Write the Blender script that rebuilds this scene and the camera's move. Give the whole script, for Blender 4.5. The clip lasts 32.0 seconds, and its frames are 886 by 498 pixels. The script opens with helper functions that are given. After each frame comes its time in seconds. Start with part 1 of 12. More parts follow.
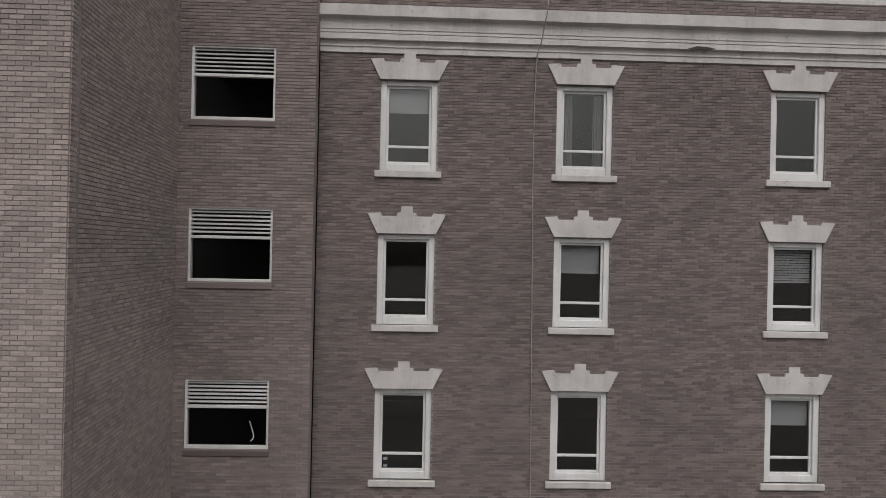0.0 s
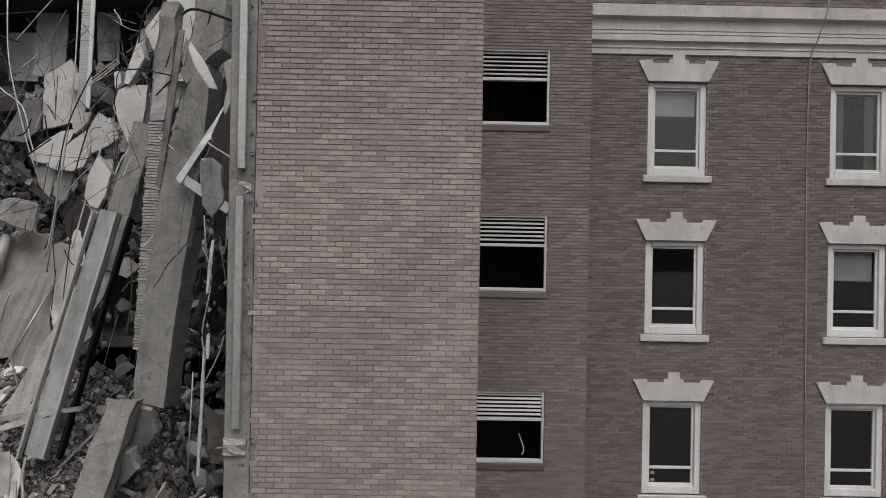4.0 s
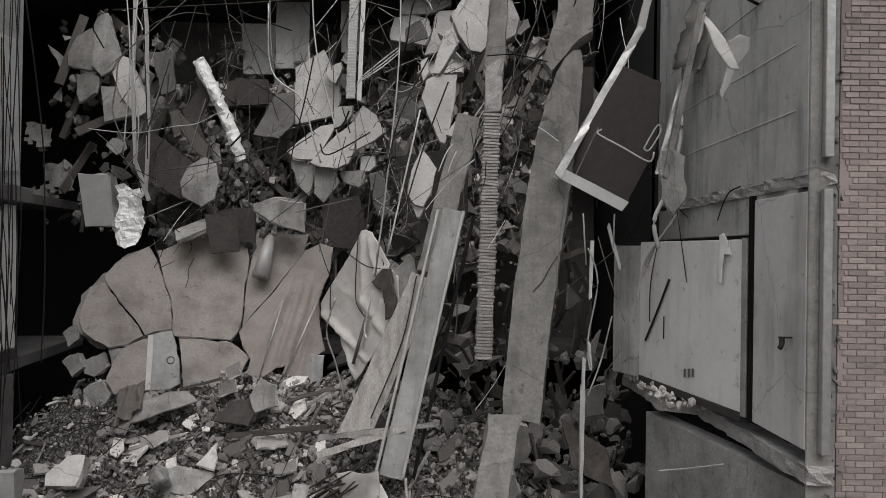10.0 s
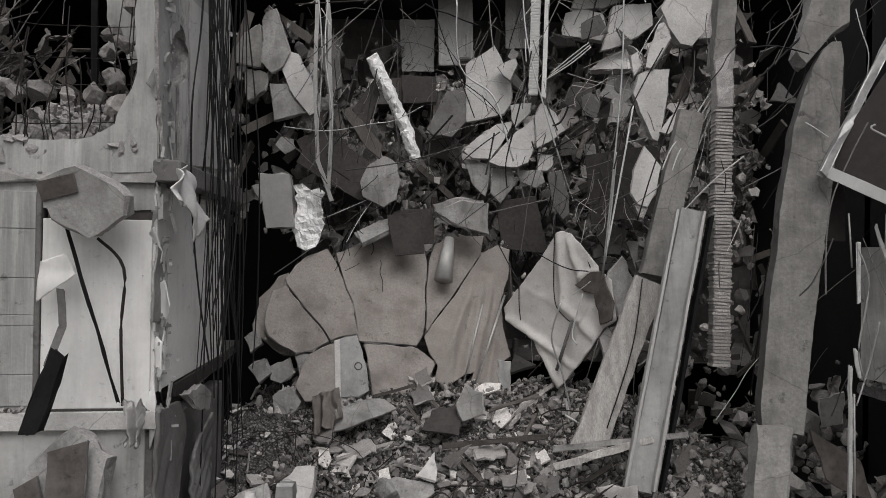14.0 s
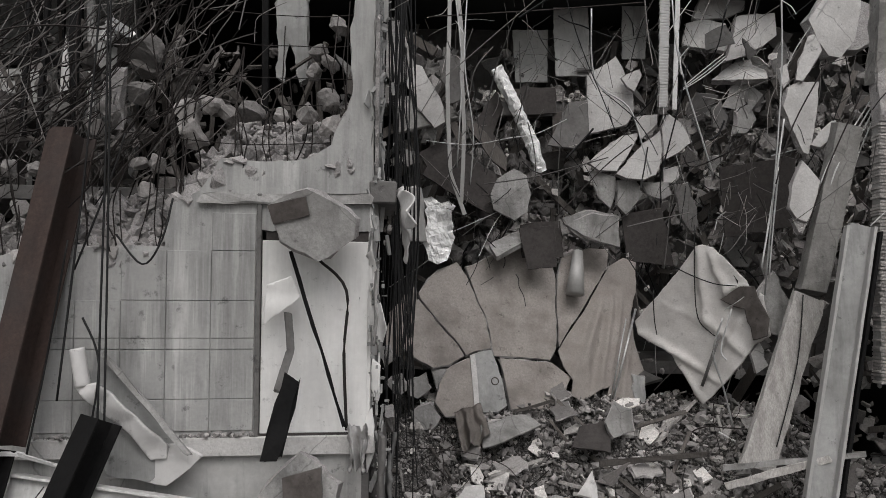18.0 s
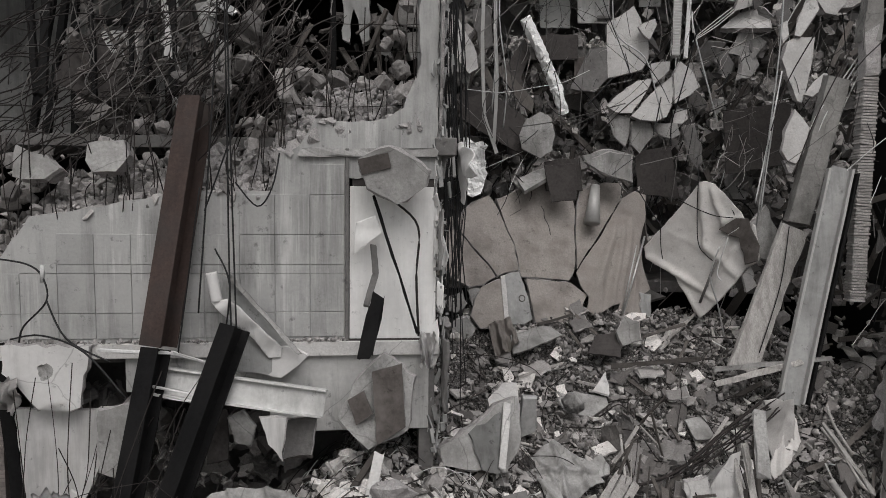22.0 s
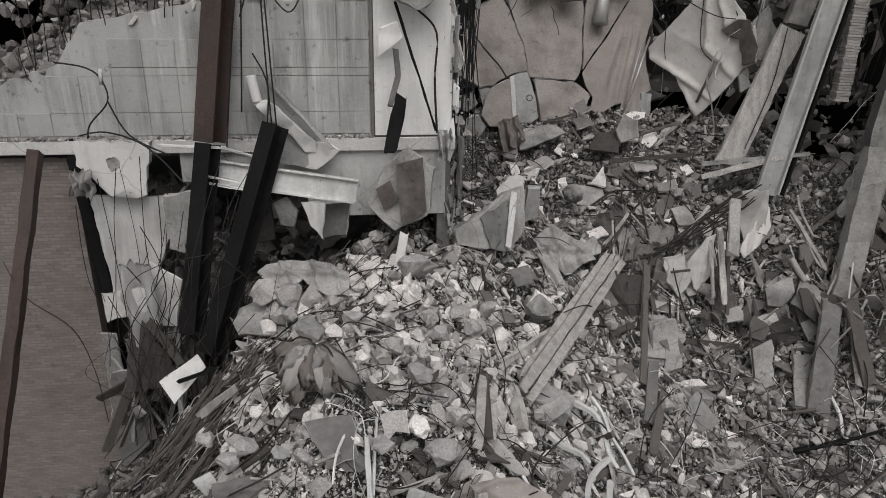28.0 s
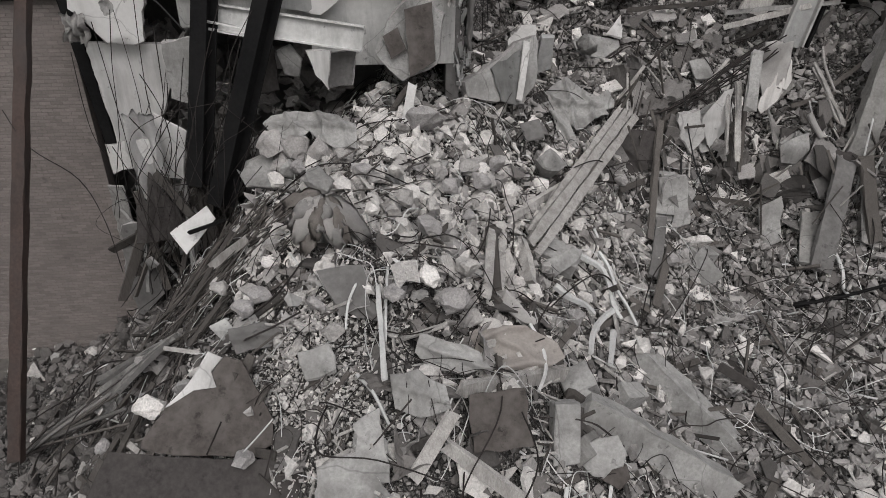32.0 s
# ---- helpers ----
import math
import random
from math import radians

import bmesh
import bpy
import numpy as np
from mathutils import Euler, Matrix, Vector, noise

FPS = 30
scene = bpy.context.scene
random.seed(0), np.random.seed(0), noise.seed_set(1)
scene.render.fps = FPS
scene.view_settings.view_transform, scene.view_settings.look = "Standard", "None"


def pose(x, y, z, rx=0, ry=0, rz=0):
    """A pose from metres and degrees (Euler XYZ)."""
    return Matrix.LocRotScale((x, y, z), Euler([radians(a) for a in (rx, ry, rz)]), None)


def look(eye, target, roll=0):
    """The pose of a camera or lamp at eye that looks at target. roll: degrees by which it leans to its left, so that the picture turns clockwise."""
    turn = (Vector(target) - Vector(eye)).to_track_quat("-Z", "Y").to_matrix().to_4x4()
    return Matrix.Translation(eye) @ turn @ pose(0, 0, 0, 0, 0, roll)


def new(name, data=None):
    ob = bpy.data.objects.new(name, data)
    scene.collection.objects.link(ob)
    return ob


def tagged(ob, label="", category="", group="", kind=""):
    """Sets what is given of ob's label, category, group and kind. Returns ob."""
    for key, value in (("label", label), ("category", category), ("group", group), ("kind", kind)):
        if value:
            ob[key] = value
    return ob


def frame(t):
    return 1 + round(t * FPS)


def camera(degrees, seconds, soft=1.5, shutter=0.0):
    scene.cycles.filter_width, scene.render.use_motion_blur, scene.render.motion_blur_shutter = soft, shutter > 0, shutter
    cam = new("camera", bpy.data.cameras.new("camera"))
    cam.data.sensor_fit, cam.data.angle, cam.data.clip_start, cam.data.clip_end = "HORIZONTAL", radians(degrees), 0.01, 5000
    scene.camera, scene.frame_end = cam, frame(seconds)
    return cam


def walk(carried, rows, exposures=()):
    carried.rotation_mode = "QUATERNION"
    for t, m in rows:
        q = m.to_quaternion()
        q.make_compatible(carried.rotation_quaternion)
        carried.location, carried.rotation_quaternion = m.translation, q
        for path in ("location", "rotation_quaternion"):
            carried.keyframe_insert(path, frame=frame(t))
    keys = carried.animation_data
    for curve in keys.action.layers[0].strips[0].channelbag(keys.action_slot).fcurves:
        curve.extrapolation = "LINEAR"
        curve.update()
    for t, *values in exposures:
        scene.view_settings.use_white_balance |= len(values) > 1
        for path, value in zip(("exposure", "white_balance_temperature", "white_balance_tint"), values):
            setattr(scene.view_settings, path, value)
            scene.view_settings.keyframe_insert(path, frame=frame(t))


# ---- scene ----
cam = camera(63.3, 32.0, soft=0.8)
PATH = [
    (0, (-0.639, -0.601, 9.93), (-0.567, 1.398, 9.934), 1.2),
    (0.5, (-1.357, -0.563, 9.928), (-1.284, 1.436, 9.933), 1.2),
    (1, (-1.973, -0.525, 9.897), (-1.913, 1.474, 9.905), 1.1),
    (1.5, (-2.626, -0.454, 9.889), (-2.575, 1.546, 9.898), 1.1),
    (2, (-3.301, -0.378, 9.899), (-3.256, 1.621, 9.907), 1.1),
    (2.5, (-3.914, -0.291, 9.889), (-3.879, 1.708, 9.897), 1.1),
    (3, (-4.619, -0.15, 9.875), (-4.581, 1.85, 9.886), 1.0),
    (3.5, (-5.163, -0.129, 9.937), (-5.147, 1.871, 9.943), 1.1),
    (5.5, (-7.675, 0.321, 9.983), (-7.666, 2.321, 9.99), 1.0),
    (6, (-8.244, 0.426, 9.989), (-8.236, 2.426, 9.996), 1.0),
    (6.5, (-8.788, 0.528, 9.986), (-8.783, 2.528, 9.995), 0.9),
    (7, (-9.326, 0.624, 9.983), (-9.322, 2.624, 9.992), 0.9),
    (7.5, (-9.845, 0.696, 9.972), (-9.843, 2.696, 9.981), 0.9),
    (8, (-10.373, 0.754, 9.946), (-10.371, 2.754, 9.958), 1.0),
    (8.5, (-10.882, 0.827, 9.933), (-10.882, 2.827, 9.943), 1.0),
    (9, (-11.386, 0.919, 9.9), (-11.388, 2.919, 9.91), 0.9),
    (9.5, (-11.899, 0.998, 9.855), (-11.902, 2.998, 9.866), 0.9),
    (10, (-12.397, 1.065, 9.832), (-12.402, 3.064, 9.844), 0.9),
    (10.5, (-12.903, 1.11, 9.805), (-12.91, 3.11, 9.818), 0.9),
    (11, (-13.417, 1.145, 9.77), (-13.424, 3.144, 9.787), 1.0),
    (11.5, (-13.892, 1.208, 9.738), (-13.905, 3.208, 9.758), 1.0),
    (12, (-14.392, 1.283, 9.688), (-14.408, 3.283, 9.713), 1.0),
    (12.5, (-14.944, 1.33, 9.704), (-14.958, 3.33, 9.727), 1.0),
    (13, (-15.428, 1.431, 9.71), (-15.447, 3.431, 9.733), 0.9),
    (13.5, (-15.915, 1.521, 9.722), (-15.94, 3.521, 9.744), 0.9),
    (14, (-16.405, 1.607, 9.752), (-16.432, 3.607, 9.772), 0.9),
    (14.5, (-16.887, 1.727, 9.777), (-16.917, 3.727, 9.796), 0.9),
    (16.5, (-18.409, 1.984, 9.877), (-18.451, 3.983, 9.898), 0.8),
    (17, (-18.69, 1.943, 9.912), (-18.732, 3.942, 9.933), 0.8),
    (17.5, (-18.947, 1.834, 9.951), (-18.988, 3.834, 9.972), 0.8),
    (18, (-19.151, 1.669, 9.967), (-19.196, 3.669, 9.992), 0.8),
    (18.5, (-19.354, 1.464, 10.007), (-19.398, 3.464, 10.029), 0.9),
    (19, (-19.509, 1.214, 10.034), (-19.555, 3.213, 10.048), 0.8),
    (19.5, (-19.634, 0.937, 10.069), (-19.682, 2.936, 10.068), 0.8),
    (20, (-19.728, 0.652, 10.133), (-19.778, 2.651, 10.107), 0.8),
    (20.5, (-19.796, 0.347, 10.197), (-19.845, 2.345, 10.129), 0.8),
    (21, (-19.833, 0.028, 10.285), (-19.883, 2.024, 10.169), 0.9),
    (21.5, (-19.867, -0.274, 10.314), (-19.916, 1.719, 10.155), 0.8),
    (22, (-19.881, -0.586, 10.348), (-19.93, 1.403, 10.145), 0.9),
    (22.5, (-19.89, -0.855, 10.406), (-19.939, 1.129, 10.157), 0.9),
    (23, (-19.887, -1.11, 10.461), (-19.936, 0.867, 10.164), 0.9),
    (23.5, (-19.872, -1.367, 10.472), (-19.924, 0.603, 10.132), 0.8),
    (24, (-19.888, -1.552, 10.516), (-19.938, 0.409, 10.127), 0.9),
    (24.5, (-19.885, -1.661, 10.572), (-19.936, 0.291, 10.137), 0.9),
    (26.5, (-19.992, -1.906, 10.652), (-20.041, -0.003, 10.04), 1.0),
    (27, (-20.017, -1.967, 10.633), (-20.064, -0.078, 9.979), 1.0),
    (27.5, (-20.036, -2.018, 10.636), (-20.084, -0.145, 9.938), 0.9),
    (28, (-20.04, -2.048, 10.645), (-20.09, -0.191, 9.903), 0.9),
    (28.5, (-20.087, -2.036, 10.637), (-20.134, -0.195, 9.855), 0.9),
    (29, (-20.071, -2.022, 10.651), (-20.122, -0.202, 9.823), 1.0),
    (29.5, (-20.092, -2.028, 10.645), (-20.14, -0.229, 9.772), 1.0),
    (30, (-20.085, -2.05, 10.608), (-20.136, -0.271, 9.694), 1.0),
    (30.5, (-20.107, -2.054, 10.567), (-20.156, -0.297, 9.613), 1.0),
    (31, (-20.119, -2.045, 10.55), (-20.167, -0.312, 9.552), 1.0),
    (31.5, (-20.138, -2.026, 10.512), (-20.186, -0.318, 9.473), 1.1),
    (32, (-20.124, -2.004, 10.46), (-20.173, -0.323, 9.379), 1.2),
]
walk(cam, [(t, look(eye, target, roll)) for t, eye, target, roll in PATH])

# ---- world, sun, exposure ----
world = bpy.data.worlds.new("overcast")
scene.world = world
world.use_nodes = True
wn, wl = world.node_tree.nodes, world.node_tree.links
wn.clear()
w_out = wn.new("ShaderNodeOutputWorld")
w_bg = wn.new("ShaderNodeBackground")
w_sky = wn.new("ShaderNodeTexSky")
w_hsv = wn.new("ShaderNodeHueSaturation")
w_sky.sky_type, w_sky.sun_disc = "NISHITA", False
w_sky.sun_elevation, w_sky.sun_rotation = radians(58), radians(190)
w_sky.air_density, w_sky.dust_density = 2.0, 6.0
w_hsv.inputs["Saturation"].default_value = 0.2
w_bg.inputs["Strength"].default_value = 0.125
wl.new(w_sky.outputs["Color"], w_hsv.inputs["Color"])
wl.new(w_hsv.outputs["Color"], w_bg.inputs["Color"])
wl.new(w_bg.outputs["Background"], w_out.inputs["Surface"])
sun = new("sun", bpy.data.lights.new("sun", "SUN"))
sun.data.energy, sun.data.angle, sun.data.color = 1.3, radians(30), (1.0, 0.962, 0.955)
sun.matrix_world = look((0, -24, 42), (-14, 6, 4))
scene.view_settings.exposure = -0.37


# ---- materials ----
def material(name, base, rough=0.85, spread=0.25, grain=18.0, blotch=1.2, bump=0.25, metal=0.0, second=None,
             mix=0.35, stretch=(1, 1, 1), island=False, spec=0.3, streak=0.0, speck=0.0, crack=0.0, drip=0.0):
    """A worn surface: grain and blotches in the colour, relief at two sizes; island: each loose piece in a tone of its own."""
    m = bpy.data.materials.new(name)
    m.use_nodes = True
    nodes, links = m.node_tree.nodes, m.node_tree.links
    bsdf = nodes["Principled BSDF"]
    co = nodes.new("ShaderNodeTexCoord")
    geo = nodes.new("ShaderNodeNewGeometry")
    mp = nodes.new("ShaderNodeMapping")
    mp.inputs["Scale"].default_value = stretch
    links.new(geo.outputs["Position"], mp.inputs["Vector"])
    n1 = nodes.new("ShaderNodeTexNoise")
    n1.inputs["Scale"].default_value, n1.inputs["Detail"].default_value, n1.inputs["Roughness"].default_value = grain, 6, 0.65
    n2 = nodes.new("ShaderNodeTexNoise")
    n2.inputs["Scale"].default_value, n2.inputs["Detail"].default_value, n2.inputs["Roughness"].default_value = blotch, 5, 0.6
    links.new(mp.outputs["Vector"], n1.inputs["Vector"])
    links.new(mp.outputs["Vector"], n2.inputs["Vector"])
    dark = tuple(c * (1 - spread) for c in base)
    lite = tuple(min(1, c * (1 + spread)) for c in base)
    r1 = nodes.new("ShaderNodeValToRGB")
    r1.color_ramp.elements[0].position, r1.color_ramp.elements[1].position = 0.3, 0.72
    r1.color_ramp.elements[0].color, r1.color_ramp.elements[1].color = (*dark, 1), (*lite, 1)
    links.new(n1.outputs["Fac"], r1.inputs["Fac"])
    r2 = nodes.new("ShaderNodeValToRGB")
    r2.color_ramp.elements[0].position, r2.color_ramp.elements[1].position = 0.42, 0.66
    links.new(n2.outputs["Fac"], r2.inputs["Fac"])
    sc = nodes.new("ShaderNodeMath")
    sc.operation = "MULTIPLY"
    sc.inputs[1].default_value = mix
    links.new(r2.outputs["Color"], sc.inputs[0])
    mx = nodes.new("ShaderNodeMix")
    mx.data_type = "RGBA"
    other = second or tuple(c * 0.6 for c in base)
    mx.inputs["B"].default_value = (*other, 1)
    links.new(sc.outputs[0], mx.inputs["Factor"])
    links.new(r1.outputs["Color"], mx.inputs["A"])
    last = mx.outputs["Result"]
    for amount, scale, lo, hi, st in ((streak, 1.0, 0.5, 0.72, (3.2, 3.2, 0.3)), (speck, 5.0, 0.6, 0.68, (1, 1, 1)), (-drip, 1.5, 0.6, 0.7, (4.5, 4.5, 0.1))):
        if not amount:
            continue
        mp2 = nodes.new("ShaderNodeMapping")
        mp2.inputs["Scale"].default_value = st
        links.new(geo.outputs["Position"], mp2.inputs["Vector"])
        n3 = nodes.new("ShaderNodeTexNoise")
        n3.inputs["Scale"].default_value, n3.inputs["Detail"].default_value, n3.inputs["Roughness"].default_value = scale, 8, 0.7
        links.new(mp2.outputs["Vector"], n3.inputs["Vector"])
        mr = nodes.new("ShaderNodeMapRange")
        mr.inputs["From Min"].default_value, mr.inputs["From Max"].default_value = lo, hi
        mr.inputs["To Min"].default_value, mr.inputs["To Max"].default_value = 1.0, 1.0 - amount
        if scale < 2:
            # runs of dirt come and go along the wall
            wide = nodes.new("ShaderNodeTexNoise")
            wide.inputs["Scale"].default_value, wide.inputs["Detail"].default_value = 0.9, 3
            links.new(geo.outputs["Position"], wide.inputs["Vector"])
            gate = nodes.new("ShaderNodeMath")
            gate.operation = "MULTIPLY_ADD"
            gate.inputs[1].default_value, gate.inputs[2].default_value = 0.7, -0.33
            links.new(wide.outputs["Fac"], gate.inputs[0])
            both = nodes.new("ShaderNodeMath")
            both.operation = "ADD"
            links.new(n3.outputs["Fac"], both.inputs[0])
            links.new(gate.outputs[0], both.inputs[1])
            links.new(both.outputs[0], mr.inputs["Value"])
        else:
            links.new(n3.outputs["Fac"], mr.inputs["Value"])
        hs = nodes.new("ShaderNodeHueSaturation")
        links.new(last, hs.inputs["Color"])
        links.new(mr.outputs["Result"], hs.inputs["Value"])
        last = hs.outputs["Color"]
    if crack:
        # thin wandering cracks
        bend = nodes.new("ShaderNodeTexNoise")
        bend.inputs["Scale"].default_value, bend.inputs["Detail"].default_value = 1.6, 3
        links.new(geo.outputs["Position"], bend.inputs["Vector"])
        off = nodes.new("ShaderNodeVectorMath")
        off.operation = "MULTIPLY_ADD"
        off.inputs[1].default_value = (0.35, 0.35, 0.35)
        links.new(bend.outputs["Color"], off.inputs[0])
        links.new(geo.outputs["Position"], off.inputs[2])
        vor = nodes.new("ShaderNodeTexVoronoi")
        vor.feature = "DISTANCE_TO_EDGE"
        vor.inputs["Scale"].default_value = 0.5
        links.new(off.outputs["Vector"], vor.inputs["Vector"])
        cr = nodes.new("ShaderNodeMapRange")
        cr.inputs["From Min"].default_value, cr.inputs["From Max"].default_value = 0.001, 0.006
        cr.inputs["To Min"].default_value, cr.inputs["To Max"].default_value = 1.0 - crack, 1.0
        links.new(vor.outputs["Distance"], cr.inputs["Value"])
        hc = nodes.new("ShaderNodeHueSaturation")
        links.new(last, hc.inputs["Color"])
        links.new(cr.outputs["Result"], hc.inputs["Value"])
        last = hc.outputs["Color"]
    if island:
        info = nodes.new("ShaderNodeObjectInfo")
        add = nodes.new("ShaderNodeMath")
        add.operation = "ADD"
        fr = nodes.new("ShaderNodeMath")
        fr.operation = "FRACT"
        links.new(geo.outputs["Random Per Island"], add.inputs[0])
        links.new(info.outputs["Random"], add.inputs[1])
        links.new(add.outputs[0], fr.inputs[0])
        rr = nodes.new("ShaderNodeMapRange")
        rr.inputs["To Min"].default_value, rr.inputs["To Max"].default_value = 1 - island, 1 + island * 0.8
        links.new(fr.outputs[0], rr.inputs["Value"])
        hv = nodes.new("ShaderNodeHueSaturation")
        links.new(last, hv.inputs["Color"])
        links.new(rr.outputs["Result"], hv.inputs["Value"])
        last = hv.outputs["Color"]
    links.new(last, bsdf.inputs["Base Color"])
    bsdf.inputs["Metallic"].default_value = metal
    bsdf.inputs["Specular IOR Level"].default_value = spec
    rg = nodes.new("ShaderNodeMapRange")
    rg.inputs["To Min"].default_value, rg.inputs["To Max"].default_value = max(0.05, rough - 0.12), min(1, rough + 0.1)
    links.new(n1.outputs["Fac"], rg.inputs["Value"])
    links.new(rg.outputs["Result"], bsdf.inputs["Roughness"])
    b1 = nodes.new("ShaderNodeBump")
    b1.inputs["Strength"].default_value, b1.inputs["Distance"].default_value = bump, 0.02
    links.new(n1.outputs["Fac"], b1.inputs["Height"])
    b2 = nodes.new("ShaderNodeBump")
    b2.inputs["Strength"].default_value, b2.inputs["Distance"].default_value = bump, 0.06
    links.new(n2.outputs["Fac"], b2.inputs["Height"])
    links.new(b1.outputs["Normal"], b2.inputs["Normal"])
    links.new(b2.outputs["Normal"], bsdf.inputs["Normal"])
    return m


def gravel_material(name, scale, dark, lite):
    """Packed grit: every grain has a tone of its own; crevice shade is coloured into the joints."""
    m = material(name, lite, 0.95, 0.2, 40, 1.2, 0.3)
    nodes, links = m.node_tree.nodes, m.node_tree.links
    bsdf = nodes["Principled BSDF"]
    geo = nodes.new("ShaderNodeNewGeometry")
    last = None
    heights = []
    for k, s in ((0, scale), (1, scale * 2.3)):
        cell = nodes.new("ShaderNodeTexVoronoi")
        cell.inputs["Scale"].default_value = s
        gap = nodes.new("ShaderNodeTexVoronoi")
        gap.feature = "DISTANCE_TO_EDGE"
        gap.inputs["Scale"].default_value = s
        links.new(geo.outputs["Position"], cell.inputs["Vector"])
        links.new(geo.outputs["Position"], gap.inputs["Vector"])
        grey = nodes.new("ShaderNodeSeparateColor")
        links.new(cell.outputs["Color"], grey.inputs["Color"])
        joint = nodes.new("ShaderNodeMapRange")
        joint.inputs["From Max"].default_value = 0.16
        links.new(gap.outputs["Distance"], joint.inputs["Value"])
        both = nodes.new("ShaderNodeMath")
        both.operation = "MULTIPLY"
        links.new(grey.outputs["Red"], both.inputs[0])
        links.new(joint.outputs["Result"], both.inputs[1])
        heights.append((both.outputs[0], joint.outputs["Result"]))
    pick = nodes.new("ShaderNodeTexNoise")
    pick.inputs["Scale"].default_value = 1.4
    links.new(geo.outputs["Position"], pick.inputs["Vector"])
    sel = nodes.new("ShaderNodeMapRange")
    sel.inputs["From Min"].default_value, sel.inputs["From Max"].default_value = 0.45, 0.55
    links.new(pick.outputs["Fac"], sel.inputs["Value"])
    mixv = nodes.new("ShaderNodeMix")
    links.new(sel.outputs["Result"], mixv.inputs["Factor"])
    links.new(heights[0][0], mixv.inputs["A"])
    links.new(heights[1][0], mixv.inputs["B"])
    ramp = nodes.new("ShaderNodeValToRGB")
    ramp.color_ramp.elements[0].color, ramp.color_ramp.elements[1].color = (*dark, 1), (*lite, 1)
    ramp.color_ramp.elements[1].position = 0.85
    links.new(mixv.outputs["Result"], ramp.inputs["Fac"])
    links.new(ramp.outputs["Color"], bsdf.inputs["Base Color"])
    bump = nodes.new("ShaderNodeBump")
    bump.inputs["Strength"].default_value, bump.inputs["Distance"].default_value = 0.9, 0.03
    links.new(heights[0][1], bump.inputs["Height"])
    links.new(bump.outputs["Normal"], bsdf.inputs["Normal"])
    return m


def glass_material(name, tint, rough=0.03):
    m = bpy.data.materials.new(name)
    m.use_nodes = True
    b = m.node_tree.nodes["Principled BSDF"]
    b.inputs["Base Color"].default_value = (*tint, 1)
    b.inputs["Transmission Weight"].default_value = 1.0
    b.inputs["Roughness"].default_value = rough
    b.inputs["IOR"].default_value = 1.75
    return m


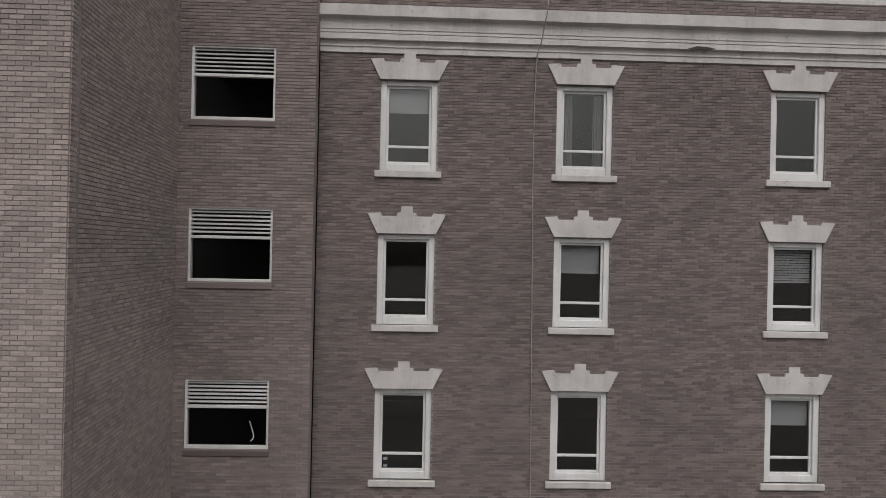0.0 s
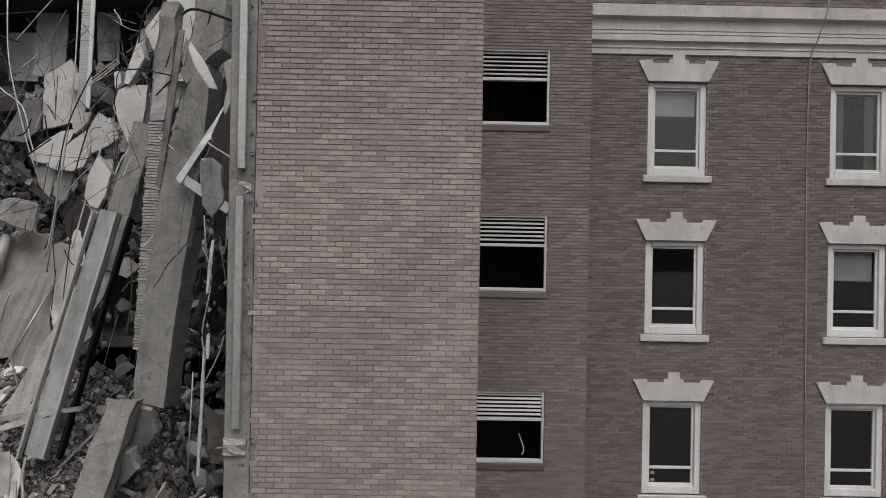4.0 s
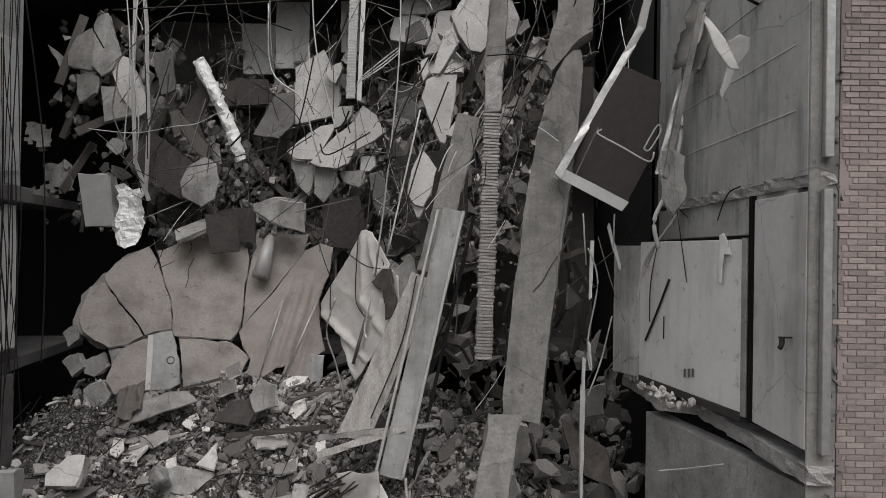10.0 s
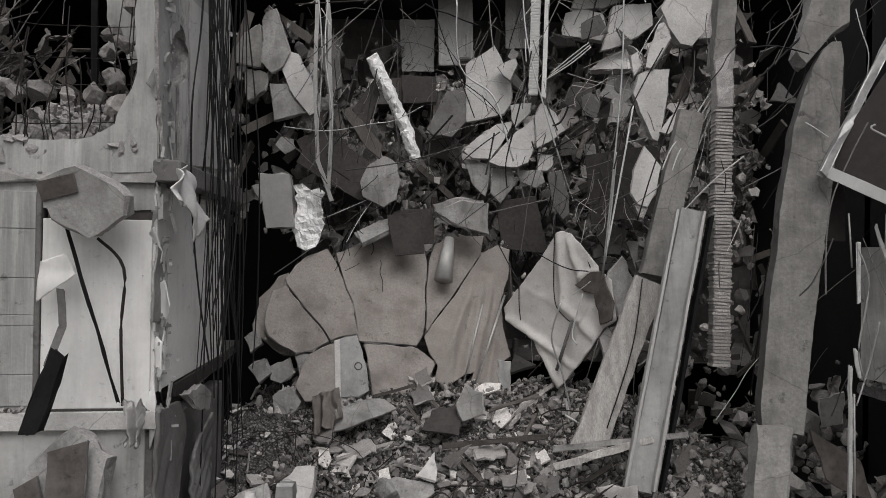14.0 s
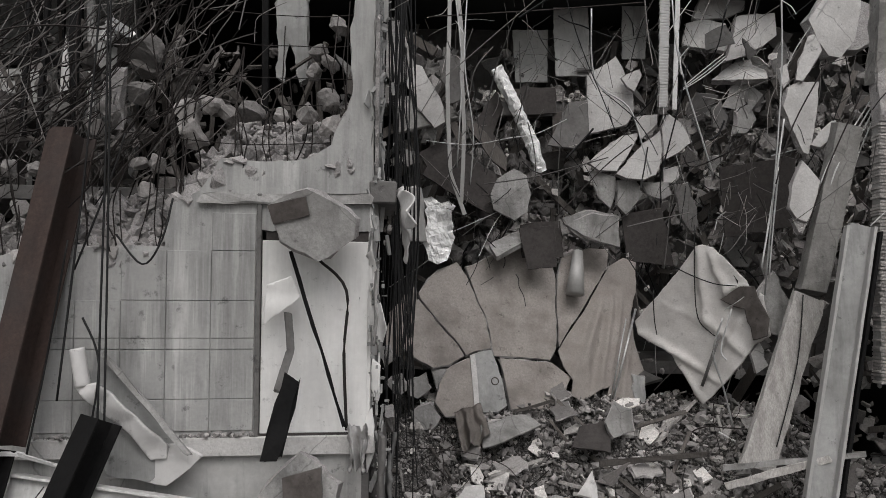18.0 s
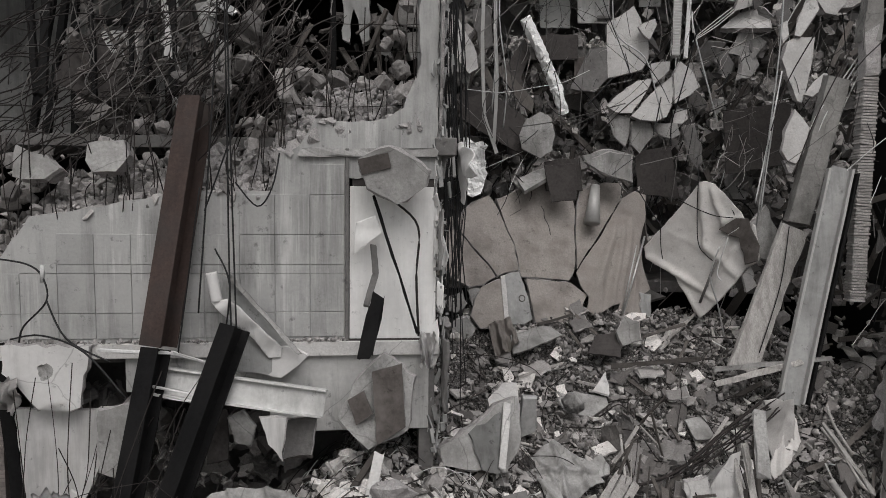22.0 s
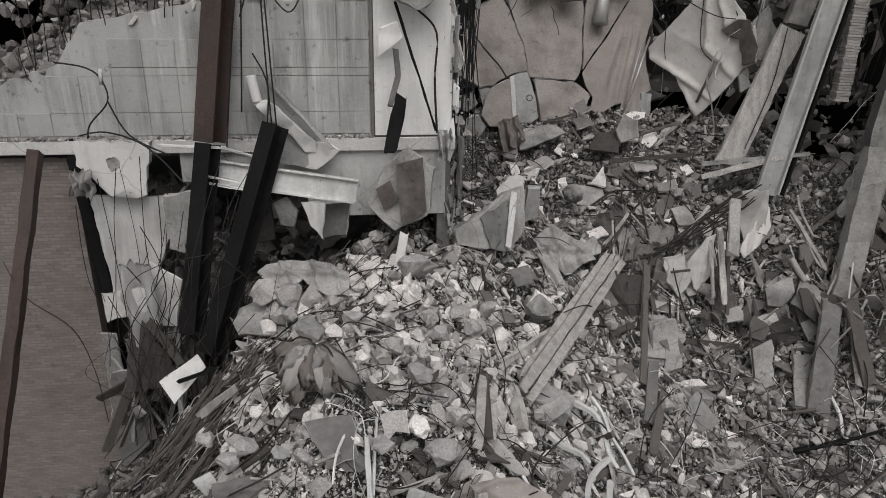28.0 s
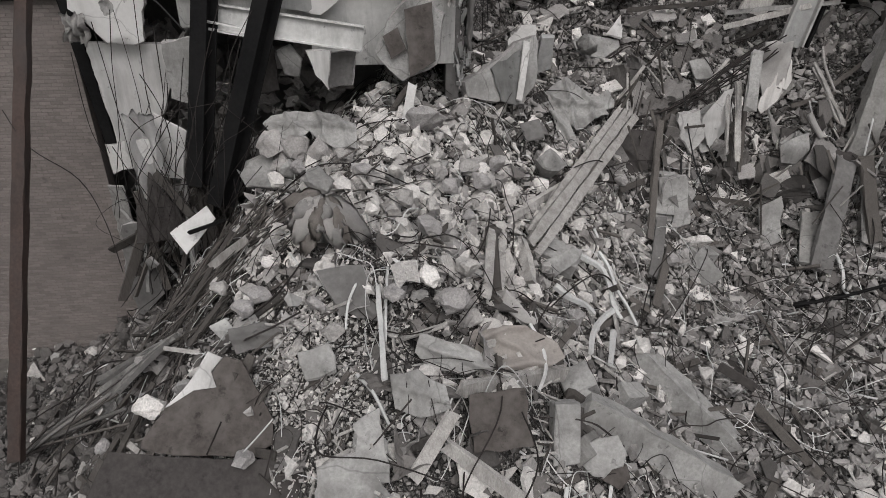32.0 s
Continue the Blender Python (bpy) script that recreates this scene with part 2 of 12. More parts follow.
MAT = {
    "brick": material("brick", (0.335, 0.282, 0.267), 0.9, 0.2, 40, 0.55, 0.25, second=(0.25, 0.218, 0.209), mix=0.75, stretch=(0.5, 0.5, 1.5), island=0.2, speck=0.25),
    "brick_dark": material("brick_dark", (0.178, 0.145, 0.139), 0.9, 0.16, 40, 0.35, 0.2, second=(0.128, 0.106, 0.104), mix=0.75, island=0.3),
    "brick_mid": material("brick_mid", (0.235, 0.195, 0.186), 0.9, 0.15, 40, 0.5, 0.2, second=(0.165, 0.14, 0.136), mix=0.6, island=0.24),
    "brick_low": material("brick_low", (0.215, 0.19, 0.18), 0.9, 0.15, 40, 0.7, 0.2, second=(0.16, 0.142, 0.136), mix=0.6, island=0.14, speck=0.3),
    "mortar_low": material("mortar_low", (0.17, 0.152, 0.146), 0.95, 0.2, 30, 1.0, 0.2),
    "mortar": material("mortar", (0.215, 0.184, 0.177), 0.95, 0.2, 30, 0.45, 0.2, second=(0.36, 0.308, 0.296), mix=1.0, stretch=(0.6, 0.6, 1.5)),
    "mortar_light": material("mortar_light", (0.33, 0.3, 0.29), 0.95, 0.2, 30, 1.0, 0.2),
    "limestone": material("limestone", (0.56, 0.53, 0.525), 0.8, 0.08, 25, 1.5, 0.12, second=(0.36, 0.34, 0.336), mix=0.4, streak=0.18, speck=0.35),
    "concrete": material("concrete", (0.35, 0.345, 0.34), 0.9, 0.22, 19, 1.8, 0.45, second=(0.2, 0.195, 0.19), mix=0.7, streak=0.3, speck=0.45, crack=0.3),
    "concrete_pale": material("concrete_pale", (0.58, 0.57, 0.565), 0.9, 0.15, 24, 1.8, 0.45, second=(0.36, 0.35, 0.345), mix=0.5, speck=0.45, crack=0.35),
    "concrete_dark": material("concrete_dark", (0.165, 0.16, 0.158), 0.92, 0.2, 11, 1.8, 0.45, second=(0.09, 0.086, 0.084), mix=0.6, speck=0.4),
    "column": material("column", (0.26, 0.254, 0.246), 0.9, 0.22, 19, 1.8, 0.4, second=(0.16, 0.155, 0.15), mix=0.7, streak=0.3, speck=0.45, crack=0.3),
    "broken": material("broken", (0.4, 0.385, 0.383), 0.95, 0.3, 45, 5.0, 0.9, second=(0.22, 0.21, 0.21), mix=0.5),
    "rubble": material("rubble", (0.64, 0.617, 0.602), 0.95, 0.26, 34, 4.5, 1.0, second=(0.4, 0.38, 0.37), mix=0.45, island=0.42, speck=0.4),
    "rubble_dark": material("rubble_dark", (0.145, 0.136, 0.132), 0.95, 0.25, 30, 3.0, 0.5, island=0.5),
    "rubble_mid": material("rubble_mid", (0.31, 0.297, 0.292), 0.95, 0.25, 30, 3.0, 0.5, second=(0.17, 0.16, 0.156), mix=0.5, island=0.5, speck=0.35),
    # low tone and near-black joints put the shade of crevices into the heap
    "dust": gravel_material("dust", 16.0, (0.02, 0.019, 0.019), (0.3, 0.287, 0.28)),
    "plaster": material("plaster", (0.64, 0.63, 0.628), 0.8, 0.06, 12, 0.9, 0.14, second=(0.48, 0.47, 0.462), mix=0.45, streak=0.3, speck=0.45, crack=0.3),
    "plaster_grey": material("plaster_grey", (0.37, 0.372, 0.37), 0.8, 0.12, 12, 1.1, 0.18, second=(0.22, 0.22, 0.217), mix=0.7, streak=0.34, speck=0.5),
    "plaster_mid": material("plaster_mid", (0.5, 0.498, 0.492), 0.8, 0.1, 12, 1.1, 0.18, second=(0.34, 0.338, 0.332), mix=0.6, streak=0.4, speck=0.5, crack=0.3),
    "white_board": material("white_board", (0.8, 0.795, 0.79), 0.6, 0.05, 12, 1.1, 0.08, second=(0.66, 0.65, 0.64), mix=0.4, streak=0.15, speck=0.3),
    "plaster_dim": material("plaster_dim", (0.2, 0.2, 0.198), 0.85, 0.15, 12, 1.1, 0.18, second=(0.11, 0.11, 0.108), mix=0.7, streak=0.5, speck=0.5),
    "block": material("block", (0.36, 0.36, 0.357), 0.85, 0.1, 24, 0.8, 0.18, second=(0.47, 0.468, 0.463), mix=0.6, island=0.07, streak=0.38, speck=0.45, drip=0.3),
    "cracked_wall": material("cracked_wall", (0.335, 0.308, 0.29), 0.85, 0.18, 22, 1.3, 0.45, second=(0.175, 0.157, 0.147), mix=0.8, speck=0.4),
    "brown_board": material("brown_board", (0.078, 0.069, 0.065), 0.85, 0.25, 14, 3.2, 0.15, second=(0.15, 0.137, 0.13), mix=0.6, speck=0.45, spec=0.15),
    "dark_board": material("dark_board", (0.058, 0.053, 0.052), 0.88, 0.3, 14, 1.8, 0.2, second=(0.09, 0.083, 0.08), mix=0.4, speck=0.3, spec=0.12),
    "wood": material("wood", (0.44, 0.425, 0.412), 0.85, 0.3, 14, 2.0, 0.5, second=(0.2, 0.185, 0.176), mix=0.55, stretch=(4, 4, 0.8), island=0.25, speck=0.3),
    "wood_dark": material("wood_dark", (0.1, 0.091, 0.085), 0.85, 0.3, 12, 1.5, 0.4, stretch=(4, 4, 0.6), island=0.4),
    "lath": material("lath", (0.42, 0.4, 0.389), 0.92, 0.25, 40, 4, 0.8, island=0.2),
    "rust_steel": material("rust_steel", (0.062, 0.043, 0.038), 0.65, 0.3, 20, 1.4, 0.25, second=(0.045, 0.04, 0.039), mix=0.7, metal=0.1, streak=0.3, speck=0.3),
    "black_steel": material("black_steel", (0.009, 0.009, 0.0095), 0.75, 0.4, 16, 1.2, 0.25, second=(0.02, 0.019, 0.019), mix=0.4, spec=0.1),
    "white_steel": material("white_steel", (0.62, 0.62, 0.615), 0.5, 0.12, 12, 1.4, 0.12, second=(0.3, 0.292, 0.288), mix=0.6, streak=0.3, speck=0.45),
    "galvanised": material("galvanised", (0.5, 0.5, 0.5), 0.42, 0.2, 14, 2.5, 0.2, metal=0.7),
    "foil": material("foil", (0.93, 0.93, 0.93), 0.3, 0.06, 9, 5, 1.0, second=(0.75, 0.75, 0.75), spec=0.8),
    "rebar_dusty": material("rebar_dusty", (0.15, 0.143, 0.14), 0.9, 0.35, 40, 3, 0.3, island=0.6),
    "rebar": material("rebar", (0.035, 0.03, 0.029), 0.8, 0.35, 40, 3, 0.3, metal=0.15, island=0.4),
    "cable": material("cable", (0.015, 0.015, 0.016), 0.6, 0.2, 30, 3, 0.1),
    "pale_strip": material("pale_strip", (0.6, 0.6, 0.6), 0.6, 0.15, 30, 3, 0.1, island=0.2),
    "cloth_brown": material("cloth_brown", (0.31, 0.285, 0.268), 0.95, 0.15, 30, 2, 0.15, second=(0.18, 0.155, 0.147), mix=0.5, speck=0.3),
    "cover": material("cover", (0.6, 0.582, 0.57), 0.9, 0.1, 30, 2.4, 0.2, second=(0.44, 0.418, 0.405), mix=0.5, speck=0.3),
    "cloth_pale": material("cloth_pale", (0.43, 0.417, 0.41), 0.95, 0.12, 30, 2, 0.15, second=(0.3, 0.285, 0.278), mix=0.5, speck=0.35),
    "cloth_white": material("cloth_white", (0.62, 0.61, 0.609), 0.95, 0.1, 30, 3, 0.15),
    "door_paint": material("door_paint", (0.05, 0.042, 0.042), 0.5, 0.2, 8, 1.5, 0.06),
    "kick_plate": material("kick_plate", (0.6, 0.6, 0.6), 0.45, 0.08, 12, 1.5, 0.05, metal=0.3),
    "paint_white": material("paint_white", (0.68, 0.675, 0.675), 0.5, 0.06, 16, 2.0, 0.06, second=(0.5, 0.49, 0.49), mix=0.4, streak=0.15),
    "louvre": material("louvre", (0.43, 0.425, 0.42), 0.5, 0.12, 16, 2.0, 0.08, metal=0.2),
    # near-black: the darkness of unlit rooms is put into this colour
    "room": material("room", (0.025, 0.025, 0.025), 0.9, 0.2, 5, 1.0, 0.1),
    "soil": material("soil", (0.12, 0.112, 0.105), 0.97, 0.35, 6, 0.3, 0.7),
    "glass": glass_material("glass", (0.56, 0.57, 0.58)),
    "blind": material("blind", (0.5, 0.5, 0.5), 0.7, 0.08, 16, 2.0, 0.05),
}


# ---- mesh helpers ----
def make(name, bm, mat, parent=None, label="", smooth=False):
    """Links a bmesh as one mesh object, under a thing or a part if one is given."""
    me = bpy.data.meshes.new(name)
    bm.normal_update()
    bm.to_mesh(me)
    bm.free()
    for m in (mat if isinstance(mat, (list, tuple)) else [mat]):
        me.materials.append(MAT[m])
    if smooth:
        me.polygons.foreach_set("use_smooth", [True] * len(me.polygons))
    ob = new(name, me)
    if parent is not None:
        ob.parent = parent
    if label:
        ob["label"] = label
    return ob


part = make


def empty(name, m=None):
    ob = new(name)
    ob.empty_display_size = 0.2
    if m is not None:
        ob.matrix_world = m
    return ob


def box(bm, x0, x1, y0, y1, z0, z1, m=None, bevel=0.0):
    vs = [bm.verts.new(v) for v in ((x0, y0, z0), (x1, y0, z0), (x1, y1, z0), (x0, y1, z0), (x0, y0, z1), (x1, y0, z1), (x1, y1, z1), (x0, y1, z1))]
    fs = [bm.faces.new([vs[i] for i in f]) for f in ((0, 3, 2, 1), (4, 5, 6, 7), (0, 1, 5, 4), (1, 2, 6, 5), (2, 3, 7, 6), (3, 0, 4, 7))]
    if bevel:
        es = list({e for f in fs for e in f.edges})
        got = bmesh.ops.bevel(bm, geom=es, offset=bevel, segments=1, affect="EDGES", profile=0.6)
        vs = list({v for f in got["faces"] for v in f.verts} | {v for v in vs if v.is_valid})
    if m is not None:
        bmesh.ops.transform(bm, matrix=m, verts=[v for v in vs if v.is_valid])
    return vs


def plain(name, b, mat, parent=None, label="", bevel=0.0):
    bm = bmesh.new()
    box(bm, *b, bevel=bevel)
    return make(name, bm, mat, parent, label)


def along(a, b, spin=0.0, face=(0, -1, 0.2)):
    """A pose at a whose z axis runs towards b and whose y axis faces away from the street; x lies across the view."""
    d = (Vector(b) - Vector(a))
    z = d.normalized()
    y = -(Vector(face) - z * z.dot(Vector(face))).normalized()
    x = y.cross(z)
    m = Matrix.Translation(a) @ Matrix((x, y, z)).transposed().to_4x4() @ Matrix.Rotation(radians(spin), 4, "Z")
    return m, d.length


def tube(bm, pts, r, sides=6, taper=1.0):
    """A round bar through the points, smoothed between them."""
    P = [Vector(p) for p in pts]
    if len(P) > 2:
        Q = []
        for i in range(len(P) - 1):
            p0, p1, p2, p3 = P[max(i - 1, 0)], P[i], P[i + 1], P[min(i + 2, len(P) - 1)]
            for k in range(5):
                t = k / 5
                Q.append(0.5 * ((2 * p1) + (p2 - p0) * t + (2 * p0 - 5 * p1 + 4 * p2 - p3) * t * t + (3 * p1 - p0 - 3 * p2 + p3) * t ** 3))
        P = Q + [P[-1]]
    rings = []
    for i, p in enumerate(P):
        d = (P[min(i + 1, len(P) - 1)] - P[max(i - 1, 0)]).normalized()
        q = d.to_track_quat("Z", "Y").to_matrix()
        rr = r * (1 + (taper - 1) * i / (len(P) - 1))
        rings.append([bm.verts.new(p + q @ Vector((math.cos(a) * rr, math.sin(a) * rr, 0))) for a in [2 * math.pi * j / sides for j in range(sides)]])
    for A, B in zip(rings, rings[1:]):
        for j in range(sides):
            bm.faces.new((A[j], A[(j + 1) % sides], B[(j + 1) % sides], B[j]))
    bm.faces.new(rings[0][::-1])
    bm.faces.new(rings[-1])


def rod(name, pts, r, mat, label, category, group="", sides=6):
    bm = bmesh.new()
    tube(bm, pts, r, sides)
    return tagged(make(name, bm, mat, smooth=True), label, category, group)


def facing(c, yaw=0.0, tilt=0.0, spin=0.0):
    """A pose at c whose x runs right and y up along a sheet that faces the street; tilt leans its head back, yaw turns it."""
    return Matrix.Translation(c) @ Euler((radians(90 - tilt), 0, 0)).to_matrix().to_4x4() if not (yaw or spin) else \
        Matrix.Translation(c) @ Matrix.Rotation(radians(yaw), 4, "Z") @ Matrix.Rotation(radians(90 - tilt), 4, "X") @ Matrix.Rotation(radians(spin), 4, "Z")


def ragged(outline, step, rough, rng):
    """The outline with its edges broken into short uneven steps."""
    pts = []
    n = len(outline)
    for i in range(n):
        a, b = Vector(outline[i]), Vector(outline[(i + 1) % n])
        d = b - a
        k = max(1, int(d.length / step))
        nrm = Vector((-d.y, d.x)).normalized() if d.length else Vector((0, 0))
        for j in range(k):
            p = a + d * (j / k)
            if j:
                p += nrm * rng.uniform(-rough, rough) + d * rng.uniform(-0.25, 0.25) / k
            pts.append(p)
    return pts


def slab_mesh(bm, outline, thick, rng, step=0.14, rough=0.03, m=None, warp=0.0):
    """A broken plate: smooth faces, crumbled edges; material 0 on the faces, 1 on the break."""
    pts = ragged(outline, step, rough, rng)
    rings = []
    for z, grow, jit in ((0, 0.0, 0.2), (-thick * 0.22, 0.35, 1.0), (-thick * 0.7, 0.2, 1.2), (-thick, -0.2, 0.6)):
        ring = []
        c = sum(pts, Vector((0, 0))) / len(pts)
        for p in pts:
            d = (p - c)
            d = d.normalized() if d.length else d
            q = p + d * min(thick, 0.13) * grow * rng.uniform(-0.6, 1.0) + Vector((rng.uniform(-1, 1), rng.uniform(-1, 1))) * rough * jit * 0.6
            bend = warp * noise.noise(Vector((p.x * 0.9, p.y * 0.9, rng.seed_z))) if warp else 0
            ring.append(bm.verts.new((q.x, q.y, z + bend)))
        rings.append(ring)
    f = bm.faces.new(rings[0])
    g = bm.faces.new(rings[-1][::-1])
    n = len(pts)
    for A, B in zip(rings, rings[1:]):
        for j in range(n):
            bm.faces.new((A[(j + 1) % n], A[j], B[j], B[(j + 1) % n])).material_index = 1
    vs = [v for r in rings for v in r]
    bmesh.ops.triangulate(bm, faces=[f, g])
    if m is not None:
        bmesh.ops.transform(bm, matrix=m, verts=vs)
    return vs


def sheet_mesh(bm, outline, thick, rng, rough, warp):
    """A torn sheet: an uneven hem, soft waves and a few sharp creases, solid through."""
    bm.faces.new([bm.verts.new((p.x, p.y, 0)) for p in ragged(outline, 0.2, rough, rng)])
    xs, ys = [p[0] for p in outline], [p[1] for p in outline]
    step = max(0.035, (max(xs) - min(xs) + max(ys) - min(ys)) / 84)
    for lo, hi, nrm in ((min(xs), max(xs), (1, 0, 0)), (min(ys), max(ys), (0, 1, 0))):
        for k in range(1, int((hi - lo) / step) + 1):
            at = (lo + k * step) * Vector(nrm)
            bmesh.ops.bisect_plane(bm, geom=bm.verts[:] + bm.edges[:] + bm.faces[:], plane_co=at, plane_no=nrm)
    a = rng.uniform(0, 6.28)
    for v in bm.verts:
        x, y, k = v.co.x, v.co.y, rng.seed_z
        across, down = x * math.cos(a) + y * math.sin(a), y * math.cos(a) - x * math.sin(a)
        wave = across * 6.5 + 5.0 * noise.noise(Vector((across * 0.9, down * 0.7, k + 2)))
        v.co.z = warp * (0.9 * noise.noise(Vector((x * 1.2, y * 1.2, k))) + 0.42 * abs(math.sin(wave)) * (0.15 + 1.2 * abs(noise.noise(Vector((down, across * 0.5, k))))) + 0.1 * noise.noise(Vector((x * 5, y * 5, k + 4))))
    for f in bm.faces:
        f.smooth = True
    bmesh.ops.solidify(bm, geom=bm.faces[:], thickness=thick)
    if thick > 0.05:
        bm.normal_update()
        for g in bm.faces:
            if abs(g.normal.z) < 0.4:
                g.material_index = 1


class Rng(random.Random):
    seed_z = 0.0


def under(ob, parent, label=""):
    """Makes ob a part of parent where it stands."""
    m = ob.matrix_world.copy()
    ob.parent = parent
    ob.matrix_parent_inverse = parent.matrix_world.inverted()
    ob.matrix_basis = m
    for key in ("category", "group", "kind"):
        if key in ob:
            del ob[key]
    return ob


def slab(name, c, outline, thick, mat, label, category, yaw=0.0, tilt=0.0, seed=1, edge="broken", rough=0.03, group="", warp=0.0):
    rng = Rng(seed)
    rng.seed_z = seed * 1.7
    bm = bmesh.new()
    if warp:
        sheet_mesh(bm, outline, thick, rng, rough, warp)
        edge = mat if thick < 0.06 else edge
    else:
        slab_mesh(bm, outline, thick, rng, rough=rough)
    ob = make(name, bm, [mat, edge])
    ob.matrix_world = facing(c, yaw, tilt)
    return tagged(ob, label, category, group)


def carve(ob, at, size, seed, inside="broken"):
    """Knocks a rough hole or crater into ob round the point at."""
    rng = Rng(seed)
    bm = bmesh.new()
    chunk_mesh(bm, size, rng, 40)
    bmesh.ops.subdivide_edges(bm, edges=bm.edges[:], cuts=3, use_grid_fill=True)
    bmesh.ops.triangulate(bm, faces=bm.faces[:])
    for v in bm.verts:
        v.co *= 1 + 0.22 * noise.noise(v.co * (4.0 / max(size)) + Vector((seed, 0, 0))) + 0.14 * noise.noise(v.co * (11.0 / max(size)) + Vector((0, seed, 0)))
    me = bpy.data.meshes.new("cutter")
    bm.to_mesh(me)
    bm.free()
    me.materials.append(MAT[inside])
    cutter = new("cutter", me)
    cutter.matrix_world = Matrix.Translation(at)
    mod = ob.modifiers.new("cut", "BOOLEAN")
    mod.operation, mod.object, mod.solver, mod.material_mode = "DIFFERENCE", cutter, "EXACT", "TRANSFER"
    bpy.context.view_layer.update()
    done = bpy.data.meshes.new_from_object(ob.evaluated_get(bpy.context.evaluated_depsgraph_get()))
    ob.modifiers.clear()
    done.name = ob.data.name
    ob.data = done
    bpy.data.objects.remove(cutter)
    return ob


def chunk_mesh(bm, size, rng, n=16, m=None):
    """An angular lump, the hull of scattered points."""
    vs = []
    for _ in range(n):
        v = Vector((rng.gauss(0, 1), rng.gauss(0, 1), rng.gauss(0, 1))).normalized() * rng.uniform(0.86, 1.0)
        vs.append(bm.verts.new((v.x * size[0] / 2, v.y * size[1] / 2, v.z * size[2] / 2)))
    got = bmesh.ops.convex_hull(bm, input=vs)
    gone = list({g for g in got["geom_interior"] + got["geom_unused"] if isinstance(g, bmesh.types.BMVert)})
    bmesh.ops.delete(bm, geom=gone, context="VERTS")
    keep = [v for v in vs if v.is_valid]
    if m is not None:
        bmesh.ops.transform(bm, matrix=m, verts=keep)
    return keep


def boulder(c, size, seed, mat="rubble", label="rough broken lump of pale concrete", n=18, rot=(0, 0, 0), group="concrete lumps on the pile", name="concrete_lump"):
    rng = Rng(seed)
    bm = bmesh.new()
    chunk_mesh(bm, size, rng, n)
    bmesh.ops.subdivide_edges(bm, edges=bm.edges[:], cuts=3, use_grid_fill=True)
    bmesh.ops.triangulate(bm, faces=bm.faces[:])
    k = max(size)
    for v in bm.verts:
        v.co *= 1 + 0.16 * noise.noise(v.co * (3.0 / k) + Vector((seed, 0, 0))) + 0.07 * noise.noise(v.co * (9.0 / k) + Vector((0, seed, 0))) + 0.035 * noise.noise(v.co * (22.0 / k))
    bmesh.ops.triangulate(bm, faces=bm.faces[:])
    bmesh.ops.subdivide_edges(bm, edges=[e for e in bm.edges if e.calc_length() > min(size) * 0.3], cuts=1)
    for v in bm.verts:
        v.co *= 1 + 0.1 * noise.noise(v.co * (5.0 / max(size)) + Vector((seed, 0, 0))) + 0.05 * noise.noise(v.co * 16)
    ob = make(name, bm, mat)
    ob.matrix_world = pose(*c, *rot)
    return tagged(ob, label, "concrete chunk", group)


def timber(name, a, b, w, d, mat, label, category, spin=0.0, seed=1, wear=0.012, group="", bevel=0.006):
    """A squared bar from a to b with slightly worn, uneven sides."""
    m, length = along(a, b, spin=spin)
    rng = Rng(seed)
    bm = bmesh.new()
    k = max(2, int(length / 0.3))
    rings = []
    for i in range(k + 1):
        j = lambda s: s + rng.uniform(-wear, wear)
        z = length * i / k + (rng.uniform(-1, 1) * wear * 3 if i in (0, k) else 0)
        c = bevel
        ring = []
        for x, y in ((-w / 2 + c, -d / 2), (w / 2 - c, -d / 2), (w / 2, -d / 2 + c), (w / 2, d / 2 - c), (w / 2 - c, d / 2), (-w / 2 + c, d / 2), (-w / 2, d / 2 - c), (-w / 2, -d / 2 + c)):
            ring.append(bm.verts.new((j(x), j(y), z + (rng.uniform(-1, 1) * min(0.12, wear * 4) if i in (0, k) else 0))))
        rings.append(ring)
    for A, B in zip(rings, rings[1:]):
        for q in range(8):
            bm.faces.new((A[q], A[(q + 1) % 8], B[(q + 1) % 8], B[q]))
    bm.faces.new(rings[0][::-1])
    bm.faces.new(rings[-1])
    ob = make(name, bm, mat)
    ob.matrix_world = m
    return tagged(ob, label, category, group)


def steel_beam(name, a, b, w, h, t, mat, label, spin=0.0):
    """A rolled I section from a to b: two flanges and a web."""
    m, length = along(a, b, spin=spin)
    root = empty(name, m)
    for n, bx in (("flange", (-w / 2, w / 2, -h / 2, -h / 2 + t)), ("flange", (-w / 2, w / 2, h / 2 - t, h / 2)), ("web", (-t / 2, t / 2, -h / 2 + t, h / 2 - t))):
        bm = bmesh.new()
        box(bm, *bx, 0, length, bevel=0.004 if n == "flange" else 0)
        make(n, bm, mat, root)
    return tagged(root, label, "steel beam")


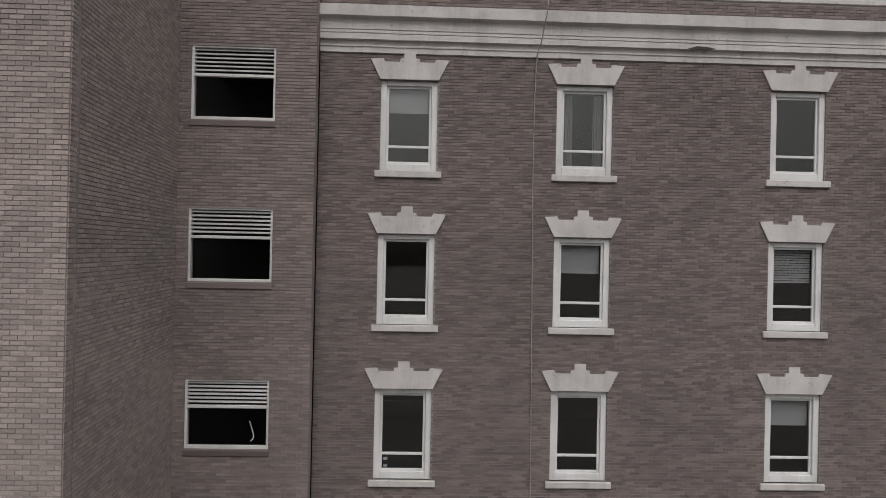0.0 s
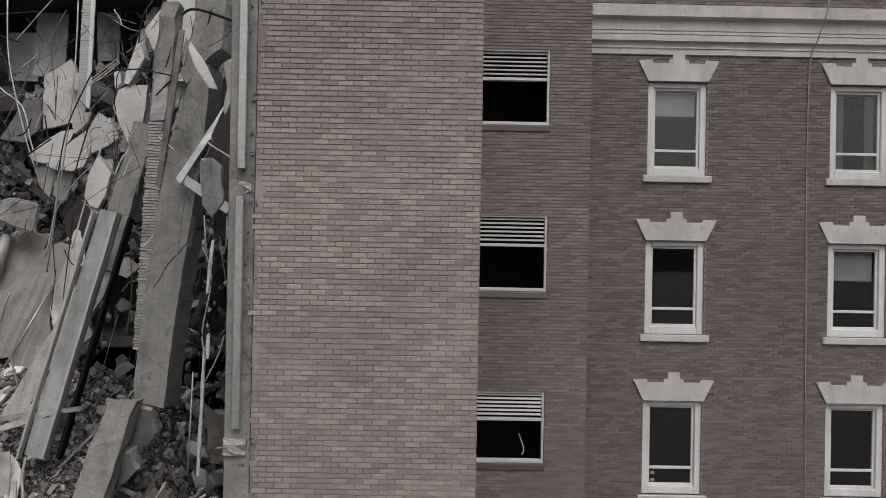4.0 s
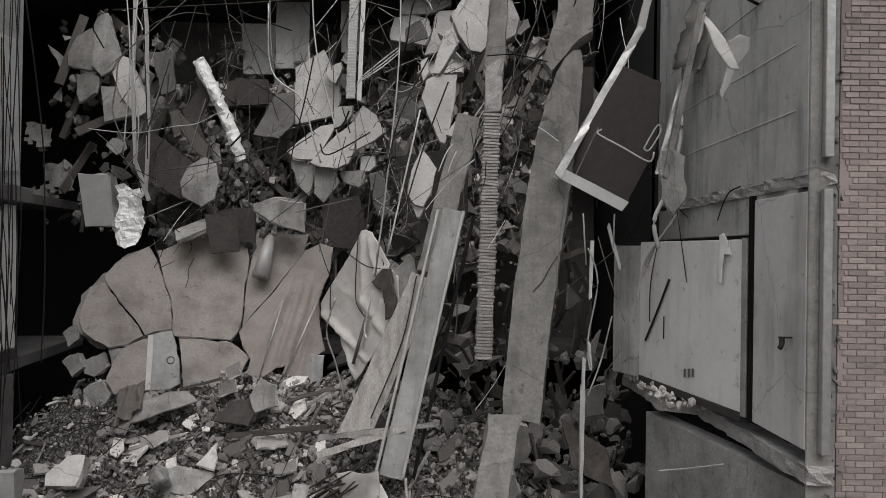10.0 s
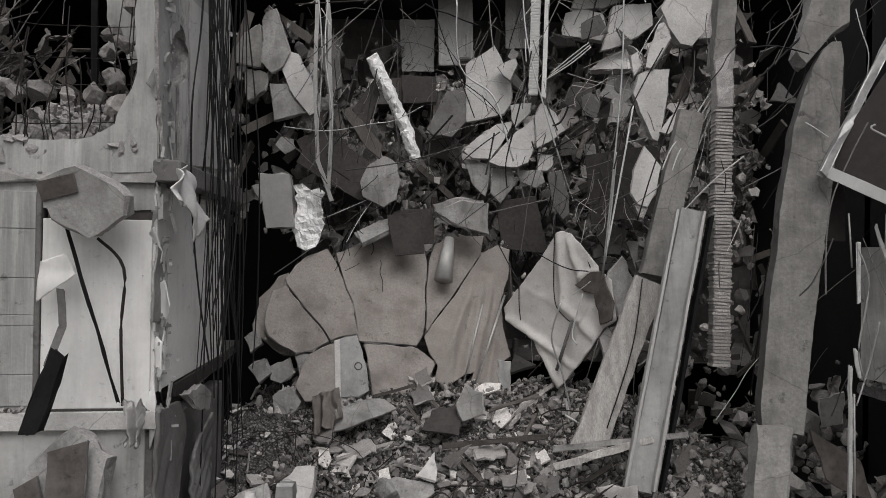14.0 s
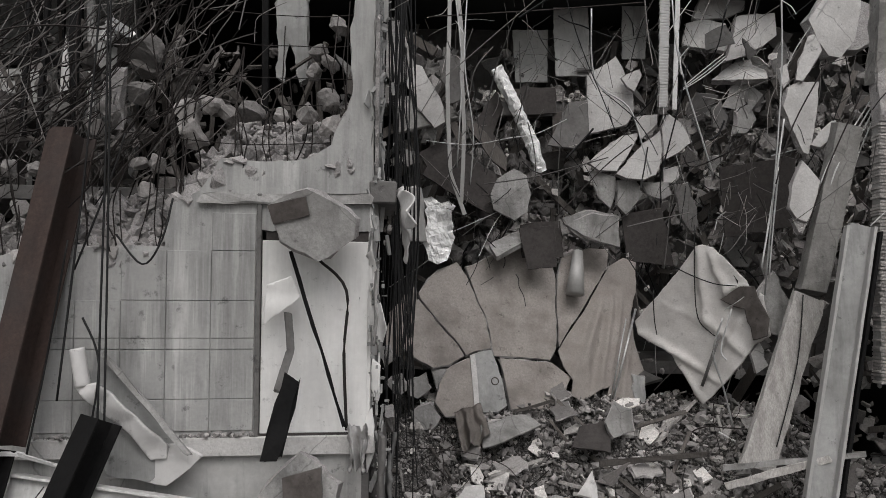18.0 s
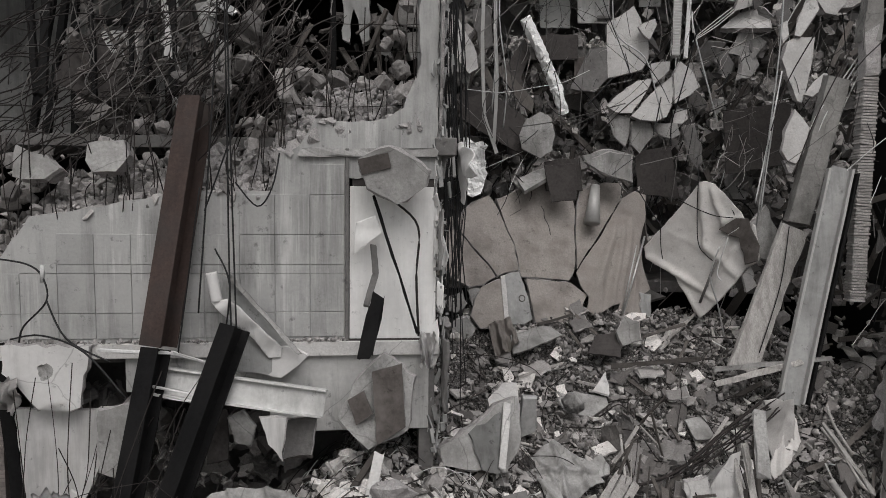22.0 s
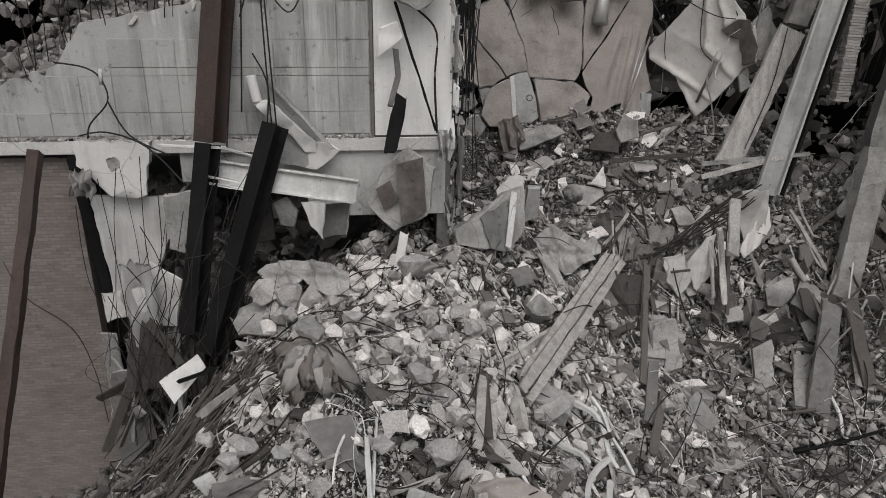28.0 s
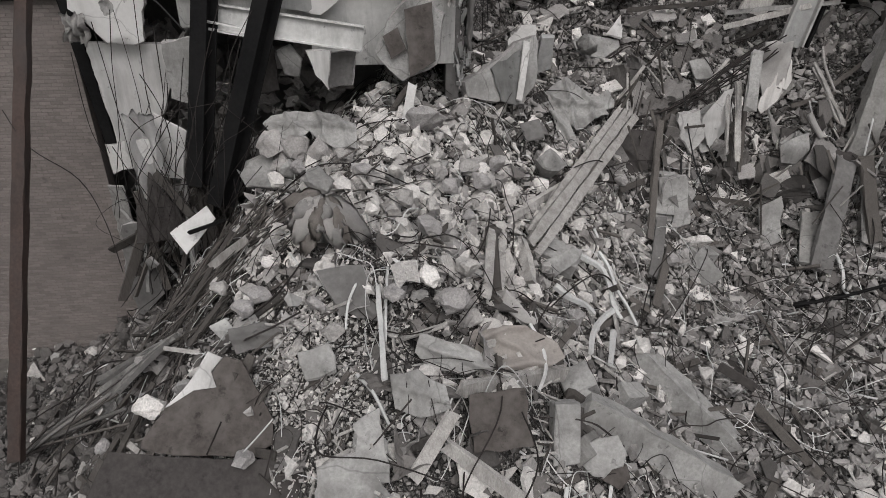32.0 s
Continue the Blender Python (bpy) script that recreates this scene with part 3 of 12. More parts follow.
def cloth(name, c, w, h, mat, label, category, yaw=0.0, tilt=0.0, spin=0.0, folds=5.0, depth=0.12, seed=1, taper=0.0, hang=0.0, n=26, diag=0.3, ragged_edge=0.04):
    """A hanging or draped sheet with folds, uneven hem and real thickness."""
    rng = Rng(seed)
    bm = bmesh.new()
    g = {}
    for i in range(n + 1):
        for j in range(n + 1):
            u, v = i / n - 0.5, j / n - 0.5
            ww = w * (1 - taper * (0.5 - v))
            x, y = u * ww, v * h
            x += ragged_edge * noise.noise(Vector((v * 6, seed, 1))) * (2 * u) * 2
            y += ragged_edge * noise.noise(Vector((u * 7, seed, 4))) * 2
            z = depth * math.sin((u + diag * v) * folds * 6.283 + seed + 1.5 * noise.noise(Vector((u * 2, v * 2, seed)))) * (0.35 + 0.65 * (0.5 - v))
            z += depth * 1.2 * noise.noise(Vector((u * 3, v * 3, seed * 2.1))) + hang * (u * u + v * v)
            g[i, j] = bm.verts.new((x, y, z))
    for i in range(n):
        for j in range(n):
            bm.faces.new((g[i, j], g[i + 1, j], g[i + 1, j + 1], g[i, j + 1]))
    bmesh.ops.solidify(bm, geom=bm.faces[:], thickness=0.012)
    ob = make(name, bm, mat, smooth=True)
    ob.matrix_world = facing(c, yaw, tilt, spin)
    return tagged(ob, label, category)


def flexible_duct(pts, r, label):
    """A crumpled wrapped tube."""
    bm = bmesh.new()
    tube(bm, pts, r, 14)
    bmesh.ops.subdivide_edges(bm, edges=[e for e in bm.edges if e.calc_length() > 0.08], cuts=2)
    for v in bm.verts:
        k = noise.noise(v.co * 4.5) * 0.05 + noise.noise(v.co * 13) * 0.03
        v.co += Vector((k, k, -k * 0.5)) + Vector((noise.noise(v.co * 9 + Vector((5, 0, 0))), noise.noise(v.co * 9), 0)) * 0.03
    return tagged(make("flexible_duct", bm, "foil"), label, "duct")


def drape(name, corners, mat, label, category, folds=3.0, depth=0.1, diag=0.0, seed=1, n=30):
    """A cloth hung between four corners (top left, top right, bottom right, bottom left) with folds running down it."""
    tl, tr, br, bl = [Vector(c) for c in corners]
    nrm = (tr - tl).cross(bl - tl).normalized()
    bm = bmesh.new()
    g = {}
    for i in range(n + 1):
        for j in range(n + 1):
            u, v = i / n, j / n
            uu = u + 0.03 * noise.noise(Vector((v * 5, seed, 2)))
            vv = v + 0.03 * noise.noise(Vector((u * 6, seed, 7)))
            p = (tl * (1 - uu) + tr * uu) * (1 - vv) + (bl * (1 - uu) + br * uu) * vv
            w = folds * 6.283 * (u + diag * v + 0.12 * noise.noise(Vector((u * 2.5, v * 2.5, seed))))
            k = depth * (math.sin(w) + 0.4 * math.sin(2.3 * w + 1)) * (0.25 + 0.75 * v) + depth * 0.8 * noise.noise(Vector((u * 3, v * 3, seed + 3)))
            g[i, j] = bm.verts.new(p + nrm * k)
    for i in range(n):
        for j in range(n):
            bm.faces.new((g[i, j], g[i, j + 1], g[i + 1, j + 1], g[i + 1, j]))
    bmesh.ops.solidify(bm, geom=bm.faces[:], thickness=0.012)
    return tagged(make(name, bm, mat, smooth=True), label, category)


def ribbed(name, a, b, w, d, pitch, mat, core, label, category, rough=0.02, piece="lath"):
    """A post faced with many short cross pieces."""
    m, length = along(a, b)
    root = empty(name, m)
    rng = Rng(7)
    bm = bmesh.new()
    box(bm, -w * 0.46, w * 0.46, -d * 0.44, d * 0.44, 0, length)
    make("core", bm, core, root)
    bm = bmesh.new()
    box(bm, -0.5, 0.5, -0.5, 0.5, -0.5, 0.5, bevel=0.06)
    me = bpy.data.meshes.new(piece)
    bm.to_mesh(me)
    bm.free()
    me.materials.append(MAT[mat])
    for i in range(int(length / pitch)):
        ob = new(piece, me)
        ob.parent = root
        ob.matrix_local = pose(rng.gauss(0, rough), rng.gauss(0, rough * 0.4), (i + 0.5) * pitch, 0, rng.gauss(0, 2.5), rng.gauss(0, 2)) @ Matrix.Diagonal((w * rng.uniform(0.9, 1.1), d * rng.uniform(0.95, 1.15), pitch * 0.72, 1))
    return tagged(root, label, category)


def folded_sheet(name, c, outline, thick, mat, label, category, folds, yaw=0.0, tilt=0.0, seed=1, rough=0.012, wave=0.03, curl=0.0):
    """A sheet of stuff with folds along given lines: each fold is (x0, y0, x1, y1, width, height); it falls off sharply on one side."""
    rng = Rng(seed)
    bm = bmesh.new()
    bm.faces.new([bm.verts.new((p.x, p.y, 0)) for p in ragged([Vector(q) for q in outline], 0.16, rough, rng)])
    xs, ys = [p[0] for p in outline], [p[1] for p in outline]
    step = max(0.03, (max(xs) - min(xs) + max(ys) - min(ys)) / 110)
    for lo, hi, nrm in ((min(xs), max(xs), (1, 0, 0)), (min(ys), max(ys), (0, 1, 0))):
        for k in range(1, int((hi - lo) / step) + 1):
            bmesh.ops.bisect_plane(bm, geom=bm.verts[:] + bm.edges[:] + bm.faces[:], plane_co=(lo + k * step) * Vector(nrm), plane_no=nrm)
    for v in bm.verts:
        p = Vector((v.co.x, v.co.y))
        z = wave * noise.noise(Vector((p.x * 1.1, p.y * 1.1, seed))) + wave * 0.25 * noise.noise(Vector((p.x * 4, p.y * 4, seed + 5)))
        for x0, y0, x1, y1, w, h in folds:
            a, d = Vector((x0, y0)), Vector((x1 - x0, y1 - y0))
            s = (p - a).dot(d) / d.length_squared
            side = (d.x * (p.y - y0) - d.y * (p.x - x0)) / d.length + 0.05 * noise.noise(Vector((s * 2.5, x0, y0)))
            fade = min(1.0, max(0.0, (s + 0.15) / 0.25)) * min(1.0, max(0.0, (1.2 - s) / 0.3))
            ww = w if side > 0 else w * 0.35
            z += h * math.exp(-(side / ww) ** 2) * fade
        v.co.z = z + curl * (p.x * p.x + p.y * p.y)
    for f in bm.faces:
        f.smooth = True
    bmesh.ops.solidify(bm, geom=bm.faces[:], thickness=thick)
    ob = make(name, bm, mat)
    ob.matrix_world = facing(c, yaw, tilt)
    return tagged(ob, label, category)


def crumpled_foil(name, c, outline, label, yaw=0.0, tilt=0.0, seed=1):
    """Bright foil in many small hard facets."""
    rng = Rng(seed)
    bm = bmesh.new()
    bm.faces.new([bm.verts.new((p.x, p.y, 0)) for p in ragged([Vector(q) for q in outline], 0.12, 0.05, rng)])
    xs, ys = [p[0] for p in outline], [p[1] for p in outline]
    for lo, hi, nrm in ((min(xs), max(xs), (1, 0.25, 0)), (min(ys), max(ys), (-0.3, 1, 0)), (min(xs), max(xs), (0.7, 0.7, 0))):
        for k in range(int((hi - lo) / 0.08) + 2):
            bmesh.ops.bisect_plane(bm, geom=bm.verts[:] + bm.edges[:] + bm.faces[:], plane_co=(lo + k * 0.08 + rng.uniform(-0.03, 0.03)) * Vector(nrm), plane_no=nrm)
    for v in bm.verts:
        v.co.z = 0.16 * noise.noise(Vector((v.co.x * 2.2, v.co.y * 2.2, seed))) + 0.09 * noise.noise(Vector((v.co.x * 7, v.co.y * 7, seed + 2))) + rng.uniform(-0.022, 0.022)
    bmesh.ops.solidify(bm, geom=bm.faces[:], thickness=0.006)
    ob = make(name, bm, "foil")
    ob.matrix_world = facing(c, yaw, tilt)
    return tagged(ob, label, "foil")


def rough_block(name, c, size, rot, mat, label, category, seed=1, knock=0.12, group=""):
    """A squared block of masonry with knocked corners and a pitted skin."""
    rng = Rng(seed)
    bm = bmesh.new()
    box(bm, -size[0] / 2, size[0] / 2, -size[1] / 2, size[1] / 2, -size[2] / 2, size[2] / 2)
    for v in bm.verts:
        v.co *= rng.uniform(1 - knock, 1.0)
    bmesh.ops.bevel(bm, geom=bm.edges[:], offset=min(size) * 0.05, segments=1, affect="EDGES")
    bmesh.ops.subdivide_edges(bm, edges=[e for e in bm.edges if e.calc_length() > 0.09], cuts=3, use_grid_fill=True)
    bmesh.ops.triangulate(bm, faces=bm.faces[:])
    for v in bm.verts:
        v.co += v.co.normalized() * (0.02 * noise.noise(v.co * 5 + Vector((seed, 0, 0))) + 0.012 * noise.noise(v.co * 16 + Vector((0, seed, 0))))
    ob = make(name, bm, mat)
    ob.matrix_world = pose(*c, *rot)
    return tagged(ob, label, category, group)


def bulk(name, verts, faces, mat, label, category, parent=None, midx=None):
    """Many small pieces in one mesh."""
    me = bpy.data.meshes.new(name)
    me.from_pydata([tuple(v) for v in verts] if not isinstance(verts, list) else verts, [], faces)
    for m in (mat if isinstance(mat, (list, tuple)) else [mat]):
        me.materials.append(MAT[m])
    me.update()
    ob = new(name, me)
    if parent is not None:
        ob.parent = parent
        if label:
            ob["label"] = label
        ob["kind"] = "stuff"
        return ob
    return tagged(ob, label, category, kind="stuff")


# ---- large structure ----
MOUND_X = (-25, -22, -19, -16, -13, -10)
MOUND_Y = (3.5, 6.5, 9.5, 12.5, 15.5, 18.5)
MOUND_H = ((0.5, 1.1, 0.9, 0, 0, 0), (1.7, 2.3, 2.8, 2.4, 2.7, 2.4), (2.1, 1.4, 1.1, 2.3, 1.1, 4.5),
           (0.2, 0.3, 1.2, 1.8, 1.9, 3.1), (0.4, 1.1, 0.2, 0.9, 3.3, 2.5), (0.1, 0.6, 1.7, 3.0, 1.9, 2.2))


def heap(x, y):
    """Height of the debris heap above the ground."""
    return sum(h * math.exp(-((x - mx) / 3.0) ** 2 - ((y - my) / 2.8) ** 2) for mx, row in zip(MOUND_X, MOUND_H) for my, h in zip(MOUND_Y, row) if h)


def heap_normal(x, y):
    e = 0.3
    return Vector((heap(x - e, y) - heap(x + e, y), heap(x, y - e) - heap(x, y + e), 2 * e)).normalized()


bm = bmesh.new()
S = 400
vs = [bm.verts.new(v) for v in ((-S, -S, -0.3), (S, -S, -0.3), (S, S, -0.3), (-S, S, -0.3))]
bm.faces.new(vs)
tagged(make("ground", bm, "soil"), "bare trodden earth round the wrecked building", "ground", kind="structure")

verts, faces, nx, ny = [], [], 260, 240
for i in range(nx + 1):
    for j in range(ny + 1):
        x, y = -33 + 29 * i / nx, -5 + 26 * j / ny
        h = heap(x, y)
        h += min(1, h) * (0.32 * noise.noise(Vector((x * 0.9, y * 0.9, 0))) + 0.16 * noise.noise(Vector((x * 2.6, y * 2.6, 3))) + 0.1 * noise.noise(Vector((x * 6, y * 6, 5))))
        verts.append((x, y, h - 0.42))
for i in range(nx):
    for j in range(ny):
        a = i * (ny + 1) + j
        faces.append((a, a + ny + 1, a + ny + 2, a + 1))
bulk("debris_heap", verts, faces, "dust", "sloping heap of dusty crushed building rubble", "rubble heap")


def wall_boxes(bm, length, z0, z1, thick, holes):
    """A wall from u = 0 along x, its outer face at y = 0, with openings right through it."""
    us = sorted({0, length, *[h[0] for h in holes], *[h[1] for h in holes]})
    zs = sorted({z0, z1, *[h[2] for h in holes], *[h[3] for h in holes]})
    for ua, ub in zip(us, us[1:]):
        for za, zb in zip(zs, zs[1:]):
            if not any(h[0] <= (ua + ub) / 2 <= h[1] and h[2] <= (za + zb) / 2 <= h[3] for h in holes):
                box(bm, ua, ub, 0, thick, za, zb)


BRICK = (0.203, 0.0677)


def brick_mesh():
    me = bpy.data.meshes.new("brick")
    w, h, d = 0.193, 0.058, 0.02
    bm = bmesh.new()
    box(bm, -w / 2, w / 2, -0.008, d, -h / 2, h / 2, bevel=0.004)
    bm.to_mesh(me)
    bm.free()
    return me


late_walls = []


def brick_wall(name, x, y, yaw, length, z0, z1, thick, holes=(), mat="brick", mortar="mortar", label="", single=None, seed=1, ragged_left=0.0, proud=0.008):
    """A brick wall seen from outside: mortar body with openings; the bricks follow at the end of the file."""
    bm = bmesh.new()
    wall_boxes(bm, length, z0, z1, thick, holes)
    ob = make(name, bm, mortar)
    ob.matrix_world = pose(x, y, 0, 0, 0, yaw)
    tagged(ob, label, "wall", kind="structure")
    late_walls.append((ob, length, z0, z1, holes, mat, single, seed, ragged_left, proud))
    return ob


WIN_X = (-0.87, 2.9, 7.57)
WIN_Z = (11.46, 8.19, 4.9)
win_holes = [(wx - 0.61 + 2.77, wx + 0.61 + 2.77, wz + 0.14, wz + 2.06) for wx in WIN_X for wz in WIN_Z]
brick_wall("wall_facade", -2.77, 14.7, 0, 16.0, -0.3, 15.45, 0.35, win_holes, "brick_dark", "mortar_light", "dark brown brick facade in running bond", seed=2)
VENT_Z = ((12.5, 14.0), (9.2, 10.7), (5.8, 7.21))
brick_wall("wall_vent_bay", -5.85, 14.16, 0, 3.08, -0.3, 16.5, 0.35, [(0.56, 2.26, a, b) for a, b in VENT_Z], "brick_mid", "mortar", "brown brick bay with three louvred openings", seed=3)
brick_wall("wall_tower_front", -8.06, 8.99, 0, 2.83, -0.3, 17, 0.3, (), "brick", "mortar", "buff brown brick stair tower wall with a torn edge", single=(9.2, 11.3), seed=4, ragged_left=0.14)
brick_wall("wall_tower_side", -5.226, 9.0, 93.4, 5.17, -0.3, 17, 0.3, (), "brick", "mortar", "brown brick side wall of the stair tower", seed=5)
brick_wall("wall_brick_low", -34.0, 9.02, 8.5, 7.13, -0.3, 7.35, 0.3, (), "brick_low", "mortar_low", "weathered brown brick wall of the lower storey", seed=6, proud=0.004)
# unseen shell of roofs, walls and floors, added to keep daylight out
tagged(plain("roof", (-35.7, -8.0, 18.2, 25.0, 16.3, 16.6), "room"), "added unseen roof slab that keeps the inside dark", "roof", kind="structure")
tagged(plain("wall_back", (-36, 14, 25.0, 25.3, -0.3, 16.6), "room"), "added backing wall in near-black for the unlit inside", "wall", kind="structure")
tagged(plain("wall_far_left", (-36, -35.7, 8.5, 25.0, -0.3, 16.6), "room"), "added unseen end wall that closes off light", "wall", kind="structure")
tagged(plain("wall_far_right", (13.3, 13.6, 15.05, 25.0, -0.3, 15.3), "room"), "added unseen end wall that closes off light", "wall", kind="structure")
tagged(plain("roof_front", (-2.77, 13.3, 14.9, 25.0, 15.2, 15.28), "room"), "added unseen roof that keeps the window rooms dark", "roof", kind="structure")
tagged(plain("wall_partition", (-8.0, -7.8, 15.3, 25.0, -0.3, 16.6), "room"), "added partition in near-black that closes off light", "wall", kind="structure")
tagged(plain("roof_vent_bay", (-8.0, -2.77, 14.4, 25.0, 16.3, 16.5), "room"), "added unseen roof that keeps the vent bay dark", "roof", kind="structure")
tagged(plain("wall_vent_rear", (-8.0, -2.9, 16.2, 16.4, -0.3, 16.3), "room"), "added near-black backing for the unlit louvre openings", "wall", kind="structure")
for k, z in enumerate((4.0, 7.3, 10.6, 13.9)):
    tagged(plain("floor_%d" % (k + 1), (-5.1, 13.3, 15.1, 25.0, z - 0.25, z), "room"), "added floor in near-black for the unlit window rooms", "floor", kind="structure")


# tower: torn inside wall, storeys and floor edges
def upright(name, y0, y1, z0, z1, x, thick, mat, label, category="wall", kind="structure"):
    """A wall that faces the gap, from y0 to y1, its face at x."""
    return tagged(plain(name, (x, x + thick, y0, y1, z0, z1), mat, bevel=0.008), label, category, kind=kind)


upright("wall_inside_upper", 9.02, 14.6, 10.76, 16.5, -8.4, 0.25, "plaster_mid", "grey plastered inside wall laid bare by the collapse")
upright("wall_inside_pier", 9.02, 10.36, 7.72, 10.58, -8.4, 0.25, "plaster", "pale plastered pier with streaks of water")
# the corridor wall swings out into the gap
SWUNG = pose(-8.44, 10.62, 0, 0, 0, 10.6)


def swung_box(name, b, mat, label, category, turn=0.0, at=None):
    ob = plain(name, b, mat, bevel=0.006)
    ob.matrix_world = SWUNG @ (at or Matrix()) @ Matrix.Rotation(radians(turn), 4, "Z")
    return tagged(ob, label, category, kind="structure")


swung_box("wall_inside_panel", (0, 0.12, 0, 3.0, 7.78, 10.08), "white_board", "pale painted corridor wall", "wall")
# greyer than the panel: column and door shadow put into its colour
swung_box("wall_inside_end", (0.003, 0.1, 0.003, 0.7, 7.74, 10.02), "plaster_mid", "end of the corridor wall, bent outwards, greyed for shadow", "wall", 16, Matrix.Translation((0, 3.0, 0)))
swung_box("wall_inside_edge", (-0.02, 0.13, -0.12, -0.004, 7.74, 10.1), "concrete", "ragged pale edge of the corridor wall", "wall")
upright("wall_inside_head", 9.3, 14.6, 10.14, 10.68, -8.37, 0.2, "plaster_mid", "grey wall strip over the corridor opening")
swung_box("wall_inside_low", (0.02, 0.32, -1.6, 2.75, -0.3, 7.2), "concrete", "stained concrete wall under the broken floor", "wall")
swung_box("baseboard", (-0.012, 0.04, 0.0, 3.0, 7.66, 7.775), "dark_board", "black skirting along the corridor wall", "skirting")
upright("door_jamb", 10.37, 10.47, 7.7, 10.64, -8.43, 0.2, "black_steel", "dark steel door jamb in the torn wall", "door jamb")
upright("corner_post_upper", 8.89, 8.97, 10.95, 16.5, -8.27, 0.1, "galvanised", "punched metal corner stud", "metal stud")
upright("corner_post_lower", 8.88, 8.97, 7.7, 10.6, -8.28, 0.1, "galvanised", "grey steel channel at the torn edge", "steel post")
tagged(plain("wall_torn_end", (-8.394, -8.07, 8.985, 9.018, -0.3, 16.8), "column", bevel=0.01), "rough concrete end of the brick wall", "wall", kind="structure")
rng = Rng(31)
for z, y0, y1, th in ((10.72, 9.0, 13.3, 0.16), (7.46, 8.95, 14.9, 0.2)):
    bm = bmesh.new()
    n = int((y1 - y0) / 0.28)
    out = [(-(y0 + (y1 - y0) * i / n), (0.06 + 0.16 * rng.random()) * (1 if z < 8 and i > n * 0.6 else 0.4) + (0.42 if z < 8 and i > n * 0.6 else 0)) for i in range(n + 1)]
    slab_mesh(bm, [(-y0, -0.25), *[(u, v) for u, v in out], (-y1, -0.25)][::-1], th, rng, 0.12, 0.03)
    ob = make("floor_edge", bm, ["concrete", "broken"])
    ob.matrix_world = Matrix(((0, -1, 0, -8.36), (-1, 0, 0, 0), (0, 0, -1, z - th / 2), (0, 0, 0, 1)))
    tagged(ob, "broken edge of a concrete floor slab", "floor edge", kind="structure")

# left block: split-face wall, end wall, floors
LEFT = Matrix.Translation((-21.8, 10.7, 0)) @ Matrix.Rotation(radians(8.5), 4, "Z")
top_line = ((-6.6, 8.4), (-5.55, 8.83), (-5.08, 8.97), (-4.62, 9.64), (-3.56, 9.8), (-2.6, 10.0), (-1.64, 10.06), (-1.03, 10.06), (-0.97, 10.58),
            (-0.61, 10.78), (-0.37, 11.19), (0.2, 11.16), (0.74, 11.23), (1.0, 11.4), (1.26, 12.08), (1.22, 12.8), (1.32, 13.6))
bm = bmesh.new()
slab_mesh(bm, [(-6.6, 7.7), (0.1, 7.7), (0.1, 10.3), (1.53, 10.3), (1.53, 13.6), *top_line[::-1]], 0.24, Rng(5), 0.16, 0.025)
left_wall = make("wall_left_front", bm, ["block", "broken"])
left_wall.matrix_world = LEFT @ Matrix.Rotation(radians(90), 4, "X")
tagged(left_wall, "grey wall of large blocks, its top broken away", "wall", kind="structure")


def wall_top(u):
    for (a, za), (b, zb) in zip(top_line, top_line[1:]):
        if a <= u <= b:
            return za + (zb - za) * (u - a) / (b - a)
    return 8.4


rows_z = (7.76, 8.16, 8.78, 8.92, 9.39, 10.02, 10.5)
for r, (za, zb) in enumerate(zip(rows_z, rows_z[1:])):
    u = 0.08
    while u > -6.3:
        w = 0.54
        if min(wall_top(u), wall_top(u - w), wall_top(u - w / 2)) > zb + 0.03:
            b = plain("block", (-w + 0.004, -0.004, -0.02, 0.02, za + 0.004, zb - 0.004), "block", left_wall, bevel=0.005)
            b.matrix_parent_inverse = left_wall.matrix_world.inverted()
            b.matrix_world = LEFT @ Matrix.Translation((u, 0, 0))
        u -= w


def left_box(name, u0, u1, d0, d1, z0, z1, mat, label, category, kind="structure", bevel=0.008):
    ob = plain(name, (u0, u1, d0, d1, z0, z1), mat, bevel=bevel)
    ob.matrix_world = LEFT
    return tagged(ob, label, category, kind=kind)


for name, u0, z, w, proud in (("ledge_upper", -0.62, 10.66, 0.13, 0.02),):
    ledge = timber(name, LEFT @ Vector((u0, 0.06 - proud, z)), LEFT @ Vector((1.5, 0.06 - proud, z + 0.03)), w, 0.2, "concrete", "cracked concrete band over the block wall", "ledge", seed=int(z * 9), wear=0.02)
    ledge["kind"] = "structure"
left_box("wall_left_white", 0.16, 1.5, -0.02, 0.06, 7.72, 10.16, "white_board", "white board that closes a doorway", "wall panel")
left_box("baseboard", 0.14, 1.5, -0.03, 0.05, 7.54, 7.72, "dark_board", "black skirting under the white board", "skirting")
# solid dark strip in place of an opening; gap shade is in its colour
left_box("wall_left_strip", 0.2, 1.5, 0.02, 0.2, 10.16, 10.32, "dark_board", "dark strip that stands in for a shaded gap over the white board", "wall strip")
left_box("door_post", 0.09, 0.15, -0.05, 0.16, 7.6, 10.75, "concrete_dark", "dark steel door post by the block wall", "door post")
left_box("floor_left_edge", -6.6, 1.6, -0.09, 0.3, 7.46, 7.69, "concrete_pale", "broken edge of a concrete floor slab", "floor edge")
left_box("wall_left_under_far", -3.3, -1.1, 0.02, 0.2, 6.9, 7.46, "plaster_mid", "grey plastered band under the floor edge", "wall")
left_box("wall_left_under", -1.1, 1.45, 0.0, 0.2, 6.2, 7.46, "plaster_mid", "grey plastered wall under the floor edge", "wall")
left_box("floor_left_front", -0.4, 1.25, 0.26, 2.4, 10.78, 11.0, "concrete", "broken front of the upper concrete floor", "floor")
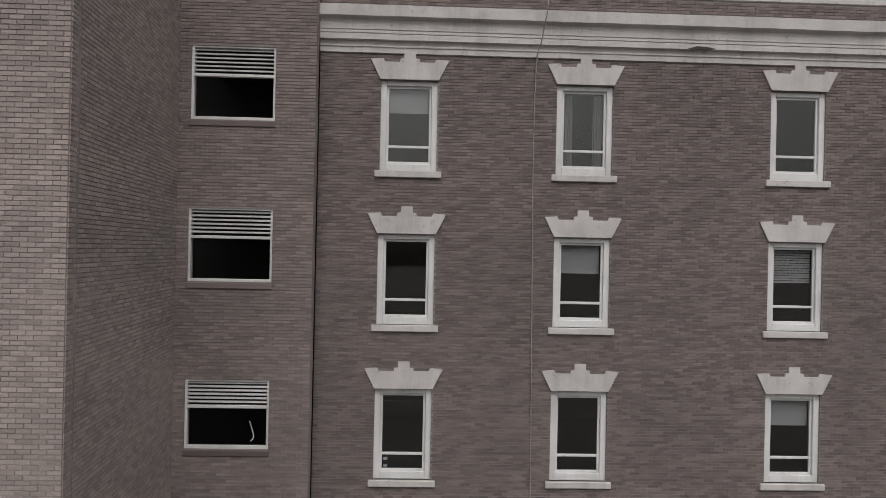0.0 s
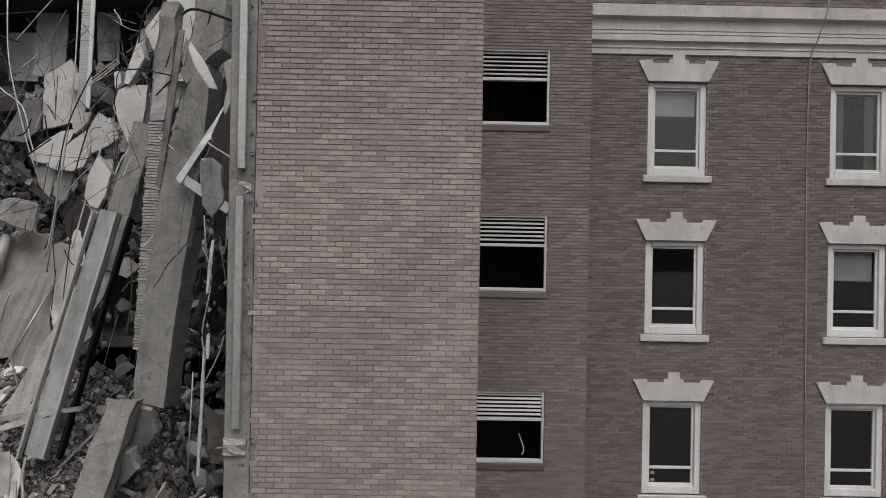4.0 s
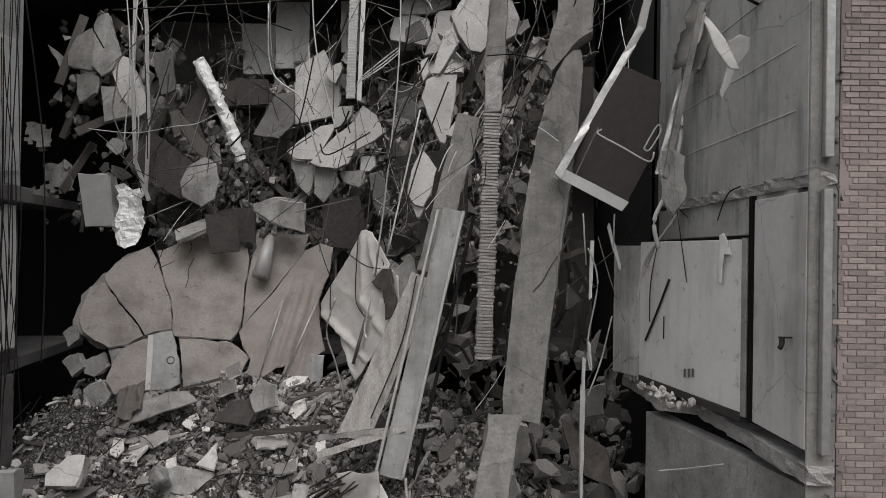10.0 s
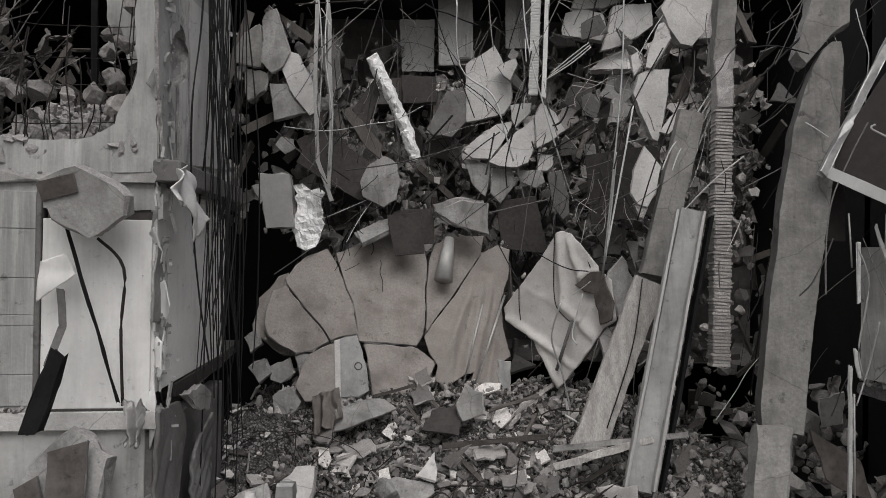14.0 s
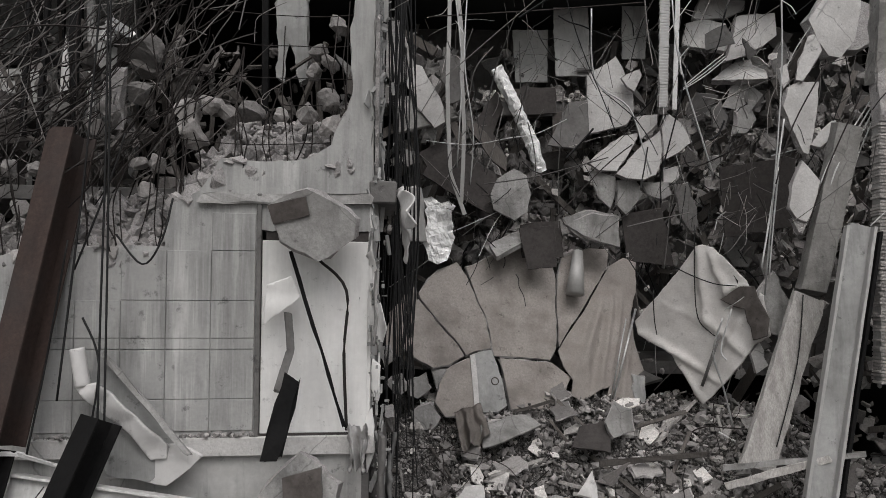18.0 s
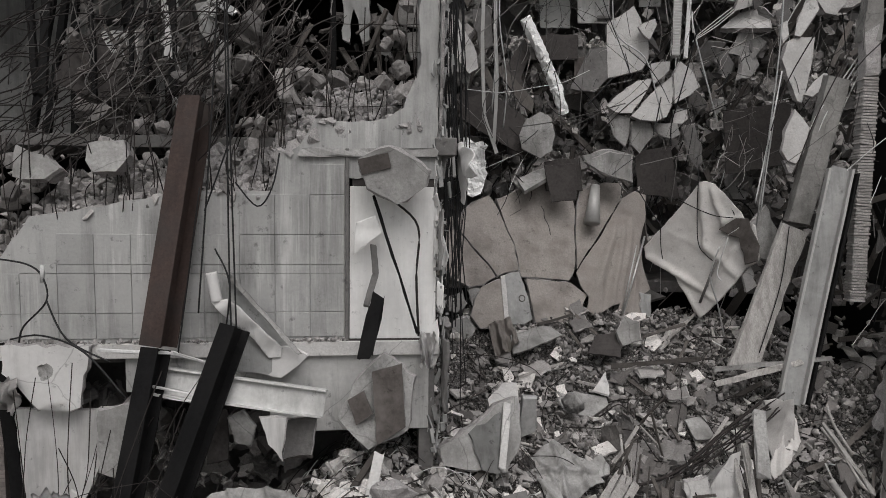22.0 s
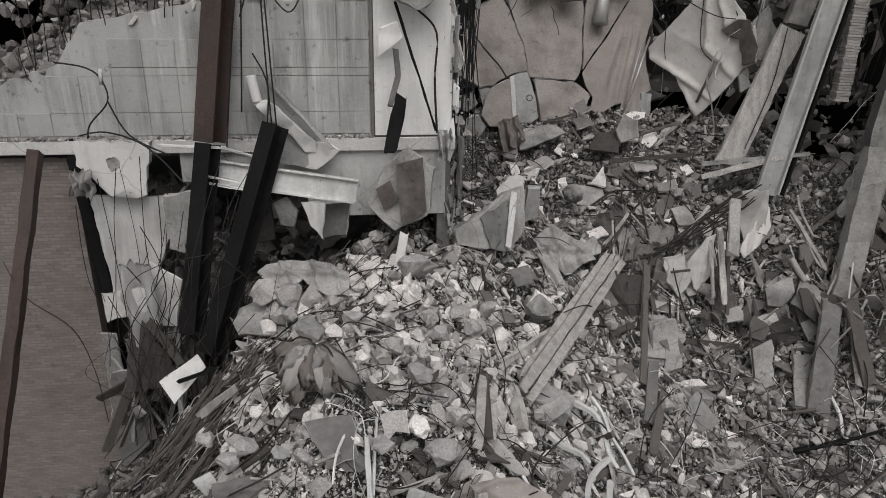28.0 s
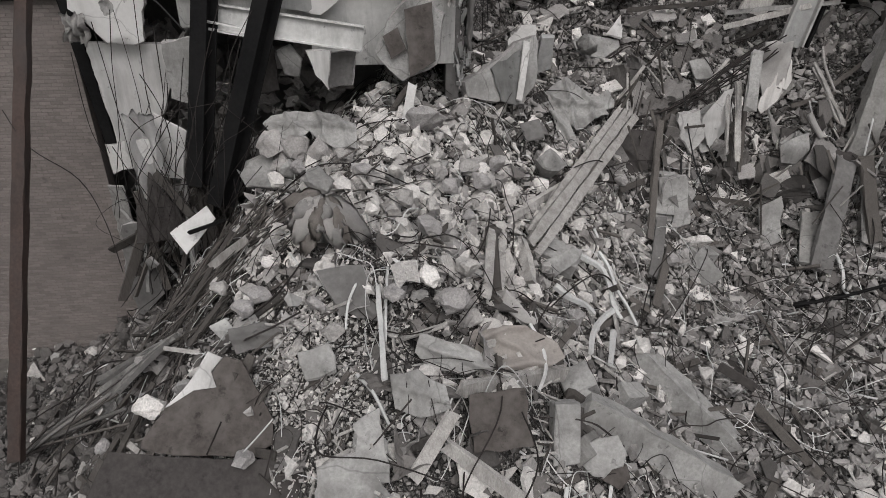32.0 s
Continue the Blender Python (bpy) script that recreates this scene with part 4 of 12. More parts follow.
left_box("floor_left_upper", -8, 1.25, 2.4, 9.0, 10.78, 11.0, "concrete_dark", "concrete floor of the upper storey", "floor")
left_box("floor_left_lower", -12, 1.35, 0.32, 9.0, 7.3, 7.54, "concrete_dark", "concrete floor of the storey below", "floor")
# unseen slab added to cut the light in the upper room
left_box("ceiling_left", -13, 1.2, 2.6, 9.0, 16.0, 16.25, "room", "added unseen ceiling that darkens the upper room", "ceiling")
# added backing; its dark colour stands in for the unlit hollow
left_box("wall_left_inner", -13, 1.2, 2.2, 2.4, 2.5, 7.3, "concrete_dark", "added backing wall, darkened for the unlit lower room", "wall")
# dimmer plaster: the shade of the room is put into the wall colour
left_box("wall_left_rear", -13, -3.2, 6.2, 6.45, 11.0, 16.6, "plaster_dim", "grey rear wall of the upper room, dimmed for its shade", "wall")
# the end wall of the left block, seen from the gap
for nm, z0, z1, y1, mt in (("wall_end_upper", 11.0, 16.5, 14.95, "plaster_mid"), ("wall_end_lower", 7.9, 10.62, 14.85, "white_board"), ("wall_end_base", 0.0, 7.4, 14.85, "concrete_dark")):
    bm = bmesh.new()
    box(bm, -0.25, 0, 0.02, y1 - 10.93, z0, z1, bevel=0.01)
    ob = make(nm, bm, mt)
    ob.matrix_world = pose(-20.27, 10.93, 0, 0, 0, 5)
    tagged(ob, "grey plastered end wall of the left block", "wall", kind="structure")
    if nm == "wall_end_upper":
        carve(ob, (-20.37, 11.7, 12.57), (0.6, 1.1, 0.95), 4)
bm = bmesh.new()
box(bm, -0.02, 0.03, 0.9, 3.9, 7.68, 7.88, bevel=0.005)
ob = make("baseboard", bm, "dark_board")
ob.matrix_world = pose(-20.27, 10.93, 0, 0, 0, 5)
tagged(ob, "black skirting at the foot of the end wall", "skirting", kind="structure")
bm = bmesh.new()
box(bm, -0.05, 0.3, -0.05, 3.9, 10.66, 10.95, bevel=0.02)
ob = make("floor_edge", bm, "concrete_dark")
ob.matrix_world = pose(-20.27, 10.93, 0, 0, 0, 5)
tagged(ob, "dark broken floor edge on the end wall", "floor edge", kind="structure")
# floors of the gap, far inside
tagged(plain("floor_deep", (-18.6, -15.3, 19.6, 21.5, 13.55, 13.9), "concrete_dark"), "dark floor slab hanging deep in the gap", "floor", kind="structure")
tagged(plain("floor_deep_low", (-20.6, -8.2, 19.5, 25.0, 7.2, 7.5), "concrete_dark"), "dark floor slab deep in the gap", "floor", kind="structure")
# backing wall whose dark concrete stands in for the unlit depth
tagged(plain("wall_deep", (-20.6, -8.2, 21.5, 21.8, 7.5, 16.3), "concrete_dark"), "added backing wall, darkened for the unlit depth of the gap", "wall", kind="structure")


# ---- windows, louvres, cornice ----
def window(index, x, z, style):
    root = empty("window_%d" % index, pose(x, 14.7, z))
    w, h = 0.61, 2.06
    bm = bmesh.new()
    for b in ((-w, -w + 0.13, 0.14, h), (w - 0.13, w, 0.14, h), (-w + 0.13, w - 0.13, h - 0.1, h), (-w + 0.13, w - 0.13, 0.14, 0.3)):
        box(bm, b[0], b[1], 0.05, 0.17, b[2], b[3], bevel=0.01)
    part("window_frame", bm, "paint_white", root)
    bm = bmesh.new()
    for b in ((-0.48, -0.43, 0.3, 1.96), (0.43, 0.48, 0.3, 1.96), (-0.43, 0.43, 1.91, 1.96), (-0.43, 0.43, 0.3, 0.35), (-0.43, 0.43, 0.64, 0.695)):
        box(bm, b[0], b[1], 0.1, 0.16, b[2], b[3], bevel=0.006)
    part("sash", bm, "paint_white", root)
    bm = bmesh.new()
    box(bm, -0.71, 0.71, -0.07, 0.2, 0.0, 0.14, bevel=0.012)
    part("window_sill", bm, "limestone", root, "pale stone sill")
    # flared head with a stepped keystone
    bm = bmesh.new()
    prof = ((-0.62, 2.08), (0.62, 2.08), (0.83, 2.5), (0.56, 2.52), (0.53, 2.45), (0.21, 2.45), (0.2, 2.52), (0.125, 2.53), (0.12, 2.66), (-0.12, 2.66), (-0.125, 2.53), (-0.2, 2.52), (-0.21, 2.45), (-0.53, 2.45), (-0.56, 2.52), (-0.83, 2.5))
    a = [bm.verts.new((u, -0.05, v)) for u, v in prof]
    c = [bm.verts.new((u, 0.06, v)) for u, v in prof]
    bm.faces.new(a)
    for i in range(len(a)):
        k = (i + 1) % len(a)
        bm.faces.new((a[i], c[i], c[k], a[k]))
    part("lintel", bm, "limestone", root, "pale stone flared head with a keystone")
    for za, zb in ((0.35, 0.64), (0.695, 1.91)):
        bm = bmesh.new()
        box(bm, -0.43, 0.43, 0.125, 0.131, za, zb)
        p = part("pane", bm, "glass", root)
        p.visible_shadow = False
    if style.startswith("shade"):
        drop = float(style[5:])
        bm = bmesh.new()
        if "." in style and drop > 0.62:
            k = int(drop / 0.055)
            for i in range(k):
                box(bm, -0.42, 0.42, 0.2, 0.225, 1.9 - 0.055 * (i + 1), 1.9 - 0.055 * i - 0.012)
        else:
            box(bm, -0.42, 0.42, 0.2, 0.215, 1.9 - drop, 1.9)
        part("blind", bm, "blind", root, "half-drawn pale window blind")
    if style == "curtain":
        for s in (-1, 1):
            bm = bmesh.new()
            pts = [(s * (0.42 - 0.2 * i / 10), 0.22 + 0.025 * math.sin(i * 2.2)) for i in range(11)]
            lo = [bm.verts.new((u, v, 0.35)) for u, v in pts]
            hi = [bm.verts.new((u, v, 1.9)) for u, v in pts]
            for i in range(10):
                bm.faces.new((lo[i], lo[i + 1], hi[i + 1], hi[i]))
            bmesh.ops.solidify(bm, geom=bm.faces[:], thickness=0.006)
            part("curtain", bm, "blind", root, "pale hanging curtain")
    if style == "notes":
        for zz in (0.55, 0.4):
            bm = bmesh.new()
            box(bm, -0.4, -0.31, 0.134, 0.138, zz - 0.03, zz + 0.03)
            part("sticker", bm, "paint_white", root, "small white paper on the glass")
        bm = bmesh.new()
        box(bm, -0.42, 0.42, 0.2, 0.24, 1.74, 1.78, bevel=0.01)
        for u in (-0.32, 0.02, 0.35):
            box(bm, u - 0.015, u + 0.015, 0.19, 0.21, 1.62, 1.68)
        part("curtain_rail", bm, "dark_board", root, "bare rail with loose clips")
    return tagged(root, "white sash window with stone sill and flared stone head", "window", "facade windows", kind="structure")


STYLES = (("shade0.5", "plain", "notes"), ("curtain", "shade0.6", "plain"), ("plain", "shade0.72", "shade0.55"))
k = 0
for cx, col in zip(WIN_X, STYLES):
    for wz, st in zip(WIN_Z, col):
        k += 1
        window(k, cx, wz, st)


def louvre(index, z0, z1):
    root = empty("vent_%d" % index, pose(-4.44, 14.16, z0))
    h = z1 - z0
    bm = bmesh.new()
    for b in ((-0.85, -0.8, 0, h), (0.8, 0.85, 0, h), (-0.8, 0.8, h - 0.04, h), (-0.8, 0.8, 0, 0.06), (-0.8, 0.8, h * 0.585, h * 0.585 + 0.06)):
        box(bm, b[0], b[1], 0.02, 0.12, b[2], b[3], bevel=0.006)
    part("frame", bm, "paint_white", root)
    for i in range(6):
        z = h * 0.64 + i * (h * 0.33 / 6)
        bm = bmesh.new()
        box(bm, -0.8, 0.8, -0.024, 0.024, -0.006, 0.006, m=Matrix.Translation((0, 0.06, z + 0.05)) @ Matrix.Rotation(radians(52), 4, "X"))
        part("slat", bm, "louvre", root)
    bm = bmesh.new()
    box(bm, -0.87, 0.87, -0.04, 0.2, -0.14, -0.02, bevel=0.01)
    part("sill", bm, "brick_dark", root, "dark brick sill")
    return tagged(root, "metal louvre over a black opening in a pale frame", "louvre window", "louvred openings", kind="structure")


for i, (a, b) in enumerate(VENT_Z):
    louvre(i + 1, a, b)
rod("broken_strut", [(-4.05, 14.5, 6.3), (-3.95, 14.45, 6.0), (-4.0, 14.4, 5.9)], 0.012, "pale_strip", "thin bent white strut behind the lowest opening", "strut")

# cornice: profile swept along the facade
bm = bmesh.new()
prof = ((0.0, 14.08), (-0.045, 14.09), (-0.05, 14.2), (-0.07, 14.21), (-0.07, 14.23), (-0.055, 14.24), (-0.06, 14.335), (-0.14, 14.345), (-0.14, 14.46), (-0.125, 14.463), (-0.125, 14.475), (-0.145, 14.478), (-0.145, 14.53), (-0.13, 14.533), (-0.13, 14.545), (-0.15, 14.55), (-0.155, 14.75), (-0.2, 14.77), (-0.27, 14.8), (-0.28, 15.03), (-0.05, 15.08), (0.0, 15.08))
n = 60
rings = []
for i in range(n + 1):
    x = -2.77 + 16.0 * i / n
    rings.append([bm.verts.new((x, 14.7 + u + 0.006 * noise.noise(Vector((x * 2, u * 9, v))), v + 0.008 * noise.noise(Vector((x * 3, u, v * 2))))) for u, v in prof])
for A, B in zip(rings, rings[1:]):
    for j in range(len(prof) - 1):
        bm.faces.new((A[j], B[j], B[j + 1], A[j + 1]))
bm.faces.new(rings[0])
tagged(make("cornice", bm, "limestone"), "stained pale stone cornice with a chipped edge", "cornice", kind="structure")
tagged(plain("coping", (-2.77, 13.2, 14.66, 15.1, 15.45, 15.55), "limestone", bevel=0.01), "pale stone coping on the parapet", "coping", kind="structure")
slab("missing_piece", (5.35, 14.553, 14.38), ((-0.3, -0.03), (-0.1, 0.03), (0.12, 0.02), (0.32, -0.02), (0.1, -0.05)), 0.02, "dark_board", "dark patch where the cornice is chipped", "chip", seed=3, edge="dark_board", rough=0.008)
rod("lightning_cable", [(2.02, 14.58, 15.4), (1.98, 14.25, 15.05), (1.9, 14.5, 14.4), (1.82, 14.64, 13.9), (1.8, 14.67, 11.7), (1.84, 14.67, 8.3), (1.88, 14.67, 4.7), (1.9, 14.67, -0.2)], 0.014, "cloth_brown", "thin cable down the brick facade", "cable")


# ---- things in the gap and on the heap ----

# leaning cracked wall at the back of the gap
cracked_wall = tagged(empty("cracked_wall", pose(-18.41, 16.7, 6.84)), "brown-grey wall panel cracked into leaning pieces", "wall panel")
under(slab("cracked_panel", (-19.1, 17.19, 8.82), ((-0.43, -0.28), (-0.08, -0.7), (0.07, -0.95), (0.28, -0.86), (0.61, -0.8), (0.57, -0.42), (0.52, -0.11), (0.38, 0.2), (0.27, 0.54), (0.17, 0.81), (-0.02, 1.13), (-0.56, 0.86), (-0.9, 0.42), (-0.86, 0.29)), 0.16, "cracked_wall", "cracked brown-grey wall panel leaning in the gap", "wall panel", yaw=11.3, tilt=20, seed=101, rough=0.008), cracked_wall)
under(slab("cracked_panel", (-19.8, 16.83, 8.24), ((-0.53, 0.33), (-0.56, 0.04), (-0.45, -0.23), (-0.2, -0.43), (0.1, -0.59), (0.45, -0.53), (0.78, -0.35), (0.65, -0.11), (0.3, 0.29), (-0.14, 0.88), (-0.41, 0.75)), 0.16, "cracked_wall", "cracked brown-grey wall panel leaning in the gap", "wall panel", yaw=11.3, tilt=20, seed=115, rough=0.008), cracked_wall)
under(slab("cracked_panel", (-17.93, 17.53, 9.1), ((-0.9, 0.24), (-0.8, -0.08), (-0.66, -0.39), (-0.6, -0.73), (-0.54, -1.27), (0.03, -1.3), (0.68, -1.37), (0.84, -1.14), (0.89, -0.78), (0.93, -0.05), (1, 0.42), (0.96, 0.84), (0.54, 1.04), (0.18, 1.21), (-0.17, 1.15), (-0.53, 0.95), (-0.73, 0.83), (-1.03, 0.72)), 0.16, "cracked_wall", "cracked brown-grey wall panel leaning in the gap", "wall panel", yaw=11.3, tilt=20, seed=102, rough=0.008), cracked_wall)
under(slab("cracked_panel", (-16.46, 17.91, 9.34), ((-0.36, -1), (0.04, -0.5), (0.4, 0.02), (0.73, 0.47), (0.83, 0.93), (0.36, 0.96), (-0.31, 0.73), (-0.47, 0.17), (-0.54, -0.3), (-0.59, -1.34)), 0.16, "cracked_wall", "cracked brown-grey wall panel leaning in the gap", "wall panel", yaw=11.3, tilt=20, seed=103, rough=0.008), cracked_wall)
under(slab("cracked_panel", (-17.46, 16.96, 7.33), ((-0.7, 0.11), (-0.61, -0.52), (0.41, -0.52), (0.58, -0.18), (0.76, 0.13), (0.36, 0.45), (-0.77, 0.56)), 0.16, "cracked_wall", "cracked brown-grey wall panel leaning in the gap", "wall panel", yaw=11.3, tilt=20, seed=104, rough=0.008), cracked_wall)
under(slab("cracked_panel", (-19.21, 16.61, 7.32), ((0.27, 0.55), (-0.13, 0.36), (-0.3, 0.08), (-0.42, -0.33), (-0.22, -0.63), (0.39, -0.58), (0.43, 0.6)), 0.16, "cracked_wall", "cracked brown-grey wall panel leaning in the gap", "wall panel", yaw=11.3, tilt=20, seed=106, rough=0.008), cracked_wall)
under(slab("pale_block", (-18.48, 16.78, 7.39), ((-0.34, 0.05), (-0.33, -0.63), (0.11, -0.63), (0.34, -0.51), (0.27, 0.04), (0.16, 0.46), (0.09, 0.67), (-0.29, 0.59)), 0.2, "plaster_grey", "smooth grey block with a round mark", "wall panel", yaw=11.3, tilt=20, seed=109, edge="plaster_grey", rough=0.004), cracked_wall)
bm = bmesh.new()
tube(bm, [(0.075 * math.cos(a), 0, 0.075 * math.sin(a)) for a in [0.5 * k for k in range(14)]], 0.012, 6)
mark = make("ring_mark", bm, "brown_board", cracked_wall)
mark.matrix_parent_inverse = cracked_wall.matrix_world.inverted()
mark.matrix_world = Matrix.Translation((-18.36, 16.8, 7.4)) @ Matrix.Rotation(radians(11.3), 4, "Z") @ Matrix.Rotation(radians(-20), 4, "X")
under(slab("edge_strip", (-18.78, 16.68, 7.36), ((-0.04, -0.6), (0.07, -0.59), (0.04, 0.63), (-0.07, 0.59)), 0.06, "concrete_pale", "pale upright edge of the grey block", "wall panel", yaw=11.3, tilt=20, seed=110, edge="concrete_pale", rough=0.004), cracked_wall)
folded_sheet("draped_cloth", (-16.04, 17.53, 8.27), ((-0.9, -0.65), (-0.73, -0.93), (-0.81, -1.24), (-0.56, -1.39), (-0.18, -1.16), (0.04, -1.1), (-0.02, -1.26), (-0.07, -1.62), (0.62, -1.54), (0.65, -0.92), (0.92, -0.74), (0.8, -0.15), (0.77, 0.51), (1, 1.06), (1.1, 1.76), (0.8, 1.87), (0.42, 1.66), (0.05, 1.1), (-0.28, 0.62), (-0.7, 0.11), (-1, -0.3)), 0.02, "cloth_brown", "brown sheeting draped in long folds over the cracked wall", "cloth", [(0.12, 0.91, -0.61, -0.9, 0.16, 0.13), (0.35, 0.92, -0.18, -1.09, 0.14, 0.16), (0.59, 0.92, 0.04, -1.03, 0.1, 0.12), (0.74, 0.65, 0.3, -1.53, 0.12, 0.1), (-0.12, 0.38, -0.73, -0.78, 0.1, 0.07), (-0.34, -0.4, -0.46, -1.15, 0.07, 0.06)], yaw=11.3, tilt=20, seed=111)
folded_sheet("hanging_sheet", (-14.2, 16.45, 8.75), ((-1.48, -0.41), (-1.02, -0.58), (-0.59, -0.75), (-0.25, -1.16), (-0.01, -1.48), (0.18, -1.66), (0.61, -1.18), (0.93, -0.72), (1.14, -0.36), (1.44, -0.16), (1.37, 0.16), (1.25, 0.6), (1, 0.76), (0.55, 1.17), (0.14, 1.52), (-0.09, 1.58), (-0.25, 1.54), (-0.55, 1.12), (-1.05, 0.48), (-1.61, -0.13)), 0.03, "cover", "grubby pale mattress cover caught between the beams", "sheet", [(-0.19, 1.49, 0.04, 0.06, 0.12, 0.07), (0.04, 0.06, 0.92, -0.55, 0.12, 0.06), (-1.48, -0.38, -0.17, -0.91, 0.09, 0.07), (-1.18, -0.41, 0.49, -1.17, 0.07, 0.06), (-0.74, -0.62, 0.14, -1.51, 0.06, 0.06), (0.09, 1.37, 0.47, 0.56, 0.1, 0.08), (0.47, 0.56, 1.05, 0.81, 0.08, 0.1), (0.87, 0.12, 0.46, -0.83, 0.1, 0.07), (-1.11, 0.35, -0.11, -0.01, 0.03, 0.02)], yaw=-50, tilt=7, seed=112, wave=0.05)
slab("torn_board", (-13.59, 15.62, 9.04), ((-0.3, 0.05), (-0.06, 0.02), (0.16, -0.56), (0.44, -0.46), (0.44, -0.12), (0.1, 0.47), (-0.21, 0.46), (-0.61, 0.18)), 0.03, "brown_board", "dark stained flap hanging on the pale sheet", "board", yaw=-50, tilt=7, seed=113, edge="brown_board", warp=0.12)
rod("sheet_rod", [(-14, 15.98, 8.51), (-14.28, 16.12, 7.49)], 0.035, "concrete_dark", "dark rod lying across the pale sheet", "rod")
rod("sheet_strip", [(-13.84, 15.77, 9.06), (-14.02, 15.83, 8.28), (-13.95, 15.71, 8.07)], 0.016, "pale_strip", "white bent strip before the pale sheet", "strip")
rod("sheet_cable", [(-14.61, 17, 9.85), (-14.27, 16.55, 9.64), (-13.99, 16.19, 9.52), (-13.72, 15.86, 9.5)], 0.012, "cable", "thin black wire lying over the pale sheet", "cable")
rod("sheet_cable", [(-14.26, 16.74, 10.73), (-14.3, 16.57, 9.52), (-14.28, 16.4, 8.82), (-14.11, 16.15, 8.55), (-14.02, 16.03, 8.48)], 0.012, "cable", "thin black wire lying over the pale sheet", "cable")
rod("sheet_cable", [(-15.37, 17.93, 10.04), (-15.09, 17.49, 9.47), (-14.95, 17.28, 9.23)], 0.012, "cable", "thin black wire lying over the pale sheet", "cable")
rod("sheet_cable", [(-14.95, 17.3, 9.33), (-14.95, 17.19, 8.74), (-14.92, 17.08, 8.4)], 0.012, "cable", "thin black wire lying over the pale sheet", "cable")
slab("plaster_flake", (-20.22, 11.1, 12.12), ((-0.42, 0.12), (-0.27, -0.58), (-0.06, -1.15), (0.2, -1.02), (0.29, -0.47), (-0.04, -0.08), (0.04, 0.48), (0.48, 0.74), (0.37, 1.14), (-0.49, 0.83)), 0.05, "plaster_grey", "rough crust of torn plaster on the end wall", "plaster flake", yaw=95, seed=511, rough=0.03)
slab("plaster_flake", (-20.3, 11.88, 11.6), ((-0.19, -0.54), (0.08, -0.59), (0.28, -0.05), (0.1, 0.67), (-0.25, 0.51)), 0.04, "plaster", "pale strip of plaster standing on the end wall", "plaster flake", yaw=95, seed=512, rough=0.02)
slab("wall_strip", (-20.45, 13.36, 12.4), ((-1.03, -1.34), (1.5, -1.12), (1.26, 1.36), (-1.21, 1.11)), 0.03, "plaster", "smooth plaster board on the end wall", "wall strip", yaw=95, seed=513, rough=0.004)
slab("plaster_flake", (-20.21, 10.85, 9.26), ((-0.28, -0.02), (-0.18, -0.39), (0.14, -0.45), (0.35, -0.2), (0.13, 0.49), (-0.14, 0.56)), 0.03, "concrete", "grey flake hanging off the broken corner", "plaster flake", yaw=95, seed=514, warp=0.1)
slab("plaster_flake", (-20.23, 11.08, 8.43), ((-0.18, 0.05), (-0.02, -0.29), (0.2, -0.23), (0.1, 0.17), (-0.09, 0.3)), 0.02, "white_board", "white flake hanging off the broken corner", "plaster flake", yaw=95, seed=515, edge="white_board", warp=0.1)
slab("hanging_rag", (-19.81, 10.89, 10.4), ((-0.78, -0.03), (-0.48, -0.09), (-0.11, -0.05), (0.08, -0.23), (0.18, -0.52), (0.54, -0.4), (0.92, -0.18), (0.63, 0.08), (0.5, 0.39), (0.06, 0.49), (-0.42, 0.39), (-0.76, 0.11)), 0.02, "cloth_white", "white cloth thrown over the broken floor edge", "cloth", yaw=95, seed=516, edge="cloth_white", warp=0.35)
slab("torn_board", (-20.08, 12.23, 7.59), ((-0.1, -0.16), (0.46, -0.25), (0.56, -0.04), (0, 0.21), (-0.8, 0.21)), 0.12, "concrete", "round broken lump under the skirting", "concrete lump", yaw=95, seed=517)
slab("torn_board", (-20.1, 12.45, 6.53), ((-0.59, -0.38), (0.49, -0.73), (0.55, 0.06), (0.24, 0.76), (-0.58, 0.28)), 0.05, "plaster_dim", "dim torn board standing against the end wall", "board", yaw=95, seed=518, warp=0.12)
slab("torn_board", (-20.09, 11.14, 7.1), ((-0.54, -0.52), (0.22, -0.77), (0.7, 0.05), (0.35, 0.6), (-0.6, 0.64)), 0.05, "concrete_dark", "dark stained board standing against the end wall", "board", yaw=95, seed=519, warp=0.1)
slab("torn_strip", (-20.21, 10.9, 9.09), ((-0.07, -0.14), (0.02, -0.33), (0.13, -0.04), (0.03, 0.29), (-0.11, 0.22)), 0.02, "white_board", "torn white strip on the broken corner", "torn paper", seed=112, yaw=-20, edge="white_board", rough=0.02, group="torn strips on the corner", warp=0.2)
slab("torn_strip", (-20.27, 10.9, 7.65), ((-0.03, -0.46), (0.09, -0.15), (0.04, 0.39), (-0.09, 0.23)), 0.02, "white_board", "torn white strip on the broken corner", "torn paper", seed=113, yaw=-20, edge="white_board", rough=0.02, group="torn strips on the corner", warp=0.2)
slab("torn_strip", (-20.2, 10.9, 8.4), ((-0.07, -0.13), (0.04, -0.31), (0.07, 0.18), (-0.05, 0.26)), 0.02, "white_board", "torn white strip on the broken corner", "torn paper", seed=114, yaw=-20, edge="white_board", rough=0.02, group="torn strips on the corner", warp=0.2)
slab("torn_strip", (-20.27, 10.9, 9.8), ((-0.03, -0.29), (0.07, -0.18), (0.03, 0.27), (-0.07, 0.19)), 0.02, "white_board", "torn white strip on the broken corner", "torn paper", seed=115, yaw=-20, edge="white_board", rough=0.02, group="torn strips on the corner", warp=0.2)

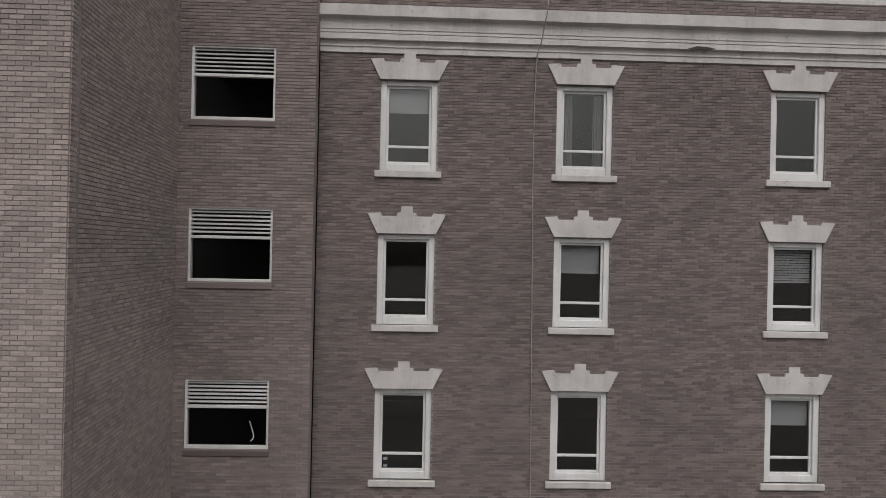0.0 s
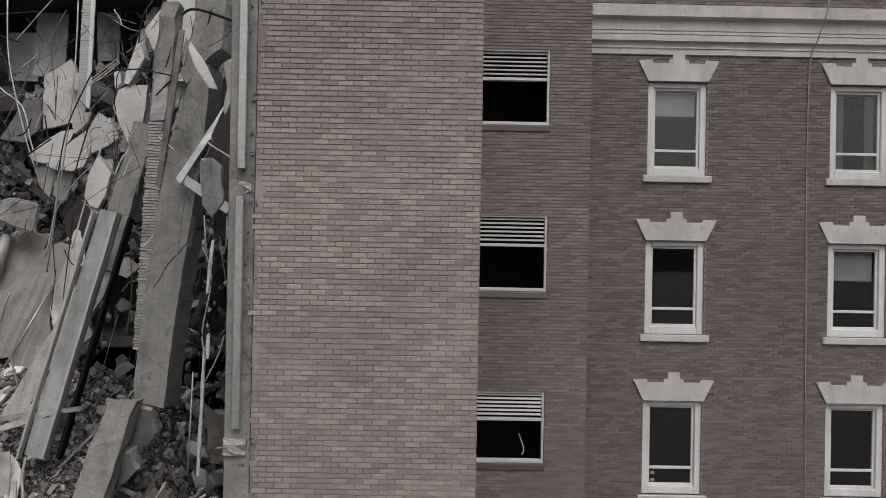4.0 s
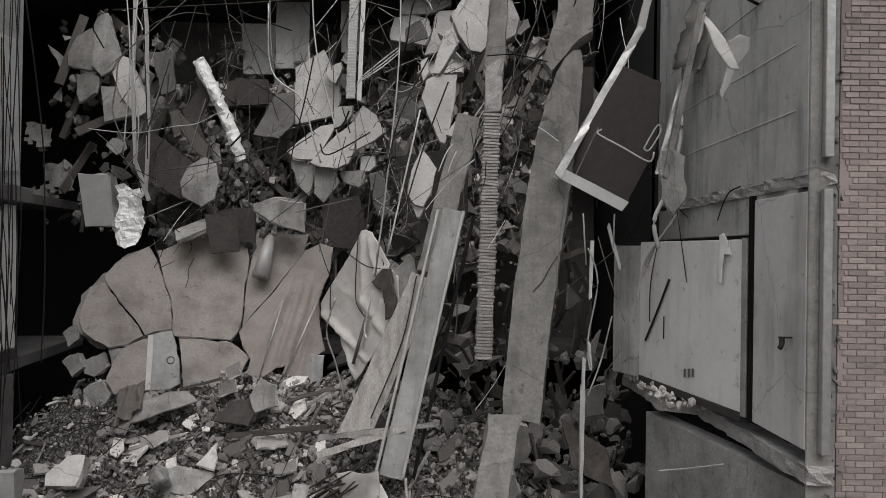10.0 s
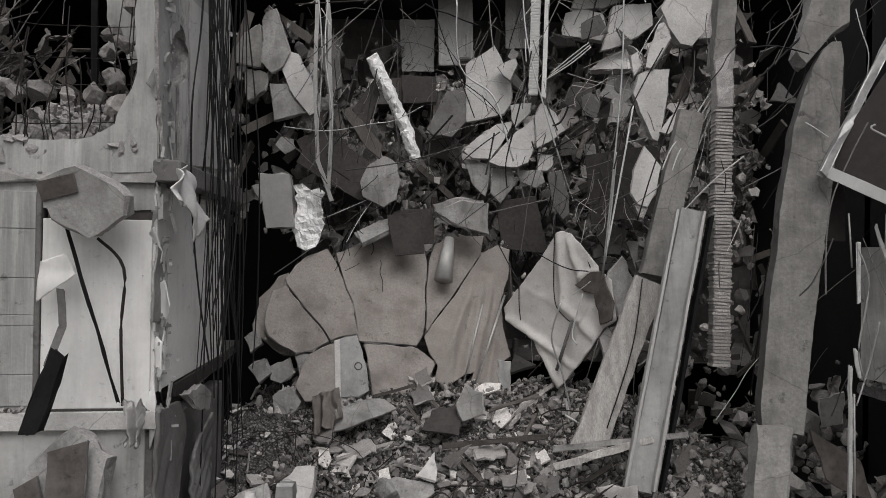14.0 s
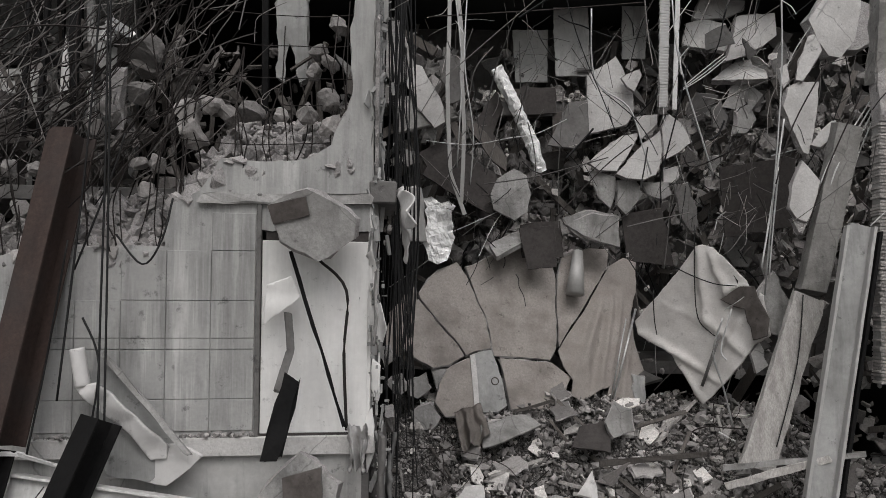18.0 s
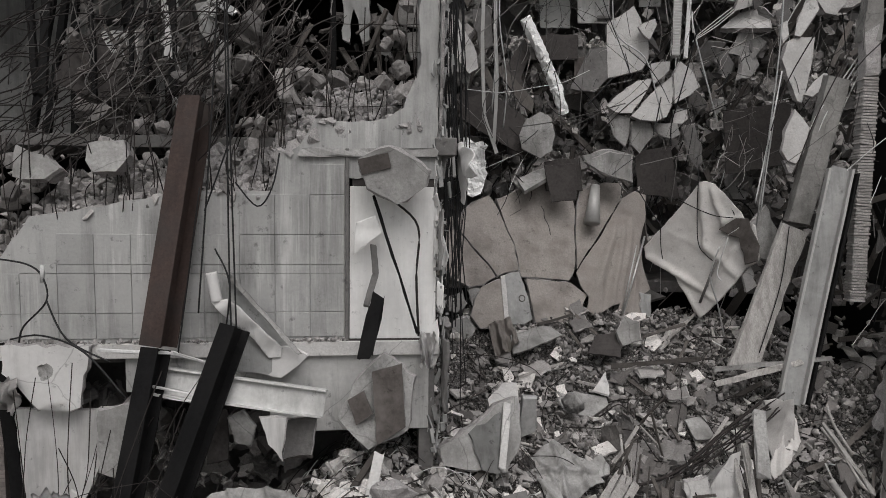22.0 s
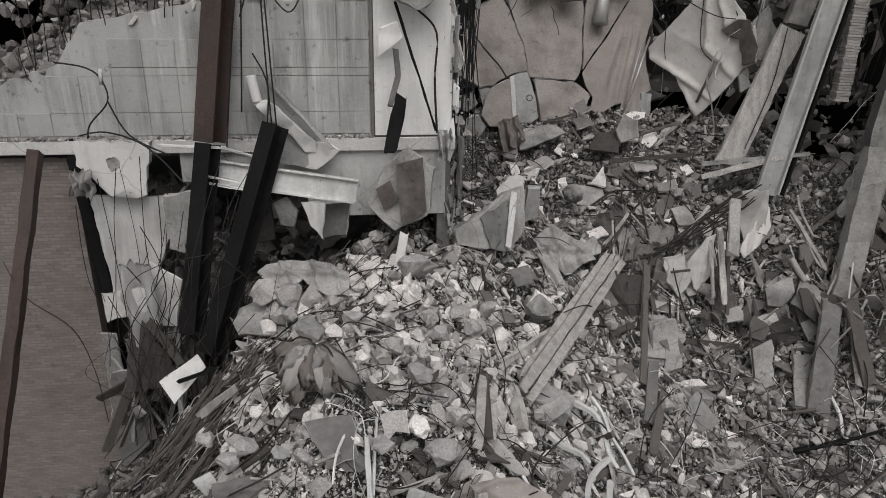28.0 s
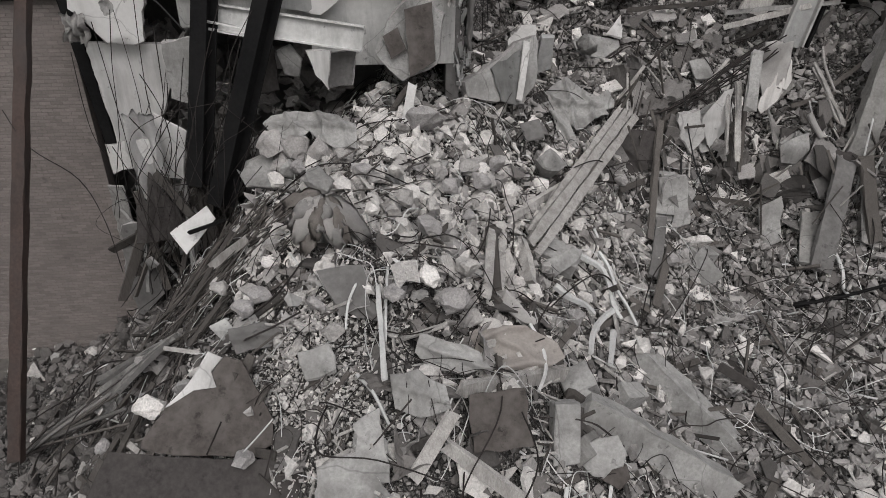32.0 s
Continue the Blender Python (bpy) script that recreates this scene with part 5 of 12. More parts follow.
# pale slabs caught among the bars
slab("broken_slab", (-15.58, 18.8, 13.9), ((-0.58, -0.23), (-0.55, -0.93), (-0.17, -0.85), (0.35, -0.71), (0.52, -0.43), (0.51, 0.13), (0.38, 0.33), (0.27, 0.64), (0.1, 0.92), (-0.24, 0.68), (-0.58, 0.46)), 0.17, "concrete_pale", "tall pale piece of a broken concrete slab, standing", "concrete slab", tilt=2, seed=801, rough=0.012, group="slab pieces in the gap")
slab("broken_slab", (-15.15, 18.5, 14.18), ((-0.12, -0.15), (0.04, -0.27), (0.2, 0.11), (0.14, 0.25), (-0.26, 0.06)), 0.17, "concrete_pale", "pale broken piece of a concrete floor slab", "concrete slab", yaw=-8, tilt=2, seed=802, rough=0.012, group="slab pieces in the gap")
slab("broken_slab", (-15.63, 18.25, 12.43), ((-0.35, -0.39), (0.07, -0.41), (0.38, 0.06), (0.59, 0.5), (0.19, 0.4), (-0.28, 0.06), (-0.58, -0.22)), 0.17, "concrete_pale", "pale broken piece of a concrete floor slab", "concrete slab", tilt=6, seed=803, rough=0.012, group="slab pieces in the gap")
slab("broken_slab", (-14.94, 18.07, 12.22), ((-0.44, -0.39), (-0.04, -0.41), (0.22, -0.3), (0.34, 0), (0.4, 0.38), (0.35, 0.74), (-0.16, 0.29), (-0.67, -0.29)), 0.17, "concrete_pale", "pale broken piece of a concrete floor slab", "concrete slab", yaw=2, tilt=6, seed=804, rough=0.012, group="slab pieces in the gap")
slab("broken_slab", (-14.28, 18.13, 12.8), ((-0.24, -0.53), (0.04, -0.38), (0.42, -0.1), (0.19, 0.3), (-0.12, 0.52), (-0.29, 0.19)), 0.17, "concrete_pale", "pale broken piece of a concrete floor slab", "concrete slab", yaw=8, tilt=4, seed=805, rough=0.012, group="slab pieces in the gap")
slab("broken_slab", (-14.91, 18.21, 13.08), ((-0.18, -0.12), (-0.09, -0.32), (0.23, 0.01), (0.26, 0.24), (-0.21, 0.19)), 0.17, "concrete_pale", "pale broken piece of a concrete floor slab", "concrete slab", yaw=-6, tilt=4, seed=806, rough=0.012, group="slab pieces in the gap")
slab("broken_slab", (-15.81, 18.33, 11.67), ((-0.15, -0.24), (0.14, -0.51), (0.22, -0.17), (0.24, 0.23), (-0.09, 0.33), (-0.37, 0.37)), 0.17, "concrete", "pale broken piece of a concrete floor slab", "concrete slab", yaw=-8, tilt=3, seed=807, rough=0.012, group="slab pieces in the gap")
slab("broken_slab", (-15.28, 18.25, 11.47), ((-0.26, -0.25), (-0.03, -0.47), (0.34, 0.03), (0.18, 0.34), (-0.23, 0.35)), 0.17, "concrete", "pale broken piece of a concrete floor slab", "concrete slab", yaw=8, tilt=2, seed=808, rough=0.012, group="slab pieces in the gap")
slab("broken_slab", (-14.59, 18.28, 11.59), ((-0.24, -0.08), (0.09, -0.21), (0.3, -0.08), (0.21, 0.19), (-0.37, 0.19)), 0.17, "concrete", "pale broken piece of a concrete floor slab", "concrete slab", yaw=-8, tilt=2, seed=809, rough=0.012, group="slab pieces in the gap")
slab("broken_slab", (-14.28, 18.33, 11.95), ((-0.18, -0.17), (0.04, -0.17), (0.18, -0.04), (0.13, 0.19), (-0.19, 0.19)), 0.17, "concrete_pale", "pale broken piece of a concrete floor slab", "concrete slab", yaw=-8, tilt=6, seed=810, rough=0.012, group="slab pieces in the gap")
slab("broken_slab", (-16.28, 17.68, 10.72), ((-0.39, -0.13), (-0.06, -0.32), (0.54, -0.37), (0.55, 0.3), (-0.06, 0.33), (-0.58, 0.19)), 0.17, "concrete", "pale broken piece of a concrete floor slab", "concrete slab", yaw=6, tilt=2, seed=811, rough=0.012, group="slab pieces in the gap")
slab("broken_slab", (-13.95, 18.13, 11.17), ((-0.14, -0.2), (0.05, -0.53), (0.2, -0.4), (0.18, 0), (0, 0.6), (-0.3, 0.54)), 0.25, "concrete_dark", "dark dusty piece of a concrete slab", "concrete slab", yaw=-8, tilt=6, seed=812, rough=0.012, group="slab pieces in the gap")
slab("broken_slab", (-13.01, 19.04, 16.18), ((-0.37, -0.41), (0.16, -0.35), (0.67, -0.1), (0.76, 0.63), (-0.14, 0.58), (-0.45, 0.05), (-0.62, -0.39)), 0.17, "concrete_pale", "pale broken piece of a concrete floor slab", "concrete slab", yaw=8, tilt=6, seed=813, rough=0.012, group="slab pieces in the gap")
slab("broken_slab", (-13.38, 18.89, 15.35), ((-0.45, -0.21), (-0.1, -0.29), (0.45, -0.41), (0.58, -0.09), (0.48, 0.29), (-0.1, 0.45), (-0.4, 0.36), (-0.49, -0.09)), 0.2, "concrete_pale", "pale broken piece of a concrete floor slab", "concrete slab", yaw=-14, tilt=10, seed=814, rough=0.012, group="slab pieces in the gap")
slab("broken_slab", (-12.34, 18.71, 15.25), ((-0.13, -0.41), (0.37, -0.11), (0.63, 0.1), (0.59, 0.63), (-0.34, 0.51), (-0.48, -0.15), (-0.63, -0.57)), 0.17, "concrete_pale", "pale broken piece of a concrete floor slab", "concrete slab", yaw=6, tilt=2, seed=815, rough=0.012, group="slab pieces in the gap")
slab("broken_slab", (-12.44, 18.81, 14.55), ((0.48, -0.36), (0.37, 0.12), (0.16, 0.33), (-0.29, 0.19), (-0.74, -0.28)), 0.17, "concrete_pale", "pale broken piece of a concrete floor slab", "concrete slab", yaw=-20, tilt=30, seed=816, rough=0.012, group="slab pieces in the gap")
slab("broken_slab", (-11.52, 19.01, 14.79), ((-0.11, -0.43), (0.27, -0.11), (0.31, 0.25), (0.16, 0.56), (-0.14, 0.14), (-0.48, -0.4)), 0.17, "concrete_dark", "dark dusty piece of a concrete slab", "concrete slab", yaw=20, tilt=6, seed=817, rough=0.012, group="slab pieces in the gap")
slab("broken_slab", (-11.78, 15.94, 14.76), ((-0.4, -0.39), (-0.17, -0.71), (0.07, -0.75), (0.37, -0.37), (0.5, 0.22), (0.51, 0.8), (-0.03, 0.78), (-0.27, 0.42), (-0.57, 0.01)), 0.3, "concrete_pale", "pale broken piece of a concrete floor slab", "concrete slab", yaw=5, tilt=2, seed=818, rough=0.012, group="slab pieces in the gap", edge="broken")
slab("broken_slab", (-11.24, 15.99, 14.64), ((-0.14, 0), (-0.31, -0.48), (-0.11, -0.47), (0.24, -0.26), (0.32, 0.11), (0.16, 0.49), (-0.16, 0.63)), 0.3, "broken", "torn grey edge of a concrete slab", "concrete slab", yaw=-8, tilt=10, seed=819, rough=0.012, group="slab pieces in the gap")
slab("broken_slab", (-12.47, 15.66, 13.92), ((-0.09, -0.44), (0.06, -0.2), (0.25, 0.14), (0.12, 0.48), (0.02, 0.45), (-0.14, -0.01), (-0.21, -0.41)), 0.17, "concrete_pale", "pale broken piece of a concrete floor slab", "concrete slab", yaw=-16, tilt=6, seed=820, rough=0.012, group="slab pieces in the gap")
slab("broken_slab", (-12.53, 15.71, 12.82), ((-0.18, -0.32), (0, -0.71), (0.1, -0.75), (0.19, -0.43), (0.29, 0.15), (0.34, 0.68), (-0.06, 0.67), (-0.29, 0.53), (-0.39, 0.18)), 0.17, "concrete_pale", "pale broken piece of a concrete floor slab", "concrete slab", yaw=5, tilt=2, seed=821, rough=0.012, group="slab pieces in the gap")
slab("broken_slab", (-12.16, 15.59, 12.45), ((-0.08, -0.27), (0.1, -0.09), (0.19, 0.24), (0.11, 0.27), (-0.08, 0.07), (-0.25, -0.21)), 0.17, "concrete_pale", "pale broken piece of a concrete floor slab", "concrete slab", yaw=-25, tilt=14, seed=822, rough=0.012, group="slab pieces in the gap")
slab("broken_slab", (-12.87, 14.92, 11.23), ((-0.13, -0.46), (0.04, -0.51), (0.18, -0.24), (0.29, 0.24), (0.12, 0.46), (-0.02, 0.59), (-0.2, 0.18), (-0.26, -0.25)), 0.17, "concrete_pale", "pale broken piece of a concrete floor slab", "concrete slab", yaw=-4, tilt=4, seed=823, rough=0.012, group="slab pieces in the gap")
slab("broken_slab", (-12.94, 14.94, 10.66), ((-0.01, -0.13), (0.04, -0.14), (0.13, 0.04), (-0.03, 0.09), (-0.13, 0.13)), 0.17, "broken", "torn grey edge of a concrete slab", "concrete slab", yaw=-8, tilt=6, seed=824, rough=0.012, group="slab pieces in the gap")
slab("broken_slab", (-12.4, 18.81, 13.39), ((-0.09, -0.4), (0.33, 0), (0.25, 0.22), (0.12, 0.45), (-0.19, 0.18), (-0.41, -0.43)), 0.17, "concrete", "pale broken piece of a concrete floor slab", "concrete slab", yaw=25, tilt=14, seed=825, rough=0.012, group="slab pieces in the gap")
slab("broken_slab", (-13.1, 19.09, 13.63), ((-0.19, -0.09), (-0.06, -0.19), (0.21, -0.09), (0.19, 0.24), (-0.15, 0.13)), 0.17, "concrete", "pale broken piece of a concrete floor slab", "concrete slab", yaw=-8, tilt=6, seed=826, rough=0.012, group="slab pieces in the gap")
slab("broken_slab", (-12.86, 15.76, 13.62), ((-0.03, -0.27), (0.08, -0.1), (0.04, 0.23), (-0.1, 0.14)), 0.17, "concrete_pale", "pale broken piece of a concrete floor slab", "concrete slab", yaw=-8, tilt=6, seed=827, rough=0.012, group="slab pieces in the gap")
slab("broken_slab", (-20.68, 18.3, 14.74), ((-0.27, -0.5), (0, -0.78), (0.27, -0.64), (0.42, -0.3), (0.24, 0.19), (0.03, 0.76), (-0.18, 0.74), (-0.29, 0.49), (-0.23, 0.06)), 0.17, "concrete", "pale broken piece of a concrete floor slab", "concrete slab", yaw=-6, tilt=6, seed=828, rough=0.012, group="slab pieces in the gap")
slab("broken_slab", (-21.25, 18.4, 14.57), ((-0.32, -0.34), (0.29, -0.46), (0.35, -0.18), (0.21, 0.6), (-0.16, 0.4), (-0.37, -0.02)), 0.17, "column", "pale broken piece of a concrete floor slab", "concrete slab", yaw=-6, tilt=6, seed=829, rough=0.012, group="slab pieces in the gap")
slab("broken_slab", (-19.98, 18.2, 13.75), ((-0.26, -0.19), (0.24, -0.81), (0.47, -0.67), (0.41, -0.26), (0.22, 0.08), (-0.1, 0.67), (-0.47, 0.76), (-0.54, 0.44)), 0.17, "concrete_pale", "pale broken piece of a concrete floor slab", "concrete slab", yaw=-6, tilt=6, seed=830, rough=0.012, group="slab pieces in the gap")
slab("broken_slab", (-20.25, 18.25, 13.3), ((-0.35, -0.44), (0.07, -0.34), (0.41, -0.27), (0.41, 0.21), (-0.03, 0.42), (-0.51, 0.43)), 0.17, "concrete", "pale broken piece of a concrete floor slab", "concrete slab", yaw=-6, tilt=6, seed=831, rough=0.012, group="slab pieces in the gap")
slab("broken_slab", (-21.1, 18.35, 13.75), ((-0.24, -0.17), (-0.14, -0.42), (0.24, -0.18), (0.31, 0.21), (0.09, 0.31), (-0.26, 0.25)), 0.17, "column", "pale broken piece of a concrete floor slab", "concrete slab", yaw=-6, tilt=6, seed=832, rough=0.012, group="slab pieces in the gap")
slab("grey_plate", (-18.01, 17.5, 11.39), ((-0.4, -0.35), (0.06, -0.58), (0.34, -0.4), (0.42, 0.02), (0.32, 0.42), (0.05, 0.59), (-0.32, 0.35), (-0.47, -0.02)), 0.07, "concrete", "rounded grey plate leaning in the gap", "plate", tilt=10, seed=833, rough=0.008, edge="concrete")
slab("torn_board", (-19.22, 18.5, 11.87), ((-0.57, -0.08), (0.39, -0.65), (0.68, -0.75), (0.75, 0.07), (-0.35, 0.85), (-0.89, 0.55)), 0.05, "dark_board", "black panel leaning under the hanging slabs", "board", yaw=15, tilt=10, seed=834, rough=0.008, edge="dark_board")
slab("torn_board", (-17.44, 19.2, 13.79), ((-0.51, -0.14), (-0.03, -0.4), (0.61, -0.18), (0.48, 0.38), (-0.54, 0.34)), 0.05, "brown_board", "brown panel lying on the torn floor", "board", tilt=10, seed=835, rough=0.008, edge="brown_board")
slab("torn_board", (-18.5, 18.2, 12.56), ((0.09, -0.35), (0.4, -0.6), (0.43, -0.25), (-0.38, 0.65), (-0.55, 0.56)), 0.1, "wood_dark", "dark plank slanting under the wrapped duct", "board", tilt=10, seed=836, rough=0.008, edge="wood_dark")
slab("torn_board", (-16.57, 18.6, 13.09), ((0.1, -0.53), (0.44, -0.15), (0.41, 0.66), (-0.03, 0.61), (-0.39, -0.15), (-0.53, -0.44)), 0.08, "concrete_dark", "grey panel leaning behind the tall slab", "board", tilt=10, seed=837, rough=0.008, edge="concrete_dark")
slab("broken_slab", (-18, 17.4, 10.36), ((-0.35, -0.54), (0.14, -0.12), (0.43, 0.16), (0.35, 0.44), (-0.05, 0.23), (-0.5, -0.14)), 0.14, "concrete", "narrow broken slab lying in the gap", "concrete slab", tilt=50, seed=838, rough=0.008, edge="concrete")
slab("torn_board", (-17.34, 17.9, 10.48), ((-0.4, -0.48), (0.53, -0.46), (0.46, 0.37), (-0.15, 0.33), (-0.44, 0.26)), 0.05, "dark_board", "black panel standing under the slabs", "board", tilt=10, seed=839, rough=0.008, edge="dark_board")
slab("metal_box", (-20.3, 17.4, 10.93), ((-0.15, -0.6), (0.43, -0.56), (0.16, 0.6), (-0.45, 0.57)), 0.35, "column", "battered grey metal box", "box", yaw=-14, tilt=4, seed=840, rough=0.008, edge="column")
channel = tagged(empty("hanging_channel", pose(*(-19.04, 17.15, 10.92))), "punched grey metal channel hanging bent in the gap", "metal channel", "channels hanging in the gap")
under(timber("length", (-19.43, 17.15, 15.62), (-19.43, 17.15, 14.56), 0.085, 0.04, "louvre", "punched grey metal channel", "metal channel", seed=860, wear=0.004), channel)
under(timber("length", (-19.44, 17.15, 14.61), (-19.45, 17.15, 13.68), 0.085, 0.04, "louvre", "punched grey metal channel", "metal channel", seed=861, wear=0.004), channel)
under(timber("length", (-19.45, 17.15, 13.73), (-19.42, 17.15, 12.8), 0.085, 0.04, "louvre", "punched grey metal channel", "metal channel", seed=862, wear=0.004), channel)
under(timber("length", (-19.42, 17.15, 12.85), (-19.36, 17.15, 11.73), 0.085, 0.04, "louvre", "punched grey metal channel", "metal channel", seed=863, wear=0.004), channel)
under(timber("length", (-19.36, 17.15, 11.78), (-19.04, 17.15, 10.9), 0.085, 0.04, "louvre", "punched grey metal channel", "metal channel", seed=864, wear=0.004), channel)
channel = tagged(empty("hanging_channel", pose(*(-19.12, 17.15, 11.2))), "punched grey metal channel hanging bent in the gap", "metal channel", "channels hanging in the gap")
under(timber("length", (-19.24, 17.15, 15.62), (-19.16, 17.15, 14.82), 0.085, 0.04, "louvre", "punched grey metal channel", "metal channel", seed=860, wear=0.004), channel)
under(timber("length", (-19.16, 17.15, 14.87), (-19.14, 17.15, 13.93), 0.085, 0.04, "louvre", "punched grey metal channel", "metal channel", seed=861, wear=0.004), channel)
under(timber("length", (-19.15, 17.15, 13.98), (-19.08, 17.15, 12.8), 0.085, 0.04, "louvre", "punched grey metal channel", "metal channel", seed=862, wear=0.004), channel)
under(timber("length", (-19.08, 17.15, 12.85), (-19.09, 17.15, 11.92), 0.085, 0.04, "louvre", "punched grey metal channel", "metal channel", seed=863, wear=0.004), channel)
under(timber("length", (-19.09, 17.15, 11.97), (-19.12, 17.15, 11.17), 0.085, 0.04, "louvre", "punched grey metal channel", "metal channel", seed=864, wear=0.004), channel)
slab("torn_board", (-19.13, 17.9, 11.79), ((-0.87, 0.06), (-0.16, -0.4), (0.93, -0.99), (0.78, 0.09), (-0.09, 0.71), (-0.61, 0.55)), 0.05, "dark_board", "dark panel leaning in the gap", "board", seed=144, tilt=12, edge="dark_board", rough=0.01)
slab("torn_board", (-18.38, 18.4, 13.03), ((-0.06, -0.73), (0.24, -0.64), (-0.02, -0.16), (0.21, 0.5), (0.06, 0.92), (-0.43, 0.15)), 0.05, "dark_board", "dark panel leaning in the gap", "board", seed=145, tilt=12, edge="dark_board", rough=0.01)
slab("cracked_panel", (-20.26, 17.3, 8.42), ((0.01, -0.74), (0.37, -0.88), (0.34, -0.13), (0.16, 0.99), (-0.03, 0.86), (-0.41, 0.37), (-0.44, -0.37)), 0.14, "cracked_wall", "cracked brown-grey wall panel leaning in the gap", "wall panel", seed=146, tilt=24)
slab("broken_slab", (-20.38, 16.6, 7.31), ((-0.02, -0.26), (0.23, -0.05), (0.06, 0.25), (-0.27, 0.06)), 0.25, "concrete", "pale broken piece of a concrete floor slab", "concrete slab", seed=147, tilt=10, group="slab pieces in the gap")
slab("broken_slab", (-19.98, 16.7, 7.26), ((-0.2, -0.16), (0.02, -0.23), (0.27, -0.01), (0.16, 0.29), (-0.25, 0.1)), 0.25, "concrete", "pale broken piece of a concrete floor slab", "concrete slab", seed=148, tilt=10, group="slab pieces in the gap")
slab("broken_slab", (-19.49, 16.7, 7.46), ((-0.08, -0.26), (0.17, -0.07), (0.1, 0.19), (-0.2, 0.14)), 0.25, "concrete", "pale broken piece of a concrete floor slab", "concrete slab", seed=149, tilt=10, group="slab pieces in the gap")
slab("broken_slab", (-19.78, 16.4, 6.67), ((-0.2, -0.26), (0.12, -0.22), (0.3, 0.04), (0.08, 0.31), (-0.3, 0.14)), 0.25, "concrete", "pale broken piece of a concrete floor slab", "concrete slab", seed=150, tilt=10, group="slab pieces in the gap")
slab("broken_slab", (-20.66, 17, 7.87), ((-0.04, -0.25), (0.19, -0.06), (0.04, 0.25), (-0.19, 0.06)), 0.25, "concrete", "pale broken piece of a concrete floor slab", "concrete slab", seed=151, tilt=10, group="slab pieces in the gap")
rod("bundled_conduit", [(-11.45, 15.2, 13.13), (-12.06, 15.1, 12.22), (-12.37, 15, 11.83), (-12.54, 15, 11.42)], 0.014, "pale_strip", "pale conduit in a bundle in the gap", "conduit", "bundle of conduits")
rod("bundled_conduit", [(-11.4, 15.2, 13.09), (-11.97, 15.1, 12.17), (-12.24, 15, 11.73), (-12.39, 15, 11.29)], 0.014, "pale_strip", "pale conduit in a bundle in the gap", "conduit", "bundle of conduits")
rod("bundled_conduit", [(-11.36, 15.2, 13.06), (-11.87, 15.1, 12.11), (-12.1, 15, 11.64), (-12.24, 15, 11.16)], 0.014, "pale_strip", "pale conduit in a bundle in the gap", "conduit", "bundle of conduits")
rod("bundled_conduit", [(-11.32, 15.2, 13.03), (-11.77, 15.1, 12.06), (-11.97, 15, 11.54), (-12.08, 15, 11.03)], 0.014, "pale_strip", "pale conduit in a bundle in the gap", "conduit", "bundle of conduits")
rod("loose_rod", [(-13.52, 17.2, 14.44), (-13.92, 17.2, 14.12), (-14.34, 17.2, 13.76)], 0.013, "pale_strip", "pale rod caught between slabs", "rod", "rods between the slabs")
rod("loose_rod", [(-13.49, 17.2, 14.39), (-13.91, 17.2, 14.04), (-14.38, 17.2, 13.69)], 0.013, "pale_strip", "pale rod caught between slabs", "rod", "rods between the slabs")
rod("loose_rod", [(-13.47, 17.2, 14.34), (-13.91, 17.2, 13.97), (-14.43, 17.2, 13.63)], 0.013, "pale_strip", "pale rod caught between slabs", "rod", "rods between the slabs")
rod("long_rod", [(-12.94, 15.6, 12.73), (-13.19, 15.4, 11.45), (-13.51, 15.2, 9.87)], 0.018, "pale_strip", "long pale rod standing in the gap", "rod")
rod("leaning_tube", [(-15.23, 17.67, 8.9), (-15.87, 16.86, 7.07)], 0.028, "galvanised", "bright metal tube leaning on the cracked wall", "metal tube")
bm = bmesh.new()
tube(bm, [(-16.48, 17.88, 10.16), (-16.6, 17.51, 9.22)], 0.11, 14, 1.9)
tagged(make("metal_cone", bm, "louvre", smooth=True), "dented grey metal cone hanging mouth down", "metal cone")
slab("broken_slab", (-15.24, 17.24, 7.2), ((-0.14, -0.3), (0.11, -0.28), (0.16, 0.27), (-0.13, 0.32)), 0.12, "plaster_grey", "squared grey piece at the foot of the cracked wall", "concrete slab", yaw=11.3, tilt=12, seed=114, group="slab pieces in the gap")
rod("hanging_pipe", [(-16.4, 17, 15.33), (-16.31, 17, 13.84), (-15.61, 16.9, 13.2), (-15.34, 16.8, 12.39), (-15.15, 16.8, 11.78)], 0.02, "galvanised", "grey pipe hanging among the slabs", "pipe")
slab("broken_slab", (-16.12, 17.6, 10.69), ((-0.17, -0.22), (0.49, -0.43), (0.46, 0.26), (-0.07, 0.31), (-0.71, 0.08)), 0.16, "concrete", "pale broken piece of a concrete floor slab", "concrete slab", seed=154, tilt=8, group="slab pieces in the gap")
slab("broken_slab", (-18.1, 17.5, 10.33), ((-0.35, -0.28), (0.4, 0.06), (0.45, 0.32), (-0.5, -0.09)), 0.16, "concrete", "pale broken piece of a concrete floor slab", "concrete slab", seed=155, tilt=8, group="slab pieces in the gap")

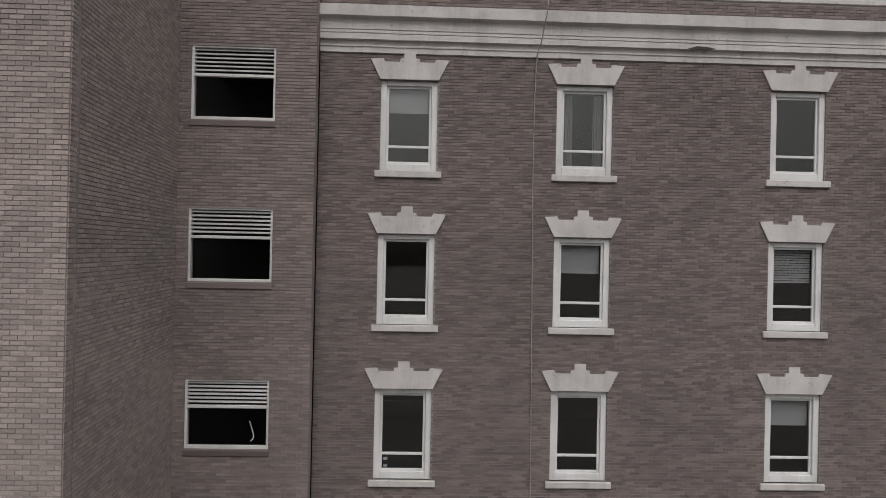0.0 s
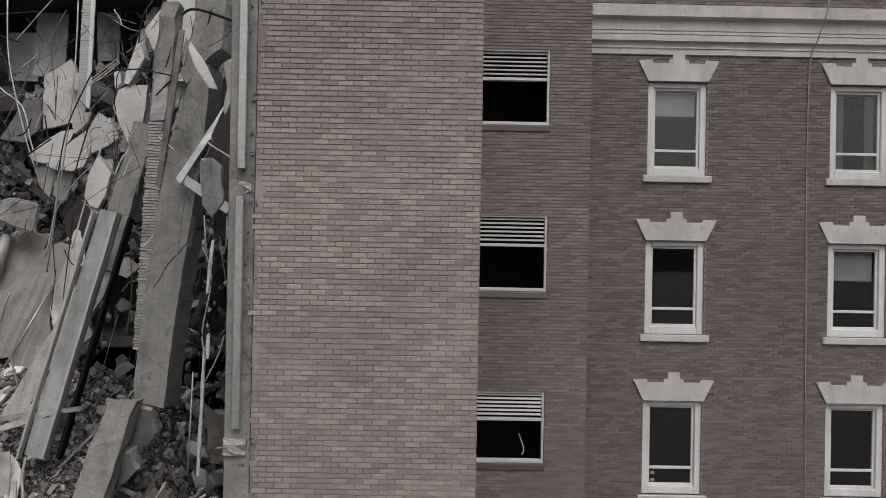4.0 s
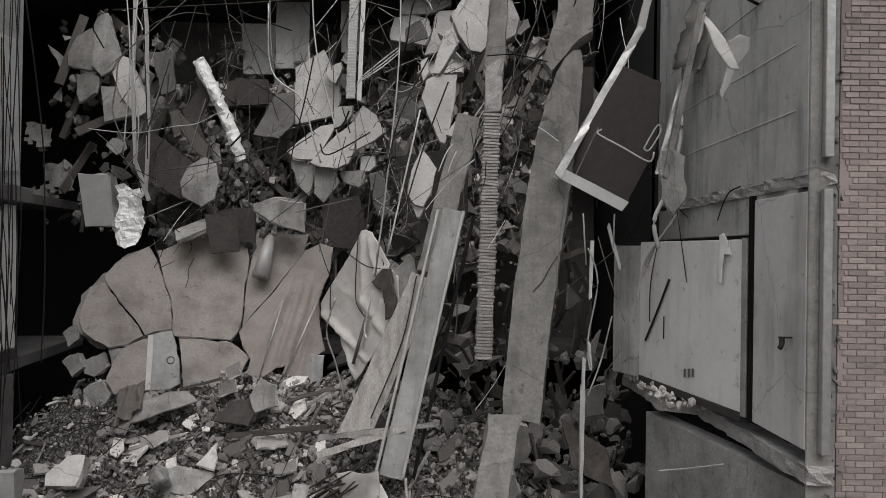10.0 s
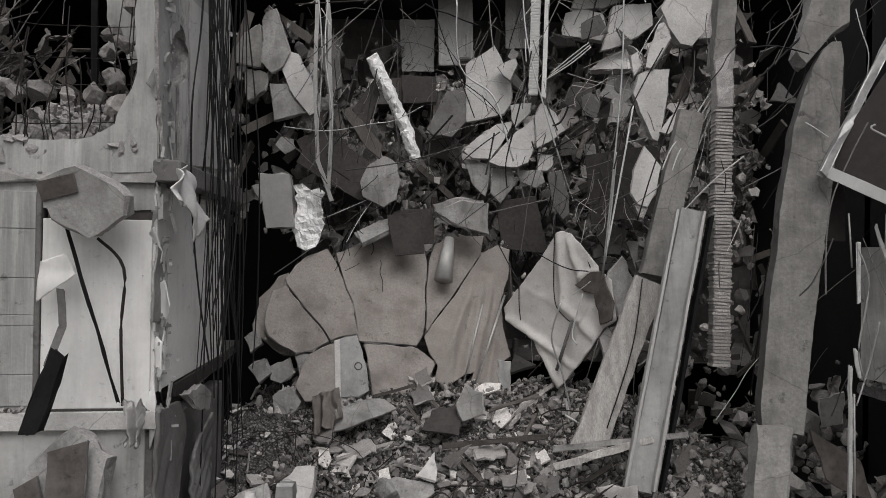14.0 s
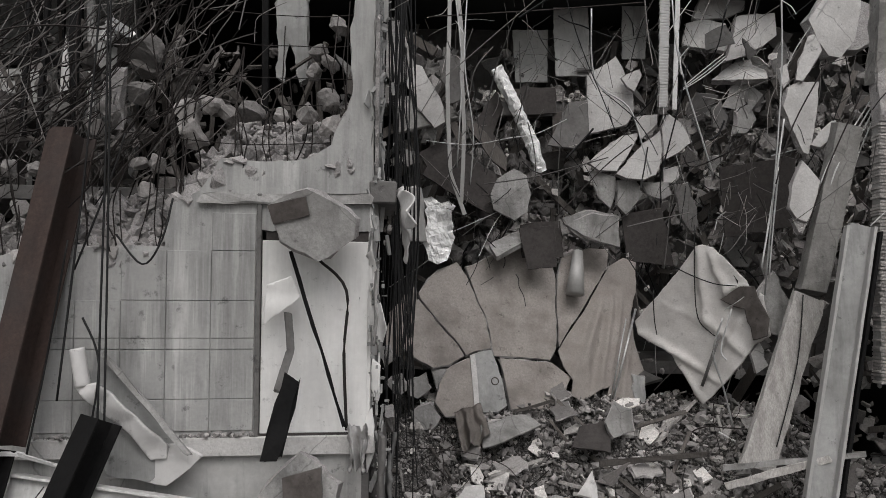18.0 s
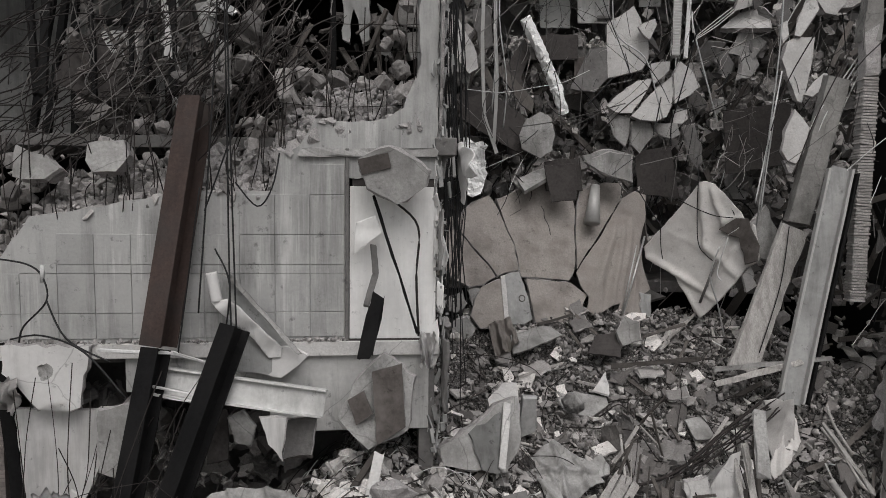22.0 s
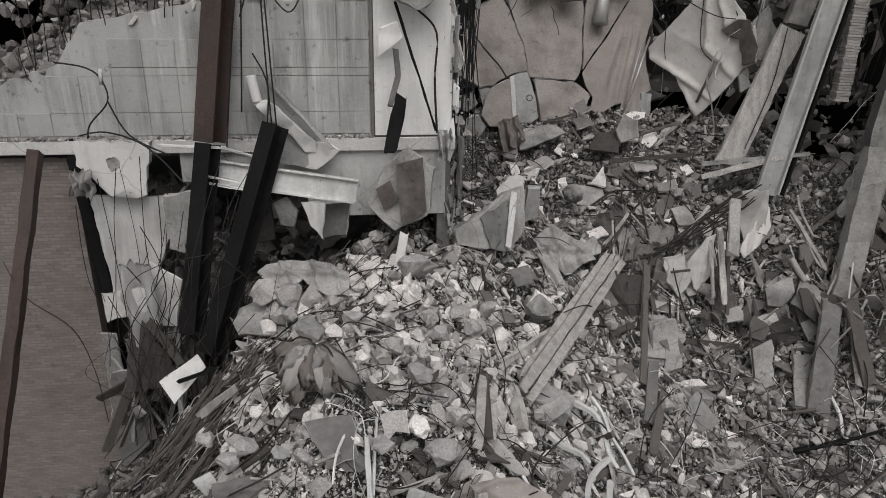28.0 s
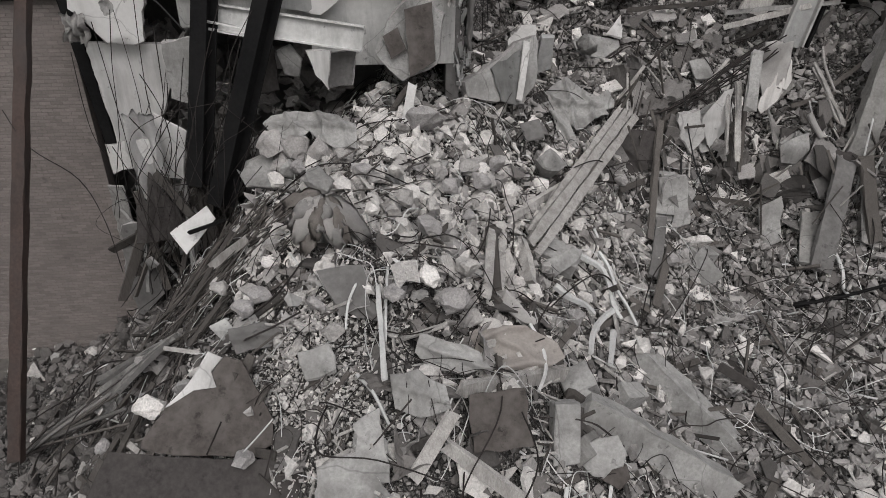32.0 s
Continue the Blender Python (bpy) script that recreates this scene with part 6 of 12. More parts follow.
# dark boards and panels behind
slab("torn_board", (-17.28, 19, 13.79), ((-0.37, -0.35), (0.42, -0.3), (0.39, 0.32), (-0.44, 0.34)), 0.05, "dark_board", "dark flat board jammed in the wreck", "board", seed=156, tilt=5, edge="dark_board", rough=0.01)
slab("torn_board", (-16.58, 19, 13.09), ((-0.37, -0.55), (0.32, -0.44), (0.41, 0.57), (-0.36, 0.42)), 0.05, "brown_board", "brown board jammed in the wreck", "board", seed=157, tilt=8, edge="brown_board", rough=0.01)
slab("torn_board", (-17.41, 17.3, 10.22), ((-0.25, -0.48), (0.38, -0.41), (0.31, 0.48), (-0.44, 0.41)), 0.05, "dark_board", "dark board hanging over the cracked wall", "board", seed=158, tilt=5, edge="dark_board", rough=0.01)
slab("torn_board", (-19.04, 18.8, 11.62), ((-0.54, 0.22), (0.02, -0.61), (0.78, -0.74), (0.43, 0.09), (-0.69, 1.05)), 0.05, "dark_board", "dark panel leaning in the gap", "board", seed=159, tilt=3, edge="dark_board", rough=0.01)
slab("torn_board", (-14.83, 18.4, 10.51), ((-0.42, -0.54), (0.65, -0.66), (0.35, 0.67), (-0.58, 0.53)), 0.05, "dark_board", "dark board behind the hanging slabs", "board", seed=160, tilt=-2, edge="dark_board", rough=0.01)
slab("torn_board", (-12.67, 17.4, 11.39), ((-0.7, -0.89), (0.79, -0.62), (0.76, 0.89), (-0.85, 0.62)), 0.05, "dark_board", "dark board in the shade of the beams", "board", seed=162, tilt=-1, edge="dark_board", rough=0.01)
slab("torn_board", (-16.42, 19.6, 15.56), ((-0.4, -1.06), (0.45, -1.05), (0.41, 1.08), (-0.46, 1.07)), 0.05, "plaster_mid", "dark upright wall piece deep in the gap", "board", seed=163, tilt=8, edge="plaster_mid", rough=0.01)
slab("torn_board", (-17.39, 20, 15.16), ((-0.38, -0.68), (0.43, -0.67), (0.42, 0.68), (-0.47, 0.67)), 0.05, "plaster_mid", "dark wall piece deep in the gap", "board", seed=164, tilt=3, edge="plaster_mid", rough=0.01)
slab("torn_board", (-14.86, 19.6, 15.79), ((-0.29, -0.79), (0.28, -0.78), (0.32, 0.79), (-0.32, 0.78)), 0.05, "plaster_mid", "dark upright wall piece deep in the gap", "board", seed=165, tilt=-2, edge="plaster_mid", rough=0.01)
slab("metal_box", (-20.24, 17.15, 10.9), ((-0.22, -0.59), (0.38, -0.56), (0.25, 0.57), (-0.41, 0.58)), 0.14, "louvre", "grey steel box panel hanging by a cable", "metal box", seed=166, edge="louvre", rough=0.002)
slab("torn_board", (-19.38, 18.8, 14.22), ((-0.09, -0.58), (0.25, -0.43), (0.17, 0.55), (-0.32, 0.47)), 0.1, "concrete_dark", "dark wall piece deep in the gap", "board", seed=167, edge="concrete_dark")

# silver duct and foil
flexible_duct([(-18.36, 18.2, 14.37), (-18.06, 18.2, 13.79), (-17.74, 18.2, 13.14), (-17.48, 18.2, 12.53), (-17.3, 18.2, 11.97)], 0.15, "crumpled silver flexible duct with torn wrapping")
crumpled_foil("foil_insulation", (-19.59, 17.4, 10.58), ((-0.27, 0.26), (-0.35, -0.16), (-0.23, -0.67), (-0.02, -0.77), (0.18, -0.67), (0.26, -0.45), (0.35, -0.15), (0.27, 0.24), (0.35, 0.53), (0.2, 0.66), (0.01, 0.61), (-0.18, 0.75), (-0.37, 0.68)), "crumpled bright foil insulation", tilt=8, seed=168)
cloth("foil_scrap", (-19.77, 16.6, 6.76), 0.3, 0.45, "foil", "small scrap of bright foil", "foil", seed=170, folds=4, depth=0.06)

# leaning columns and planks
column = tagged(empty("leaning_column", pose(-11.42, 12.9, 5.83)), "tall grey concrete column leaning, its foot broken", "column")
# the sides of the shaft are darker than its face
under(slab("shaft", (-10.69, 13.37, 10.46), ((0.29, 2.78), (0.15, 2.53), (0.02, 2.15), (-0.15, 1.54), (-0.26, 0.8), (-0.37, 0.11), (-0.41, -0.54), (-0.5, -1.12), (-0.58, -2.07), (-0.66, -3.02), (-0.64, -3.39), (-0.38, -3.44), (-0.02, -3.49), (0.06, -2.51), (0.14, -1.67), (0.27, -0.63), (0.4, 0.41), (0.51, 1.36), (0.57, 2.13), (0.6, 2.57), (0.56, 2.91), (0.43, 2.91)), 0.5, "column", "tall grey concrete column leaning in the gap", "column", yaw=-12, tilt=3, seed=171, edge="concrete_dark", rough=0.008), column)
under(slab("column_piece", (-10.38, 13.61, 13.73), ((-0.19, -0.68), (-0.03, -0.49), (0.24, -0.16), (0.48, 0), (0.52, 1.06), (-0.08, 1.09), (-0.11, 0.32), (-0.24, -0.08), (-0.35, -0.47), (-0.26, -0.59)), 0.5, "column", "upper broken length of the leaning column", "column", yaw=-10, tilt=4, seed=172, edge="broken", rough=0.012), column)
under(slab("column_piece", (-11.2, 13.2, 6.56), ((-0.23, 0.13), (-0.36, -0.49), (-0.02, -0.43), (0.3, -0.06), (0.24, 0.39), (0.07, 0.44)), 0.35, "column", "broken foot of the leaning column", "column", seed=173, tilt=-10), column)
under(slab("column_piece", (-11.42, 12.9, 5.92), ((-0.37, -0.31), (0, -0.3), (0.32, 0.01), (0.22, 0.32), (-0.18, 0.28)), 0.35, "column", "broken foot of the leaning column", "column", seed=174, tilt=-10), column)
ribbed("lath_column", (-11.65, 14.45, 7.87), (-11.54, 14.75, 12.49), 0.32, 0.28, 0.06, "lath", "concrete", "narrow column of rough lath and plaster", "column", rough=0.003)
timber("column_stump", (-11.4, 15, 15.03), (-11.51, 14.9, 13.34), 0.36, 0.3, "column", "broken stump of a concrete column", "column", seed=175, wear=0.04)
timber("column_stump", (-11.51, 14.9, 13.34), (-11.54, 14.75, 12.49), 0.32, 0.28, "broken", "broken stump of a concrete column", "column", seed=176, wear=0.05)
timber("leaning_beam", (-11.94, 15.2, 12.59), (-12.7, 15, 9.44), 0.45, 0.3, "column", "grey concrete beam leaning against the wreck", "beam", seed=177, wear=0.015)
timber("leaning_plank", (-12.72, 14.97, 9.42), (-14.03, 14.11, 6.44), 0.56, 0.12, "wood", "wide weathered plank leaning in the gap", "plank", seed=178, wear=0.02)
rod("plank_cable", [(-12.93, 14.8, 9.39), (-13.17, 14.5, 8.17), (-13.69, 14.1, 6.82)], 0.012, "cable", "thin cable along the leaning planks", "cable")
beam = tagged(empty("steel_trough", pose(-13.29, 13.5, 5.93)), "smooth grey steel beam with raised lips, leaning", "beam")
under(timber("web", (-12.24, 14.2, 10.59), (-13.27, 13.55, 5.92), 0.42, 0.1, "plaster_grey", "smooth grey beam leaning in the gap", "beam", seed=180, wear=0.006), beam)
under(timber("lip", (-12.07, 14.1, 10.59), (-13.06, 13.45, 5.96), 0.05, 0.14, "louvre", "raised lip", "beam", seed=181, wear=0.004), beam)
under(timber("lip", (-12.53, 14.1, 10.61), (-13.54, 13.45, 5.95), 0.05, 0.14, "louvre", "raised lip", "beam", seed=182, wear=0.004), beam)
under(timber("side", (-11.88, 14.3, 10.5), (-12.88, 13.65, 5.89), 0.06, 0.2, "black_steel", "near-black side strip", "beam", seed=183, wear=0.006), beam)
slab("broken_slab", (-13.11, 15.6, 9.12), ((-0.15, -0.45), (0.18, -0.56), (0.29, 0.12), (0, 0.67), (-0.32, 0.22)), 0.12, "concrete", "pale broken piece of a concrete floor slab", "concrete slab", seed=184, group="slab pieces in the gap")
slab("broken_slab", (-13.38, 15.6, 8.12), ((-0.04, -0.29), (0.18, -0.12), (0.01, 0.32), (-0.15, 0.1)), 0.1, "concrete_pale", "pale broken piece of a concrete floor slab", "concrete slab", seed=185, group="slab pieces in the gap")
ribbed("ribbed_channel", (-14.65, 17.8, 13.41), (-14.59, 17.9, 16.58), 0.22, 0.08, 0.07, "louvre", "galvanised", "ribbed metal channel hanging down", "metal channel", rough=0.002, piece='rib')
timber("metal_strip", (-14.36, 17.7, 16.11), (-14.43, 17.65, 13.33), 0.1, 0.05, "pale_strip", "pale metal strip hanging down", "metal strip", seed=186, wear=0.004)

# door leaf hanging off the torn wall
door = tagged(empty("door", pose(-9.99, 13, 10.86)), "dark brown door hanging crooked in its bent frame", "door")
under(slab("leaf", (-9.43, 13, 11.84), ((-0.02, -1.24), (0.5, -0.21), (0.56, 0.83), (-0.04, 1.16), (-1.05, -0.56)), 0.045, "door_paint", "dark brown door leaf hanging crooked", "door", seed=187, yaw=-24, edge="door_paint", rough=0.002), door)
under(slab("kick_plate", (-9.95, 12.93, 10.91), ((0.46, -0.35), (0.57, -0.2), (-0.48, 0.36), (-0.59, 0.22)), 0.012, "kick_plate", "pale kick plate of the hanging door", "kick plate", seed=188, yaw=-24, edge="kick_plate", rough=0.002), door)
under(timber("door_frame", (-10.52, 13.15, 11.16), (-9.04, 13.6, 13.8), 0.13, 0.1, "galvanised", "bent pale steel door frame", "door frame", seed=189), door)
under(timber("door_frame", (-9.04, 13.6, 13.8), (-8.76, 13.8, 14.83), 0.13, 0.1, "louvre", "bent pale steel door frame", "door frame", seed=190), door)
under(rod("push_bar", [(-9.85, 12.88, 11.91), (-9.91, 12.85, 11.83), (-9.53, 12.75, 11.6), (-9.14, 12.62, 11.36), (-9.06, 12.6, 11.51)], 0.016, "pale_strip", "pale push bar on the hanging door", "push bar"), door)
under(rod("door_handle", [(-9.2, 12.7, 11.58), (-8.99, 12.7, 11.95), (-8.93, 12.7, 11.86), (-9.11, 12.7, 11.56), (-9.2, 12.7, 11.58)], 0.014, "pale_strip", "pale handle loop on the hanging door", "door handle"), door)
under(rod("door_closer", [(-9.22, 13.2, 12.84), (-9.05, 13.1, 12.74), (-8.9, 13, 12.7)], 0.014, "galvanised", "bent grey door closer arm", "door closer"), door)
timber("metal_stud", (-8.46, 12.7, 13.39), (-9.06, 12.4, 11.14), 0.07, 0.05, "galvanised", "bent metal stud by the hanging door", "metal stud", seed=191)
timber("metal_stud", (-8.65, 12.5, 12.97), (-8.74, 12.4, 11.86), 0.06, 0.04, "louvre", "bent metal stud by the hanging door", "metal stud", seed=192)
rod("conduit", [(-8.77, 12.3, 12.11), (-8.72, 12.3, 11.8), (-8.9, 12.3, 10.95), (-9.13, 12.3, 10.41), (-9.06, 12.3, 9.97)], 0.035, "pale_strip", "pale bent conduit beside the door", "conduit")
cloth("torn_lining", (-8.52, 12.2, 13.2), 0.75, 1, "cloth_pale", "pale torn lining hanging from above", "torn lining", seed=193, folds=2.2, depth=0.14, spin=-25, taper=0.5)
cloth("hanging_rag", (-8.26, 11.6, 12.77), 0.35, 0.45, "cloth_white", "white torn rag hanging by the wall", "rag", seed=194, folds=2, depth=0.08, taper=0.3)
cloth("hanging_rag", (-8.29, 11.6, 12.27), 0.2, 0.4, "cloth_white", "white torn rag hanging by the wall", "rag", seed=195, folds=2, depth=0.06, taper=0.4)
slab("duct_end", (-8.08, 11.6, 13.47), ((-0.28, -0.19), (0.1, -0.29), (0.26, -0.23), (0.27, 0.3), (-0.37, 0.41)), 0.2, "dark_board", "dark broken duct end sticking out above", "duct end", seed=196, yaw=-30, edge="louvre", rough=0.01)
torn_steel = tagged(empty("torn_steelwork", pose(-9.31, 9.8, 12.92)), "bent steel channel with torn paper hanging off the wall", "steel channel")
under(rod("holding_bar", [(-9.36, 9.9, 13.17), (-9.15, 10, 13.28), (-8.42, 10.3, 13.1)], 0.02, "rebar", "bent bar that holds the channel", "bar"), torn_steel)
under(timber("bent_channel", (-9.31, 9.8, 12.92), (-9.67, 10, 10.82), 0.075, 0.04, "column", "bent punched steel channel across the door", "steel channel", seed=197, wear=0.006), torn_steel)
under(timber("metal_stud", (-9.27, 9.9, 12.81), (-9.33, 9.9, 12.48), 0.05, 0.04, "louvre", "bent metal stud by the hanging door", "metal stud", seed=198), torn_steel)
under(slab("torn_paper", (-9.1, 9.85, 12.51), ((-0.13, 0.14), (-0.04, -0.09), (0.15, -0.35), (0.28, -0.38), (0.09, -0), (-0.13, 0.3), (-0.21, 0.4)), 0.02, "plaster", "pale torn paper flap above the door", "torn paper", seed=199, edge="plaster", rough=0.01, warp=0.2), torn_steel)
under(slab("caught_chip", (-9.25, 11, 10.93), ((-0.13, -0.28), (0, -0.5), (0.17, -0.28), (0.15, 0.29), (-0.03, 0.41), (-0.16, 0.36)), 0.12, "concrete", "grey broken lump caught before the door", "concrete chip", seed=200), torn_steel)
under(slab("torn_paper", (-8.74, 10.3, 12.31), ((-0.08, -0.06), (-0.15, -0.36), (-0.12, -0.44), (-0.01, -0.21), (0.04, -0.06), (0.19, 0.18), (0.19, 0.33), (0.05, 0.36), (-0.11, 0.27)), 0.02, "cloth_white", "white torn paper beside the door", "torn paper", seed=201, edge="cloth_white", rough=0.02, warp=0.25), torn_steel)
slab("frame_board", (-9.95, 13.9, 11.66), ((-0.16, -1.54), (0.21, -1.54), (0.16, 1.54), (-0.21, 1.54)), 0.06, "door_paint", "dark door frame board behind the door", "board", seed=202, edge="door_paint", rough=0.004)
rod("lath_strand", [(-9.35, 12.6, 8.76), (-9.24, 12.6, 9.58), (-9.1, 12.5, 9.96), (-8.85, 12.3, 10.37)], 0.012, "lath", "frayed lath strand hanging by the corridor wall", "lath", "frayed laths")
rod("lath_strand", [(-9.33, 12.6, 8.96), (-9.22, 12.6, 9.58), (-9.07, 12.5, 9.99), (-8.83, 12.3, 10.41)], 0.012, "lath", "frayed lath strand hanging by the corridor wall", "lath", "frayed laths")
rod("lath_strand", [(-9.32, 12.6, 9.17), (-9.2, 12.6, 9.58), (-9.04, 12.5, 10.03), (-8.81, 12.3, 10.45)], 0.012, "lath", "frayed lath strand hanging by the corridor wall", "lath", "frayed laths")
rod("lath_strand", [(-9.3, 12.6, 9.38), (-9.18, 12.6, 9.58), (-9.01, 12.5, 10.07), (-8.8, 12.3, 10.48)], 0.012, "lath", "frayed lath strand hanging by the corridor wall", "lath", "frayed laths")
timber("hanging_strip", (-9.64, 13.2, 10.32), (-9.47, 13.1, 9.65), 0.05, 0.04, "pale_strip", "pale metal strip hanging below the door", "metal strip", seed=203)
timber("hanging_strip", (-9.91, 13.2, 10.04), (-9.95, 13.1, 9.16), 0.05, 0.04, "pale_strip", "pale metal strip hanging below the door", "metal strip", seed=204)
timber("hanging_strip", (-9.95, 13.2, 8.36), (-9.93, 13.1, 7.93), 0.05, 0.04, "pale_strip", "pale metal strip hanging below the door", "metal strip", seed=205)
timber("hanging_strip", (-10.02, 13.2, 8.06), (-10.06, 13.1, 5.83), 0.05, 0.04, "pale_strip", "pale metal strip hanging below the door", "metal strip", seed=206)
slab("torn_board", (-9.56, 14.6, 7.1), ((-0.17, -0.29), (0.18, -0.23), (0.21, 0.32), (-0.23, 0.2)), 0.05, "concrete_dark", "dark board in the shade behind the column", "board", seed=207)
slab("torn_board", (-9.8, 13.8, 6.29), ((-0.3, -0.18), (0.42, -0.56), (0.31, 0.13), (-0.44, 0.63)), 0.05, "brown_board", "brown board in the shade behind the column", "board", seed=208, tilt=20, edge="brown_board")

# torn pieces by the corridor wall
rod("loose_bar", [(-8.53, 13.6, 9.44), (-8.68, 13.5, 8.9), (-8.89, 13.4, 8.37)], 0.02, "rebar", "short dark bar on the corridor wall", "bar")
rod("loose_rod", [(-9.26, 11.5, 6.73), (-8.94, 11.2, 6.86), (-8.66, 10.6, 7.1)], 0.012, "pale_strip", "thin pale rod sticking out", "rod")
rod("wall_wire", [(-8.89, 12.84, 10.15), (-8.94, 13.11, 9.4), (-8.94, 13.15, 8.73)], 0.01, "rebar", "thin bent wire on the corridor wall", "wire")
rod("wall_wire", [(-8.82, 12.51, 9.47), (-8.9, 12.9, 8.9), (-8.97, 13.28, 8.41)], 0.02, "rebar", "thin bent wire on the corridor wall", "wire")
rod("wall_wire", [(-8.85, 12.66, 8.87), (-8.85, 12.66, 8.51)], 0.01, "rebar", "thin bent wire on the corridor wall", "wire")
rod("wall_wire", [(-8.94, 13.12, 9.68), (-9, 13.46, 9.6)], 0.01, "pale_strip", "thin bent wire on the corridor wall", "wire")
rod("wall_wire", [(-8.79, 12.31, 10.67), (-8.72, 11.98, 9.45)], 0.008, "rebar", "thin bent wire on the corridor wall", "wire")
slab("torn_paper", (-8.55, 10.95, 9.92), ((-0.1, 0.22), (-0.02, 0.25), (0.14, -0.06), (0.0, -0.04), (-0.07, -0.45), (-0.13, -0.42)), 0.015, "white_board", "white torn paper hanging on the corridor wall", "torn paper", seed=501, yaw=-70, edge="white_board", rough=0.01, warp=0.1)
tagged(plain("wall_slot", (-8.72, -8.7, 12, 12.06, 8.01, 8.13), "concrete_dark"), "small dark slot low in the corridor wall", "wall slot", "slots in the corridor wall")
tagged(plain("wall_slot", (-8.7, -8.68, 11.88, 11.94, 8.03, 8.15), "concrete_dark"), "small dark slot low in the corridor wall", "wall slot", "slots in the corridor wall")
tagged(plain("wall_slot", (-8.68, -8.66, 11.77, 11.83, 8.05, 8.17), "concrete_dark"), "small dark slot low in the corridor wall", "wall slot", "slots in the corridor wall")
tagged(plain("formwork_ridge", (-8.41, -8.38, 9.3, 13.9, 11.52, 11.54), "plaster", bevel=0.004), "pale ridge left by a formwork board", "ridge", kind="structure")
tagged(plain("formwork_ridge", (-8.41, -8.38, 9.3, 13.6, 12.28, 12.3), "plaster", bevel=0.004), "pale ridge left by a formwork board", "ridge", kind="structure")
tagged(plain("formwork_ridge", (-8.41, -8.38, 9.4, 13.9, 13.1, 13.12), "plaster", bevel=0.004), "pale ridge left by a formwork board", "ridge", kind="structure")
tagged(plain("formwork_ridge", (-8.41, -8.38, 9.3, 12.8, 13.75, 13.78), "plaster", bevel=0.004), "pale ridge left by a formwork board", "ridge", kind="structure")
rod("hanging_wire", [(-8.45, 10.7, 10.79), (-8.45, 11.05, 10.75), (-8.45, 11.28, 10.61), (-8.45, 11.49, 10.37)], 0.01, "rebar", "dark wire curling over the floor edge", "wire")
rod("wall_bracket", [(-8.52, 9.4, 8.92), (-8.41, 9.3, 8.93)], 0.012, "cable", "small dark bracket on the pier", "bracket")
rod("wall_bracket", [(-8.48, 9.4, 8.91), (-8.53, 9.3, 8.84), (-8.56, 9.3, 8.8)], 0.03, "cable", "small dark bracket on the pier", "bracket")

# left block: boulder, rags, beams
lump = tagged(empty("caught_lump", pose(-20.85, 10.25, 9.9)), "broken concrete lump with a dark tile, caught over a board", "concrete lump")
under(slab("body", (-20.86, 10.25, 10.37), ((-0.44, -0.23), (0.01, -0.47), (0.44, -0.19), (0.47, 0.05), (0.23, 0.23), (-0.11, 0.4), (-0.6, 0.2)), 0.28, "concrete", "broken concrete lump caught over the white board", "concrete lump", seed=210, tilt=-8), lump)
under(slab("dark_tile", (-21.19, 10.2, 10.51), ((-0.19, -0.17), (0.25, -0.05), (0.2, 0.17), (-0.26, 0.06)), 0.05, "brown_board", "dark tile still stuck to the broken lump", "tile", seed=211, tilt=-8, edge="concrete_dark", rough=0.004), lump)
timber("steel_strip", (-21.23, 10.55, 9.98), (-20.54, 10.5, 7.9), 0.035, 0.02, "black_steel", "black strip across the white board", "steel strip", seed=212)
rod("conduit", [(-20.89, 10.62, 9.91), (-20.55, 10.62, 9.54), (-20.57, 10.62, 8.76), (-20.52, 10.6, 7.81)], 0.02, "rebar", "rusty conduit on the white board", "conduit")
slab("torn_flap", (-21.35, 10.45, 9.42), ((-0.19, -0.31), (-0.06, -0.21), (0.25, 0.03), (0.14, 0.3), (-0.15, 0.19)), 0.02, "white_board", "peeled flap of the white board facing", "torn flap", seed=213, yaw=8, edge="white_board", rough=0.01, warp=0.15)
timber("steel_stub", (-21.12, 10.2, 8.49), (-21.29, 9.95, 7.6), 0.2, 0.12, "black_steel", "charred black stub of a steel post", "steel stub", seed=214, wear=0.02)
timber("metal_strip", (-21.22, 10.4, 9.22), (-21.18, 10.4, 8.82), 0.09, 0.02, "concrete_dark", "peeled dark metal strip on the board", "metal strip", seed=215)
timber("metal_strip", (-21.18, 10.4, 8.84), (-21.33, 10.3, 8.29), 0.09, 0.02, "concrete_dark", "peeled dark metal strip on the board", "metal strip", seed=216)
cloth("hanging_rag", (-20.38, 10.6, 7.59), 0.28, 0.55, "cloth_white", "white rag at the foot of the board", "rag", seed=218, folds=2, depth=0.1, taper=0.4)
slab("plaster_flake", (-20.44, 11.3, 9.22), ((-0.14, -0.25), (-0.01, -0.44), (0.16, -0.25), (0.11, 0.53), (-0.12, 0.41)), 0.05, "concrete", "loose grey flake of torn plaster", "plaster flake", seed=219)
steel_beam("rusty_column", (-23.92, 10.4, 11.44), (-24.29, 9.65, 7.79), 0.36, 0.42, 0.03, "rust_steel", "heavy brown rusted steel column leaning", spin=12)
steel_beam("black_beam", (-23.19, 9.78, 8.07), (-24.18, 8.4, 4.48), 0.3, 0.36, 0.03, "black_steel", "charred black steel beam standing on the heap", spin=25)
steel_beam("black_column", (-24.3, 9.6, 7.77), (-24.56, 8.6, 4.74), 0.3, 0.32, 0.03, "black_steel", "charred black steel column standing upright", spin=15)
steel_beam("pale_beam", (-24.24, 9.75, 7.24), (-21.85, 9.75, 6.95), 0.2, 0.42, 0.03, "white_steel", "pale painted steel beam lying across", spin=90)
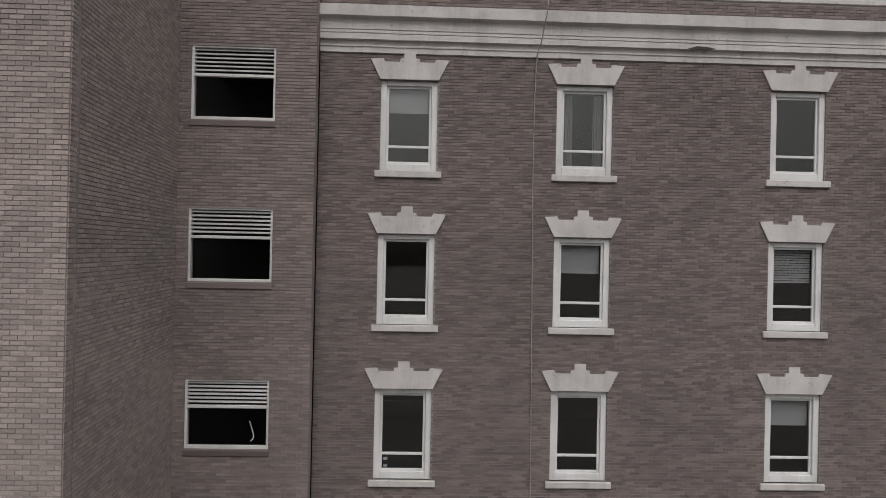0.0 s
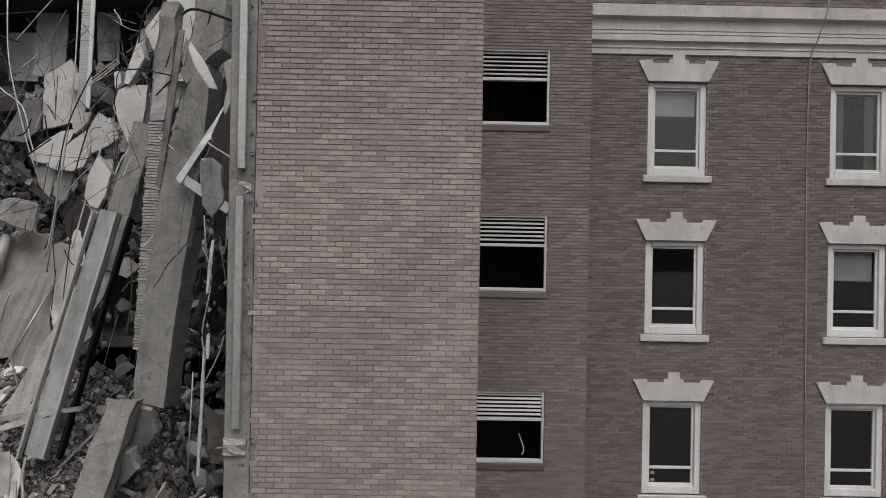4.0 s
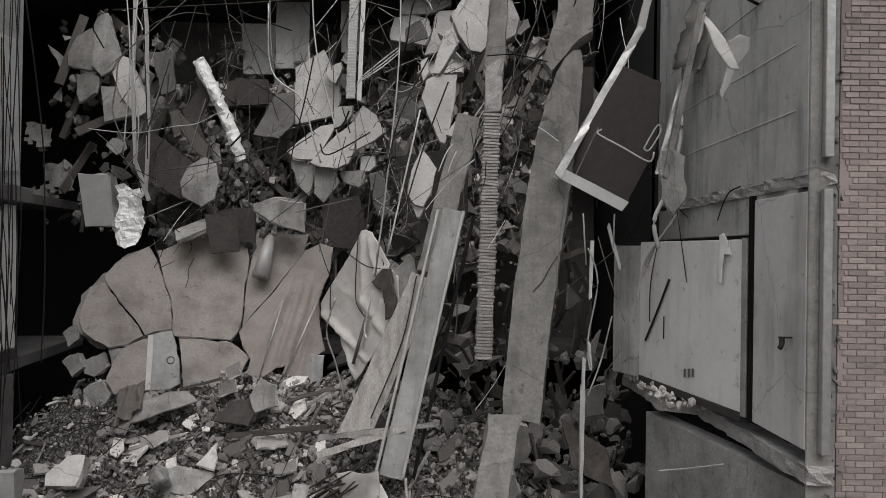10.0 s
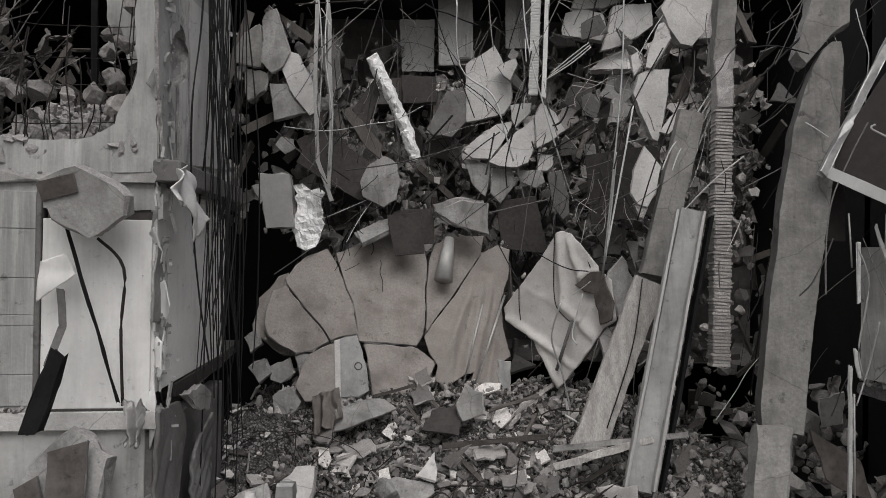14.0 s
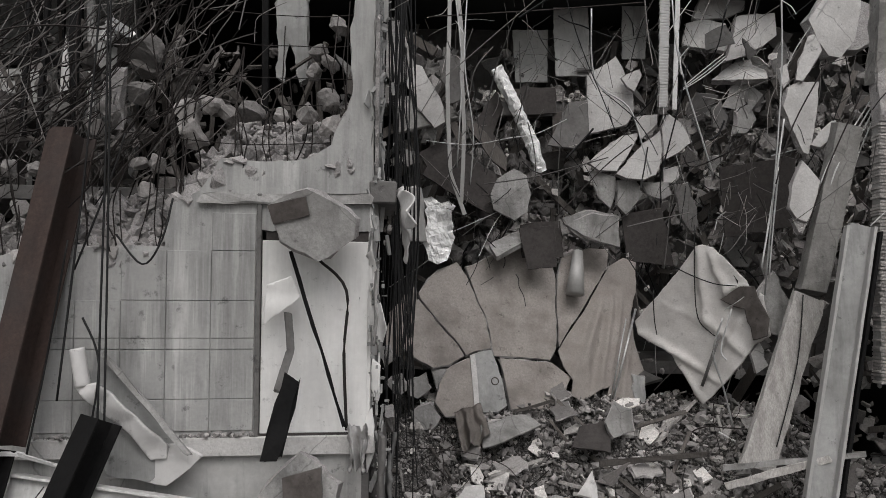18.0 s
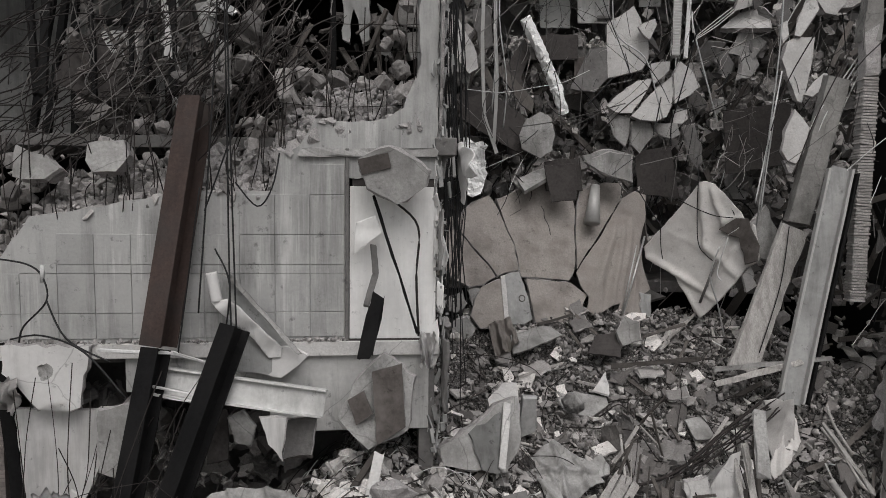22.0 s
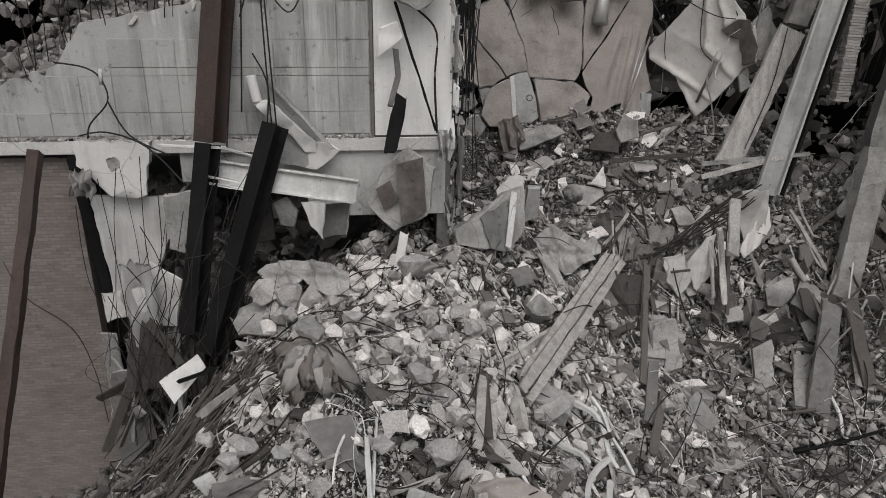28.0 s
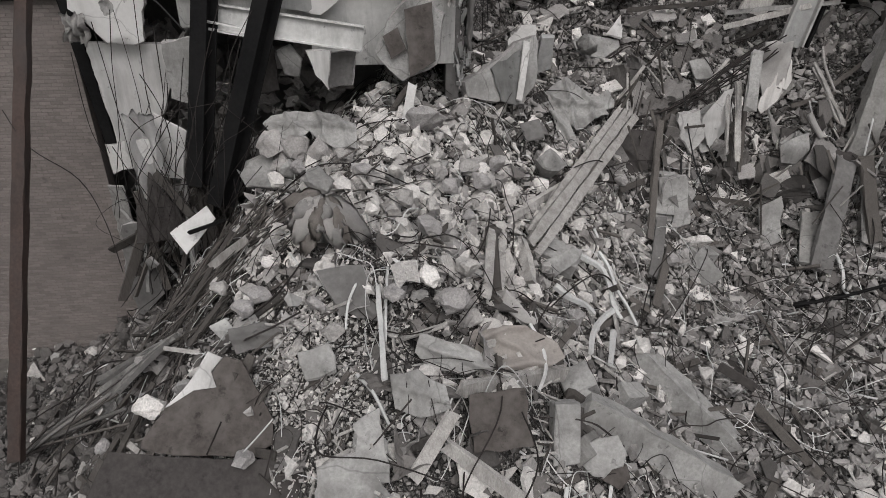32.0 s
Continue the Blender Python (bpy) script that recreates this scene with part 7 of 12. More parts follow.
timber("steel_rail", (-24.59, 9.5, 7.27), (-23.65, 9.5, 7.13), 0.035, 0.05, "white_steel", "bent pale steel rail on the beam", "steel rail", seed=220)
timber("steel_rail", (-24.6, 9.5, 7.16), (-23.66, 9.5, 7.01), 0.035, 0.05, "white_steel", "bent pale steel rail on the beam", "steel rail", seed=221)
timber("metal_strip", (-25.06, 9.4, 7.77), (-24.09, 9.7, 7.68), 0.05, 0.05, "pale_strip", "thin pale strip lying on the beam", "metal strip", seed=222)
timber("metal_strip", (-24.09, 9.7, 7.68), (-23.38, 9.7, 7.49), 0.05, 0.05, "pale_strip", "thin pale strip lying on the beam", "metal strip", seed=223)
timber("leaning_post", (-26.76, 8.78, 7.76), (-26.68, 5.1, 1.84), 0.2, 0.14, "rust_steel", "thin leaning rusty steel post before the brick wall", "steel post", seed=224)
holed = tagged(empty("holed_panel", pose(-26.06, 9.6, 6.79)), "pale plaster panel with a rough knocked hole", "plaster panel")
carve(under(slab("panel", (-25.99, 9.6, 7.13), ((-0.58, 0.23), (-0.36, 0.03), (-0.22, -0.17), (-0.09, -0.32), (0.08, -0.23), (0.29, -0.2), (0.33, -0.36), (0.5, -0.3), (0.65, 0.63), (-0.57, 0.65)), 0.12, "plaster", "pale plaster panel with a knocked hole", "plaster panel", seed=225, yaw=8), holed), (-25.92, 9.57, 7.38), (0.42, 0.13, 0.34), 3, "concrete")
slab("hanging_board", (-25.89, 9.9, 5.78), ((-0.55, -1.06), (0.02, -1.08), (0.56, 0.15), (0.65, 0.92), (-0.69, 0.95)), 0.1, "plaster", "pale plaster board hanging under the panel", "plaster board", seed=226, yaw=8, rough=0.015)
timber("edge_post", (-26.85, 9.95, 7.68), (-26.53, 9.9, 4.33), 0.2, 0.12, "black_steel", "dark steel edge post by the brick wall", "steel post", seed=227)
cloth("torn_lining", (-26.45, 9.4, 7.09), 0.4, 0.45, "cloth_pale", "dusty bundle of torn lining", "torn lining", seed=228, folds=3, depth=0.12)
curl = tagged(empty("curled_sheet", pose(-22.69, 10, 7.41)), "curled torn sheet of pale plaster lining", "plaster sheet")
under(slab("backing", (-23.14, 10.25, 7.98), ((-0.41, 0.44), (-0.31, -0.07), (-0.2, -0.69), (0.3, -0.76), (0.75, -0.45), (0.29, 0.13), (-0.06, 0.57), (-0.36, 0.82)), 0.05, "plaster_grey", "grey back of the torn lining", "plaster sheet", seed=229, yaw=8, edge="plaster", rough=0.012), curl)
under(slab("sheet", (-23.06, 10.1, 7.98), ((-0.38, 0.22), (0.06, -0.19), (0.26, -0.5), (0.44, -0.48), (0.46, -0.32), (0.17, 0), (-0.14, 0.35), (-0.32, 0.48), (-0.55, 0.42)), 0.05, "plaster", "curled white face of the torn lining", "plaster sheet", seed=230, yaw=8, edge="plaster", rough=0.008, warp=0.22), curl)
under(rod("plaster_roll", [(-23.61, 10, 8.85), (-23.57, 10, 8.63), (-23.53, 10, 8.41)], 0.085, "plaster", "rolled edge of the torn lining", "plaster roll", sides=12), curl)
under(timber("edge_strip", (-23.38, 10.15, 8.78), (-22.35, 10.15, 7.63), 0.06, 0.05, "concrete", "bent edge strip", "edge strip", seed=231), curl)
tslab = tagged(empty("tilted_slab", pose(-21.18, 10.1, 6.16)), "thick tilted concrete slab with a dark tiled face", "concrete slab")
under(slab("body", (-21.12, 10.2, 6.85), ((-0.6, -0.26), (-0.11, -0.72), (0.47, -0.42), (0.56, 0.39), (0.07, 0.75), (-0.4, 0.24)), 0.3, "concrete", "tilted thick concrete slab with a dark tiled face", "concrete slab", seed=232, tilt=14), tslab)
under(slab("dark_tile", (-20.93, 10.05, 6.91), ((-0.16, -0.65), (0.26, -0.37), (0.18, 0.57), (-0.28, 0.44)), 0.06, "brown_board", "dark tiled face of the tilted slab", "tile face", seed=233, tilt=14, edge="concrete_dark", rough=0.006), tslab)
under(slab("dark_tile", (-21.37, 10.05, 6.81), ((-0.05, -0.27), (0.2, -0.09), (0.05, 0.25), (-0.2, 0.1)), 0.06, "brown_board", "dark tile on the tilted slab", "tile face", seed=234, tilt=14, edge="concrete_dark", rough=0.006), tslab)
wedge = tagged(empty("concrete_wedge", pose(-19.4, 12, 5.07)), "wedge of broken concrete with a pale moulding", "concrete wedge")
under(slab("body", (-19.34, 11.05, 6.03), ((-0.81, -0.41), (-0.14, -0.52), (0.26, -0.6), (0.53, -0.15), (0.58, 0.47), (0.53, 0.64), (0.18, 0.52), (-0.24, 0.19), (-0.86, -0.13)), 0.4, "concrete", "wedge of broken concrete standing on the heap", "concrete wedge", seed=235, yaw=15, tilt=18), wedge)
under(slab("painted_face", (-19.37, 10.92, 5.89), ((-0.13, -0.35), (0.17, -0.44), (0.27, 0.54), (-0.3, 0.25)), 0.06, "plaster_dim", "dark front of the wedge", "wedge face", seed=236, yaw=15, tilt=18, edge="plaster_dim"), wedge)
under(timber("moulding", (-19.04, 11.2, 6.59), (-19.13, 10.82, 5.6), 0.12, 0.06, "concrete_pale", "pale moulding on the concrete wedge", "moulding", seed=237), wedge)
slab("metal_box", (-18.67, 11.4, 6.26), ((-0.16, -0.39), (0.13, -0.26), (0.13, 0.32), (-0.09, 0.31)), 0.25, "galvanised", "dented grey metal box on the heap", "metal box", seed=238, edge="galvanised", rough=0.01)
slab("plaster_sheet", (-22.76, 10.3, 7.46), ((-0.24, -0.19), (0.11, -0.29), (0.53, 0.08), (0.08, 0.23), (-0.47, 0.16)), 0.05, "plaster", "bent sheet of plaster board", "plaster sheet", seed=239, edge="plaster")
slab("plaster_sheet", (-22.55, 9.5, 6.54), ((-0.09, -0.14), (0.12, -0.4), (0.18, 0.27), (-0.21, 0.26)), 0.06, "plaster", "torn hanging plaster piece", "plaster sheet", seed=240)
slab("torn_board", (-22.28, 9.9, 6.37), ((-0.23, -0.33), (0.18, -0.26), (0.28, 0.32), (-0.22, 0.26)), 0.06, "concrete_dark", "dark board behind the pale beam", "board", seed=241)
slab("wall_piece", (-24.82, 9.3, 6.46), ((-0.24, -0.47), (0.14, -0.57), (0.32, 0.56), (-0.22, 0.45)), 0.2, "concrete", "broken wall piece beside the black column", "wall piece", seed=242)
cloth("torn_sheet", (-25.36, 8.6, 5.24), 0.5, 1.5, "cloth_white", "pale torn sheet hanging in a strip", "torn sheet", seed=243, folds=1.5, depth=0.12, taper=-0.3)
slab("torn_board", (-25.62, 8.6, 5.26), ((-0.37, -0.36), (0.36, -0.12), (0.4, 0.3), (-0.38, 0.17)), 0.04, "concrete_pale", "bent pale board on the heap", "board", seed=244)
slab("pale_board", (-25.13, 9, 5.18), ((-0.33, -0.5), (0.15, -0.54), (0.34, 0.33), (-0.17, 0.67)), 0.05, "plaster", "pale board standing in the wreck", "board", seed=245, edge="plaster", rough=0.02)
slab("duct_end", (-23.15, 9.9, 6.47), ((-0.13, -0.24), (0.12, -0.28), (0.21, 0.04), (0.01, 0.29), (-0.21, 0.19)), 0.1, "concrete", "crumpled grey duct end", "duct end", seed=246, edge="galvanised", warp=0.15)
slab("crumpled_sheet", (-23.69, 10.4, 6.2), ((-0.17, -0.5), (0.21, -0.37), (0.16, 0.4), (-0.2, 0.45)), 0.03, "dark_board", "dark crumpled sheet under the beam", "sheet", seed=247, edge="dark_board", warp=0.3)
slab("torn_board", (-22.37, 10.2, 6.17), ((-0.23, -0.3), (0.24, -0.24), (0.23, 0.29), (-0.25, 0.24)), 0.06, "brown_board", "dark board under the pale beam", "board", seed=248, edge="brown_board")
slab("torn_board", (-26.3, 9.2, 2.56), ((-0.28, -0.31), (-0.1, -1.05), (0.42, -0.53), (0.17, 0.94), (-0.21, 0.87)), 0.05, "concrete_dark", "dark board standing by the brick wall", "board", seed=249, tilt=10)
slab("torn_board", (-26.53, 9.5, 3.6), ((-0.15, -0.67), (0.16, -0.53), (0.13, 0.57), (-0.14, 0.56)), 0.05, "column", "grey board standing by the brick wall", "board", seed=250)
slab("torn_board", (-25.92, 9.3, 3.76), ((-0.19, -0.4), (0.13, -0.51), (0.2, 0.36), (-0.14, 0.52)), 0.05, "plaster_grey", "grey board standing by the brick wall", "board", seed=251, tilt=5)

# heap: slabs, planks, boards
slab("heap_slab", (-23.07, 8.63, 5.12), ((-0.58, -0.45), (0.25, -0.42), (0.96, 0.13), (0.52, 0.49), (-0.32, 0.45), (-0.86, -0.18)), 0.1, "concrete", "flat broken slab lying on the heap", "concrete slab", seed=252, yaw=-15, tilt=55, rough=0.05, group="slabs on the heap", warp=0.08)
slab("heap_slab", (-15.96, 10.51, 3.75), ((-0.33, -0.34), (-0.15, -0.54), (0.13, -0.3), (0.41, 0.08), (0.21, 0.16), (0.08, 0.49), (-0.33, 0.44)), 0.1, "concrete", "flat broken slab lying on the heap", "concrete slab", seed=254, yaw=10, tilt=20, rough=0.05, group="slabs on the heap", warp=0.08)
slab("heap_slab", (-15.56, 9.27, 2.96), ((0.04, -0.3), (0.36, -0.04), (-0.08, 0.46), (-0.33, -0.11)), 0.1, "concrete", "flat broken slab lying on the heap", "concrete slab", seed=255, yaw=-15, tilt=40, rough=0.05, group="slabs on the heap", warp=0.08)
slab("heap_slab", (-18.43, 7.98, 3.89), ((-0.22, -0.29), (0.32, 0.03), (0.21, 0.23), (-0.29, 0.04)), 0.1, "concrete", "flat broken slab lying on the heap", "concrete slab", seed=256, yaw=12, tilt=45, rough=0.05, group="slabs on the heap", warp=0.08)
slab("heap_slab", (-14.84, 12.46, 4.62), ((-0.11, -0.63), (0.36, -0.09), (0.11, 0.57), (-0.37, 0.15)), 0.1, "concrete", "flat broken slab lying on the heap", "concrete slab", seed=257, yaw=-10, tilt=15, rough=0.05, group="slabs on the heap", warp=0.08)
slab("heap_slab", (-13.09, 11.97, 4.26), ((-0.19, -0.21), (0.11, -0.27), (0.24, 0.16), (-0.17, 0.33)), 0.1, "concrete", "flat broken slab lying on the heap", "concrete slab", seed=258, tilt=30, rough=0.05, group="slabs on the heap", warp=0.08)
slab("heap_slab", (-13.95, 10.68, 3.21), ((-0.12, -0.51), (0.28, -0.33), (0.11, 0.56), (-0.27, 0.27)), 0.1, "concrete", "flat broken slab lying on the heap", "concrete slab", seed=259, yaw=-15, tilt=20, rough=0.05, group="slabs on the heap", warp=0.08)
lt = tagged(empty("long_timber", pose(-17.86, 11.2, 3.74)), "long split timber of three planks lying on the heap", "timber")
under(timber("plank", (-16.68, 11.9, 4.86), (-18.86, 7.89, 4.11), 0.15, 0.1, "wood", "split plank", "timber", seed=260, spin=20, wear=0.016), lt)
under(timber("plank", (-16.85, 11.9, 4.99), (-19.03, 7.87, 4.24), 0.17, 0.1, "wood", "split plank", "timber", seed=261, spin=20, wear=0.018), lt)
under(timber("plank", (-17.01, 11.9, 5.05), (-18.96, 8.36, 4.28), 0.1, 0.08, "wood", "split plank", "timber", seed=262, spin=24, wear=0.022), lt)
timber("timber_stub", (-21.05, 9.9, 6.17), (-21.14, 9.3, 5.57), 0.14, 0.1, "concrete_pale", "short pale timber stub", "timber", seed=263)
timber("broken_pier", (-11.36, 13, 7.19), (-11.72, 12.4, 5.38), 0.5, 0.3, "column", "broken concrete pier standing in the heap", "concrete pier", seed=264, wear=0.03)
timber("broken_pier", (-11.72, 12.4, 5.38), (-12.62, 10.8, 2.01), 0.5, 0.25, "column", "broken concrete pier standing in the heap", "concrete pier", seed=265, wear=0.03)
slab("torn_board", (-16.57, 12.2, 3.83), ((-0.39, -0.67), (0.53, -0.58), (0.38, 0.69), (-0.52, 0.54)), 0.05, "brown_board", "dark brown board under the long timber", "board", seed=266, tilt=10, edge="brown_board")
slab("sagging_rag", (-13.64, 12.9, 5.44), ((-0.24, -0.6), (-0.13, -0.43), (0.04, -0.76), (0.11, -0.04), (0.24, -0.16), (0.25, 0.4), (0.22, 0.75), (-0.48, 0.78)), 0.02, "cloth_pale", "pale torn rag sagging over the broken edge", "rag", seed=267, yaw=12, edge="cloth_pale", rough=0.05, warp=0.25)
slab("grey_sheet", (-13.4, 11.7, 4.34), ((-0.22, -0.25), (0.05, -0.28), (0.29, 0.04), (0.2, 0.38), (-0.32, 0.1)), 0.03, "concrete", "grey torn sheet standing in the broken front", "torn sheet", seed=269, tilt=15, edge="concrete", warp=0.2)
slab("tarpaulin_scrap", (-13.8, 10.9, 3.18), ((-0.14, -0.31), (0.11, -0.44), (0.22, 0.08), (0.07, 0.41), (-0.26, 0.27)), 0.02, "dark_board", "dark scrap of torn tarpaulin", "tarpaulin", seed=270, tilt=30, edge="dark_board", rough=0.04, warp=0.2)
slab("white_board", (-15.02, 11.9, 4.96), ((-0.07, -0.69), (0.17, -0.33), (0.21, 0.57), (0.02, 0.5), (-0.33, -0.06)), 0.03, "plaster", "white torn board standing in the broken front", "board", seed=271, tilt=10, edge="plaster", warp=0.12)
slab("pale_chip", (-15.53, 11.8, 4.66), ((-0.19, -0.17), (0.09, -0.49), (0.3, -0.15), (0.1, 0.45), (-0.3, 0.34)), 0.1, "concrete_pale", "pale broken lump in the broken front", "concrete chip", seed=272, rough=0.05)
timber("standing_board", (-14.72, 12, 5.6), (-14.63, 11.4, 4.26), 0.1, 0.05, "wood", "splintered board standing in the broken front", "board", seed=273, wear=0.02, group="boards in the broken front")
timber("standing_board", (-14.57, 12, 5.77), (-14.52, 11.4, 3.94), 0.07, 0.05, "wood_dark", "splintered board standing in the broken front", "board", seed=274, wear=0.02, group="boards in the broken front")
timber("standing_board", (-14.52, 12, 6.29), (-14.63, 11.4, 5.32), 0.22, 0.05, "concrete", "splintered board standing in the broken front", "board", seed=275, wear=0.02, group="boards in the broken front")
timber("standing_board", (-16.06, 12, 4.78), (-16.02, 11.4, 2.26), 0.12, 0.05, "wood_dark", "splintered board standing in the broken front", "board", seed=276, wear=0.02, group="boards in the broken front")
timber("standing_board", (-14.91, 12, 5.45), (-14.88, 11.4, 4.44), 0.06, 0.05, "wood", "splintered board standing in the broken front", "board", seed=277, wear=0.02, group="boards in the broken front")
timber("standing_board", (-11.81, 12, 3.03), (-11.69, 11.4, 2.27), 0.14, 0.05, "wood", "splintered board standing in the broken front", "board", seed=278, wear=0.02, group="boards in the broken front")
timber("standing_board", (-11.57, 12, 3.66), (-11.22, 11.4, 2.29), 0.16, 0.05, "wood_dark", "splintered board standing in the broken front", "board", seed=279, wear=0.02, group="boards in the broken front")
timber("standing_board", (-13.37, 12, 6.08), (-12.73, 11.4, 5.03), 0.06, 0.05, "wood", "splintered board standing in the broken front", "board", seed=280, wear=0.02, group="boards in the broken front")
rod("twisted_bar", [(-15.69, 12.1, 5.26), (-15.07, 12.3, 5.73), (-14.47, 12.6, 6.06), (-13.89, 12.9, 6.36)], 0.014, "rebar", "dark bar twisted across the broken front", "bar", "bars across the broken front")
rod("twisted_bar", [(-15.73, 12.1, 5.1), (-14.91, 12.3, 5.6), (-14.26, 12.6, 6), (-13.8, 12.9, 6.07)], 0.014, "rebar", "dark bar twisted across the broken front", "bar", "bars across the broken front")
rod("twisted_bar", [(-15.78, 12.1, 4.93), (-14.95, 12.3, 5.46), (-14.32, 12.6, 5.94), (-13.79, 12.9, 6.21)], 0.014, "rebar", "dark bar twisted across the broken front", "bar", "bars across the broken front")
rod("twisted_bar", [(-15.83, 12.1, 4.76), (-15.05, 12.3, 5.7), (-14.38, 12.6, 5.88), (-13.78, 12.9, 6.35)], 0.014, "rebar", "dark bar twisted across the broken front", "bar", "bars across the broken front")
rod("twisted_bar", [(-15.95, 12.1, 5.1), (-14.89, 12.3, 5.56), (-14.17, 12.6, 5.82), (-13.69, 12.9, 6.06)], 0.014, "rebar", "dark bar twisted across the broken front", "bar", "bars across the broken front")
rod("twisted_bar", [(-16, 12.1, 4.93), (-14.92, 12.3, 5.42), (-14.23, 12.6, 5.75), (-13.68, 12.9, 6.2)], 0.014, "rebar", "dark bar twisted across the broken front", "bar", "bars across the broken front")
rod("twisted_bar", [(-15.68, 12.1, 4.78), (-15.02, 12.3, 5.66), (-14.34, 12.6, 6.01), (-13.67, 12.9, 6.34)], 0.014, "rebar", "dark bar twisted across the broken front", "bar", "bars across the broken front")
rod("frayed_strip", [(-13.09, 12.6, 5.78), (-12.87, 12.2, 5.43), (-12.69, 11.9, 5.02), (-12.52, 11.8, 4.87)], 0.03, "lath", "pale frayed strip in the broken front", "strip")
rod("frayed_strip", [(-12.97, 12.7, 6.19), (-12.92, 12.5, 5.88), (-12.7, 12.2, 5.43)], 0.025, "lath", "pale frayed strip in the broken front", "strip")
rod("rolled_lagging", [(-13.17, 12, 5.03), (-13.03, 11.9, 4.81), (-12.88, 11.8, 4.61)], 0.06, "cloth_pale", "rolled pale lagging in the broken front", "lagging", sides=9)
rod("thin_conduit", [(-12, 11.8, 5.05), (-12.12, 11.4, 4.21), (-12.2, 11, 3.18)], 0.02, "pale_strip", "thin pale conduit by the pier", "conduit")
rod("front_cable", [(-15.73, 12.2, 5.35), (-15.41, 11.2, 4.01), (-14.72, 10.2, 2.94)], 0.015, "cable", "black cable hanging over the broken front", "cable")
rod("front_cable", [(-15.68, 11.6, 4.2), (-15.66, 11.1, 3.54), (-15.61, 10.6, 3.04)], 0.02, "cable", "black cable hanging over the broken front", "cable")
slab("large_board", (-23.13, 4.32, 3.89), ((-0.8, -0.5), (-0.37, -0.57), (0.54, -0.53), (0.8, -0.38), (0.76, -0.08), (0.5, 0.3), (0.28, 0.62), (0.05, 0.68), (-0.08, 0.45), (-0, 0.28), (-0.28, 0.23), (-0.57, 0.01), (-0.81, -0.41)), 0.05, "brown_board", "large brown board lying on the heap", "board", seed=281, tilt=52, edge="brown_board", rough=0.01, warp=0.06)
slab("large_board", (-23.27, 3.66, 3.44), ((-1.16, -0.08), (-1.25, -0.48), (1.49, -0.36), (1.45, 0.26), (0.7, 0.22), (-0.2, 0.21), (-1.05, 0.25)), 0.05, "dark_board", "dark brown board lying at the foot of the heap", "board", seed=282, tilt=52, edge="dark_board", rough=0.01, warp=0.05)
slab("torn_sheet", (-23.39, 4.7, 4.02), ((-0.06, -0.28), (0.26, -0.09), (0.13, 0.11), (0.27, 0.29), (0.08, 0.36), (-0.07, 0.08), (-0.19, -0.1), (-0.41, -0.36)), 0.02, "plaster", "torn white sheet curling off the brown board", "torn sheet", seed=283, tilt=48, edge="plaster", rough=0.01, warp=0.12)
slab("grey_tile", (-21.83, 4.56, 4.54), ((-0.11, -0.22), (0.23, -0.09), (0.12, 0.22), (-0.25, 0.1)), 0.06, "concrete", "grey tile lying on the heap", "tile", seed=284, tilt=50, edge="concrete")
slab("torn_board", (-21.06, 3.59, 4.13), ((-0.08, -0.33), (0.23, -0.35), (0.06, 0.45), (-0.21, 0.25)), 0.04, "concrete", "pale triangular board on the heap", "board", seed=286, tilt=45, edge="concrete")
timber("fallen_plank", (-20.2, 3.71, 4.1), (-19.28, 3.37, 3.61), 0.16, 0.08, "wood", "plank lying on the heap", "plank", seed=294)
timber("fallen_plank", (-20.57, 3.38, 3.9), (-20.12, 4.02, 4.33), 0.16, 0.05, "wood", "plank lying on the heap", "plank", seed=295)
timber("white_strip", (-21.17, 5.51, 4.99), (-20.97, 4.31, 4.54), 0.07, 0.04, "pale_strip", "long white strip lying on the heap", "strip", seed=296)
timber("fallen_plank", (-19.65, 7.57, 4.66), (-19.75, 5.98, 4.62), 0.14, 0.06, "wood", "plank lying on the heap", "plank", seed=297)
corr = tagged(empty("corrugated_sheet", pose(-24.9, 6.06, 3.05)), "grey corrugated metal sheet bent over the heap", "corrugated sheet")
under(timber("rib", (-24.02, 5.68, 3.95), (-25.93, 6.42, 2.28), 0.075, 0.03, "column", "rib of the sheet", "corrugated sheet", seed=298, spin=12, wear=0.006), corr)
under(timber("rib", (-24.04, 5.66, 3.94), (-25.79, 6.22, 2.37), 0.075, 0.03, "concrete_dark", "rib of the sheet", "corrugated sheet", seed=299, spin=-12, wear=0.006), corr)
under(timber("rib", (-24.09, 5.67, 3.9), (-25.65, 6.01, 2.46), 0.075, 0.03, "column", "rib of the sheet", "corrugated sheet", seed=300, spin=12, wear=0.006), corr)
under(timber("rib", (-24.13, 5.68, 3.85), (-25.53, 5.84, 2.53), 0.075, 0.03, "concrete_dark", "rib of the sheet", "corrugated sheet", seed=301, spin=-12, wear=0.006), corr)
under(timber("rib", (-24.18, 5.7, 3.81), (-25.44, 5.71, 2.56), 0.075, 0.03, "column", "rib of the sheet", "corrugated sheet", seed=302, spin=12, wear=0.006), corr)
under(timber("rib", (-24.2, 5.67, 3.8), (-25.32, 5.54, 2.63), 0.075, 0.03, "concrete_dark", "rib of the sheet", "corrugated sheet", seed=303, spin=-12, wear=0.006), corr)
rod("sliding_bar", [(-27.78, 6.37, 0.88), (-26.98, 6.29, 1.58), (-26.14, 6.35, 2.12)], 0.012, "rebar", "long dark bar sliding off the heap", "bar", "bars sliding off the heap")
rod("sliding_bar", [(-27.09, 5.71, 1.23), (-26.11, 5.61, 2.04), (-25.35, 5.63, 2.66)], 0.02, "wood_dark", "long dark bar sliding off the heap", "bar", "bars sliding off the heap")
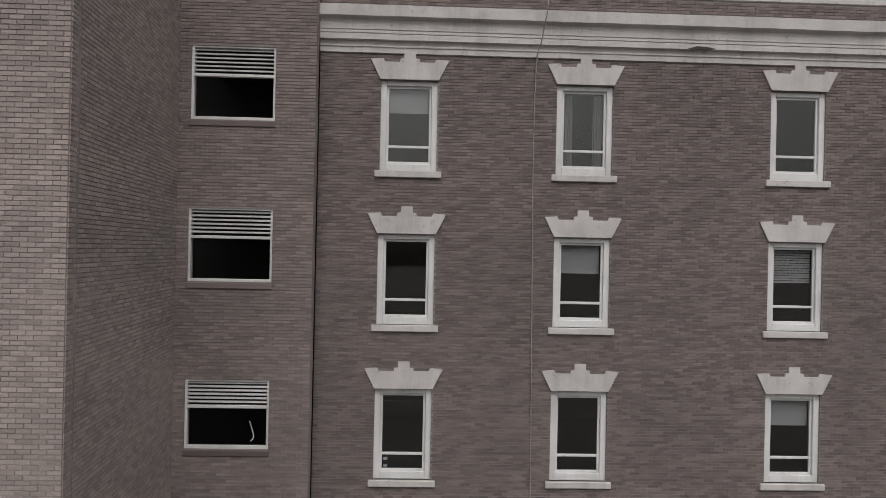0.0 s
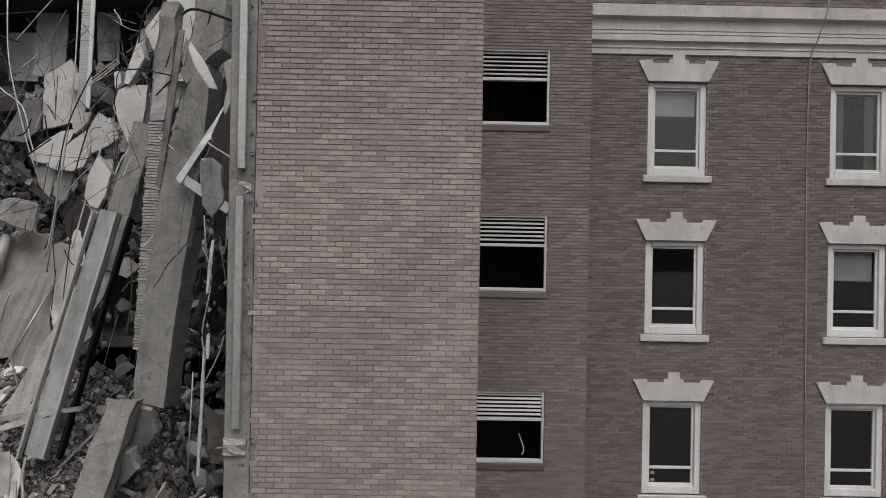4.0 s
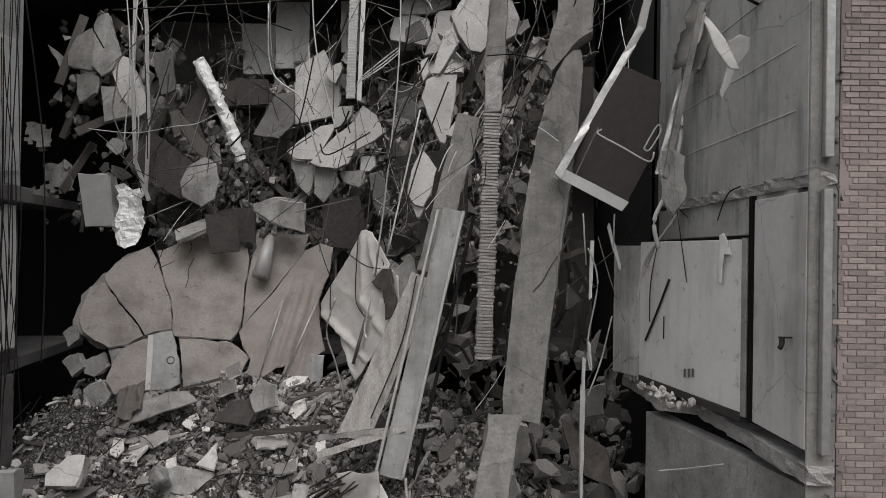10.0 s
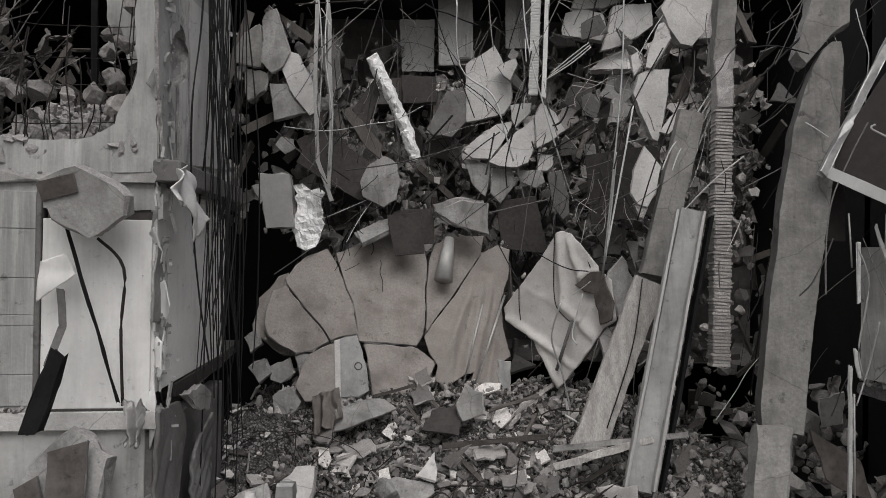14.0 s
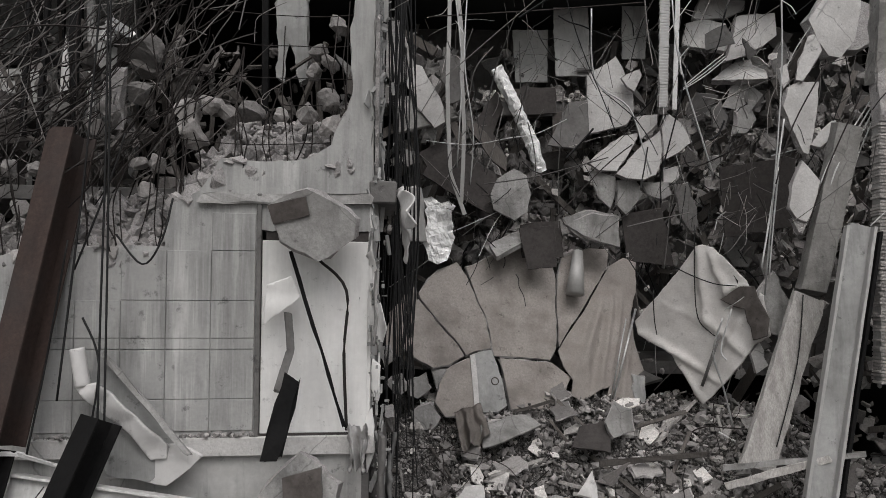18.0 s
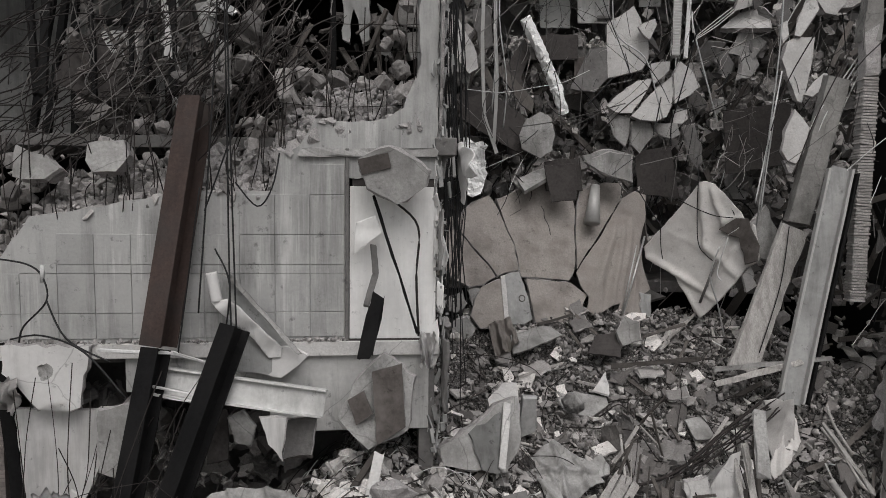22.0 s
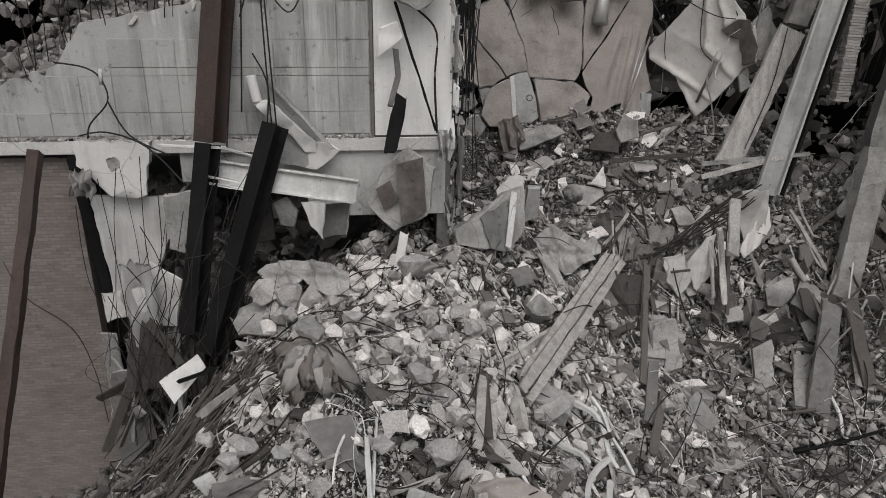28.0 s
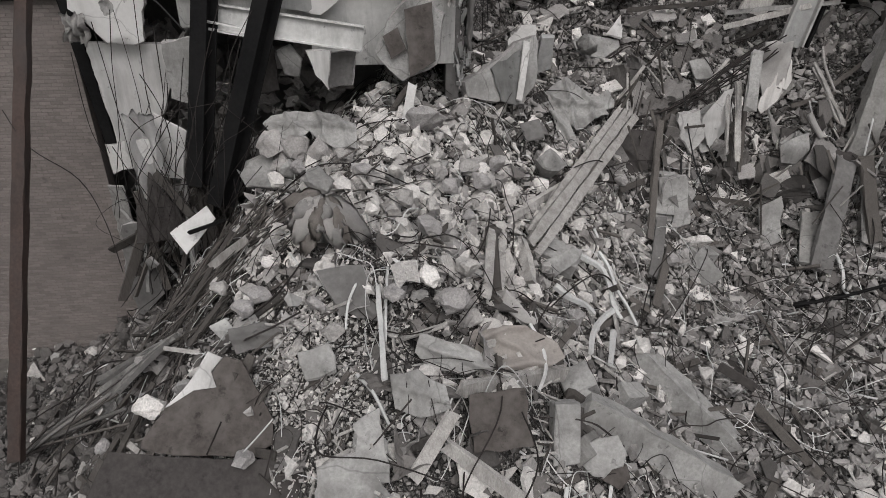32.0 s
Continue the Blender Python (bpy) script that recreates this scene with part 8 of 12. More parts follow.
rod("sliding_bar", [(-26.9, 5.84, 1.35), (-25.72, 5.37, 2.33), (-24.75, 5.12, 3.01)], 0.03, "rebar_dusty", "long dark bar sliding off the heap", "bar", "bars sliding off the heap")
rod("sliding_bar", [(-27.21, 5.65, 1.13), (-26.13, 5.44, 1.94), (-25.4, 5.37, 2.52)], 0.012, "rebar", "long dark bar sliding off the heap", "bar", "bars sliding off the heap")
rod("sliding_bar", [(-27.01, 5.75, 1.28), (-25.93, 5.58, 2.18), (-25.09, 5.54, 2.86)], 0.02, "wood_dark", "long dark bar sliding off the heap", "bar", "bars sliding off the heap")
rod("sliding_bar", [(-26.8, 5.85, 1.44), (-26.27, 5.75, 1.99), (-25.83, 5.87, 2.29)], 0.03, "rebar_dusty", "long dark bar sliding off the heap", "bar", "bars sliding off the heap")
rod("sliding_bar", [(-27.14, 5.69, 1.18), (-25.96, 5.41, 2.08), (-25.14, 5.28, 2.73)], 0.012, "rebar", "long dark bar sliding off the heap", "bar", "bars sliding off the heap")
rod("sliding_bar", [(-26.93, 5.79, 1.33), (-25.59, 5.19, 2.35), (-24.59, 4.84, 3.02)], 0.02, "wood_dark", "long dark bar sliding off the heap", "bar", "bars sliding off the heap")
rod("sliding_bar", [(-27.24, 5.61, 1.11), (-26.38, 5.64, 1.89), (-25.54, 5.76, 2.53)], 0.03, "rebar_dusty", "long dark bar sliding off the heap", "bar", "bars sliding off the heap")
rod("sliding_bar", [(-27.06, 5.74, 1.23), (-25.8, 5.4, 2.19), (-24.9, 5.23, 2.9)], 0.012, "rebar", "long dark bar sliding off the heap", "bar", "bars sliding off the heap")
rod("sliding_bar", [(-26.85, 5.83, 1.39), (-26.11, 5.55, 2.03), (-25.57, 5.47, 2.42)], 0.02, "wood_dark", "long dark bar sliding off the heap", "bar", "bars sliding off the heap")
rod("sliding_bar", [(-27.17, 5.65, 1.16), (-26.2, 5.61, 2.03), (-25.27, 5.68, 2.73)], 0.03, "rebar_dusty", "long dark bar sliding off the heap", "bar", "bars sliding off the heap")
rod("pale_wire", [(-22.24, 3.9, 4.22), (-22.41, 3.75, 4.06), (-22.58, 3.69, 3.87)], 0.01, "pale_strip", "thin pale wire on the brown board", "wire")
rod("dark_rod", [(-22.96, 4.11, 3.91), (-23.06, 3.76, 3.71)], 0.012, "rebar", "dark rod lying on the brown board", "rod")
timber("fallen_plank", (-24.03, 7.23, 4.05), (-23.34, 7.14, 4.66), 0.12, 0.06, "wood", "plank lying on the heap", "plank", seed=304)
timber("dark_stud", (-27.76, 13.59, 0.14), (-25.5, 8.8, 4.69), 0.2, 0.12, "concrete_dark", "dark stud standing in the heap", "stud", seed=305)
timber("dark_stud", (-27.56, 14.76, 0.14), (-25.2, 8.6, 4.86), 0.16, 0.1, "wood_dark", "dark stud standing in the heap", "stud", seed=306)
slab("white_board", (-27.13, 13.9, 0.36), ((-0.1, -0.49), (0.47, 0.05), (0.26, 0.64), (-0.63, -0.21)), 0.05, "plaster", "white board scrap leaning on the heap", "board", seed=307, tilt=30, edge="plaster")
boulder((-22.26, 7.46, 5.5), (0.71, 0.56, 0.46), 308, mat="concrete", rot=(56, 34, 88))
boulder((-20.83, 9.39, 5.74), (0.8, 0.63, 0.52), 309, mat="broken", rot=(33, 7, 159))
boulder((-20.93, 5.37, 5.02), (0.4, 0.32, 0.26), 310, mat="broken", rot=(10, 30, 50))
boulder((-20.52, 5.73, 5.05), (0.46, 0.36, 0.3), 311, rot=(47, 3, 121))
boulder((-20.21, 5.45, 4.9), (0.57, 0.45, 0.38), 312, mat="broken", rot=(24, 26, 12))
boulder((-18.53, 9.99, 4.69), (0.86, 0.68, 0.56), 313, mat="concrete", rot=(1, 49, 83))
boulder((-21.62, 10.54, 5.84), (0.4, 0.32, 0.26), 314, rot=(38, 22, 154))
boulder((-21.64, 11.7, 5.82), (0.4, 0.32, 0.26), 315, mat="broken", rot=(15, 45, 45))
boulder((-22.97, 8.4, 5.2), (0.46, 0.36, 0.3), 316, mat="concrete", rot=(52, 18, 116))
boulder((-23.14, 8.27, 5.05), (0.4, 0.32, 0.26), 317, rot=(29, 41, 7))
boulder((-22.74, 8.24, 5.33), (0.4, 0.32, 0.26), 318, mat="broken", rot=(6, 14, 78))
boulder((-17.09, 10.42, 4.18), (0.34, 0.27, 0.22), 319, mat="broken", rot=(43, 37, 149))
boulder((-14.17, 13.79, 5.67), (0.34, 0.27, 0.22), 320, rot=(20, 10, 40))
boulder((-17.46, 14.09, 5.67), (0.69, 0.54, 0.45), 321, mat="concrete", rot=(57, 33, 111))
boulder((-23.58, 6.3, 4.31), (0.34, 0.27, 0.22), 322, rot=(34, 6, 2))
boulder((-23.03, 5.61, 4.5), (0.46, 0.36, 0.3), 323, mat="broken", rot=(11, 29, 73))
boulder((-24.03, 4.17, 2.92), (0.32, 0.25, 0.21), 324, mat="broken", rot=(48, 2, 144))
boulder((-22.63, 3.75, 3.66), (0.34, 0.27, 0.22), 325, mat="broken", rot=(25, 25, 35))
boulder((-23.71, 4.9, 3.64), (0.46, 0.36, 0.3), 326, mat="concrete", rot=(2, 48, 106))
boulder((-24.29, 4.99, 3.21), (0.57, 0.45, 0.38), 327, rot=(39, 21, 177))
boulder((-25.56, 5.79, 2.33), (0.46, 0.36, 0.3), 328, mat="concrete", rot=(16, 44, 68))
boulder((-15.56, 9.77, 3.24), (0.52, 0.41, 0.34), 329, rot=(53, 17, 139))
boulder((-16.2, 9.23, 3.18), (0.4, 0.32, 0.26), 330, mat="broken", rot=(30, 40, 30))
boulder((-15.98, 7.08, 2.37), (0.34, 0.27, 0.22), 331, rot=(7, 13, 101))
boulder((-15.54, 6.87, 2.22), (0.29, 0.23, 0.19), 332, mat="broken", rot=(44, 36, 172))
boulder((-18.32, 6.74, 3.7), (0.4, 0.32, 0.26), 333, mat="broken", rot=(21, 9, 63))
boulder((-20, 6.29, 4.87), (0.52, 0.41, 0.34), 334, rot=(58, 32, 134))
boulder((-21.66, 4.85, 4.76), (0.34, 0.27, 0.22), 335, rot=(35, 5, 25))
boulder((-22.27, 5.45, 4.8), (0.34, 0.27, 0.22), 336, mat="concrete", rot=(12, 28, 96))
boulder((-21.94, 5.26, 4.87), (0.34, 0.27, 0.22), 337, mat="broken", rot=(49, 1, 167))
boulder((-20.58, 6.78, 5.2), (0.52, 0.41, 0.34), 338, mat="broken", rot=(26, 24, 58))
boulder((-19.54, 9.32, 4.98), (0.46, 0.36, 0.3), 339, mat="broken", rot=(3, 47, 129))
boulder((-19.84, 8.62, 5), (0.46, 0.36, 0.3), 340, mat="broken", rot=(40, 20, 20))
boulder((-21.16, 7.84, 5.54), (0.4, 0.32, 0.26), 341, rot=(17, 43, 91))
boulder((-21.66, 7.73, 5.58), (0.4, 0.32, 0.26), 342, mat="broken", rot=(54, 16, 162))
boulder((-20.94, 7.22, 5.4), (0.46, 0.36, 0.3), 343, rot=(31, 39, 53))
boulder((-21.39, 6.83, 5.41), (0.34, 0.27, 0.22), 344, rot=(8, 12, 124))
boulder((-20.3, 8.04, 5.18), (0.4, 0.32, 0.26), 345, mat="broken", rot=(45, 35, 15))
boulder((-20.02, 7.57, 4.95), (0.34, 0.27, 0.22), 346, mat="broken", rot=(22, 8, 86))


# more of the large pieces on the heap
rough_block("concrete_block", (-18.43, 5.44, 3.54), (0.46, 0.4, 0.44), (20, -25, 15), "concrete", "squared grey concrete block on the heap", "concrete block", 521)
rough_block("concrete_block", (-17.51, 6, 2.82), (0.46, 0.3, 0.34), (15, 20, 30), "concrete", "squared grey concrete block on the heap", "concrete block", 522)
rough_block("concrete_block", (-18.73, 4.43, 3.66), (0.36, 0.3, 0.8), (-35, 5, 8), "concrete", "broken grey block standing upright", "concrete block", 523)
rough_block("concrete_block", (-18.47, 8.34, 3.73), (0.8, 0.5, 0.42), (12, 14, -18), "concrete", "squared grey block wedged in the heap", "concrete block", 524)
rough_block("concrete_block", (-15.55, 9.85, 2.85), (0.75, 0.4, 0.5), (10, 20, 35), "concrete", "wedge of grey concrete lying on the slope", "concrete block", 525)
rough_block("concrete_block", (-18.42, 4.43, 3.37), (0.5, 0.3, 0.2), (30, 20, 50), "column", "grey brick lump on the heap", "concrete block", 526)
timber("fallen_beam", (-17.23, 7.17, 2.71), (-15.74, 5.96, 1.82), 0.42, 0.35, "concrete", "broken concrete lintel lying on the heap", "concrete beam", seed=531, spin=12, wear=0.03)
timber("fallen_beam", (-18.36, 4.98, 3.52), (-16.1, 5.08, 1.89), 0.44, 0.35, "concrete", "broken concrete lintel lying on the heap", "concrete beam", seed=532, spin=-10, wear=0.04)
timber("fallen_timber", (-18.6, 5.04, 3.7), (-17.57, 5.07, 2.87), 0.14, 0.12, "wood_dark", "dark timber lying under the lintel", "timber", seed=533, spin=0, wear=0.02)
rod("lintel_rail", [(-17.48, 5.22, 3.02), (-17.12, 5.21, 2.74), (-16.63, 5.35, 2.42), (-16.05, 5.44, 2.14)], 0.014, "pale_strip", "thin pale rail along the broken lintel", "rail")
rod("lintel_rail", [(-17.46, 5.12, 2.99), (-17.04, 5.17, 2.67), (-16.56, 5.26, 2.37)], 0.012, "pale_strip", "thin pale rail along the broken lintel", "rail")
slab("ragged_mat", (-18.21, 4.3, 3.33), ((-0.26, -0.1), (-0.15, -0.21), (-0.01, -0.24), (0.1, -0.12), (0.24, -0.08), (0.29, 0.08), (0.18, 0.3), (-0.08, 0.25), (-0.31, 0.12)), 0.07, "concrete", "grey ragged mat on the heap", "mat", tilt=45, seed=534, rough=0.04, warp=0.06)
slab("torn_board", (-18.02, 4.23, 3.11), ((0.03, -0.17), (0.16, -0.02), (0.11, 0.15), (-0.07, 0.09), (-0.24, -0.04)), 0.03, "brown_board", "brown frayed cloth under the pale mat", "cloth", tilt=45, seed=535, edge="brown_board", rough=0.05, warp=0.1)
bm = bmesh.new()
tube(bm, [(-18.24, 8.37, 3.83), (-17.92, 8.4, 3.65), (-17.66, 8.36, 3.49), (-17.56, 8.09, 3.35), (-17.54, 7.68, 3.24), (-17.43, 7.45, 3.13)], 0.06, 5, 0.7)
tagged(make("trim_strip", bm, "pale_strip"), "long curling pale strip of torn trim", "trim strip")
bm = bmesh.new()
tube(bm, [(-17.71, 8.66, 3.67), (-17.53, 8.42, 3.48), (-17.45, 8.05, 3.33), (-17.27, 7.74, 3.15), (-17.16, 7.42, 3.02)], 0.04, 5, 0.7)
tagged(make("trim_strip", bm, "pale_strip"), "long curling pale strip of torn trim", "trim strip")
bm = bmesh.new()
tube(bm, [(-18.6, 7.39, 3.81), (-18.38, 7.31, 3.65), (-18.08, 7.38, 3.45), (-17.92, 7.32, 3.32)], 0.06, 5, 0.7)
tagged(make("trim_strip", bm, "pale_strip"), "long curling pale strip of torn trim", "trim strip")
bm = bmesh.new()
tube(bm, [(-17.48, 7.71, 3.16), (-17.8, 7.24, 3.28), (-18.03, 6.73, 3.39), (-18.15, 6.17, 3.48)], 0.06, 5, 0.7)
tagged(make("trim_strip", bm, "pale_strip"), "long curling pale strip of torn trim", "trim strip")
bm = bmesh.new()
tube(bm, [(-17.61, 7.15, 3.1), (-17.8, 6.29, 3.16)], 0.06, 5, 0.7)
tagged(make("trim_strip", bm, "pale_strip"), "long curling pale strip of torn trim", "trim strip")
bm = bmesh.new()
tube(bm, [(-17.71, 9.29, 3.75), (-17.61, 8.99, 3.58)], 0.03, 5, 0.7)
tagged(make("trim_strip", bm, "pale_strip"), "long curling pale strip of torn trim", "trim strip")
bm = bmesh.new()
tube(bm, [(-12.81, 10.24, 2.97), (-12.74, 9.77, 2.76), (-12.82, 9.37, 2.57), (-12.72, 9.17, 2.53)], 0.04, 5, 0.7)
tagged(make("trim_strip", bm, "pale_strip"), "long curling pale strip of torn trim", "trim strip")
bm = bmesh.new()
tube(bm, [(-19.14, 5.72, 4.33), (-18.99, 5.39, 4.21), (-18.97, 5, 4.17), (-19.09, 4.59, 4.18)], 0.03, 5, 0.7)
tagged(make("trim_strip", bm, "pale_strip"), "long curling pale strip of torn trim", "trim strip")
bm = bmesh.new()
tube(bm, [(-21.4, 5.63, 5.13), (-21.51, 5.22, 4.98), (-21.5, 4.84, 4.83)], 0.02, 5, 0.7)
tagged(make("trim_strip", bm, "pale_strip"), "long curling pale strip of torn trim", "trim strip")
bm = bmesh.new()
tube(bm, [(-21.02, 4.84, 4.67), (-21.07, 5.48, 4.89), (-21.1, 6.07, 5.03)], 0.03, 5, 0.7)
tagged(make("trim_strip", bm, "pale_strip"), "long curling pale strip of torn trim", "trim strip")
bm = bmesh.new()
tube(bm, [(-21.33, 4.45, 4.46), (-21.11, 4.26, 4.37), (-20.88, 3.91, 4.19)], 0.03, 5, 0.7)
tagged(make("trim_strip", bm, "pale_strip"), "long curling pale strip of torn trim", "trim strip")
timber("fallen_plank", (-19.66, 7.74, 4.61), (-19.63, 6.28, 4.51), 0.2, 0.07, "wood_dark", "dark plank standing in the rocks", "plank", seed=541, spin=20, wear=0.01)
timber("fallen_plank", (-19.47, 7.79, 4.48), (-19.54, 6.3, 4.45), 0.12, 0.06, "wood", "split plank standing in the rocks", "plank", seed=542, spin=-15, wear=0.02)
timber("fallen_plank", (-19.2, 7.99, 4.26), (-19.06, 7.13, 4.08), 0.24, 0.1, "wood", "wide split plank lying on the rocks", "plank", seed=543, spin=25, wear=0.03)
timber("fallen_plank", (-19.54, 6.3, 4.41), (-19.17, 6.06, 4.15), 0.16, 0.06, "cloth_pale", "pale plank lying on the rocks", "plank", seed=544, spin=0, wear=0.03)
timber("fallen_plank", (-19.28, 8.48, 4.4), (-18.2, 10.02, 4.28), 0.14, 0.07, "wood", "plank leaning on the long timber", "plank", seed=545, spin=10, wear=0.02)
timber("dark_stud", (-16.55, 8.5, 2.85), (-16.14, 9.67, 3.2), 0.16, 0.05, "wood_dark", "dark board standing on the slope", "stud", seed=546, spin=20, wear=0.02)
timber("fallen_timber", (-15.35, 7.69, 2.03), (-15.06, 7.3, 1.89), 0.2, 0.08, "dark_board", "dark strip of board on the slope", "timber", seed=547, spin=0, wear=0.02)
timber("fallen_timber", (-15.05, 6.84, 1.82), (-14.36, 5.71, 1.54), 0.2, 0.1, "black_steel", "long charred timber on the slope", "timber", seed=548, spin=0, wear=0.02)
timber("long_bar", (-13.79, 9.17, 2.28), (-12.12, 9.35, 2.62), 0.1, 0.08, "black_steel", "long charred bar on the slope", "bar", seed=549, spin=0, wear=0.01)
timber("fallen_plank", (-13.09, 10.91, 3.35), (-13.36, 9.93, 2.76), 0.34, 0.08, "column", "wide grey board leaning in the broken front", "board", seed=550, spin=15, wear=0.02)
timber("fallen_plank", (-12.07, 11.17, 3.9), (-12.24, 10.17, 3.17), 0.16, 0.06, "column", "narrow grey board leaning in the broken front", "board", seed=551, spin=10, wear=0.02)
timber("fallen_plank", (-16.08, 11.01, 3.97), (-16.24, 10.09, 3.52), 0.34, 0.1, "concrete", "grey slab standing on the slope", "slab", seed=552, spin=20, wear=0.03)
folded_sheet("bent_sheet", (-19.39, 5.31, 4.21), ((-0.53, -0.06), (-0.42, -0.28), (-0.05, -0.34), (0.4, -0.25), (0.7, -0.07), (0.59, 0.13), (0.17, 0.33), (-0.28, 0.34), (-0.58, 0.2)), 0.02, "cloth_brown", "bowl of bent brown sheeting full of grit", "sheet", [(-0.42, -0.28, 0.62, -0.16, 0.1, 0.14), (-0.5, 0.09, 0.17, 0.33, 0.08, 0.1), (-0.28, 0.18, 0.25, -0.1, 0.1, 0.08)], tilt=50, seed=561, rough=0.03, wave=0.08)
folded_sheet("bent_sheet", (-20.22, 4.81, 4.5), ((-0.43, 0.03), (-0.24, -0.17), (0.18, -0.23), (0.53, -0.14), (0.38, 0.06), (-0.05, 0.18), (-0.37, 0.28)), 0.02, "concrete", "grey bent sheet lying on the heap", "sheet", [(-0.33, 0.1, 0.46, -0.15, 0.08, 0.1), (-0.19, 0.25, 0.31, 0.06, 0.06, 0.07)], tilt=48, seed=562, rough=0.03, wave=0.05)
folded_sheet("torn_sheet", (-20.54, 4.24, 4.38), ((-0.29, -0.18), (0.02, -0.28), (0.38, -0.15), (0.3, 0.11), (-0.04, 0.3), (-0.38, 0.22)), 0.02, "concrete", "grey crumpled sheet lying on the heap", "sheet", [(-0.3, 0.09, 0.31, -0.09, 0.09, 0.06), (-0.18, 0.26, 0.05, -0.26, 0.07, 0.06)], tilt=50, seed=563, rough=0.03, wave=0.05)
folded_sheet("torn_sheet", (-22.78, 5.27, 4.3), ((-0.23, -0.26), (0.2, -0.13), (0.33, 0.1), (0.09, 0.21), (-0.39, 0.08)), 0.02, "concrete_dark", "grey bent sheet lying on the heap", "sheet", [(-0.33, -0.07, 0.26, 0.02, 0.08, 0.08)], tilt=50, seed=564, rough=0.03, wave=0.05)
folded_sheet("torn_sheet", (-23.36, 5.62, 4.11), ((0.01, -0.16), (0.19, -0.03), (0.01, 0.16), (-0.21, 0.03)), 0.02, "plaster_mid", "pale bent sheet at the edge of the board", "sheet", [(-0.17, -0.01, 0.12, -0.07, 0.06, 0.05)], tilt=50, seed=565, rough=0.03, wave=0.05)
folded_sheet("torn_board", (-21.4, 5.33, 4.83), ((-0.34, 0.01), (-0.04, -0.16), (0.33, -0.22), (0.39, -0.07), (0.01, 0.21), (-0.36, 0.23)), 0.02, "concrete_dark", "dark bent board under the white strip", "board", [(-0.31, 0.12, 0.32, -0.15, 0.08, 0.06)], tilt=45, seed=566, rough=0.03, wave=0.04)
folded_sheet("torn_sheet", (-27.12, 13.8, 0.56), ((-0.24, -0.73), (0.18, -0.39), (0.48, 0.26), (0.3, 0.75), (-0.13, 0.49), (-0.58, -0.34)), 0.02, "white_board", "white board scrap standing by the black columns", "board", [(-0.27, -0.41, 0.33, 0.42, 0.05, 0.05)], tilt=55, seed=567, rough=0.03, wave=0.04)
folded_sheet("torn_board", (-21.1, 3.72, 4.02), ((-0.18, -0.14), (0.03, -0.34), (0.24, -0.12), (0.09, 0.38), (-0.18, 0.24)), 0.02, "concrete", "pale triangular board on the heap", "board", [(-0.11, 0.24, 0.05, -0.19, 0.06, 0.04)], tilt=50, seed=568, rough=0.03, wave=0.03)
folded_sheet("torn_board", (-21.42, 3.55, 3.83), ((-0.21, 0.04), (-0.25, -0.21), (0.13, -0.19), (0.24, 0.12), (0.1, 0.24)), 0.06, "rubble", "pale dusty slab at the foot of the heap", "board", [(-0.14, -0.02, 0.11, 0.12, 0.1, 0.04)], tilt=52, seed=569, rough=0.03, wave=0.05)
boulder((-22.45, 8.01, 5.09), (0.72, 0.58, 0.48), 647, mat="concrete", rot=(39, 16, 91))
boulder((-22.94, 8.07, 4.82), (0.31, 0.25, 0.21), 648, mat="broken", rot=(50, 44, 166))
boulder((-26.16, 17.41, 0.28), (0.62, 0.5, 0.41), 649, mat="concrete", rot=(59, 33, 7))
boulder((-21.89, 7.37, 5.15), (0.34, 0.27, 0.23), 650, rot=(53, 29, 63))
boulder((-21.52, 7.11, 5.12), (0.3, 0.24, 0.2), 651, mat="broken", rot=(41, 3, 40))
boulder((-21.19, 8.11, 5.22), (0.54, 0.43, 0.36), 652, mat="concrete", rot=(7, 23, 120))
boulder((-20.82, 7.93, 5.08), (0.45, 0.36, 0.29), 653, mat="broken", rot=(55, 15, 97))
boulder((-20.63, 7.76, 4.97), (0.44, 0.35, 0.29), 654, mat="concrete", rot=(34, 6, 146))
boulder((-21.14, 7.48, 5.11), (0.29, 0.23, 0.19), 655, rot=(15, 0, 55))
boulder((-20.8, 6.97, 4.94), (0.5, 0.4, 0.33), 656, mat="broken", rot=(26, 17, 46))
boulder((-20.5, 6.88, 4.81), (0.47, 0.37, 0.31), 657, mat="broken", rot=(58, 49, 99))
boulder((-20.95, 5.83, 4.78), (0.46, 0.37, 0.3), 658, mat="broken", rot=(10, 48, 18))
boulder((-20.67, 5.75, 4.71), (0.3, 0.24, 0.2), 659, mat="concrete", rot=(8, 39, 158))
boulder((-20.47, 6.22, 4.72), (0.36, 0.29, 0.24), 660, mat="broken", rot=(28, 8, 33))
boulder((-20.25, 6.94, 4.68), (0.47, 0.38, 0.31), 661, mat="broken", rot=(0, 0, 53))
boulder((-20.07, 6.67, 4.56), (0.41, 0.33, 0.27), 662, mat="concrete", rot=(49, 13, 42))
boulder((-19.86, 8.45, 4.62), (0.38, 0.3, 0.25), 663, rot=(55, 10, 74))
boulder((-20.3, 8.64, 4.93), (0.57, 0.45, 0.37), 664, mat="concrete", rot=(20, 12, 138))
boulder((-19.61, 9.24, 4.63), (0.46, 0.37, 0.3), 665, mat="broken", rot=(56, 43, 160))
boulder((-19.92, 9.42, 4.87), (0.5, 0.4, 0.33), 666, rot=(13, 11, 176))
boulder((-19.29, 9.77, 4.6), (0.41, 0.33, 0.27), 667, mat="broken", rot=(12, 24, 76))
boulder((-20.5, 8.92, 5.09), (0.38, 0.31, 0.25), 668, mat="concrete", rot=(1, 23, 106))
